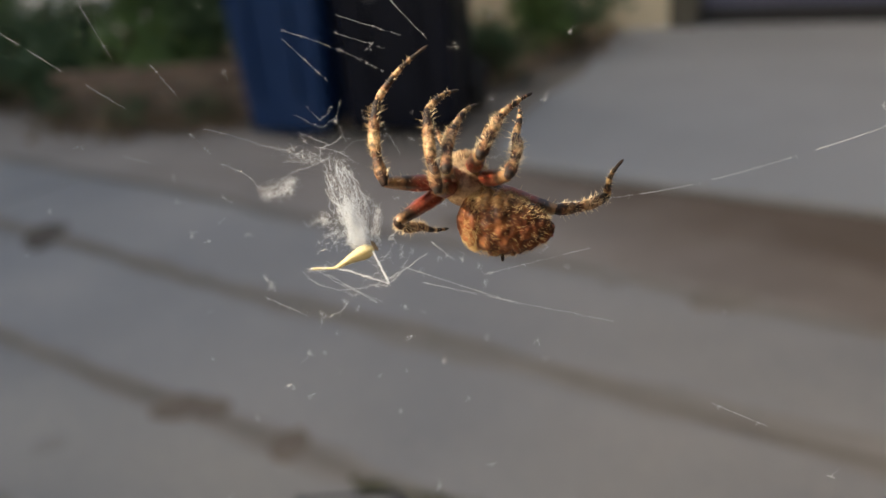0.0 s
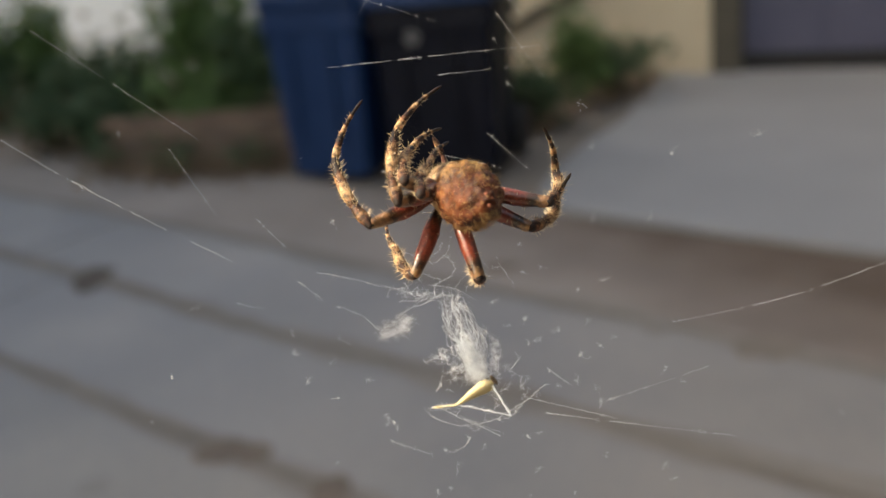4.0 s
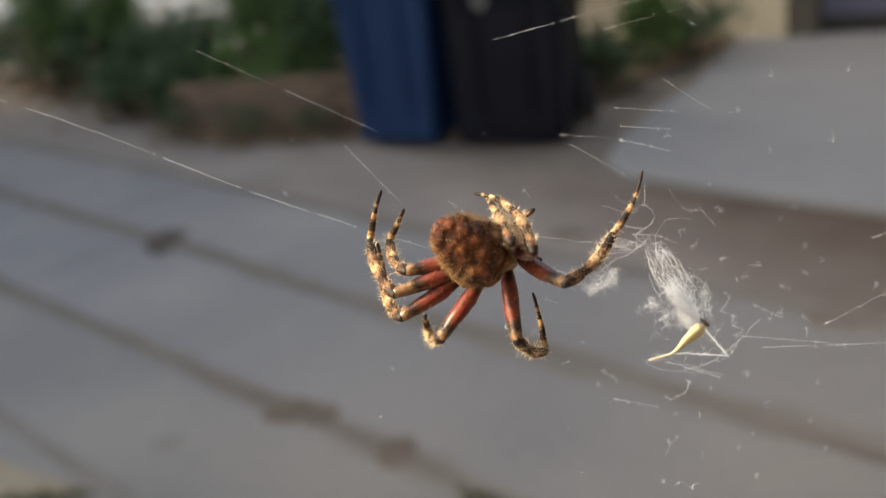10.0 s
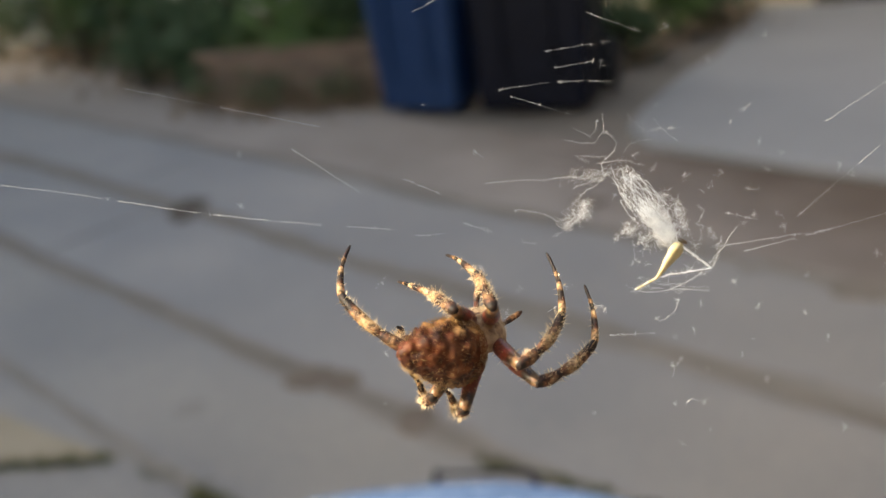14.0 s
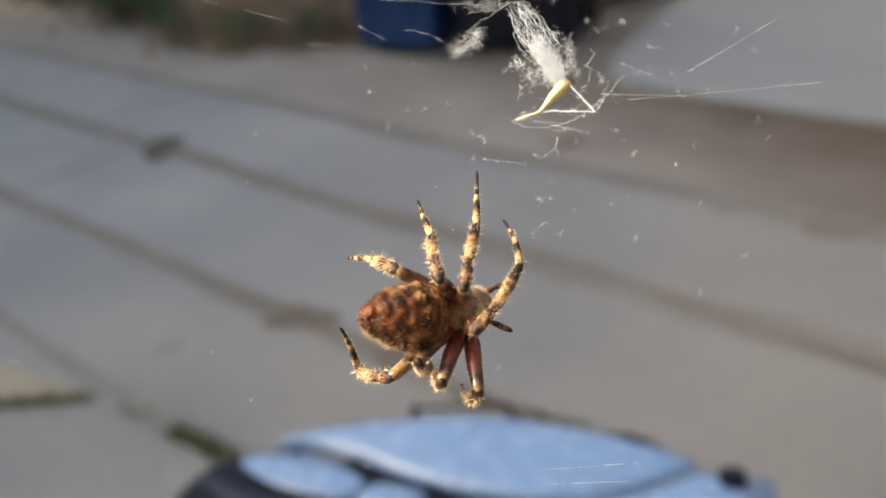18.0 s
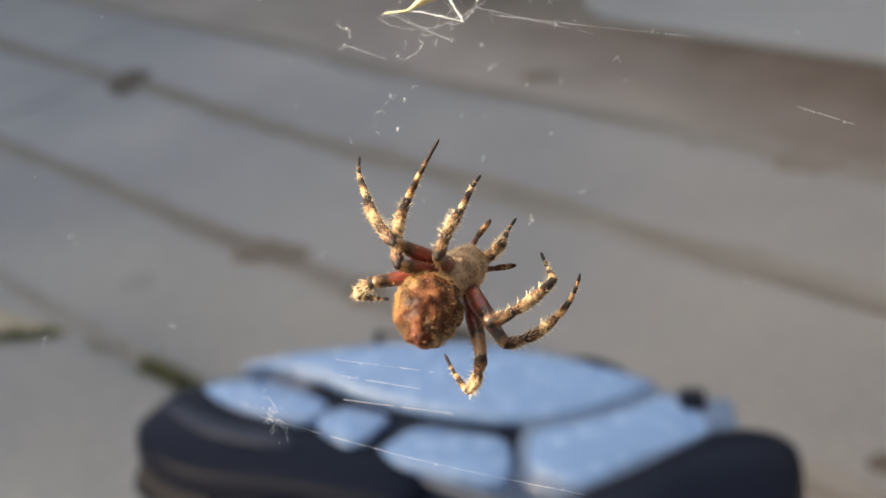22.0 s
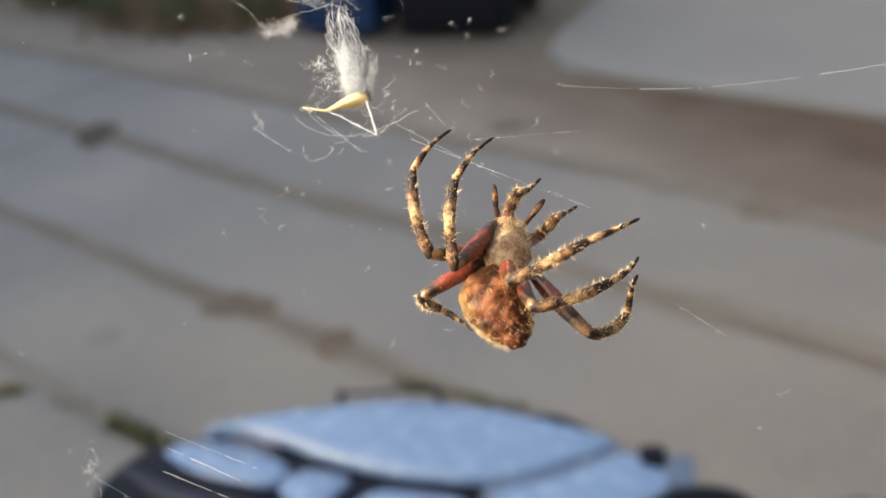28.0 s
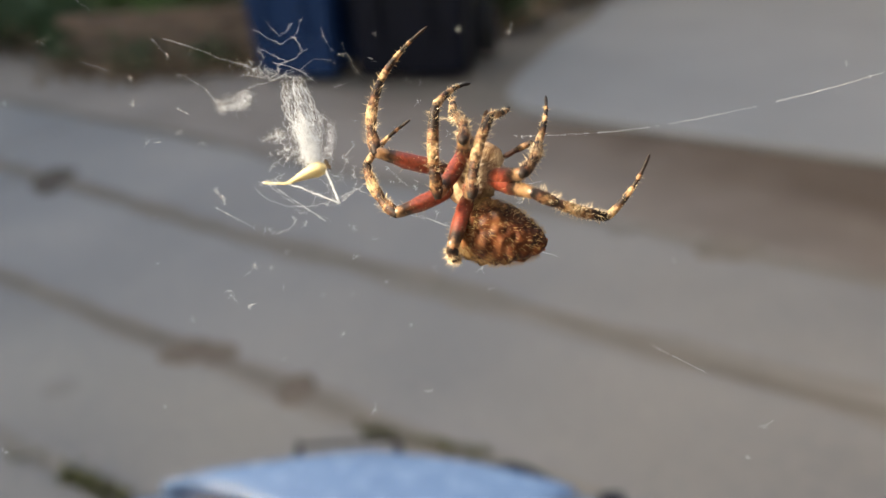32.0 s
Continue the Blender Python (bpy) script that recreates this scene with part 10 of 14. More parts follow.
    walk(legs["E"][1], [
        (0, pose(-0.00425, 0.00550, -0.00528, 6.0, -20.1, 50.0)), (0.25, pose(-0.00353, 0.00708, -0.00341, 20.0, -26.6, 34.2)), (0.5, pose(-0.00234, 0.00806, -0.00145, 35.4, -28.5, 16.0)),
        (0.75, pose(-0.00079, 0.00839, 0.00040, 49.6, -25.4, -2.2)), (1, pose(0.00100, 0.00809, 0.00193, 60.4, -18.3, -18.2)), (1.5, pose(-0.00079, 0.00863, 0.00088, 25.6, -27.0, 2.3)),
        (2, pose(-0.00255, 0.00873, -0.00011, -7.2, -17.2, 24.3)), (2.5, pose(-0.00928, 0.00292, -0.00355, -10.3, -26.6, 56.8)), (3, pose(-0.00706, -0.00722, -0.00604, -14.8, -16.0, 85.8)),
        (3.5, pose(-0.00628, -0.00661, -0.00661, -24.6, -10.5, 115.0)), (4, pose(-0.00546, -0.00595, -0.00712, -31.8, 1.1, 141.5)), (4.5, pose(-0.00460, -0.00525, -0.00756, -33.4, 17.0, 165.6)),
        (5, pose(-0.00370, -0.00452, -0.00792, -36.3, 23.5, 171.3)), (5.5, pose(-0.00279, -0.00377, -0.00819, -40.6, 27.4, 171.7)), (5.75, pose(0.00020, -0.00531, -0.00769, -34.9, 29.7, -158.1)),
        (6, pose(0.00384, -0.00593, -0.00619, -27.2, 22.3, -140.9)), (6.5, pose(0.00697, -0.00186, -0.00592, -25.4, 40.6, -115.8)), (7, pose(0.00755, 0.00292, -0.00452, -16.8, 54.5, -84.5)),
        (7.5, pose(0.00600, 0.00508, -0.00462, -11.9, 47.2, -84.5)), (8, pose(0.00376, 0.00627, -0.00530, -18.0, 40.3, -101.4)), (8.5, pose(0.00277, 0.00583, -0.00591, -7.8, 34.7, -81.8)),
        (9, pose(0.00261, 0.00525, -0.00628, 1.0, 28.3, -66.8)), (9.5, pose(0.00198, 0.00442, -0.00678, -7.1, 28.3, -81.6)), (10, pose(0.00156, 0.00349, -0.00726, -15.2, 26.0, -96.6)),
        (10.5, pose(0.00147, 0.00472, -0.00663, -7.4, 29.9, -64.4)), (11, pose(0.00110, 0.00586, -0.00591, 2.0, 31.3, -31.1)), (11.5, pose(0.00361, 0.00572, -0.00517, -13.5, 43.5, -68.7)),
        (12, pose(0.00566, 0.00421, -0.00536, -40.6, 46.4, -111.2)), (12.5, pose(0.00613, 0.00191, -0.00625, -30.2, 29.3, -107.2)), (13, pose(0.00661, -0.00049, -0.00619, -21.3, 12.2, -106.0)),
        (13.25, pose(0.00439, 0.00413, -0.00632, -13.0, 11.4, -75.1)), (13.5, pose(0.00019, 0.00467, -0.00710, -8.7, 8.6, -45.1)), (14, pose(0.00135, 0.00521, -0.00660, -6.6, 18.0, -47.8)),
        (14.5, pose(0.00262, 0.00520, -0.00625, -9.7, 25.3, -65.8)), (15, pose(0.00378, 0.00468, -0.00614, -16.1, 31.5, -85.4)), (15.5, pose(0.00462, 0.00378, -0.00628, -25.6, 35.5, -107.0)),
        (16, pose(0.00534, 0.00337, -0.00619, -24.6, 35.2, -97.1)), (16.5, pose(0.00514, 0.00339, -0.00629, -27.8, 36.7, -103.1)), (17, pose(0.00496, 0.00343, -0.00637, -31.2, 37.9, -109.5)),
        (17.5, pose(0.00465, 0.00279, -0.00690, -36.2, 35.3, -116.4)), (18, pose(0.00426, 0.00217, -0.00740, -40.8, 32.3, -122.7)), (18.25, pose(0.00450, 0.00210, -0.00728, -39.3, 31.8, -120.1)),
        (18.5, pose(0.00473, 0.00205, -0.00715, -37.8, 31.2, -117.6)), (18.75, pose(0.00495, 0.00202, -0.00701, -36.3, 30.5, -114.9)), (19, pose(0.00516, 0.00202, -0.00687, -35.0, 29.8, -112.3)),
        (19.5, pose(0.00497, 0.00221, -0.00693, -37.2, 31.0, -112.5)), (20, pose(0.00478, 0.00241, -0.00699, -31.5, 40.0, -99.2)), (20.25, pose(0.00483, 0.00228, -0.00702, -35.0, 36.6, -105.6)),
        (20.5, pose(0.00490, 0.00216, -0.00704, -38.4, 32.3, -112.5)), (20.75, pose(0.00496, 0.00203, -0.00706, -41.4, 27.3, -119.5)), (21, pose(0.00502, 0.00190, -0.00708, -38.5, 31.0, -114.6)),
        (21.5, pose(0.00576, 0.00068, -0.00700, -47.7, 19.3, -125.7)), (22, pose(0.00659, -0.00050, -0.00655, -50.8, 17.0, -123.3)), (22.5, pose(0.00744, 0.00025, -0.00545, -31.4, 17.0, -108.4)),
        (23, pose(0.00813, 0.00095, -0.00426, -9.6, 13.4, -96.0)), (23.5, pose(0.00718, 0.00205, -0.00534, -19.7, 1.1, -72.1)), (24, pose(0.00594, 0.00264, -0.00642, -35.6, -6.0, -49.7)),
        (24.5, pose(0.00749, 0.00249, -0.00480, -19.5, -5.3, -66.0)), (25, pose(0.00868, 0.00176, -0.00303, -5.9, 1.3, -83.5)), (25.5, pose(0.00624, 0.00256, -0.00634, -20.9, -0.8, -59.9)),
        (26, pose(0.00666, 0.00257, -0.00593, -19.7, -2.3, -63.5)), (26.5, pose(0.00707, 0.00256, -0.00549, -18.4, -3.7, -67.4)), (27, pose(0.00745, 0.00255, -0.00502, -17.0, -5.0, -71.6)),
        (27.5, pose(0.00781, 0.00253, -0.00454, -15.5, -6.1, -75.9)), (28, pose(0.00809, 0.00159, -0.00448, -27.1, -4.8, -72.4)), (28.5, pose(0.00770, -0.00071, -0.00595, -36.9, -14.6, -95.6)),
        (29, pose(0.00652, -0.00290, -0.00720, -44.7, -29.9, -111.8)), (29.5, pose(0.00670, -0.00121, -0.00698, -36.4, -11.2, -95.6)), (30, pose(0.00652, 0.00043, -0.00670, -24.0, 0.5, -71.4)),
        (30.5, pose(0.00692, 0.00076, -0.00629, -34.0, 1.9, -76.8)), (31, pose(0.00730, 0.00109, -0.00587, -44.5, 1.0, -81.4)), (31.5, pose(0.00868, 0.00197, -0.00459, -37.1, 11.3, -95.7)),
        (32, pose(0.00999, 0.00166, -0.00361, -38.4, 22.3, -115.5)),
    ])
    walk(legs["E"][2], [
        (0, pose(-0.00549, 0.00261, 0.00294, 6.2, -16.9, 50.3)), (0.25, pose(-0.00490, 0.00250, 0.00398, 24.2, -25.8, 34.6)), (0.5, pose(-0.00423, 0.00222, 0.00486, 44.6, -29.5, 14.8)),
        (0.75, pose(-0.00349, 0.00179, 0.00555, 64.1, -27.1, -5.9)), (1, pose(-0.00269, 0.00125, 0.00605, 79.1, -19.6, -24.3)), (1.5, pose(-0.00424, 0.00469, 0.00795, 34.9, -26.2, 2.9)),
        (2, pose(-0.00536, 0.00867, 0.00823, -0.2, -6.8, 24.2)), (2.5, pose(-0.01272, 0.00053, 0.00419, -51.4, 17.7, 28.4)), (3, pose(-0.00947, -0.00940, 0.00214, -123.4, 45.5, -9.2)),
        (3.5, pose(-0.00899, -0.00949, 0.00126, -156.6, 66.4, -46.5)), (4, pose(-0.00845, -0.00949, 0.00036, 137.9, 62.0, -115.2)), (4.5, pose(-0.00788, -0.00941, -0.00054, 114.7, 38.3, -141.4)),
        (5, pose(-0.00728, -0.00925, -0.00142, 108.6, 15.4, -150.0)), (5.5, pose(-0.00666, -0.00899, -0.00226, 108.0, 21.1, -146.3)), (5.75, pose(-0.00123, -0.01131, -0.00142, 69.3, 47.3, -116.6)),
        (6, pose(0.00406, -0.01092, 0.00105, 3.0, 42.7, -139.8)), (6.5, pose(0.00813, -0.00816, 0.00011, -5.0, 60.0, -118.0)), (7, pose(0.01074, -0.00366, 0.00038, -4.0, 72.0, -86.6)),
        (7.5, pose(0.00840, -0.00103, 0.00123, -4.6, 53.7, -85.3)), (8, pose(0.00536, 0.00042, 0.00109, -10.1, 35.9, -100.4)), (8.5, pose(0.00466, 0.00108, 0.00125, -2.0, 34.4, -81.8)),
        (9, pose(0.00411, 0.00136, 0.00146, 4.6, 31.7, -66.5)), (9.5, pose(0.00366, 0.00048, 0.00091, -4.2, 30.9, -81.8)), (10, pose(0.00342, -0.00047, 0.00037, -12.0, 27.9, -97.0)),
        (10.5, pose(0.00438, 0.00128, 0.00094, 0.6, 41.4, -63.7)), (11, pose(0.00485, 0.00324, 0.00160, 26.9, 46.3, -21.0)), (11.5, pose(0.00767, 0.00098, 0.00104, -11.7, 59.7, -66.8)),
        (12, pose(0.00926, -0.00237, -0.00076, -60.4, 50.1, -118.4)), (12.5, pose(0.00926, -0.00295, 0.00039, -45.0, 31.8, -110.0)), (13, pose(0.00921, -0.00303, 0.00182, -33.6, 13.1, -106.6)),
        (13.25, pose(0.00674, 0.00301, 0.00209, -20.0, 18.6, -76.1)), (13.5, pose(0.00205, 0.00468, 0.00150, -12.5, 23.5, -45.6)), (14, pose(0.00391, 0.00389, 0.00172, -9.1, 33.4, -50.4)),
        (14.5, pose(0.00550, 0.00243, 0.00159, -14.8, 40.9, -70.2)), (15, pose(0.00657, 0.00048, 0.00107, -25.0, 46.6, -93.4)), (15.5, pose(0.00690, -0.00175, 0.00018, -39.3, 49.2, -119.9)),
        (16, pose(0.00841, -0.00166, 0.00035, -36.2, 38.5, -100.0)), (16.5, pose(0.00808, -0.00207, -0.00005, -38.8, 41.0, -107.4)), (17, pose(0.00770, -0.00245, -0.00043, -41.6, 43.0, -115.1)),
        (17.5, pose(0.00749, -0.00320, -0.00111, -46.5, 39.2, -121.3)), (18, pose(0.00717, -0.00393, -0.00177, -50.7, 35.1, -126.6)), (18.25, pose(0.00751, -0.00380, -0.00149, -52.2, 32.0, -120.4)),
        (18.5, pose(0.00784, -0.00364, -0.00120, -54.0, 29.0, -114.0)), (18.75, pose(0.00816, -0.00344, -0.00091, -56.0, 26.3, -107.4)), (19, pose(0.00846, -0.00321, -0.00061, -58.2, 24.1, -100.9)),
        (19.5, pose(0.00850, -0.00317, -0.00093, -47.4, 31.1, -112.6)), (20, pose(0.00854, -0.00309, -0.00124, -25.5, 50.0, -105.2)), (20.25, pose(0.00854, -0.00322, -0.00123, -31.8, 42.1, -109.8)),
        (20.5, pose(0.00853, -0.00334, -0.00121, -36.1, 33.1, -113.2)), (20.75, pose(0.00853, -0.00347, -0.00119, -38.8, 23.5, -116.0)), (21, pose(0.00853, -0.00360, -0.00117, -36.3, 22.2, -106.9)),
        (21.5, pose(0.00991, -0.00471, -0.00141, -41.0, 11.5, -118.5)), (22, pose(0.01140, -0.00560, -0.00123, -41.7, 10.2, -116.9)), (22.5, pose(0.01109, -0.00329, 0.00173, -7.0, 7.7, -107.2)),
        (23, pose(0.00939, -0.00121, 0.00418, 29.0, 4.6, -101.0)), (23.5, pose(0.01006, 0.00281, 0.00295, 27.4, -2.5, -74.0)), (24, pose(0.00936, 0.00652, 0.00069, 23.6, -5.8, -49.6)),
        (24.5, pose(0.00986, 0.00439, 0.00346, 32.8, -8.7, -68.2)), (25, pose(0.00960, 0.00166, 0.00572, 42.6, -5.4, -89.6)), (25.5, pose(0.00890, 0.00424, 0.00188, 36.7, -1.7, -60.6)),
        (26, pose(0.00918, 0.00419, 0.00235, 33.2, -4.9, -65.2)), (26.5, pose(0.00944, 0.00413, 0.00284, 30.2, -8.5, -70.2)), (27, pose(0.00967, 0.00406, 0.00336, 27.9, -12.2, -75.4)),
        (27.5, pose(0.00987, 0.00398, 0.00389, 26.4, -16.1, -80.8)), (28, pose(0.01171, 0.00343, 0.00332, 22.5, -6.1, -72.9)), (28.5, pose(0.01312, 0.00055, 0.00086, 29.0, -26.2, -102.1)),
        (29, pose(0.01342, -0.00231, -0.00178, 51.3, -45.4, -131.3)), (29.5, pose(0.01204, -0.00035, -0.00003, 32.9, -18.6, -100.4)), (30, pose(0.00994, 0.00150, 0.00134, 32.9, 5.1, -68.4)),
        (30.5, pose(0.01177, 0.00165, 0.00100, 17.8, 3.5, -76.3)), (31, pose(0.01342, 0.00191, 0.00041, 4.0, -2.4, -81.6)), (31.5, pose(0.01383, 0.00007, 0.00228, 7.6, -3.2, -97.7)),
        (32, pose(0.01380, -0.00305, 0.00277, 10.7, -2.4, -120.4)),
    ])
    walk(legs["F"][0], [
        (0, pose(-0.00193, -0.00063, -0.00062, -121.1, -22.0, 107.4)), (0.25, pose(-0.00187, -0.00030, -0.00045, -122.8, -37.0, 98.1)), (0.5, pose(-0.00174, -0.00003, -0.00027, -120.4, -50.2, 84.6)),
        (0.75, pose(-0.00157, 0.00018, -0.00009, -110.1, -60.6, 63.0)), (1, pose(-0.00137, 0.00032, 0.00007, -88.6, -65.4, 30.3)), (1.5, pose(-0.00133, 0.00040, 0.00018, -102.4, -55.9, 39.1)),
        (2, pose(-0.00128, 0.00054, 0.00024, -112.3, -46.3, 43.0)), (2.5, pose(-0.00151, -0.00063, -0.00065, -140.1, -30.2, 115.2)), (3, pose(-0.00031, -0.00186, -0.00100, -133.2, 8.3, 159.8)),
        (3.5, pose(-0.00036, -0.00169, -0.00098, -137.1, 6.7, 155.9)), (4, pose(-0.00041, -0.00152, -0.00095, -140.8, 5.0, 151.8)), (4.5, pose(-0.00045, -0.00136, -0.00091, -144.2, 3.1, 147.4)),
        (5, pose(-0.00050, -0.00120, -0.00085, -147.2, 1.1, 142.7)), (5.5, pose(-0.00053, -0.00104, -0.00079, -149.9, -1.0, 137.7)), (5.75, pose(0.00050, -0.00130, -0.00071, -147.8, 19.5, 172.7)),
        (6, pose(0.00149, -0.00079, -0.00029, -133.5, 37.5, -146.0)), (6.5, pose(0.00149, 0.00031, 0.00012, -135.1, 56.0, -108.5)), (7, pose(0.00077, 0.00104, 0.00057, -111.9, 65.3, -48.1)),
        (7.5, pose(0.00043, 0.00125, 0.00048, -113.4, 51.0, -34.7)), (8, pose(0.00007, 0.00137, 0.00033, -117.9, 37.6, -23.0)), (8.5, pose(-0.00058, 0.00124, 0.00029, -122.7, 31.0, -3.9)),
        (9, pose(-0.00111, 0.00086, 0.00015, -129.9, 23.9, 13.6)), (9.5, pose(-0.00099, 0.00094, 0.00023, -128.9, 24.1, 8.9)), (10, pose(-0.00090, 0.00104, 0.00033, -126.9, 25.2, 4.8)),
        (10.5, pose(-0.00102, 0.00092, 0.00032, -127.4, 21.7, 9.6)), (11, pose(-0.00113, 0.00079, 0.00030, -128.0, 17.9, 14.1)), (11.5, pose(-0.00025, 0.00100, 0.00078, -119.0, 25.1, -11.0)),
        (12, pose(0.00072, 0.00076, 0.00095, -117.0, 33.8, -37.2)), (12.5, pose(-0.00010, 0.00100, 0.00057, -136.6, 25.2, -31.1)), (13, pose(-0.00092, 0.00106, 0.00013, -155.5, 21.0, -20.7)),
        (13.25, pose(-0.00140, 0.00019, -0.00009, -159.4, 17.7, 10.4)), (13.5, pose(-0.00115, -0.00077, -0.00025, -167.1, 16.3, 41.0)), (14, pose(-0.00131, -0.00010, -0.00007, -154.3, 7.9, 35.2)),
        (14.5, pose(-0.00115, 0.00052, 0.00021, -146.9, 13.1, 4.9)), (15, pose(-0.00072, 0.00097, 0.00052, -142.8, 23.1, -24.4)), (15.5, pose(-0.00010, 0.00115, 0.00081, -144.6, 35.3, -54.8)),
        (16, pose(0.00098, 0.00066, 0.00078, -135.3, 30.2, -55.1)), (16.5, pose(0.00113, 0.00051, 0.00067, -127.5, 38.2, -65.3)), (17, pose(0.00126, 0.00035, 0.00054, -119.2, 47.1, -73.3)),
        (17.5, pose(0.00120, 0.00003, 0.00026, -139.6, 40.2, -80.5)), (18, pose(0.00110, -0.00028, -0.00002, -158.2, 34.7, -84.6)), (18.25, pose(0.00116, -0.00029, -0.00001, -153.7, 29.6, -79.4)),
        (18.5, pose(0.00123, -0.00029, 0.00001, -150.0, 24.3, -74.8)), (18.75, pose(0.00131, -0.00029, 0.00004, -146.8, 18.7, -70.7)), (19, pose(0.00138, -0.00028, 0.00007, -144.0, 13.1, -67.0)),
        (19.5, pose(0.00134, 0.00003, 0.00026, -141.6, 25.8, -72.8)), (20, pose(0.00129, 0.00033, 0.00048, -141.8, 39.2, -78.5)), (20.25, pose(0.00128, 0.00011, 0.00032, -141.3, 32.9, -75.3)),
        (20.5, pose(0.00128, -0.00010, 0.00016, -141.4, 26.6, -72.0)), (20.75, pose(0.00129, -0.00032, -0.00000, -142.0, 20.3, -68.8)), (21, pose(0.00130, -0.00053, -0.00016, -143.2, 14.4, -65.5)),
        (21.5, pose(0.00100, -0.00071, -0.00039, -149.8, 10.3, -77.6)), (22, pose(0.00080, -0.00095, -0.00068, -151.8, 6.5, -93.5)), (22.5, pose(0.00216, -0.00047, 0.00046, -148.1, 8.1, -79.0)),
        (23, pose(0.00262, 0.00006, 0.00233, -143.7, 2.5, -59.7)), (23.5, pose(0.00234, 0.00083, 0.00202, -152.6, -4.4, -49.5)), (24, pose(0.00190, 0.00141, 0.00166, -162.3, -10.2, -37.7)),
        (24.5, pose(0.00217, 0.00101, 0.00194, -156.4, -2.5, -62.9)), (25, pose(0.00238, 0.00054, 0.00219, -154.8, 9.2, -89.1)), (25.5, pose(0.00137, -0.00022, -0.00026, -127.8, 13.9, -49.1)),
        (26, pose(0.00127, -0.00031, -0.00040, -130.1, 5.0, -43.7)), (26.5, pose(0.00118, -0.00039, -0.00054, -133.5, 4.7, -45.0)), (27, pose(0.00109, -0.00048, -0.00068, -136.9, 4.1, -46.1)),
        (27.5, pose(0.00100, -0.00056, -0.00082, -140.2, 3.3, -47.2)), (28, pose(0.00204, 0.00085, 0.00174, -154.3, -7.8, -55.1)), (28.5, pose(0.00167, 0.00003, 0.00037, -148.7, -8.9, -71.0)),
        (29, pose(0.00090, -0.00063, -0.00089, -143.3, -12.0, -82.3)), (29.5, pose(0.00155, -0.00013, 0.00011, -144.5, -8.1, -73.4)), (30, pose(0.00189, 0.00048, 0.00121, -146.4, -9.0, -58.3)),
        (30.5, pose(0.00152, 0.00127, 0.00226, -152.6, -3.7, -49.1)), (31, pose(0.00118, 0.00197, 0.00337, -157.4, 3.9, -43.3)), (31.5, pose(0.00189, 0.00076, 0.00334, -157.0, 14.3, -44.0)),
        (32, pose(0.00247, -0.00032, 0.00282, -156.3, 25.0, -42.8)),
    ])
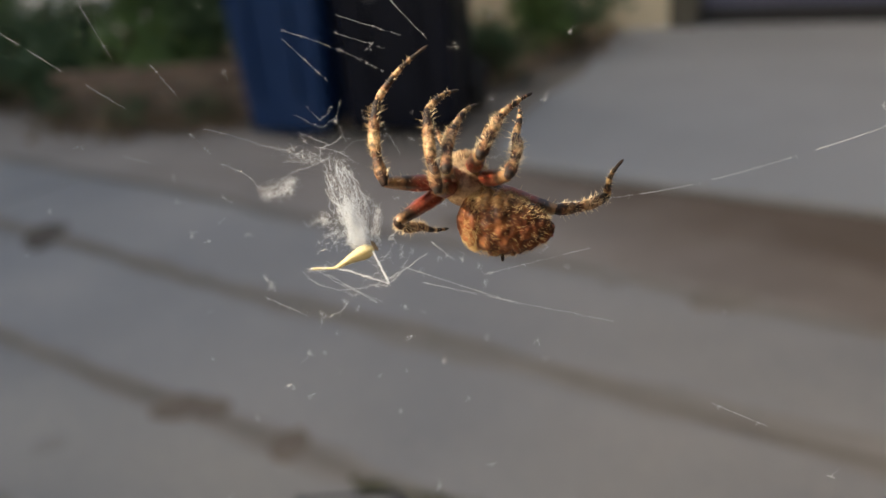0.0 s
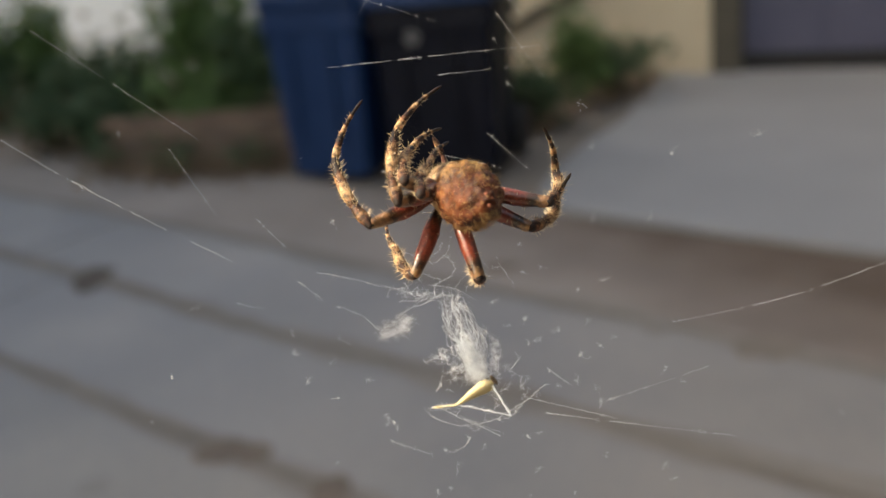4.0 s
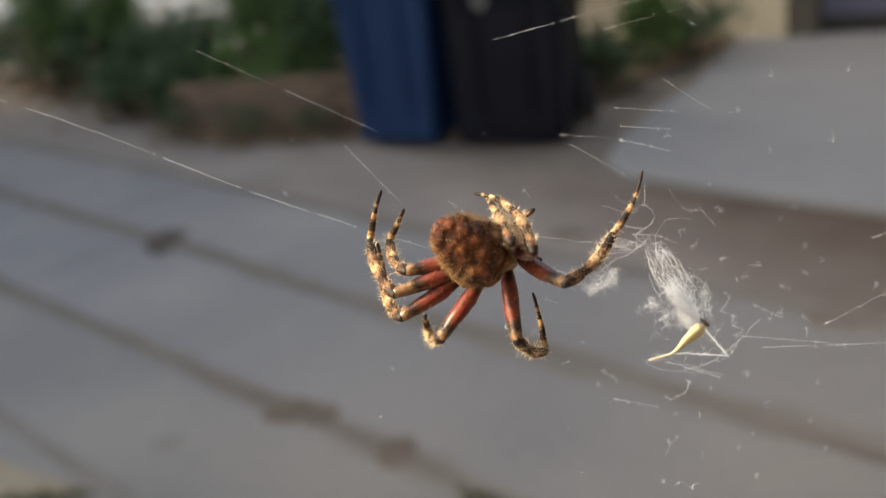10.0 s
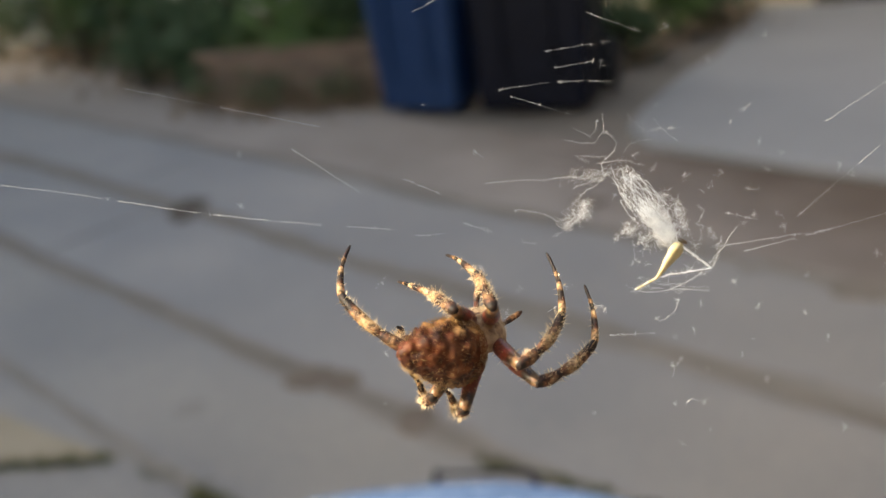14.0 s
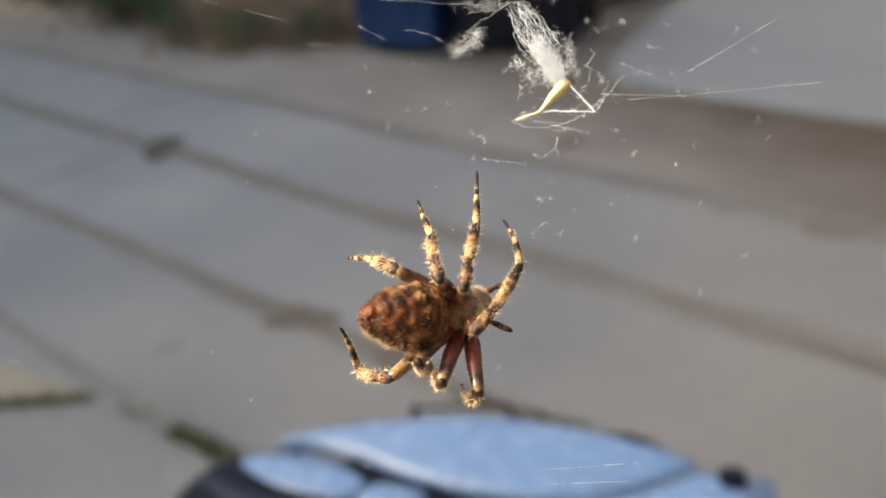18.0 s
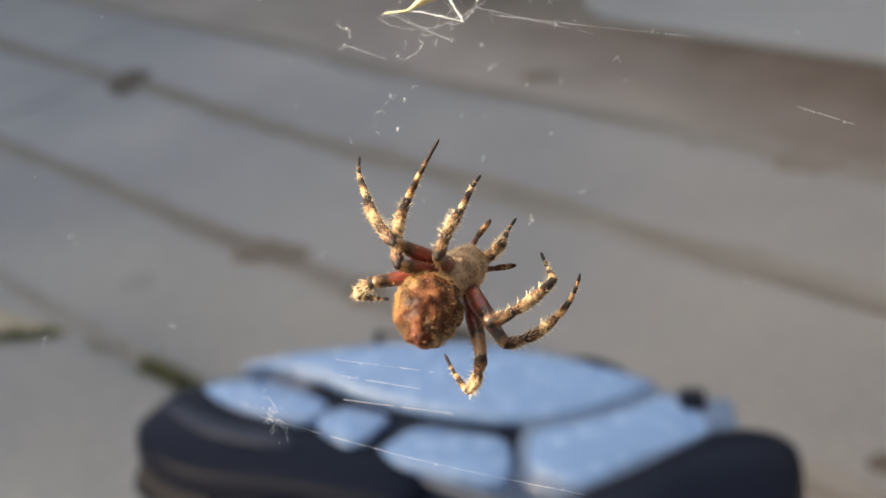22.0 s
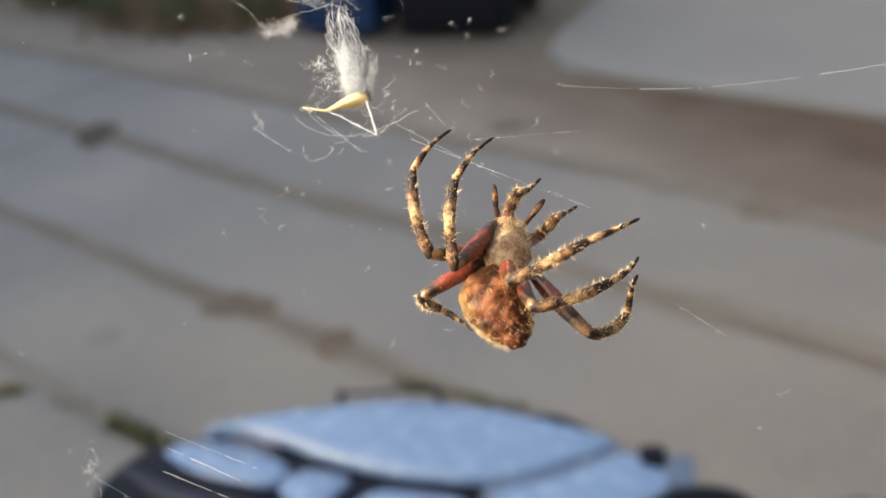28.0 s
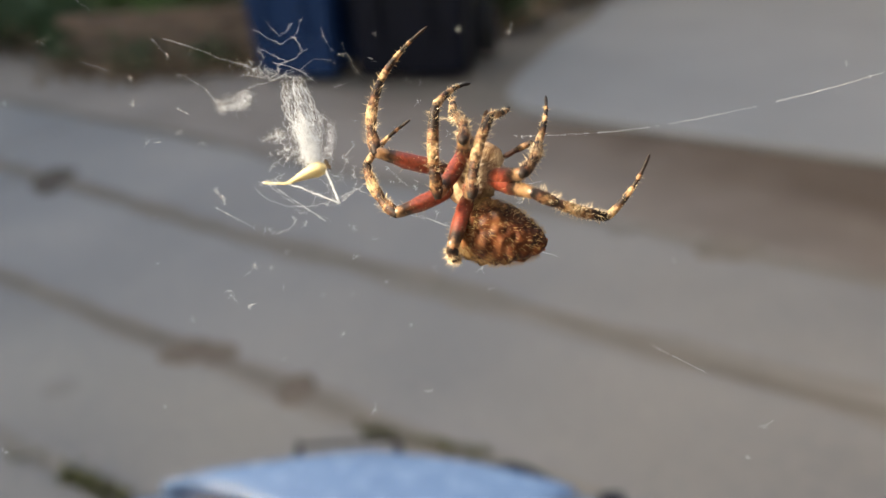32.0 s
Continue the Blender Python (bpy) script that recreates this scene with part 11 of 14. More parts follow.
    walk(legs["F"][1], [
        (0, pose(-0.00894, -0.00120, -0.00445, -52.1, -22.0, 107.4)), (0.25, pose(-0.00889, 0.00134, -0.00391, -39.3, -37.0, 98.1)), (0.5, pose(-0.00831, 0.00373, -0.00286, -49.5, -24.0, 128.0)),
        (0.75, pose(-0.00718, 0.00572, -0.00144, -37.4, -51.9, 111.5)), (1, pose(-0.00556, 0.00714, 0.00015, 15.8, -70.6, 56.2)), (1.5, pose(-0.00516, 0.00736, -0.00079, 25.0, -55.9, 39.1)),
        (2, pose(-0.00473, 0.00745, -0.00186, 14.3, -46.3, 43.0)), (2.5, pose(-0.00747, -0.00003, -0.00596, -15.4, -42.5, 83.5)), (3, pose(-0.00158, -0.00761, -0.00642, -38.1, -32.5, 117.9)),
        (3.5, pose(-0.00196, -0.00694, -0.00680, -46.1, -11.2, 139.0)), (4, pose(-0.00233, -0.00623, -0.00712, -45.5, 5.0, 151.8)), (4.5, pose(-0.00268, -0.00549, -0.00738, -44.3, 3.1, 147.4)),
        (5, pose(-0.00301, -0.00472, -0.00758, -37.3, 23.0, 168.7)), (5.5, pose(-0.00333, -0.00393, -0.00770, -37.2, 19.9, 163.1)), (5.75, pose(0.00221, -0.00581, -0.00709, -32.9, 32.9, -167.9)),
        (6, pose(0.00752, -0.00373, -0.00466, -29.7, 37.5, -146.0)), (6.5, pose(0.00834, 0.00297, -0.00305, -31.1, 54.5, -113.1)), (7, pose(0.00448, 0.00801, -0.00068, -10.4, 64.9, -59.5)),
        (7.5, pose(0.00259, 0.00869, -0.00152, 0.0, 51.3, -25.3)), (8, pose(0.00073, 0.00877, -0.00264, -9.1, 40.2, -9.0)), (8.5, pose(-0.00234, 0.00811, -0.00342, -0.9, 35.8, 27.9)),
        (9, pose(-0.00457, 0.00634, -0.00455, -22.1, 23.9, 13.6)), (9.5, pose(-0.00398, 0.00677, -0.00436, -21.3, 24.1, 8.9)), (10, pose(-0.00348, 0.00724, -0.00402, -9.5, 31.1, 29.0)),
        (10.5, pose(-0.00385, 0.00689, -0.00419, -21.2, 21.7, 9.6)), (11, pose(-0.00414, 0.00654, -0.00438, -21.6, 17.9, 14.1)), (11.5, pose(-0.00053, 0.00819, -0.00273, -21.2, 25.1, -11.0)),
        (12, pose(0.00342, 0.00766, -0.00207, -28.4, 33.8, -37.2)), (12.5, pose(0.00061, 0.00698, -0.00469, -22.1, 34.5, -10.6)), (13, pose(-0.00219, 0.00509, -0.00667, -32.6, 29.7, -7.3)),
        (13.25, pose(-0.00414, 0.00255, -0.00722, -31.6, 20.2, 35.2)), (13.5, pose(-0.00398, -0.00086, -0.00774, -34.9, 14.1, 74.2)), (14, pose(-0.00412, 0.00215, -0.00721, -22.9, 17.7, 56.1)),
        (14.5, pose(-0.00304, 0.00474, -0.00632, -15.6, 21.7, 25.8)), (15, pose(-0.00100, 0.00641, -0.00533, -13.7, 32.1, -4.5)), (15.5, pose(0.00152, 0.00690, -0.00451, -20.1, 45.3, -35.2)),
        (16, pose(0.00395, 0.00623, -0.00413, -19.6, 30.2, -55.1)), (16.5, pose(0.00564, 0.00590, -0.00316, -26.8, 38.2, -65.3)), (17, pose(0.00712, 0.00510, -0.00211, -33.1, 47.1, -73.3)),
        (17.5, pose(0.00567, 0.00476, -0.00439, -34.4, 40.2, -80.5)), (18, pose(0.00366, 0.00421, -0.00612, -33.3, 34.7, -84.6)), (18.25, pose(0.00399, 0.00385, -0.00624, -31.5, 29.6, -79.4)),
        (18.5, pose(0.00435, 0.00351, -0.00630, -27.9, 27.1, -69.1)), (18.75, pose(0.00473, 0.00319, -0.00630, -28.4, 20.8, -66.7)), (19, pose(0.00513, 0.00290, -0.00624, -28.8, 14.5, -64.3)),
        (19.5, pose(0.00528, 0.00411, -0.00539, -28.3, 32.0, -61.2)), (20, pose(0.00534, 0.00521, -0.00439, -40.0, 39.2, -78.5)), (20.25, pose(0.00525, 0.00467, -0.00492, -29.6, 41.7, -59.3)),
        (20.5, pose(0.00517, 0.00410, -0.00543, -34.1, 32.6, -62.6)), (20.75, pose(0.00508, 0.00351, -0.00592, -36.3, 23.9, -63.8)), (21, pose(0.00500, 0.00290, -0.00637, -37.0, 16.0, -63.4)),
        (21.5, pose(0.00467, 0.00136, -0.00720, -34.1, 10.3, -77.6)), (22, pose(0.00462, -0.00038, -0.00768, -32.6, 6.5, -93.5)), (22.5, pose(0.00613, 0.00128, -0.00626, -13.1, 8.1, -79.0)),
        (23, pose(0.00657, 0.00269, -0.00411, 4.9, 4.6, -81.4)), (23.5, pose(0.00549, 0.00280, -0.00506, -5.8, -5.7, -61.6)), (24, pose(0.00446, 0.00251, -0.00583, -19.6, -12.1, -42.9)),
        (24.5, pose(0.00517, 0.00219, -0.00538, -7.4, -2.7, -64.0)), (25, pose(0.00576, 0.00175, -0.00496, -4.1, 11.0, -93.9)), (25.5, pose(0.00538, 0.00480, -0.00503, -6.1, 2.8, -68.7)),
        (26, pose(0.00517, 0.00443, -0.00554, -9.8, 1.9, -62.8)), (26.5, pose(0.00496, 0.00403, -0.00603, -13.7, 1.6, -57.8)), (27, pose(0.00474, 0.00361, -0.00651, -17.8, 1.7, -53.6)),
        (27.5, pose(0.00452, 0.00318, -0.00696, -21.9, 2.1, -50.3)), (28, pose(0.00545, 0.00203, -0.00540, -21.5, -8.7, -57.5)), (28.5, pose(0.00594, 0.00039, -0.00639, -29.0, -8.9, -71.0)),
        (29, pose(0.00581, -0.00132, -0.00717, -37.8, -10.6, -80.5)), (29.5, pose(0.00626, 0.00031, -0.00634, -20.8, -10.4, -79.3)), (30, pose(0.00621, 0.00192, -0.00537, -3.8, -10.8, -78.0)),
        (30.5, pose(0.00461, 0.00333, -0.00483, -22.3, -8.3, -59.9)), (31, pose(0.00292, 0.00456, -0.00400, -38.6, 0.1, -48.1)), (31.5, pose(0.00275, 0.00427, -0.00380, -32.9, 14.1, -44.2)),
        (32, pose(0.00239, 0.00414, -0.00382, -24.6, 26.6, -39.0)),
    ])
    walk(legs["F"][2], [
        (0, pose(-0.01496, -0.00521, 0.00056, 139.0, -68.0, 140.3)), (0.25, pose(-0.01383, -0.00351, 0.00153, 14.8, -77.2, -98.8)), (0.5, pose(-0.01216, -0.00222, 0.00237, 12.5, -16.2, -115.8)),
        (0.75, pose(-0.01013, -0.00135, 0.00287, -26.4, 27.5, -146.5)), (1, pose(-0.00800, -0.00084, 0.00296, -62.6, 20.3, 178.1)), (1.5, pose(-0.00794, 0.00030, 0.00368, -42.6, 0.3, 157.5)),
        (2, pose(-0.00775, 0.00165, 0.00403, -23.9, -2.3, 125.5)), (2.5, pose(-0.01044, -0.00545, 0.00030, -67.3, 20.0, 68.1)), (3, pose(-0.00464, -0.01343, -0.00058, -141.5, -5.0, 63.3)),
        (3.5, pose(-0.00522, -0.01250, -0.00081, -147.0, -29.8, 81.5)), (4, pose(-0.00577, -0.01151, -0.00099, -171.7, -48.9, 112.0)), (4.5, pose(-0.00628, -0.01048, -0.00109, 145.5, -48.0, 156.5)),
        (5, pose(-0.00674, -0.00941, -0.00113, 119.4, -27.3, -178.2)), (5.5, pose(-0.00716, -0.00832, -0.00111, 108.2, 0.4, -170.0)), (5.75, pose(-0.00071, -0.01133, -0.00089, 117.1, 5.7, -112.2)),
        (6, pose(0.00610, -0.00995, 0.00140, 123.8, -0.3, -50.9)), (6.5, pose(0.01012, -0.00446, 0.00132, 100.2, 9.9, -3.4)), (7, pose(0.00982, 0.00206, 0.00299, 59.5, 38.3, 4.6)),
        (7.5, pose(0.00880, 0.00576, 0.00398, 20.0, 56.7, -22.2)), (8, pose(0.00649, 0.00926, 0.00400, 13.9, 51.0, -5.5)), (8.5, pose(0.00213, 0.01064, 0.00372, 60.9, 57.6, 64.9)),
        (9, pose(-0.00214, 0.01034, 0.00290, -169.6, 82.7, -145.7)), (9.5, pose(-0.00118, 0.01045, 0.00312, -54.1, 63.2, -31.9)), (10, pose(-0.00026, 0.01068, 0.00342, 4.0, 52.2, 30.7)),
        (10.5, pose(-0.00139, 0.01053, 0.00343, -42.7, 51.3, -15.4)), (11, pose(-0.00248, 0.01030, 0.00340, -64.7, 46.7, -28.1)), (11.5, pose(0.00350, 0.01065, 0.00470, -54.3, 46.2, -37.6)),
        (12, pose(0.00938, 0.00838, 0.00436, -49.5, 47.4, -54.2)), (12.5, pose(0.00577, 0.00940, 0.00202, -14.5, 53.5, -16.4)), (13, pose(0.00206, 0.00932, -0.00023, -10.5, 42.7, -10.1)),
        (13.25, pose(-0.00468, 0.00780, -0.00019, -2.7, 39.2, 28.5)), (13.5, pose(-0.00834, 0.00221, -0.00074, 1.4, 39.9, 65.3)), (14, pose(-0.00559, 0.00611, 0.00051, 19.4, 34.8, 62.3)),
        (14.5, pose(-0.00124, 0.00823, 0.00155, 22.3, 39.2, 33.3)), (15, pose(0.00369, 0.00813, 0.00191, 22.0, 49.4, 3.5)), (15.5, pose(0.00806, 0.00598, 0.00131, 14.6, 62.1, -29.1)),
        (16, pose(0.00876, 0.00449, 0.00303, -40.1, 43.9, -67.6)), (16.5, pose(0.01126, 0.00314, 0.00301, -47.6, 50.8, -81.1)), (17, pose(0.01327, 0.00129, 0.00290, -55.1, 59.0, -94.1)),
        (17.5, pose(0.01135, 0.00096, 0.00115, -47.7, 49.1, -92.3)), (18, pose(0.00886, 0.00050, -0.00008, -40.5, 40.7, -90.6)), (18.25, pose(0.00919, 0.00105, 0.00028, -35.0, 35.0, -83.6)),
        (18.5, pose(0.00946, 0.00166, 0.00062, -27.6, 31.7, -71.7)), (18.75, pose(0.00966, 0.00231, 0.00094, -25.3, 24.3, -68.5)), (19, pose(0.00979, 0.00300, 0.00123, -23.3, 16.9, -65.4)),
        (19.5, pose(0.01091, 0.00252, 0.00119, -28.7, 42.0, -67.6)), (20, pose(0.01173, 0.00216, 0.00083, -60.4, 51.9, -101.4)), (20.25, pose(0.01159, 0.00251, 0.00079, -30.8, 55.2, -69.6)),
        (20.5, pose(0.01136, 0.00288, 0.00071, -26.3, 41.7, -67.8)), (20.75, pose(0.01102, 0.00323, 0.00057, -20.8, 29.2, -66.0)), (21, pose(0.01060, 0.00355, 0.00038, -15.3, 18.4, -64.1)),
        (21.5, pose(0.00976, 0.00114, -0.00003, -49.5, -6.2, -58.3)), (22, pose(0.00931, -0.00150, -0.00032, -86.3, 7.1, -29.1)), (22.5, pose(0.00832, 0.00048, 0.00223, -35.3, -21.5, -30.9)),
        (23, pose(0.00594, 0.00188, 0.00463, 28.8, -22.3, -58.7)), (23.5, pose(0.00586, 0.00399, 0.00365, 32.5, -11.5, -65.3)), (24, pose(0.00520, 0.00585, 0.00227, 27.6, -15.1, -44.5)),
        (24.5, pose(0.00600, 0.00305, 0.00334, 24.9, -3.2, -64.2)), (25, pose(0.00628, 0.00004, 0.00366, 17.1, 8.5, -90.5)), (25.5, pose(0.00640, 0.00475, 0.00371, 14.7, -18.6, -74.2)),
        (26, pose(0.00664, 0.00485, 0.00313, 15.7, -13.9, -67.2)), (26.5, pose(0.00686, 0.00494, 0.00251, 18.0, -9.2, -61.3)), (27, pose(0.00706, 0.00501, 0.00187, 21.2, -4.7, -56.1)),
        (27.5, pose(0.00723, 0.00505, 0.00120, 24.9, -0.5, -51.5)), (28, pose(0.00750, 0.00482, 0.00269, 21.7, -10.5, -58.2)), (28.5, pose(0.00959, 0.00290, 0.00121, 29.2, -8.9, -71.0)),
        (29, pose(0.01092, 0.00084, -0.00033, 35.7, -8.9, -79.2)), (29.5, pose(0.00906, 0.00235, 0.00176, 35.2, -14.7, -82.4)), (30, pose(0.00643, 0.00366, 0.00326, 35.3, -21.3, -85.4)),
        (30.5, pose(0.00691, 0.00602, 0.00323, 19.6, -16.8, -63.0)), (31, pose(0.00702, 0.00821, 0.00288, 11.5, -5.1, -49.2)), (31.5, pose(0.00738, 0.00644, 0.00336, 28.6, 14.0, -44.3)),
        (32, pose(0.00747, 0.00473, 0.00334, 50.7, 28.4, -36.5)),
    ])
    walk(legs["G"][0], [
        (0, pose(0.00125, -0.00037, -0.00055, -168.0, 47.8, -154.2)), (0.25, pose(0.00101, -0.00046, -0.00093, 173.9, 37.9, 176.9)), (0.5, pose(0.00069, -0.00042, -0.00128, 167.2, 23.1, 159.1)),
        (0.75, pose(0.00032, -0.00022, -0.00155, 166.8, 7.0, 147.1)), (1, pose(-0.00007, 0.00010, -0.00171, 169.8, -9.2, 137.9)), (1.5, pose(-0.00010, -0.00035, -0.00152, 165.3, -3.0, 157.0)),
        (2, pose(-0.00011, -0.00068, -0.00123, 164.3, 5.8, 177.2)), (2.5, pose(0.00137, -0.00118, -0.00143, -164.1, 25.2, -154.0)), (3, pose(0.00315, -0.00023, -0.00055, -118.6, 35.2, -104.5)),
        (3.5, pose(0.00274, -0.00032, -0.00057, -117.7, 7.9, -94.0)), (4, pose(0.00234, -0.00040, -0.00059, -122.2, 3.7, -95.1)), (4.5, pose(0.00193, -0.00047, -0.00061, -127.3, 7.9, -101.5)),
        (5, pose(0.00152, -0.00053, -0.00063, -132.7, 10.9, -108.2)), (5.5, pose(0.00111, -0.00059, -0.00065, -138.2, 12.7, -114.7)), (5.75, pose(0.00112, 0.00067, 0.00004, -135.1, 26.3, -62.5)),
        (6, pose(-0.00013, 0.00138, 0.00025, -150.9, 28.6, -22.3)), (6.5, pose(-0.00093, 0.00101, 0.00030, -135.9, 22.6, 12.3)), (7, pose(-0.00138, 0.00029, 0.00007, -130.3, 12.3, 44.7)),
        (7.5, pose(-0.00140, 0.00012, -0.00005, -127.1, -2.7, 72.1)), (8, pose(-0.00140, -0.00005, -0.00017, -125.8, -19.2, 98.5)), (8.5, pose(-0.00129, -0.00048, -0.00033, -134.8, -24.5, 124.8)),
        (9, pose(-0.00103, -0.00084, -0.00048, -140.2, -20.7, 144.5)), (9.5, pose(-0.00197, -0.00149, -0.00094, -135.4, -20.4, 143.1)), (10, pose(-0.00277, -0.00228, -0.00150, -130.6, -20.1, 142.6)),
        (10.5, pose(-0.00312, -0.00264, -0.00193, -139.0, -30.6, 157.1)), (11, pose(-0.00338, -0.00308, -0.00244, -150.9, -38.7, 175.7)), (11.5, pose(-0.00299, -0.00106, -0.00132, -143.5, -45.5, 143.3)),
        (12, pose(-0.00167, 0.00005, -0.00030, -120.9, -47.6, 102.2)), (12.5, pose(-0.00206, -0.00032, -0.00053, -125.0, -36.8, 113.3)), (13, pose(-0.00243, -0.00080, -0.00057, -122.4, -25.6, 121.4)),
        (13.25, pose(-0.00108, -0.00159, -0.00055, -133.2, -13.7, 155.6)), (13.5, pose(-0.00004, -0.00137, -0.00036, -139.4, -2.8, -174.0)), (14, pose(-0.00050, -0.00123, -0.00047, -143.9, -9.0, 167.7)),
        (14.5, pose(-0.00090, -0.00096, -0.00051, -145.8, -17.0, 149.7)), (15, pose(-0.00120, -0.00057, -0.00046, -144.5, -25.6, 131.3)), (15.5, pose(-0.00136, -0.00013, -0.00034, -139.7, -33.9, 111.2)),
        (16, pose(-0.00139, 0.00026, -0.00004, -136.2, -42.3, 84.8)), (16.5, pose(-0.00138, 0.00029, -0.00002, -147.3, -54.1, 102.8)), (17, pose(-0.00137, 0.00033, 0.00001, -162.5, -61.9, 122.7)),
        (17.5, pose(-0.00137, 0.00034, 0.00002, -140.9, -56.1, 98.1)), (18, pose(-0.00137, 0.00036, 0.00003, -127.3, -47.0, 81.8)), (18.25, pose(-0.00135, 0.00037, 0.00003, -122.1, -35.4, 72.6)),
        (18.5, pose(-0.00134, 0.00038, 0.00003, -119.2, -22.4, 64.6)), (18.75, pose(-0.00134, 0.00040, 0.00003, -118.4, -9.9, 57.8)), (19, pose(-0.00135, 0.00042, 0.00002, -119.1, 0.4, 52.2)),
        (19.5, pose(-0.00133, 0.00046, 0.00007, -124.9, -18.7, 56.7)), (20, pose(-0.00132, 0.00049, 0.00012, -135.9, -36.6, 66.2)), (20.25, pose(-0.00133, 0.00047, 0.00011, -128.4, -33.1, 63.9)),
        (20.5, pose(-0.00134, 0.00045, 0.00009, -121.6, -29.0, 62.7)), (20.75, pose(-0.00134, 0.00042, 0.00007, -115.5, -24.6, 62.5)), (21, pose(-0.00135, 0.00040, 0.00006, -110.1, -20.1, 63.4)),
        (21.5, pose(-0.00139, 0.00027, -0.00003, -111.2, -0.8, 61.8)), (22, pose(-0.00140, 0.00014, -0.00013, -115.2, 18.3, 58.3)), (22.5, pose(-0.00131, 0.00007, -0.00052, -134.1, -12.2, 63.7)),
        (23, pose(-0.00110, 0.00003, -0.00088, -161.9, -35.7, 84.0)), (23.5, pose(-0.00121, -0.00016, -0.00067, -172.7, -41.0, 120.0)), (24, pose(-0.00129, -0.00035, -0.00045, -164.1, -43.2, 125.2)),
        (24.5, pose(-0.00118, 0.00024, 0.00005, -90.0, -27.1, 100.1)), (25, pose(-0.00104, 0.00067, 0.00068, -53.4, -12.3, 140.5)), (25.5, pose(-0.00082, 0.00058, 0.00086, -46.3, 0.9, 169.3)),
        (26, pose(-0.00086, 0.00058, 0.00085, -41.2, 22.3, -171.2)), (26.5, pose(-0.00090, 0.00057, 0.00085, -39.4, 25.2, -170.3)), (27, pose(-0.00095, 0.00057, 0.00084, -37.5, 28.0, -169.3)),
        (27.5, pose(-0.00099, 0.00057, 0.00083, -35.3, 30.8, -168.1)), (28, pose(-0.00115, 0.00057, 0.00058, -34.5, 39.0, -168.2)), (28.5, pose(-0.00118, 0.00023, 0.00014, -88.0, 45.7, 101.6)),
        (29, pose(-0.00138, -0.00006, -0.00030, -123.3, 1.2, 48.4)), (29.5, pose(-0.00112, 0.00024, 0.00014, -84.2, 44.4, 104.5)), (30, pose(-0.00103, 0.00059, 0.00060, -39.3, 26.3, -178.7)),
        (30.5, pose(-0.00013, 0.00055, 0.00084, 35.7, 1.6, -177.9)), (31, pose(0.00078, 0.00058, 0.00102, 114.5, 23.2, 176.7)), (31.5, pose(0.00038, -0.00006, -0.00016, 129.4, 0.0, 173.3)),
        (32, pose(-0.00037, 0.00009, -0.00136, 146.6, -20.1, 168.2)),
    ])
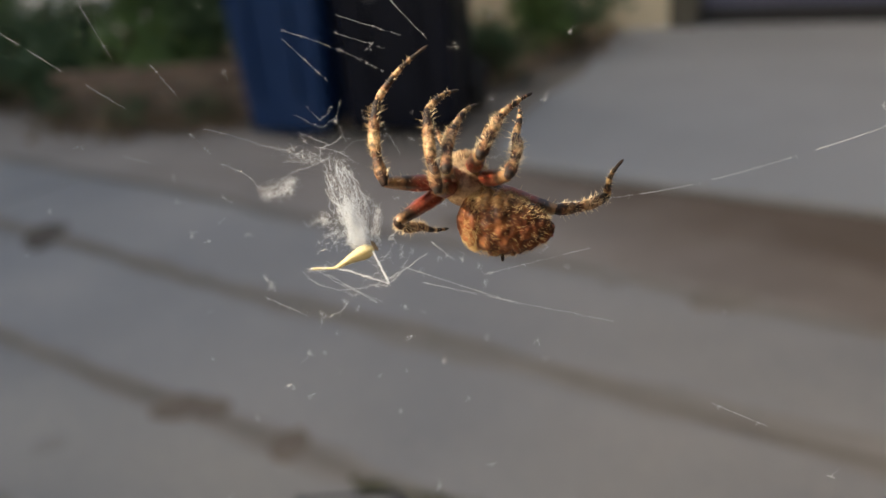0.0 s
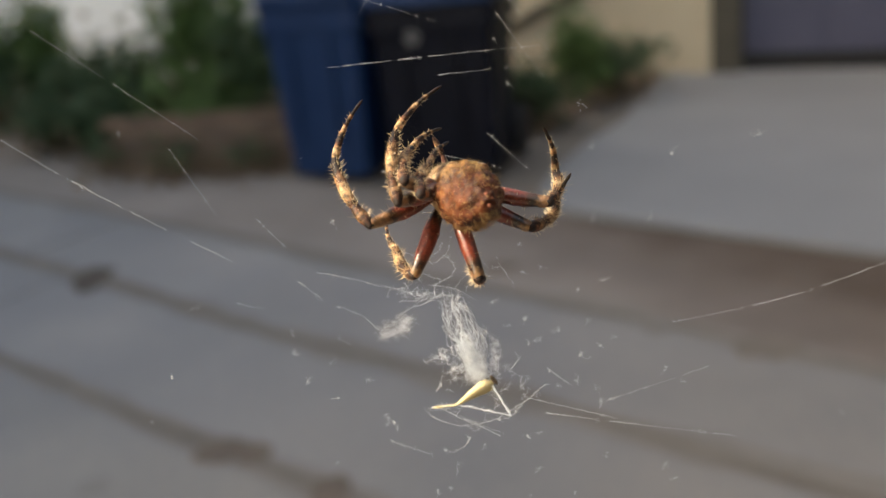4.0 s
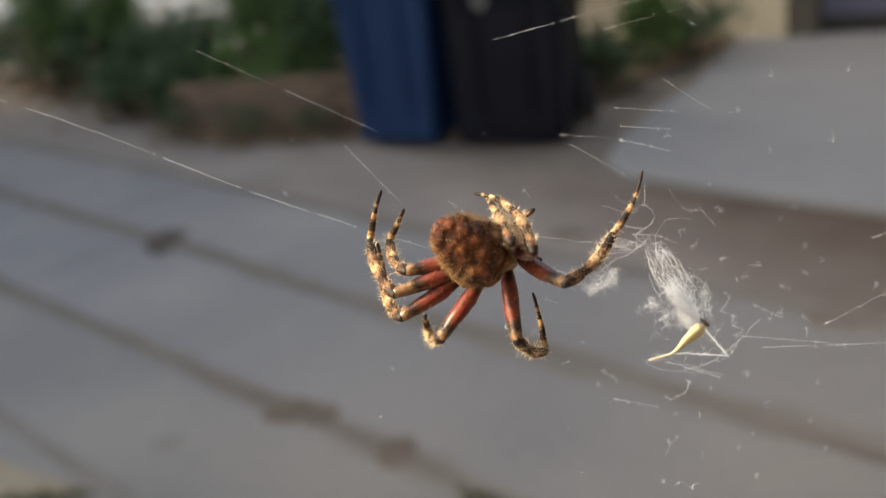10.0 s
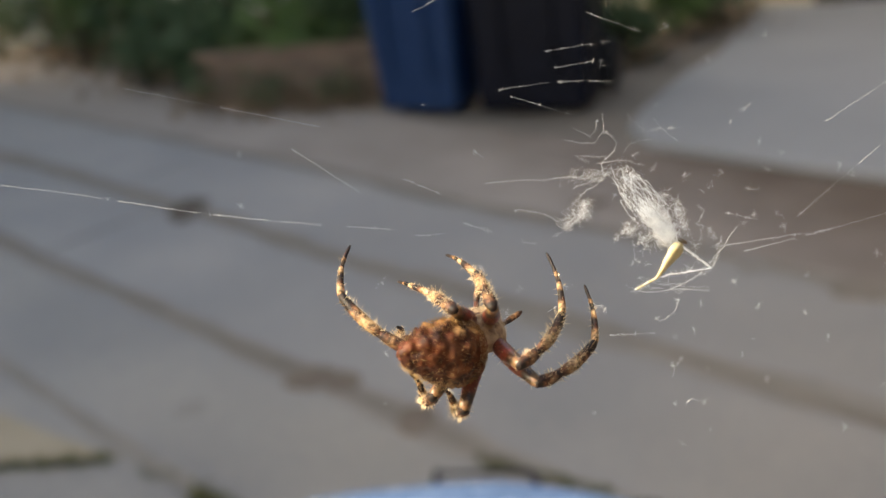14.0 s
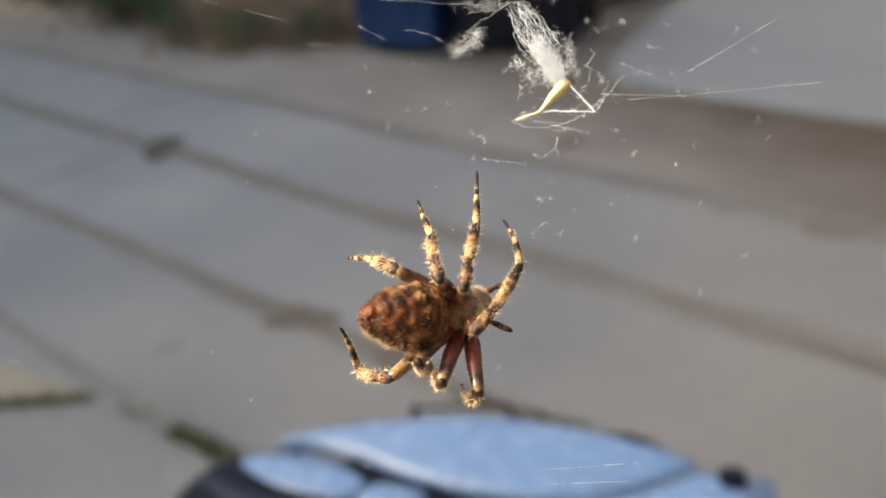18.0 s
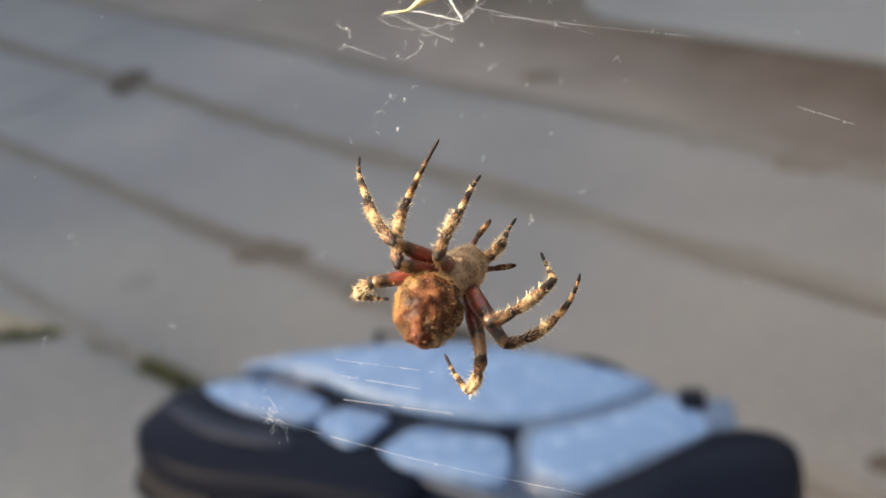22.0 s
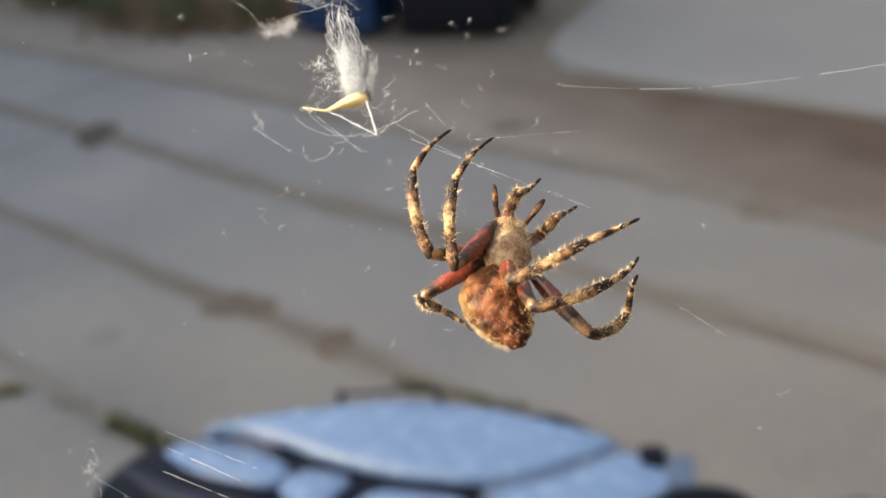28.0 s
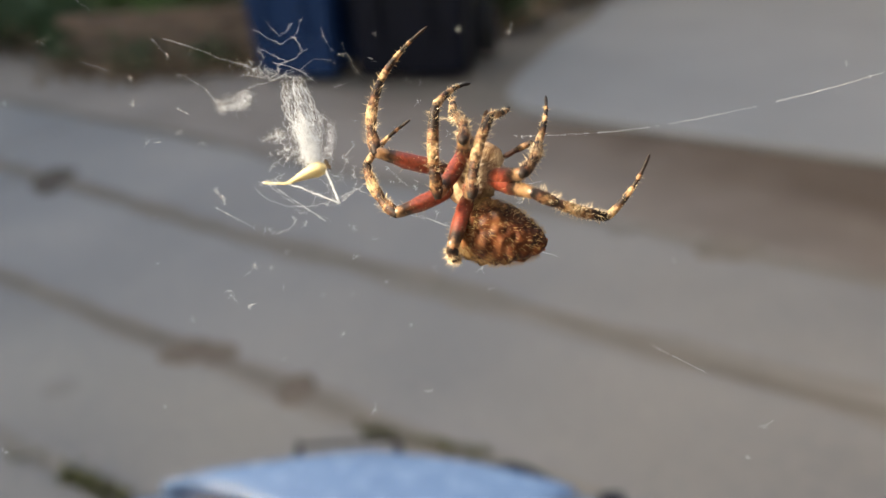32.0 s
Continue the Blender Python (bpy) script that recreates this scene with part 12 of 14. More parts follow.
    walk(legs["G"][1], [
        (0, pose(0.00704, 0.00064, -0.00568, -31.7, 50.6, -147.9)), (0.25, pose(0.00582, 0.00011, -0.00705, -52.0, 53.1, -169.1)), (0.5, pose(0.00410, 0.00014, -0.00828, -69.1, 56.0, 171.6)),
        (0.75, pose(0.00206, 0.00077, -0.00909, -85.6, 48.8, 150.1)), (1, pose(-0.00006, 0.00194, -0.00928, -93.5, 20.2, 136.1)), (1.5, pose(0.00031, 0.00163, -0.00905, -93.1, -3.0, 157.0)),
        (2, pose(0.00074, 0.00139, -0.00870, -89.6, 18.5, 177.3)), (2.5, pose(0.00518, -0.00170, -0.00822, -39.9, 19.6, -120.5)), (3, pose(0.01031, 0.00014, -0.00361, 8.4, -6.8, -86.5)),
        (3.5, pose(0.00966, -0.00031, -0.00417, 4.4, -1.5, -87.3)), (4, pose(0.00894, -0.00071, -0.00473, -0.1, 3.7, -94.1)), (4.5, pose(0.00814, -0.00107, -0.00529, -5.8, 8.0, -100.9)),
        (5, pose(0.00728, -0.00137, -0.00582, -12.2, 11.1, -107.5)), (5.5, pose(0.00637, -0.00160, -0.00632, -19.0, 13.1, -113.6)), (5.75, pose(0.00487, 0.00538, -0.00492, 6.1, 3.7, -84.0)),
        (6, pose(-0.00170, 0.00613, -0.00574, 29.7, -6.5, -57.8)), (6.5, pose(-0.00419, 0.00585, -0.00487, 42.1, -13.4, -27.4)), (7, pose(-0.00633, 0.00376, -0.00486, 50.5, -27.6, 0.7)),
        (7.5, pose(-0.00725, 0.00224, -0.00474, 26.2, -35.0, 36.8)), (8, pose(-0.00788, 0.00049, -0.00448, 3.0, -28.6, 73.4)), (8.5, pose(-0.00713, -0.00177, -0.00533, -11.9, -29.3, 106.4)),
        (9, pose(-0.00565, -0.00369, -0.00608, -25.3, -23.6, 138.2)), (9.5, pose(-0.00681, -0.00470, -0.00615, -14.1, -32.4, 110.2)), (10, pose(-0.00775, -0.00592, -0.00627, -23.4, -28.9, 123.9)),
        (10.5, pose(-0.00787, -0.00619, -0.00700, -17.6, -47.7, 119.9)), (11, pose(-0.00791, -0.00655, -0.00776, -49.7, -45.6, 168.5)), (11.5, pose(-0.00935, -0.00212, -0.00572, -24.2, -54.3, 122.0)),
        (12, pose(-0.00884, 0.00153, -0.00300, -2.8, -49.2, 86.7)), (12.5, pose(-0.00898, -0.00038, -0.00411, -3.8, -42.0, 84.7)), (13, pose(-0.00899, -0.00269, -0.00433, -6.6, -34.8, 85.3)),
        (13.25, pose(-0.00458, -0.00624, -0.00573, -11.3, -26.0, 117.2)), (13.5, pose(0.00020, -0.00644, -0.00627, -14.7, -16.1, 146.3)), (14, pose(-0.00245, -0.00552, -0.00669, -24.2, -17.3, 150.6)),
        (14.5, pose(-0.00474, -0.00380, -0.00667, -26.0, -25.8, 132.8)), (15, pose(-0.00641, -0.00150, -0.00619, -24.4, -34.2, 113.5)), (15.5, pose(-0.00727, 0.00114, -0.00528, -18.7, -41.2, 91.6)),
        (16, pose(-0.00643, 0.00451, -0.00421, -2.2, -42.5, 80.3)), (16.5, pose(-0.00667, 0.00454, -0.00387, 26.4, -53.6, 41.3)), (17, pose(-0.00689, 0.00459, -0.00349, -35.3, -68.8, 105.2)),
        (17.5, pose(-0.00695, 0.00462, -0.00335, -29.5, -56.6, 96.8)), (18, pose(-0.00701, 0.00466, -0.00320, -18.1, -46.9, 82.0)), (18.25, pose(-0.00694, 0.00463, -0.00335, -7.3, -36.2, 66.4)),
        (18.5, pose(-0.00687, 0.00461, -0.00349, -5.3, -23.5, 55.4)), (18.75, pose(-0.00680, 0.00460, -0.00363, -9.8, -11.7, 48.4)), (19, pose(-0.00675, 0.00458, -0.00378, -17.6, -2.2, 43.9)),
        (19.5, pose(-0.00589, 0.00517, -0.00416, -19.2, -25.5, 39.2)), (20, pose(-0.00494, 0.00573, -0.00437, -17.8, -47.9, 37.6)), (20.25, pose(-0.00565, 0.00553, -0.00395, -17.8, -41.6, 41.1)),
        (20.5, pose(-0.00633, 0.00526, -0.00348, -26.8, -29.0, 62.7)), (20.75, pose(-0.00695, 0.00491, -0.00298, -22.4, -24.6, 62.5)), (21, pose(-0.00749, 0.00450, -0.00246, -18.4, -20.1, 63.4)),
        (21.5, pose(-0.00777, 0.00374, -0.00285, -17.0, -0.8, 61.8)), (22, pose(-0.00795, 0.00296, -0.00328, -8.9, 24.7, 85.4)), (22.5, pose(-0.00582, 0.00358, -0.00583, -33.1, -10.1, 92.9)),
        (23, pose(-0.00306, 0.00459, -0.00690, -61.1, -38.2, 122.9)), (23.5, pose(-0.00461, 0.00374, -0.00651, -55.8, -37.7, 127.6)), (24, pose(-0.00600, 0.00261, -0.00592, -49.8, -37.7, 131.7)),
        (24.5, pose(-0.00886, -0.00113, 0.00005, -79.6, 18.2, 78.4)), (25, pose(-0.00426, -0.00479, 0.00522, -106.6, 44.4, -13.9)), (25.5, pose(-0.00195, -0.00494, 0.00625, -133.7, 70.3, -38.6)),
        (26, pose(-0.00228, -0.00485, 0.00628, 137.7, 69.8, -131.5)), (26.5, pose(-0.00260, -0.00474, 0.00630, 113.2, 45.2, -161.2)), (27, pose(-0.00292, -0.00463, 0.00630, 109.8, 28.0, -169.3)),
        (27.5, pose(-0.00324, -0.00452, 0.00630, 111.9, 30.8, -168.1)), (28, pose(-0.00421, -0.00458, 0.00558, 106.8, 39.0, -168.2)), (28.5, pose(-0.00885, -0.00115, 0.00033, 10.9, 49.8, 150.4)),
        (29, pose(-0.00631, 0.00421, -0.00458, -42.7, -4.5, 139.9)), (29.5, pose(-0.00877, -0.00118, 0.00070, -18.8, 48.6, 105.2)), (30, pose(-0.00360, -0.00441, 0.00601, 127.8, 61.3, -153.2)),
        (30.5, pose(-0.00048, 0.00510, 0.00717, 14.1, 36.1, 119.2)), (31, pose(0.00247, 0.00759, -0.00196, -4.7, -31.6, 90.4)), (31.5, pose(0.00109, 0.00593, -0.00512, -50.2, -47.6, 141.7)),
        (32, pose(-0.00168, 0.00475, -0.00748, -96.3, -24.9, 168.8)),
    ])
    walk(legs["G"][2], [
        (0, pose(0.00521, -0.00461, -0.00211, -26.2, 54.0, -150.5)), (0.25, pose(0.00361, -0.00562, -0.00461, -46.7, 64.8, 172.8)), (0.5, pose(0.00127, -0.00568, -0.00696, -72.7, 81.3, 111.6)),
        (0.75, pose(-0.00155, -0.00474, -0.00876, 80.8, 83.9, -136.0)), (1, pose(-0.00453, -0.00290, -0.00967, 75.1, 52.1, -164.4)), (1.5, pose(-0.00228, -0.00443, -0.00941, 116.7, 11.7, -81.3)),
        (2, pose(0.00041, -0.00521, -0.00866, 89.2, 23.3, -16.2)), (2.5, pose(0.00797, -0.00532, -0.00345, 18.9, 41.1, -38.1)), (3, pose(0.00930, 0.00086, 0.00288, 11.5, -5.4, -78.6)),
        (3.5, pose(0.00914, -0.00015, 0.00241, 10.1, 0.0, -87.0)), (4, pose(0.00892, -0.00114, 0.00185, 7.5, 4.6, -94.0)), (4.5, pose(0.00862, -0.00209, 0.00121, 4.0, 8.5, -100.9)),
        (5, pose(0.00823, -0.00297, 0.00051, -0.1, 11.6, -107.5)), (5.5, pose(0.00778, -0.00376, -0.00024, -4.7, 14.0, -113.7)), (5.75, pose(0.00421, 0.00489, 0.00163, 57.3, -5.7, -95.7)),
        (6, pose(-0.00481, 0.00494, -0.00004, 129.7, -29.1, -91.8)), (6.5, pose(-0.00724, 0.00245, -0.00011, 94.6, -74.4, -43.3)), (7, pose(-0.00821, -0.00135, -0.00114, -9.2, -55.8, 85.6)),
        (7.5, pose(-0.00823, -0.00212, 0.00011, -13.2, -39.4, 106.6)), (8, pose(-0.00845, -0.00263, 0.00131, -4.7, -24.0, 106.8)), (8.5, pose(-0.00754, -0.00518, 0.00030, -14.8, -22.2, 126.3)),
        (9, pose(-0.00575, -0.00738, -0.00061, -23.7, -19.0, 145.2)), (9.5, pose(-0.00713, -0.00848, -0.00074, 79.5, -66.1, 79.6)), (10, pose(-0.00829, -0.00982, -0.00097, 163.7, -34.5, 67.6)),
        (10.5, pose(-0.00728, -0.01122, -0.00277, 95.3, -58.1, 66.5)), (11, pose(-0.00593, -0.01209, -0.00478, -19.8, -42.3, 132.2)), (11.5, pose(-0.00906, -0.00770, -0.00221, 133.3, -62.6, 19.6)),
        (12, pose(-0.00945, -0.00343, 0.00131, -176.5, -43.4, 48.5)), (12.5, pose(-0.00983, -0.00473, 0.00078, 154.8, -22.6, 72.3)), (13, pose(-0.01006, -0.00636, 0.00105, 142.5, -10.7, 62.1)),
        (13.25, pose(-0.00443, -0.00936, 0.00008, 141.2, -13.4, 100.8)), (13.5, pose(0.00075, -0.00882, -0.00014, 144.0, -12.1, 136.3)), (14, pose(-0.00221, -0.00875, -0.00094, 140.5, -4.6, 139.5)),
        (14.5, pose(-0.00511, -0.00767, -0.00134, 141.5, -13.2, 121.5)), (15, pose(-0.00757, -0.00568, -0.00122, 145.6, -21.1, 102.5)), (15.5, pose(-0.00928, -0.00304, -0.00058, 152.9, -27.1, 81.8)),
        (16, pose(-0.00743, 0.00016, 0.00066, 162.2, -40.1, 79.2)), (16.5, pose(-0.00831, -0.00080, -0.00035, 128.0, -15.4, 28.5)), (17, pose(-0.00926, -0.00126, -0.00155, 63.6, -37.3, 11.0)),
        (17.5, pose(-0.00961, -0.00052, -0.00019, 29.8, -52.4, 48.3)), (18, pose(-0.00969, 0.00041, 0.00108, 2.9, -46.8, 82.0)), (18.25, pose(-0.00926, 0.00142, 0.00193, 19.4, -40.8, 64.4)),
        (18.5, pose(-0.00885, 0.00280, 0.00254, 30.3, -30.4, 51.1)), (18.75, pose(-0.00852, 0.00436, 0.00273, 35.0, -19.2, 43.1)), (19, pose(-0.00830, 0.00584, 0.00251, 35.9, -9.1, 38.9)),
        (19.5, pose(-0.00934, 0.00516, 0.00146, 25.0, -41.5, 31.2)), (20, pose(-0.00986, 0.00449, -0.00016, -0.3, -71.5, 37.8)), (20.25, pose(-0.01012, 0.00431, 0.00075, -13.7, -61.0, 47.2)),
        (20.5, pose(-0.01028, 0.00409, 0.00167, -35.8, -40.5, 71.8)), (20.75, pose(-0.01035, 0.00381, 0.00257, -32.6, -29.3, 65.9)), (21, pose(-0.01032, 0.00351, 0.00342, -31.0, -18.5, 62.4)),
        (21.5, pose(-0.00951, 0.00458, 0.00346, -28.7, 33.9, 44.5)), (22, pose(-0.00875, 0.00575, 0.00265, 83.8, 81.8, 139.2)), (22.5, pose(-0.00937, 0.00243, -0.00038, 13.0, 11.9, 89.9)),
        (23, pose(-0.00684, -0.00020, -0.00439, -43.6, -37.6, 122.2)), (23.5, pose(-0.00756, -0.00138, -0.00357, -39.6, -34.7, 124.5)), (24, pose(-0.00803, -0.00269, -0.00255, -35.9, -32.5, 126.9)),
        (24.5, pose(-0.01514, 0.00054, 0.00119, -47.1, -3.2, 139.5)), (25, pose(-0.00402, 0.00167, 0.00388, -42.1, 27.4, 149.6)), (25.5, pose(-0.00232, 0.00146, 0.00471, -29.8, 14.4, -168.7)),
        (26, pose(-0.00257, 0.00153, 0.00459, -29.6, 19.2, -169.2)), (26.5, pose(-0.00281, 0.00160, 0.00447, -29.3, 24.1, -169.6)), (27, pose(-0.00304, 0.00166, 0.00433, -28.8, 29.0, -169.9)),
        (27.5, pose(-0.00328, 0.00173, 0.00418, -28.2, 33.8, -169.9)), (28, pose(-0.00433, 0.00185, 0.00410, -21.0, 38.4, -168.0)), (28.5, pose(-0.01254, 0.00238, 0.00451, -37.6, 20.1, 166.0)),
        (29, pose(-0.00890, 0.00054, 0.00026, -42.4, -2.4, 147.2)), (29.5, pose(-0.01205, 0.00279, 0.00483, -35.3, 1.9, 157.2)), (30, pose(-0.00278, 0.00184, 0.00407, -24.1, 13.1, -176.0)),
        (30.5, pose(-0.00092, 0.00918, 0.01234, -31.4, 11.7, -175.2)), (31, pose(0.00195, 0.00414, 0.00365, -30.5, 26.9, -149.4)), (31.5, pose(0.00039, 0.00001, -0.00227, -65.9, 13.9, -178.9)),
        (32, pose(-0.00326, -0.00163, -0.00814, -92.9, -12.6, 170.9)),
    ])
    walk(legs["H"][0], [
        (0, pose(-0.00109, -0.00061, -0.00066, -177.8, -43.0, 179.0)), (0.25, pose(-0.00148, -0.00054, -0.00094, -176.7, -49.1, 167.0)), (0.5, pose(-0.00195, -0.00028, -0.00113, -171.2, -55.7, 152.0)),
        (0.75, pose(-0.00245, 0.00015, -0.00117, -159.7, -61.9, 132.8)), (1, pose(-0.00292, 0.00073, -0.00100, -141.0, -66.5, 108.1)), (1.5, pose(-0.00208, 0.00032, -0.00098, -143.0, -49.1, 110.8)),
        (2, pose(-0.00126, -0.00011, -0.00087, -141.2, -31.6, 113.4)), (2.5, pose(-0.00026, -0.00153, -0.00174, -151.6, -2.4, 165.5)), (3, pose(0.00217, -0.00187, -0.00134, -131.8, 20.7, -143.0)),
        (3.5, pose(0.00176, -0.00171, -0.00128, -134.8, 6.9, -137.4)), (4, pose(0.00137, -0.00155, -0.00121, -141.5, 10.6, -149.6)), (4.5, pose(0.00097, -0.00138, -0.00112, -148.3, 12.8, -163.8)),
        (5, pose(0.00058, -0.00122, -0.00102, -154.2, 12.9, -178.3)), (5.5, pose(0.00019, -0.00106, -0.00091, -158.4, 11.0, 168.5)), (5.75, pose(0.00123, -0.00026, -0.00041, -173.9, 31.5, -156.3)),
        (6, pose(0.00098, 0.00102, 0.00007, 174.6, 37.5, -122.6)), (6.5, pose(0.00034, 0.00131, 0.00041, -155.8, 62.1, -72.3)), (7, pose(-0.00041, 0.00121, 0.00060, -93.6, 55.1, 12.6)),
        (7.5, pose(-0.00062, 0.00120, 0.00039, -102.5, 26.8, 17.1)), (8, pose(-0.00080, 0.00115, 0.00018, -110.3, 0.6, 29.5)), (8.5, pose(-0.00123, 0.00067, 0.00002, -117.9, 17.5, 42.5)),
        (9, pose(-0.00140, 0.00007, -0.00020, -143.0, 44.2, 31.0)), (9.5, pose(-0.00164, 0.00009, -0.00023, -123.7, 26.9, 60.2)), (10, pose(-0.00189, 0.00008, -0.00027, -114.5, 4.1, 79.0)),
        (10.5, pose(-0.00196, -0.00001, -0.00033, -115.3, -0.9, 83.1)), (11, pose(-0.00203, -0.00011, -0.00039, -116.0, 0.7, 84.4)), (11.5, pose(-0.00168, 0.00043, 0.00009, -115.1, 0.1, 54.1)),
        (12, pose(-0.00113, 0.00069, 0.00049, -112.1, 6.5, 23.1)), (12.5, pose(-0.00119, 0.00072, 0.00022, -123.3, 12.8, 28.9)), (13, pose(-0.00125, 0.00066, -0.00002, -132.8, 21.5, 32.9)),
        (13.25, pose(-0.00136, -0.00001, -0.00014, -138.2, 19.3, 57.0)), (13.5, pose(-0.00122, -0.00068, -0.00023, -142.3, 21.6, 81.3)), (14, pose(-0.00139, -0.00020, -0.00011, -139.3, 19.2, 56.5)),
        (14.5, pose(-0.00137, 0.00029, 0.00009, -135.2, 22.7, 30.2)), (15, pose(-0.00116, 0.00071, 0.00033, -132.8, 31.9, 2.8)), (15.5, pose(-0.00080, 0.00101, 0.00058, -135.2, 44.5, -26.5)),
        (16, pose(-0.00087, 0.00091, 0.00064, -132.6, 33.1, -25.0)), (16.5, pose(-0.00081, 0.00095, 0.00067, -133.9, 30.5, -27.4)), (17, pose(-0.00075, 0.00098, 0.00069, -135.4, 28.0, -29.7)),
        (17.5, pose(-0.00088, 0.00074, 0.00045, -142.6, 29.6, -39.5)), (18, pose(-0.00106, 0.00053, 0.00023, -150.5, 30.5, -50.3)), (18.25, pose(-0.00098, 0.00060, 0.00028, -148.4, 26.2, -43.7)),
        (18.5, pose(-0.00092, 0.00069, 0.00032, -147.0, 21.8, -37.6)), (18.75, pose(-0.00087, 0.00079, 0.00036, -146.4, 17.6, -31.9)), (19, pose(-0.00084, 0.00091, 0.00039, -146.2, 13.6, -26.6)),
        (19.5, pose(-0.00067, 0.00101, 0.00055, -143.6, 23.1, -35.0)), (20, pose(-0.00050, 0.00110, 0.00073, -143.0, 33.6, -42.9)), (20.25, pose(-0.00047, 0.00090, 0.00059, -143.5, 30.5, -41.9)),
        (20.5, pose(-0.00043, 0.00071, 0.00045, -144.2, 27.6, -41.2)), (20.75, pose(-0.00039, 0.00052, 0.00032, -145.1, 25.0, -40.8)), (21, pose(-0.00034, 0.00032, 0.00018, -146.2, 22.6, -40.7)),
        (21.5, pose(0.00035, -0.00025, -0.00014, -146.1, 18.6, -44.8)), (22, pose(0.00119, -0.00066, -0.00036, -144.4, 15.9, -49.9)), (22.5, pose(0.00006, -0.00002, 0.00001, -128.9, -0.1, -25.4)),
        (23, pose(-0.00118, 0.00037, -0.00038, -122.2, -21.9, -6.4)), (23.5, pose(-0.00130, 0.00025, -0.00015, -134.1, -34.9, 27.8)), (24, pose(-0.00140, 0.00015, 0.00009, -135.2, -29.2, 45.3)),
        (24.5, pose(-0.00139, 0.00018, -0.00008, -134.9, -36.7, 52.3)), (25, pose(-0.00137, 0.00025, -0.00025, -134.7, -43.2, 57.7)), (25.5, pose(-0.00141, 0.00008, 0.00003, -135.6, -38.0, 44.6)),
        (26, pose(-0.00131, 0.00006, 0.00001, -135.6, -37.5, 41.4)), (26.5, pose(-0.00120, 0.00004, -0.00001, -135.5, -36.9, 38.1)), (27, pose(-0.00110, 0.00002, -0.00003, -135.2, -36.2, 34.4)),
        (27.5, pose(-0.00100, 0.00001, -0.00004, -134.6, -35.4, 30.5)), (28, pose(-0.00054, -0.00067, -0.00112, -150.4, -32.5, 35.4)), (28.5, pose(-0.00104, -0.00015, -0.00042, -145.4, -39.3, 41.4)),
        (29, pose(-0.00130, 0.00037, 0.00040, -150.5, -53.6, 56.8)), (29.5, pose(-0.00103, -0.00014, -0.00043, -142.0, -31.5, 33.5)), (30, pose(-0.00053, -0.00067, -0.00113, -147.5, -19.5, 20.0)),
        (30.5, pose(-0.00097, -0.00022, -0.00052, -139.9, -31.8, 48.9)), (31, pose(-0.00139, 0.00016, 0.00014, -136.5, -54.3, 73.6)), (31.5, pose(-0.00018, 0.00018, 0.00068, -100.1, -41.8, 14.7)),
        (32, pose(0.00112, -0.00013, 0.00085, -82.7, -13.6, -18.2)),
    ])
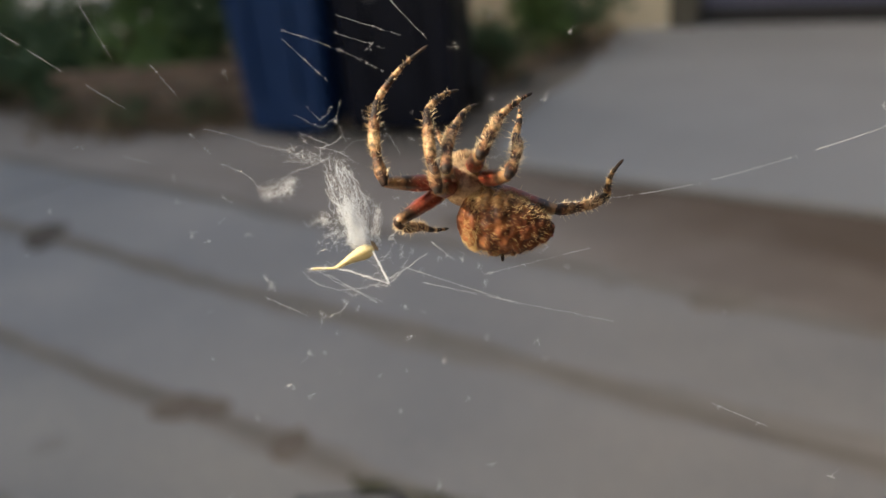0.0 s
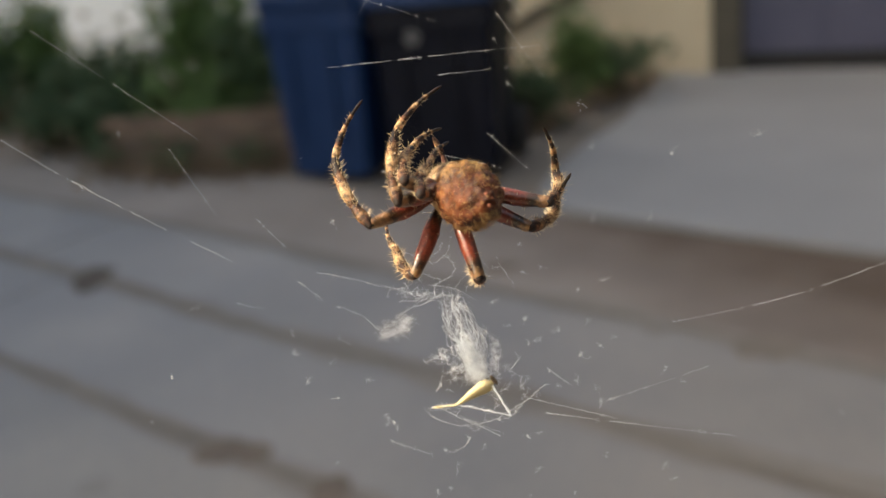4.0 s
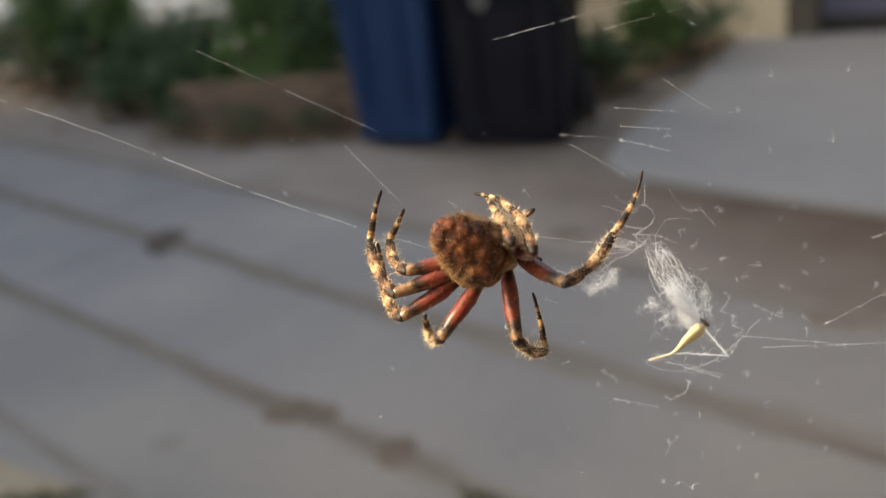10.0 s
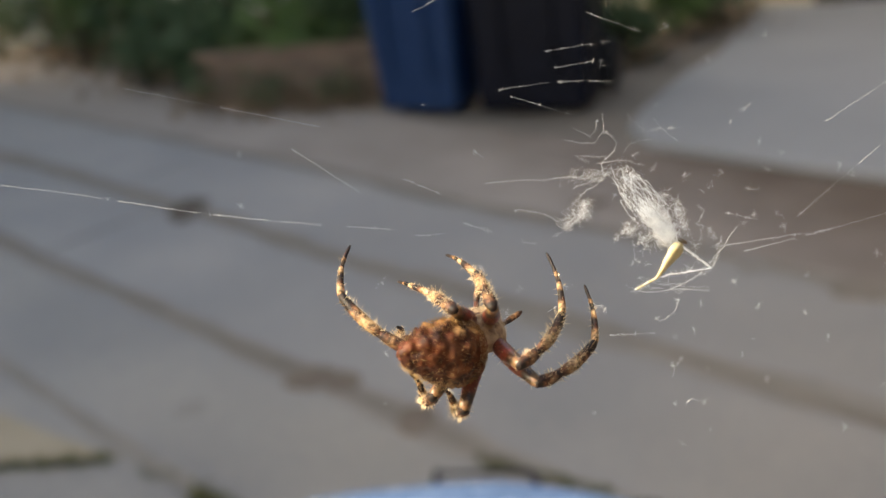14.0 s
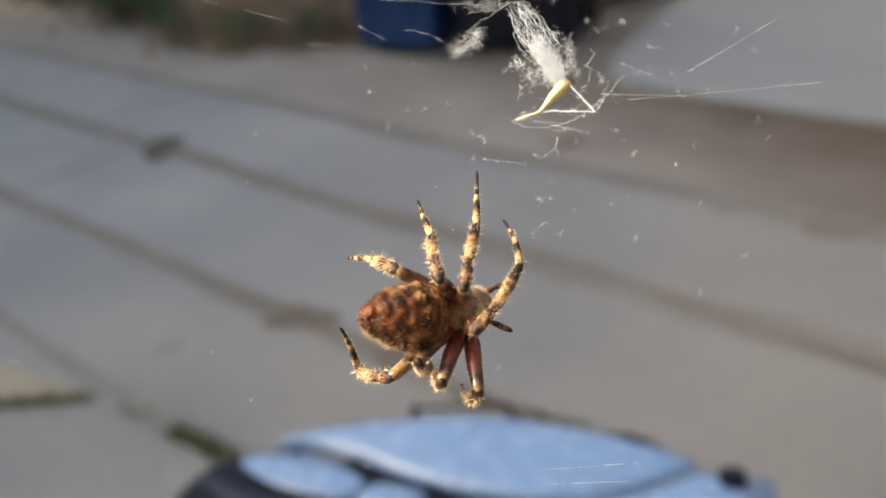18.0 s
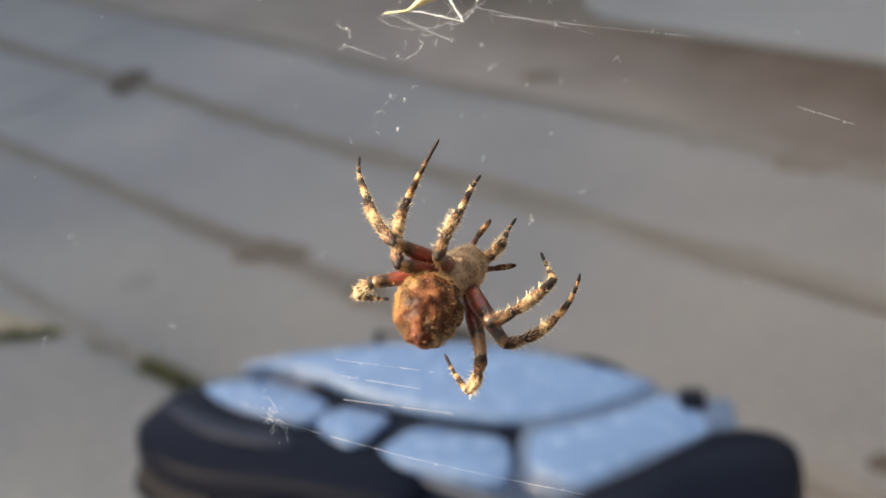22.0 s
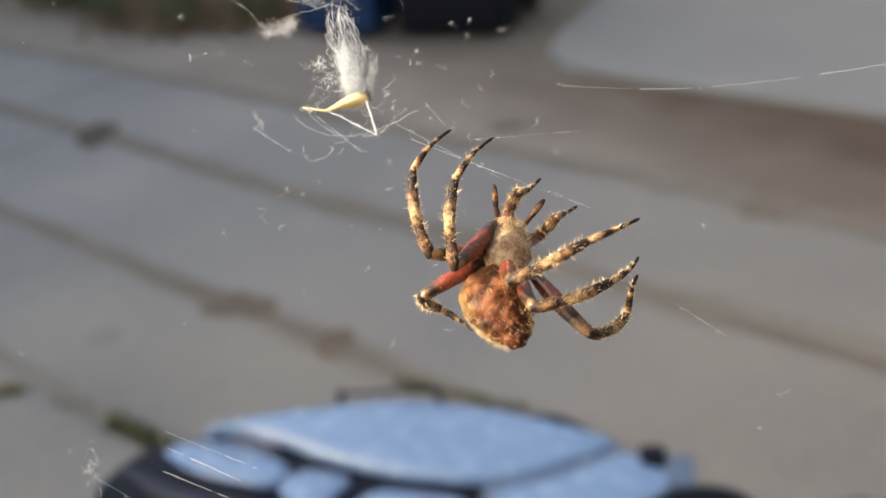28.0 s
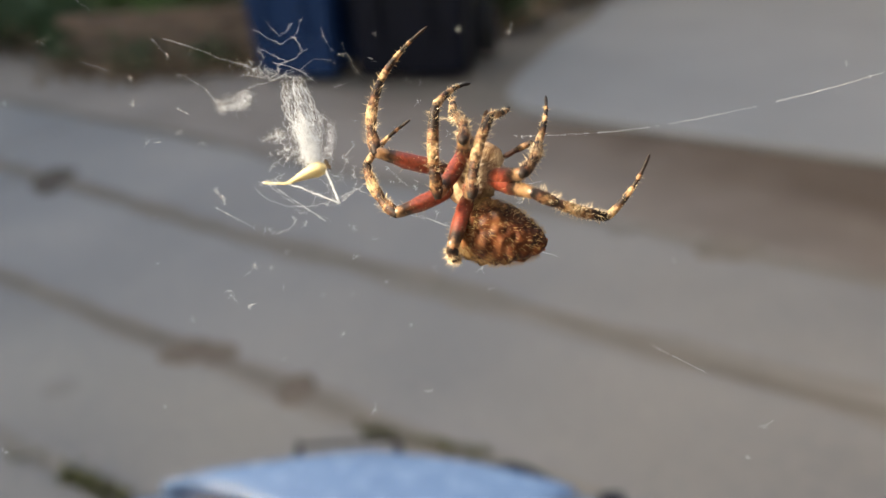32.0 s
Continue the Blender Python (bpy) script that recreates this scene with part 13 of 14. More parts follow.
    walk(legs["H"][1], [
        (0, pose(-0.00655, -0.00082, -0.00650, -59.6, -43.0, 179.0)), (0.25, pose(-0.00746, 0.00037, -0.00617, -50.9, -62.4, 151.8)), (0.5, pose(-0.00829, 0.00170, -0.00559, -66.1, -50.7, 156.0)),
        (0.75, pose(-0.00898, 0.00313, -0.00470, -68.5, -43.4, 148.8)), (1, pose(-0.00947, 0.00459, -0.00347, -64.9, -43.8, 137.8)), (1.5, pose(-0.00830, 0.00311, -0.00517, -57.7, -23.5, 137.1)),
        (2, pose(-0.00716, 0.00089, -0.00618, -49.7, -3.6, 141.7)), (2.5, pose(-0.00150, -0.00514, -0.00877, -46.9, -0.5, -179.3)), (3, pose(0.00726, -0.00550, -0.00633, -22.6, -4.2, -143.2)),
        (3.5, pose(0.00611, -0.00542, -0.00688, -23.5, 4.3, -143.7)), (4, pose(0.00488, -0.00525, -0.00737, -24.8, 11.1, -148.7)), (4.5, pose(0.00359, -0.00500, -0.00776, -27.2, 17.4, -154.9)),
        (5, pose(0.00228, -0.00465, -0.00805, -30.6, 23.2, -161.9)), (5.5, pose(0.00099, -0.00423, -0.00821, -35.2, 28.0, -169.6)), (5.75, pose(0.00537, 0.00063, -0.00720, -22.8, 17.1, -128.5)),
        (6, pose(0.00295, 0.00551, -0.00625, -2.1, -2.9, -95.5)), (6.5, pose(0.00150, 0.00845, -0.00301, 7.5, 7.3, -66.5)), (7, pose(-0.00257, 0.00891, 0.00031, 18.4, 9.7, -36.4)),
        (7.5, pose(-0.00367, 0.00843, -0.00116, 16.9, -1.2, -9.7)), (8, pose(-0.00453, 0.00766, -0.00259, 9.9, -8.6, 18.1)), (8.5, pose(-0.00684, 0.00512, -0.00356, 12.7, 15.8, 51.2)),
        (9, pose(-0.00769, 0.00190, -0.00478, -23.0, 41.1, 18.8)), (9.5, pose(-0.00841, 0.00166, -0.00419, -11.1, 19.0, 60.0)), (10, pose(-0.00908, 0.00124, -0.00358, -24.9, -0.4, 86.2)),
        (10.5, pose(-0.00913, 0.00091, -0.00375, -25.6, 2.1, 89.5)), (11, pose(-0.00919, 0.00056, -0.00390, -26.6, 4.8, 92.6)), (11.5, pose(-0.00755, 0.00467, -0.00330, -19.3, 3.6, 64.1)),
        (12, pose(-0.00435, 0.00738, -0.00251, -13.5, 8.9, 32.8)), (12.5, pose(-0.00528, 0.00610, -0.00406, -24.9, 15.7, 35.1)), (13, pose(-0.00611, 0.00450, -0.00508, -35.2, 25.1, 38.3)),
        (13.25, pose(-0.00691, 0.00125, -0.00577, -39.5, 25.2, 64.3)), (13.5, pose(-0.00640, -0.00224, -0.00612, -45.4, 30.5, 90.4)), (14, pose(-0.00684, 0.00102, -0.00583, -35.5, 25.1, 64.9)),
        (14.5, pose(-0.00609, 0.00406, -0.00515, -26.0, 25.7, 36.5)), (15, pose(-0.00431, 0.00644, -0.00429, -21.2, 33.0, 6.0)), (15.5, pose(-0.00185, 0.00783, -0.00346, -25.1, 44.5, -26.4)),
        (16, pose(-0.00106, 0.00750, -0.00389, -24.7, 37.8, -14.0)), (16.5, pose(-0.00065, 0.00736, -0.00411, -22.5, 37.2, -11.7)), (17, pose(-0.00029, 0.00718, -0.00435, -21.3, 36.1, -10.6)),
        (17.5, pose(-0.00021, 0.00649, -0.00508, -21.9, 38.4, -19.4)), (18, pose(-0.00028, 0.00577, -0.00577, -24.2, 40.3, -30.0)), (18.25, pose(-0.00025, 0.00571, -0.00584, -29.4, 35.3, -27.8)),
        (18.5, pose(-0.00024, 0.00566, -0.00591, -34.7, 30.2, -25.4)), (18.75, pose(-0.00024, 0.00562, -0.00599, -40.0, 25.1, -22.9)), (19, pose(-0.00025, 0.00559, -0.00607, -45.2, 20.2, -20.0)),
        (19.5, pose(-0.00002, 0.00634, -0.00537, -39.5, 31.2, -24.9)), (20, pose(0.00019, 0.00703, -0.00460, -32.9, 43.4, -27.0)), (20.25, pose(0.00028, 0.00663, -0.00495, -25.3, 38.6, -25.1)),
        (20.5, pose(0.00039, 0.00621, -0.00529, -17.5, 33.9, -23.4)), (20.75, pose(0.00050, 0.00579, -0.00563, -9.7, 29.3, -21.6)), (21, pose(0.00063, 0.00537, -0.00595, -2.3, 24.9, -19.8)),
        (21.5, pose(0.00199, 0.00441, -0.00643, -8.2, 18.6, -44.8)), (22, pose(0.00361, 0.00370, -0.00662, -5.2, 15.9, -49.9)), (22.5, pose(0.00273, 0.00561, -0.00502, 16.6, -8.1, -24.3)),
        (23, pose(0.00115, 0.00691, -0.00434, 21.1, -42.0, -4.6)), (23.5, pose(-0.00116, 0.00682, -0.00471, 2.9, -38.0, 31.7)), (24, pose(-0.00346, 0.00608, -0.00487, 1.5, -29.2, 45.3)),
        (24.5, pose(-0.00380, 0.00632, -0.00461, -4.8, -36.7, 52.3)), (25, pose(-0.00412, 0.00654, -0.00436, -12.2, -43.2, 57.7)), (25.5, pose(-0.00283, 0.00654, -0.00447, 5.6, -38.0, 44.6)),
        (26, pose(-0.00240, 0.00656, -0.00452, 7.2, -37.5, 41.4)), (26.5, pose(-0.00196, 0.00657, -0.00457, 8.9, -36.9, 38.1)), (27, pose(-0.00152, 0.00657, -0.00460, 10.8, -36.2, 34.4)),
        (27.5, pose(-0.00108, 0.00657, -0.00462, 12.7, -35.4, 30.5)), (28, pose(0.00022, 0.00472, -0.00699, -48.2, -37.6, 30.1)), (28.5, pose(-0.00091, 0.00602, -0.00552, -13.4, -41.7, 31.2)),
        (29, pose(-0.00151, 0.00722, -0.00373, 0.2, -53.6, 56.8)), (29.5, pose(-0.00100, 0.00578, -0.00580, 2.0, -31.5, 33.5)), (30, pose(0.00012, 0.00414, -0.00749, -14.8, -19.5, 20.0)),
        (30.5, pose(-0.00273, 0.00560, -0.00572, -13.0, -34.2, 52.5)), (31, pose(-0.00535, 0.00623, -0.00324, -20.2, -55.4, 75.8)), (31.5, pose(-0.00128, 0.00803, -0.00037, 40.6, -47.2, 32.0)),
        (32, pose(0.00337, 0.00748, 0.00184, 73.3, -19.2, 22.4)),
    ])
    walk(legs["H"][2], [
        (0, pose(-0.00382, -0.00800, -0.00344, 141.5, -17.9, 149.4)), (0.25, pose(-0.00641, -0.00747, -0.00375, 134.9, -49.2, 137.6)), (0.5, pose(-0.00899, -0.00626, -0.00346, 98.7, -51.8, 164.3)),
        (0.75, pose(-0.01118, -0.00453, -0.00250, 69.7, -39.3, 175.2)), (1, pose(-0.01270, -0.00259, -0.00094, 51.5, -30.0, 167.6)), (1.5, pose(-0.01177, -0.00321, -0.00112, 69.6, -15.0, 170.0)),
        (2, pose(-0.01080, -0.00427, -0.00084, 86.1, -1.5, 179.6)), (2.5, pose(-0.00137, -0.01117, -0.00313, 107.0, -1.1, -163.7)), (3, pose(0.00961, -0.00771, 0.00129, 124.3, 4.5, -150.1)),
        (3.5, pose(0.00761, -0.00841, 0.00069, 124.9, 7.9, -148.8)), (4, pose(0.00545, -0.00897, 0.00000, 125.6, 10.5, -148.0)), (4.5, pose(0.00320, -0.00935, -0.00074, 126.2, 12.5, -147.7)),
        (5, pose(0.00093, -0.00953, -0.00151, 126.8, 13.8, -147.7)), (5.5, pose(-0.00126, -0.00950, -0.00224, 127.3, 14.7, -148.1)), (5.75, pose(0.00649, -0.00312, 0.00009, 85.1, 21.2, -84.2)),
        (6, pose(0.00330, 0.00590, 0.00200, 27.2, 17.0, -46.5)), (6.5, pose(0.00092, 0.00706, 0.00512, 108.2, 6.8, -10.0)), (7, pose(-0.00305, 0.00602, 0.00804, -178.0, -7.8, 14.9)),
        (7.5, pose(-0.00424, 0.00610, 0.00676, 177.2, -9.6, 23.9)), (8, pose(-0.00524, 0.00593, 0.00546, 171.9, -10.0, 32.8)), (8.5, pose(-0.00404, 0.00569, 0.00421, 103.5, -14.4, 70.5)),
        (9, pose(-0.00399, 0.00657, 0.00095, 37.3, 8.9, 64.0)), (9.5, pose(-0.00847, 0.00475, 0.00348, 69.3, 22.3, 74.8)), (10, pose(-0.01256, 0.00141, 0.00392, 103.4, -1.5, 90.8)),
        (10.5, pose(-0.01270, 0.00122, 0.00371, 101.2, 0.7, 96.3)), (11, pose(-0.01291, 0.00101, 0.00347, 98.9, 3.5, 101.6)), (11.5, pose(-0.00980, 0.00631, 0.00449, 80.2, 5.5, 74.5)),
        (12, pose(-0.00435, 0.00967, 0.00544, 66.1, 11.9, 38.8)), (12.5, pose(-0.00562, 0.01012, 0.00316, 43.3, 20.6, 39.8)), (13, pose(-0.00681, 0.01002, 0.00104, 21.7, 30.8, 40.8)),
        (13.25, pose(-0.01048, 0.00597, 0.00001, 20.5, 33.6, 67.8)), (13.5, pose(-0.01231, 0.00067, -0.00111, 18.3, 42.1, 94.8)), (14, pose(-0.00998, 0.00564, 0.00027, 18.2, 34.1, 68.1)),
        (14.5, pose(-0.00566, 0.00889, 0.00155, 20.7, 31.5, 38.9)), (15, pose(-0.00045, 0.00985, 0.00218, 22.7, 35.6, 7.3)), (15.5, pose(0.00442, 0.00864, 0.00187, 20.3, 44.6, -26.4)),
        (16, pose(0.00425, 0.00973, 0.00204, 22.8, 47.0, -9.2)), (16.5, pose(0.00451, 0.00952, 0.00198, 38.4, 49.0, -0.6)), (17, pose(0.00473, 0.00929, 0.00188, 54.0, 47.9, 6.9)),
        (17.5, pose(0.00530, 0.00781, 0.00094, 43.7, 52.4, -3.9)), (18, pose(0.00564, 0.00626, -0.00001, 29.6, 56.0, -18.9)), (18.25, pose(0.00532, 0.00736, 0.00005, 14.5, 50.3, -23.1)),
        (18.5, pose(0.00487, 0.00844, -0.00003, 1.0, 43.4, -25.2)), (18.75, pose(0.00431, 0.00947, -0.00025, -10.8, 35.9, -25.2)), (19, pose(0.00365, 0.01041, -0.00060, -20.9, 28.5, -23.4)),
        (19.5, pose(0.00519, 0.00973, 0.00008, -5.0, 43.0, -26.1)), (20, pose(0.00648, 0.00887, 0.00045, 15.0, 58.6, -21.5)), (20.25, pose(0.00600, 0.00785, 0.00089, 13.2, 53.4, -20.7)),
        (20.5, pose(0.00541, 0.00675, 0.00125, 11.4, 48.3, -19.9)), (20.75, pose(0.00473, 0.00562, 0.00148, 9.6, 43.1, -19.0)), (21, pose(0.00401, 0.00450, 0.00155, 7.8, 38.1, -17.8)),
        (21.5, pose(0.00468, 0.00340, 0.00132, -9.4, 25.6, -46.1)), (22, pose(0.00563, 0.00246, 0.00130, -7.3, 13.4, -49.6)), (22.5, pose(0.00074, 0.00391, 0.00283, 8.4, -11.3, -22.0)),
        (23, pose(-0.00423, 0.00436, 0.00140, 0.5, -42.3, 6.6)), (23.5, pose(-0.00527, 0.00379, 0.00180, -16.9, -40.0, 32.4)), (24, pose(-0.00614, 0.00305, 0.00234, -26.7, -36.2, 49.3)),
        (24.5, pose(-0.00736, 0.00284, 0.00199, -28.4, -44.0, 57.1)), (25, pose(-0.00855, 0.00280, 0.00154, -34.4, -52.8, 66.4)), (25.5, pose(-0.00588, 0.00240, 0.00202, -34.1, -47.6, 52.5)),
        (26, pose(-0.00546, 0.00247, 0.00198, -24.2, -45.1, 45.7)), (26.5, pose(-0.00503, 0.00253, 0.00196, -15.3, -41.4, 39.6)), (27, pose(-0.00461, 0.00259, 0.00195, -7.6, -36.9, 34.5)),
        (27.5, pose(-0.00419, 0.00263, 0.00195, -1.2, -31.8, 30.4)), (28, pose(-0.00579, 0.00836, -0.00262, -21.0, -43.9, 33.1)), (28.5, pose(-0.00647, 0.00489, 0.00049, -2.6, -48.3, 31.6)),
        (29, pose(-0.00514, 0.00163, 0.00117, -8.5, -56.1, 57.4)), (29.5, pose(-0.00444, 0.00316, 0.00124, -16.0, -36.3, 35.1)), (30, pose(-0.00311, 0.00522, 0.00005, -39.6, -23.9, 23.8)),
        (30.5, pose(-0.00697, 0.00314, 0.00094, -27.7, -32.4, 51.4)), (31, pose(-0.00969, 0.00074, 0.00116, -22.1, -52.3, 73.5)), (31.5, pose(-0.00233, 0.00103, 0.00390, 38.7, -47.6, 30.1)),
        (32, pose(0.00566, -0.00014, 0.00409, 74.9, -21.2, 17.4)),
    ])
    walk(web, [
        (0, pose(0.01334, 0.10554, 1.58369, 67.42, 5.05, -8.32)), (0.5, pose(0.01484, 0.10423, 1.58222, 68.01, 3.43, -7.75)), (1, pose(0.01633, 0.10293, 1.58076, 69.23, 1.91, -6.85)),
        (1.5, pose(0.01471, 0.10289, 1.58106, 70.26, 2.88, -6.95)), (2, pose(0.01308, 0.10285, 1.58136, 70.74, 3.93, -6.55)), (2.5, pose(0.01364, 0.10167, 1.57989, 70.64, 3.58, -6.03)),
        (3, pose(0.01420, 0.10050, 1.57842, 70.52, 3.20, -5.58)), (3.5, pose(0.01426, 0.10083, 1.57922, 70.32, 2.26, -4.94)), (4, pose(0.01433, 0.10115, 1.58002, 70.37, 1.36, -4.22)),
        (4.5, pose(0.01440, 0.10147, 1.58082, 70.47, 0.55, -3.07)), (5, pose(0.01446, 0.10180, 1.58162, 70.56, -0.25, -1.91)), (5.5, pose(0.01453, 0.10212, 1.58242, 70.60, -1.16, -1.20)),
        (6, pose(0.01693, 0.10019, 1.57494, 71.99, -0.64, 0.27)), (6.5, pose(0.01683, 0.10062, 1.57635, 72.74, -1.19, 0.30)), (7, pose(0.01672, 0.10105, 1.57777, 71.73, -1.63, 0.91)),
        (7.5, pose(0.01689, 0.10086, 1.57807, 70.62, -1.83, 0.09)), (8, pose(0.01705, 0.10068, 1.57836, 69.89, -1.86, -0.05)), (8.5, pose(0.01539, 0.10108, 1.57882, 68.99, -5.40, 2.17)),
        (9, pose(0.01372, 0.10148, 1.57928, 68.45, -9.13, 3.57)), (9.5, pose(0.01619, 0.10142, 1.57850, 68.52, -7.78, 2.87)), (10, pose(0.01866, 0.10135, 1.57772, 68.66, -6.29, 2.71)),
        (10.5, pose(0.01783, 0.10217, 1.57848, 68.81, -6.11, 2.83)), (11, pose(0.01701, 0.10299, 1.57924, 68.37, -5.84, 3.37)), (11.5, pose(0.01810, 0.10320, 1.57911, 67.92, -8.14, 4.76)),
        (12, pose(0.01919, 0.10341, 1.57898, 67.19, -10.50, 5.89)), (12.5, pose(0.01780, 0.10314, 1.57872, 67.18, -9.31, 5.53)), (13, pose(0.01642, 0.10287, 1.57846, 67.26, -8.16, 5.05)),
        (13.5, pose(0.01597, 0.10374, 1.57842, 66.32, -17.54, 9.48)), (14, pose(0.01691, 0.10431, 1.57971, 65.95, -17.66, 9.62)), (14.5, pose(0.01785, 0.10489, 1.58100, 65.15, -17.76, 9.85)),
        (15, pose(0.01880, 0.10546, 1.58229, 64.36, -17.85, 10.09)), (15.5, pose(0.01974, 0.10603, 1.58358, 63.99, -17.97, 10.24)), (16, pose(0.01835, 0.10804, 1.58755, 63.60, -17.84, 10.45)),
        (16.5, pose(0.01577, 0.10829, 1.58825, 63.18, -15.42, 9.30)), (17, pose(0.01318, 0.10855, 1.58896, 62.98, -13.18, 7.49)), (17.5, pose(0.01028, 0.10916, 1.58817, 63.06, -11.08, 5.95)),
        (18, pose(0.00738, 0.10977, 1.58738, 63.13, -8.74, 5.36)), (18.5, pose(0.00908, 0.11103, 1.58694, 62.35, -9.00, 5.86)), (19, pose(0.01079, 0.11230, 1.58650, 61.41, -9.40, 5.82)),
        (19.5, pose(0.00914, 0.11285, 1.58481, 60.45, -12.49, 7.93)), (20, pose(0.00749, 0.11339, 1.58311, 59.59, -15.64, 9.76)), (20.5, pose(0.00712, 0.11397, 1.58109, 59.99, -9.04, 5.97)),
        (21, pose(0.00675, 0.11455, 1.57906, 60.26, -2.46, 2.15)), (21.5, pose(0.00642, 0.11405, 1.57674, 59.73, -0.65, 0.89)), (22, pose(0.00609, 0.11355, 1.57442, 59.63, 1.03, -0.90)),
        (22.5, pose(0.00752, 0.11275, 1.57469, 60.17, 6.87, -4.80)), (23, pose(0.00896, 0.11196, 1.57496, 60.72, 12.93, -8.21)), (23.5, pose(0.00881, 0.11214, 1.57530, 61.18, 12.70, -8.10)),
        (24, pose(0.00867, 0.11231, 1.57564, 59.71, 12.04, -8.56)), (24.5, pose(0.01063, 0.11239, 1.57708, 59.67, 14.22, -9.56)), (25, pose(0.01259, 0.11246, 1.57851, 59.63, 16.31, -10.98)),
        (25.5, pose(0.00922, 0.11293, 1.57984, 59.80, 16.37, -10.84)), (26, pose(0.01103, 0.11228, 1.58062, 60.04, 15.65, -10.48)), (26.5, pose(0.01284, 0.11162, 1.58140, 60.43, 14.92, -10.19)),
        (27, pose(0.01466, 0.11096, 1.58219, 60.80, 14.18, -9.92)), (27.5, pose(0.01647, 0.11030, 1.58297, 61.03, 13.45, -9.58)), (28, pose(0.01428, 0.10949, 1.58218, 61.32, 13.69, -9.85)),
        (28.5, pose(0.01452, 0.10949, 1.58269, 61.24, 13.67, -10.41)), (29, pose(0.01476, 0.10950, 1.58320, 61.22, 13.64, -11.04)), (29.5, pose(0.01529, 0.10979, 1.58536, 61.85, 12.45, -10.61)),
        (30, pose(0.01583, 0.11007, 1.58751, 62.23, 11.41, -9.40)), (30.5, pose(0.01565, 0.10895, 1.58664, 62.69, 12.25, -9.29)), (31, pose(0.01548, 0.10782, 1.58577, 62.93, 12.77, -10.33)),
        (31.5, pose(0.01756, 0.10787, 1.58725, 63.51, 10.72, -10.09)), (32, pose(0.01964, 0.10792, 1.58873, 64.06, 8.77, -9.49)),
    ])
    walk(wad, [
        (0, pose(0.00022, 0.00009, 0, 0, 0, -2.3)), (1, pose(0.00031, 0.00012, 0, 0, 0, -3.2)), (2, pose(0.00026, 0.00011, 0, 0, 0, -2.7)), (3, pose(0.00029, 0.00011, 0, 0, 0, -3.0)),
        (3.5, pose(0.00031, 0.00012, 0, 0, 0, -3.3)), (5.5, pose(0.00042, 0.00016, 0, 0, 0, -4.4)), (6, pose(0.00042, 0.00016, 0, 0, 0, -4.4)), (7, pose(0.00045, 0.00017, 0, 0, 0, -4.7)),
        (8, pose(0.00045, 0.00017, 0, 0, 0, -4.6)), (9, pose(0.00066, 0.00024, 0, 0, 0, -6.8)), (10, pose(0.00058, 0.00021, 0, 0, 0, -6.0)), (11, pose(0.00057, 0.00021, 0, 0, 0, -5.9)),
        (12, pose(0.00071, 0.00025, 0, 0, 0, -7.3)), (13, pose(0.00065, 0.00023, 0, 0, 0, -6.6)), (13.5, pose(0.00092, 0.00031, 0, 0, 0, -9.4)), (15.5, pose(0.00094, 0.00031, 0, 0, 0, -9.6)),
        (16, pose(0.00094, 0.00031, 0, 0, 0, -9.6)), (17, pose(0.00079, 0.00027, 0, 0, 0, -8.1)), (18, pose(0.00066, 0.00024, 0, 0, 0, -6.8)), (19, pose(0.00068, 0.00024, 0, 0, 0, -7.0)),
        (20, pose(0.00088, 0.00030, 0, 0, 0, -9.0)), (21, pose(0.00047, 0.00018, 0, 0, 0, -4.9)), (22, pose(0.00036, 0.00014, 0, 0, 0, -3.7)), (23, pose(0.00001, 0.00000, 0, 0, 0, -0.1)),
        (24, pose(0.00002, 0.00001, 0, 0, 0, -0.2)), (25, pose(-0.00010, -0.00004, 0, 0, 0, 1.1)), (25.5, pose(-0.00010, -0.00004, 0, 0, 0, 1.1)), (27.5, pose(-0.00002, -0.00001, 0, 0, 0, 0.2)),
        (28, pose(-0.00002, -0.00001, 0, 0, 0, 0.3)), (29, pose(-0.00003, -0.00001, 0, 0, 0, 0.3)), (30, pose(0.00004, 0.00002, 0, 0, 0, -0.4)), (31, pose(0.00000, 0.00000, 0, 0, 0, -0.0)),
        (32, pose(0.00011, 0.00005, 0, 0, 0, -1.2)),
    ])
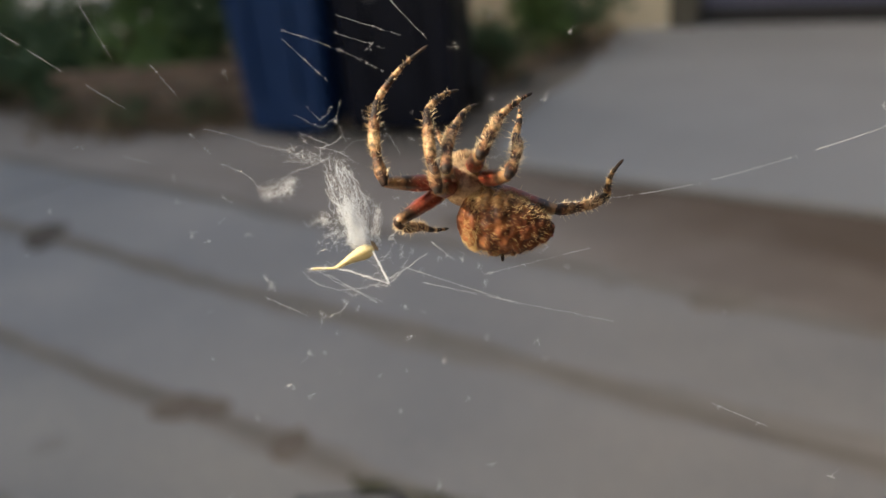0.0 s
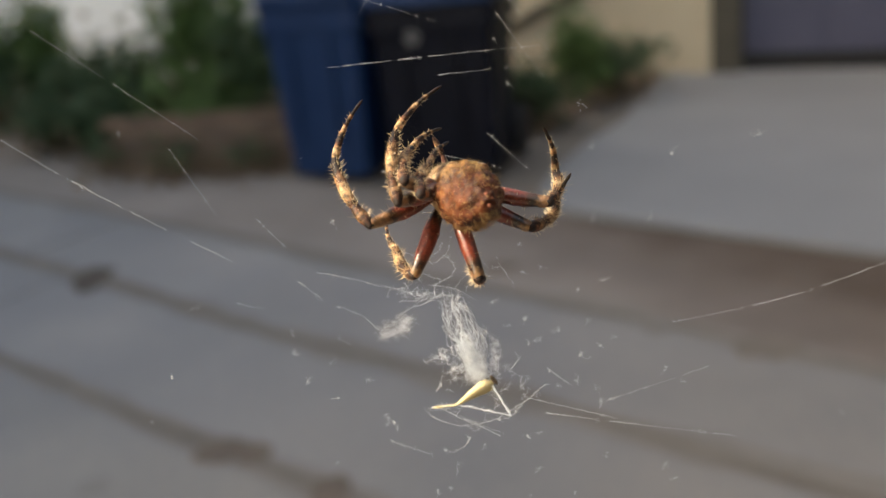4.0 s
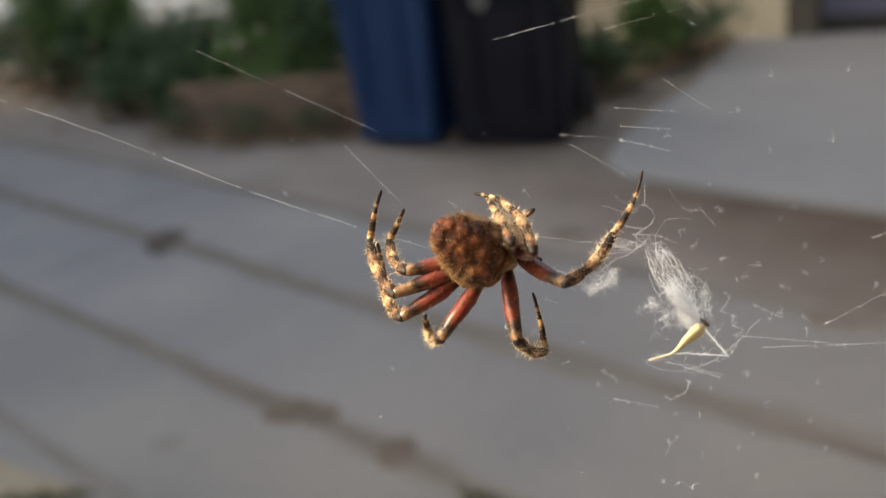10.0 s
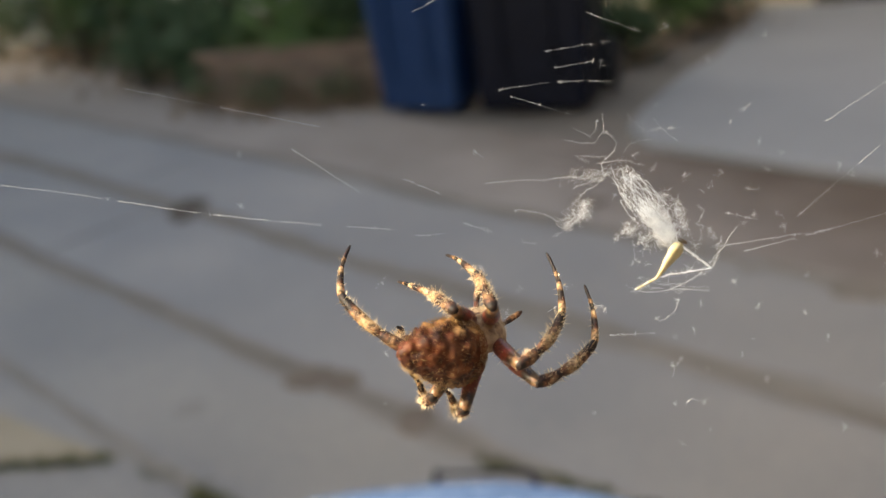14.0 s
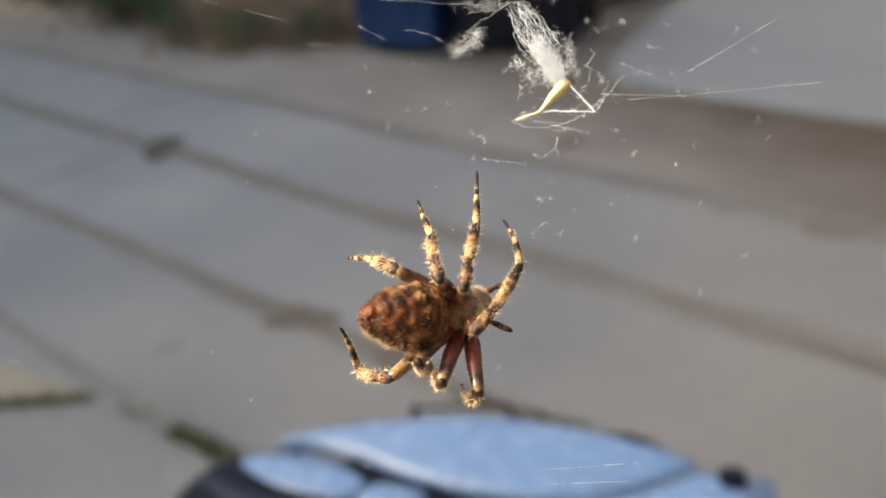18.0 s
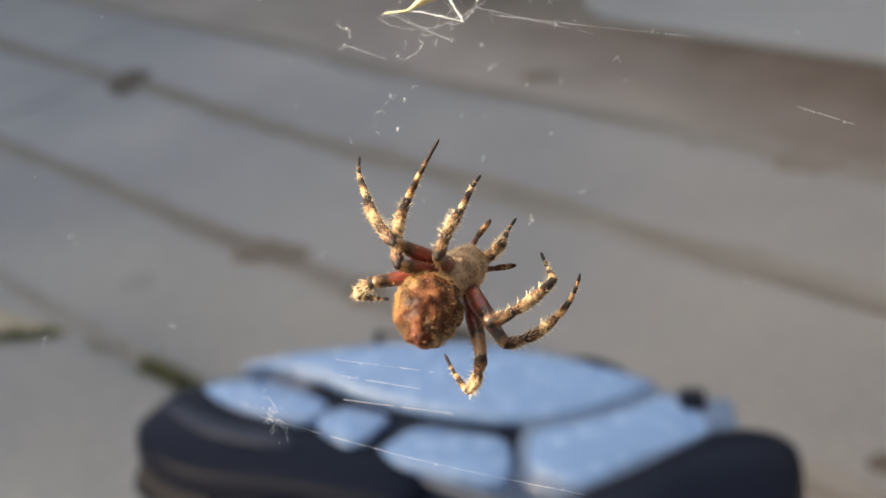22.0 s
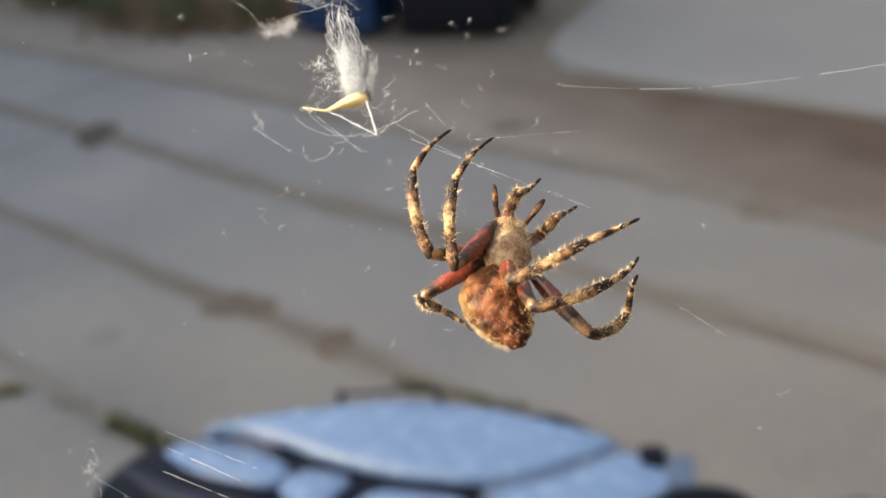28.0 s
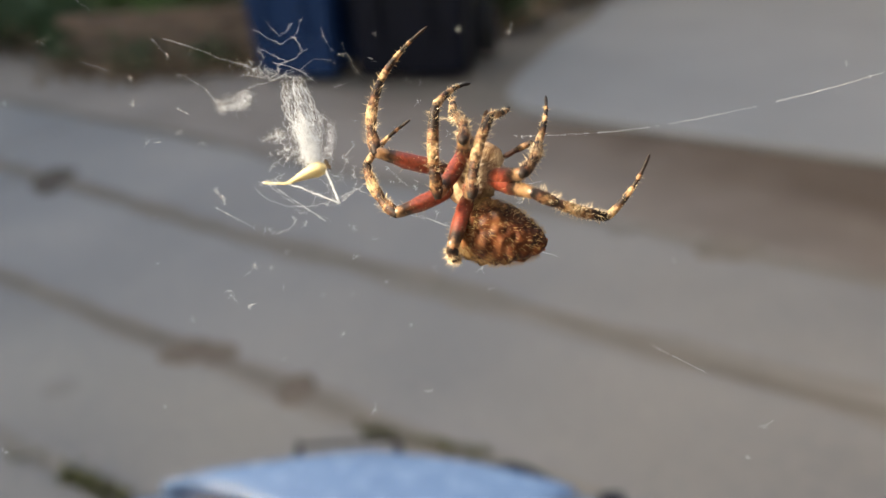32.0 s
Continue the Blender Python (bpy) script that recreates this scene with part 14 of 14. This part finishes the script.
    walk(leaf_bit, [
        (0, pose(0.01334, 0.10554, 1.58369, 67.42, 5.05, -8.32)), (0.5, pose(0.01484, 0.10423, 1.58222, 68.01, 3.43, -7.75)), (1, pose(0.01633, 0.10293, 1.58076, 69.23, 1.91, -6.85)),
        (1.5, pose(0.01471, 0.10289, 1.58106, 70.26, 2.88, -6.95)), (2, pose(0.01308, 0.10285, 1.58136, 70.74, 3.93, -6.55)), (2.5, pose(0.01364, 0.10167, 1.57989, 70.64, 3.58, -6.03)),
        (3, pose(0.01420, 0.10050, 1.57842, 70.52, 3.20, -5.58)), (3.5, pose(0.01426, 0.10083, 1.57922, 70.32, 2.26, -4.94)), (4, pose(0.01433, 0.10115, 1.58002, 70.37, 1.36, -4.22)),
        (4.5, pose(0.01440, 0.10147, 1.58082, 70.47, 0.55, -3.07)), (5, pose(0.01446, 0.10180, 1.58162, 70.56, -0.25, -1.91)), (5.5, pose(0.01453, 0.10212, 1.58242, 70.60, -1.16, -1.20)),
        (6, pose(0.01693, 0.10019, 1.57494, 71.99, -0.64, 0.27)), (6.5, pose(0.01683, 0.10062, 1.57635, 72.74, -1.19, 0.30)), (7, pose(0.01672, 0.10105, 1.57777, 71.73, -1.63, 0.91)),
        (7.5, pose(0.01689, 0.10086, 1.57807, 70.62, -1.83, 0.09)), (8, pose(0.01705, 0.10068, 1.57836, 69.89, -1.86, -0.05)), (8.5, pose(0.01539, 0.10108, 1.57882, 68.99, -5.40, 2.17)),
        (9, pose(0.01372, 0.10148, 1.57928, 68.45, -9.13, 3.57)), (9.5, pose(0.01619, 0.10142, 1.57850, 68.52, -7.78, 2.87)), (10, pose(0.01866, 0.10135, 1.57772, 68.66, -6.29, 2.71)),
        (10.5, pose(0.01783, 0.10217, 1.57848, 68.81, -6.11, 2.83)), (11, pose(0.01701, 0.10299, 1.57924, 68.37, -5.84, 3.37)), (11.5, pose(0.01810, 0.10320, 1.57911, 67.92, -8.14, 4.76)),
        (12, pose(0.01919, 0.10341, 1.57898, 67.19, -10.50, 5.89)), (12.5, pose(0.01780, 0.10314, 1.57872, 67.18, -9.31, 5.53)), (13, pose(0.01642, 0.10287, 1.57846, 67.26, -8.16, 5.05)),
        (13.5, pose(0.01597, 0.10374, 1.57842, 66.32, -17.54, 9.48)), (14, pose(0.01691, 0.10431, 1.57971, 65.95, -17.66, 9.62)), (14.5, pose(0.01785, 0.10489, 1.58100, 65.15, -17.76, 9.85)),
        (15, pose(0.01880, 0.10546, 1.58229, 64.36, -17.85, 10.09)), (15.5, pose(0.01974, 0.10603, 1.58358, 63.99, -17.97, 10.24)), (16, pose(0.01835, 0.10804, 1.58755, 63.60, -17.84, 10.45)),
        (16.5, pose(0.01577, 0.10829, 1.58825, 63.18, -15.42, 9.30)), (17, pose(0.01318, 0.10855, 1.58896, 62.98, -13.18, 7.49)), (17.5, pose(0.01028, 0.10916, 1.58817, 63.06, -11.08, 5.95)),
        (18, pose(0.00738, 0.10977, 1.58738, 63.13, -8.74, 5.36)), (18.5, pose(0.00908, 0.11103, 1.58694, 62.35, -9.00, 5.86)), (19, pose(0.01079, 0.11230, 1.58650, 61.41, -9.40, 5.82)),
        (19.5, pose(0.00914, 0.11285, 1.58481, 60.45, -12.49, 7.93)), (20, pose(0.00749, 0.11339, 1.58311, 59.59, -15.64, 9.76)), (20.5, pose(0.00712, 0.11397, 1.58109, 59.99, -9.04, 5.97)),
        (21, pose(0.00675, 0.11455, 1.57906, 60.26, -2.46, 2.15)), (21.5, pose(0.00642, 0.11405, 1.57674, 59.73, -0.65, 0.89)), (22, pose(0.00609, 0.11355, 1.57442, 59.63, 1.03, -0.90)),
        (22.5, pose(0.00752, 0.11275, 1.57469, 60.17, 6.87, -4.80)), (23, pose(0.00896, 0.11196, 1.57496, 60.72, 12.93, -8.21)), (23.5, pose(0.00881, 0.11214, 1.57530, 61.18, 12.70, -8.10)),
        (24, pose(0.00867, 0.11231, 1.57564, 59.71, 12.04, -8.56)), (24.5, pose(0.01063, 0.11239, 1.57708, 59.67, 14.22, -9.56)), (25, pose(0.01259, 0.11246, 1.57851, 59.63, 16.31, -10.98)),
        (25.5, pose(0.00922, 0.11293, 1.57984, 59.80, 16.37, -10.84)), (26, pose(0.01103, 0.11228, 1.58062, 60.04, 15.65, -10.48)), (26.5, pose(0.01284, 0.11162, 1.58140, 60.43, 14.92, -10.19)),
        (27, pose(0.01466, 0.11096, 1.58219, 60.80, 14.18, -9.92)), (27.5, pose(0.01647, 0.11030, 1.58297, 61.03, 13.45, -9.58)), (28, pose(0.01428, 0.10949, 1.58218, 61.32, 13.69, -9.85)),
        (28.5, pose(0.01452, 0.10949, 1.58269, 61.24, 13.67, -10.41)), (29, pose(0.01476, 0.10950, 1.58320, 61.22, 13.64, -11.04)), (29.5, pose(0.01529, 0.10979, 1.58536, 61.85, 12.45, -10.61)),
        (30, pose(0.01583, 0.11007, 1.58751, 62.23, 11.41, -9.40)), (30.5, pose(0.01565, 0.10895, 1.58664, 62.69, 12.25, -9.29)), (31, pose(0.01548, 0.10782, 1.58577, 62.93, 12.77, -10.33)),
        (31.5, pose(0.01756, 0.10787, 1.58725, 63.51, 10.72, -10.09)), (32, pose(0.01964, 0.10792, 1.58873, 64.06, 8.77, -9.49)),
    ])


motions()
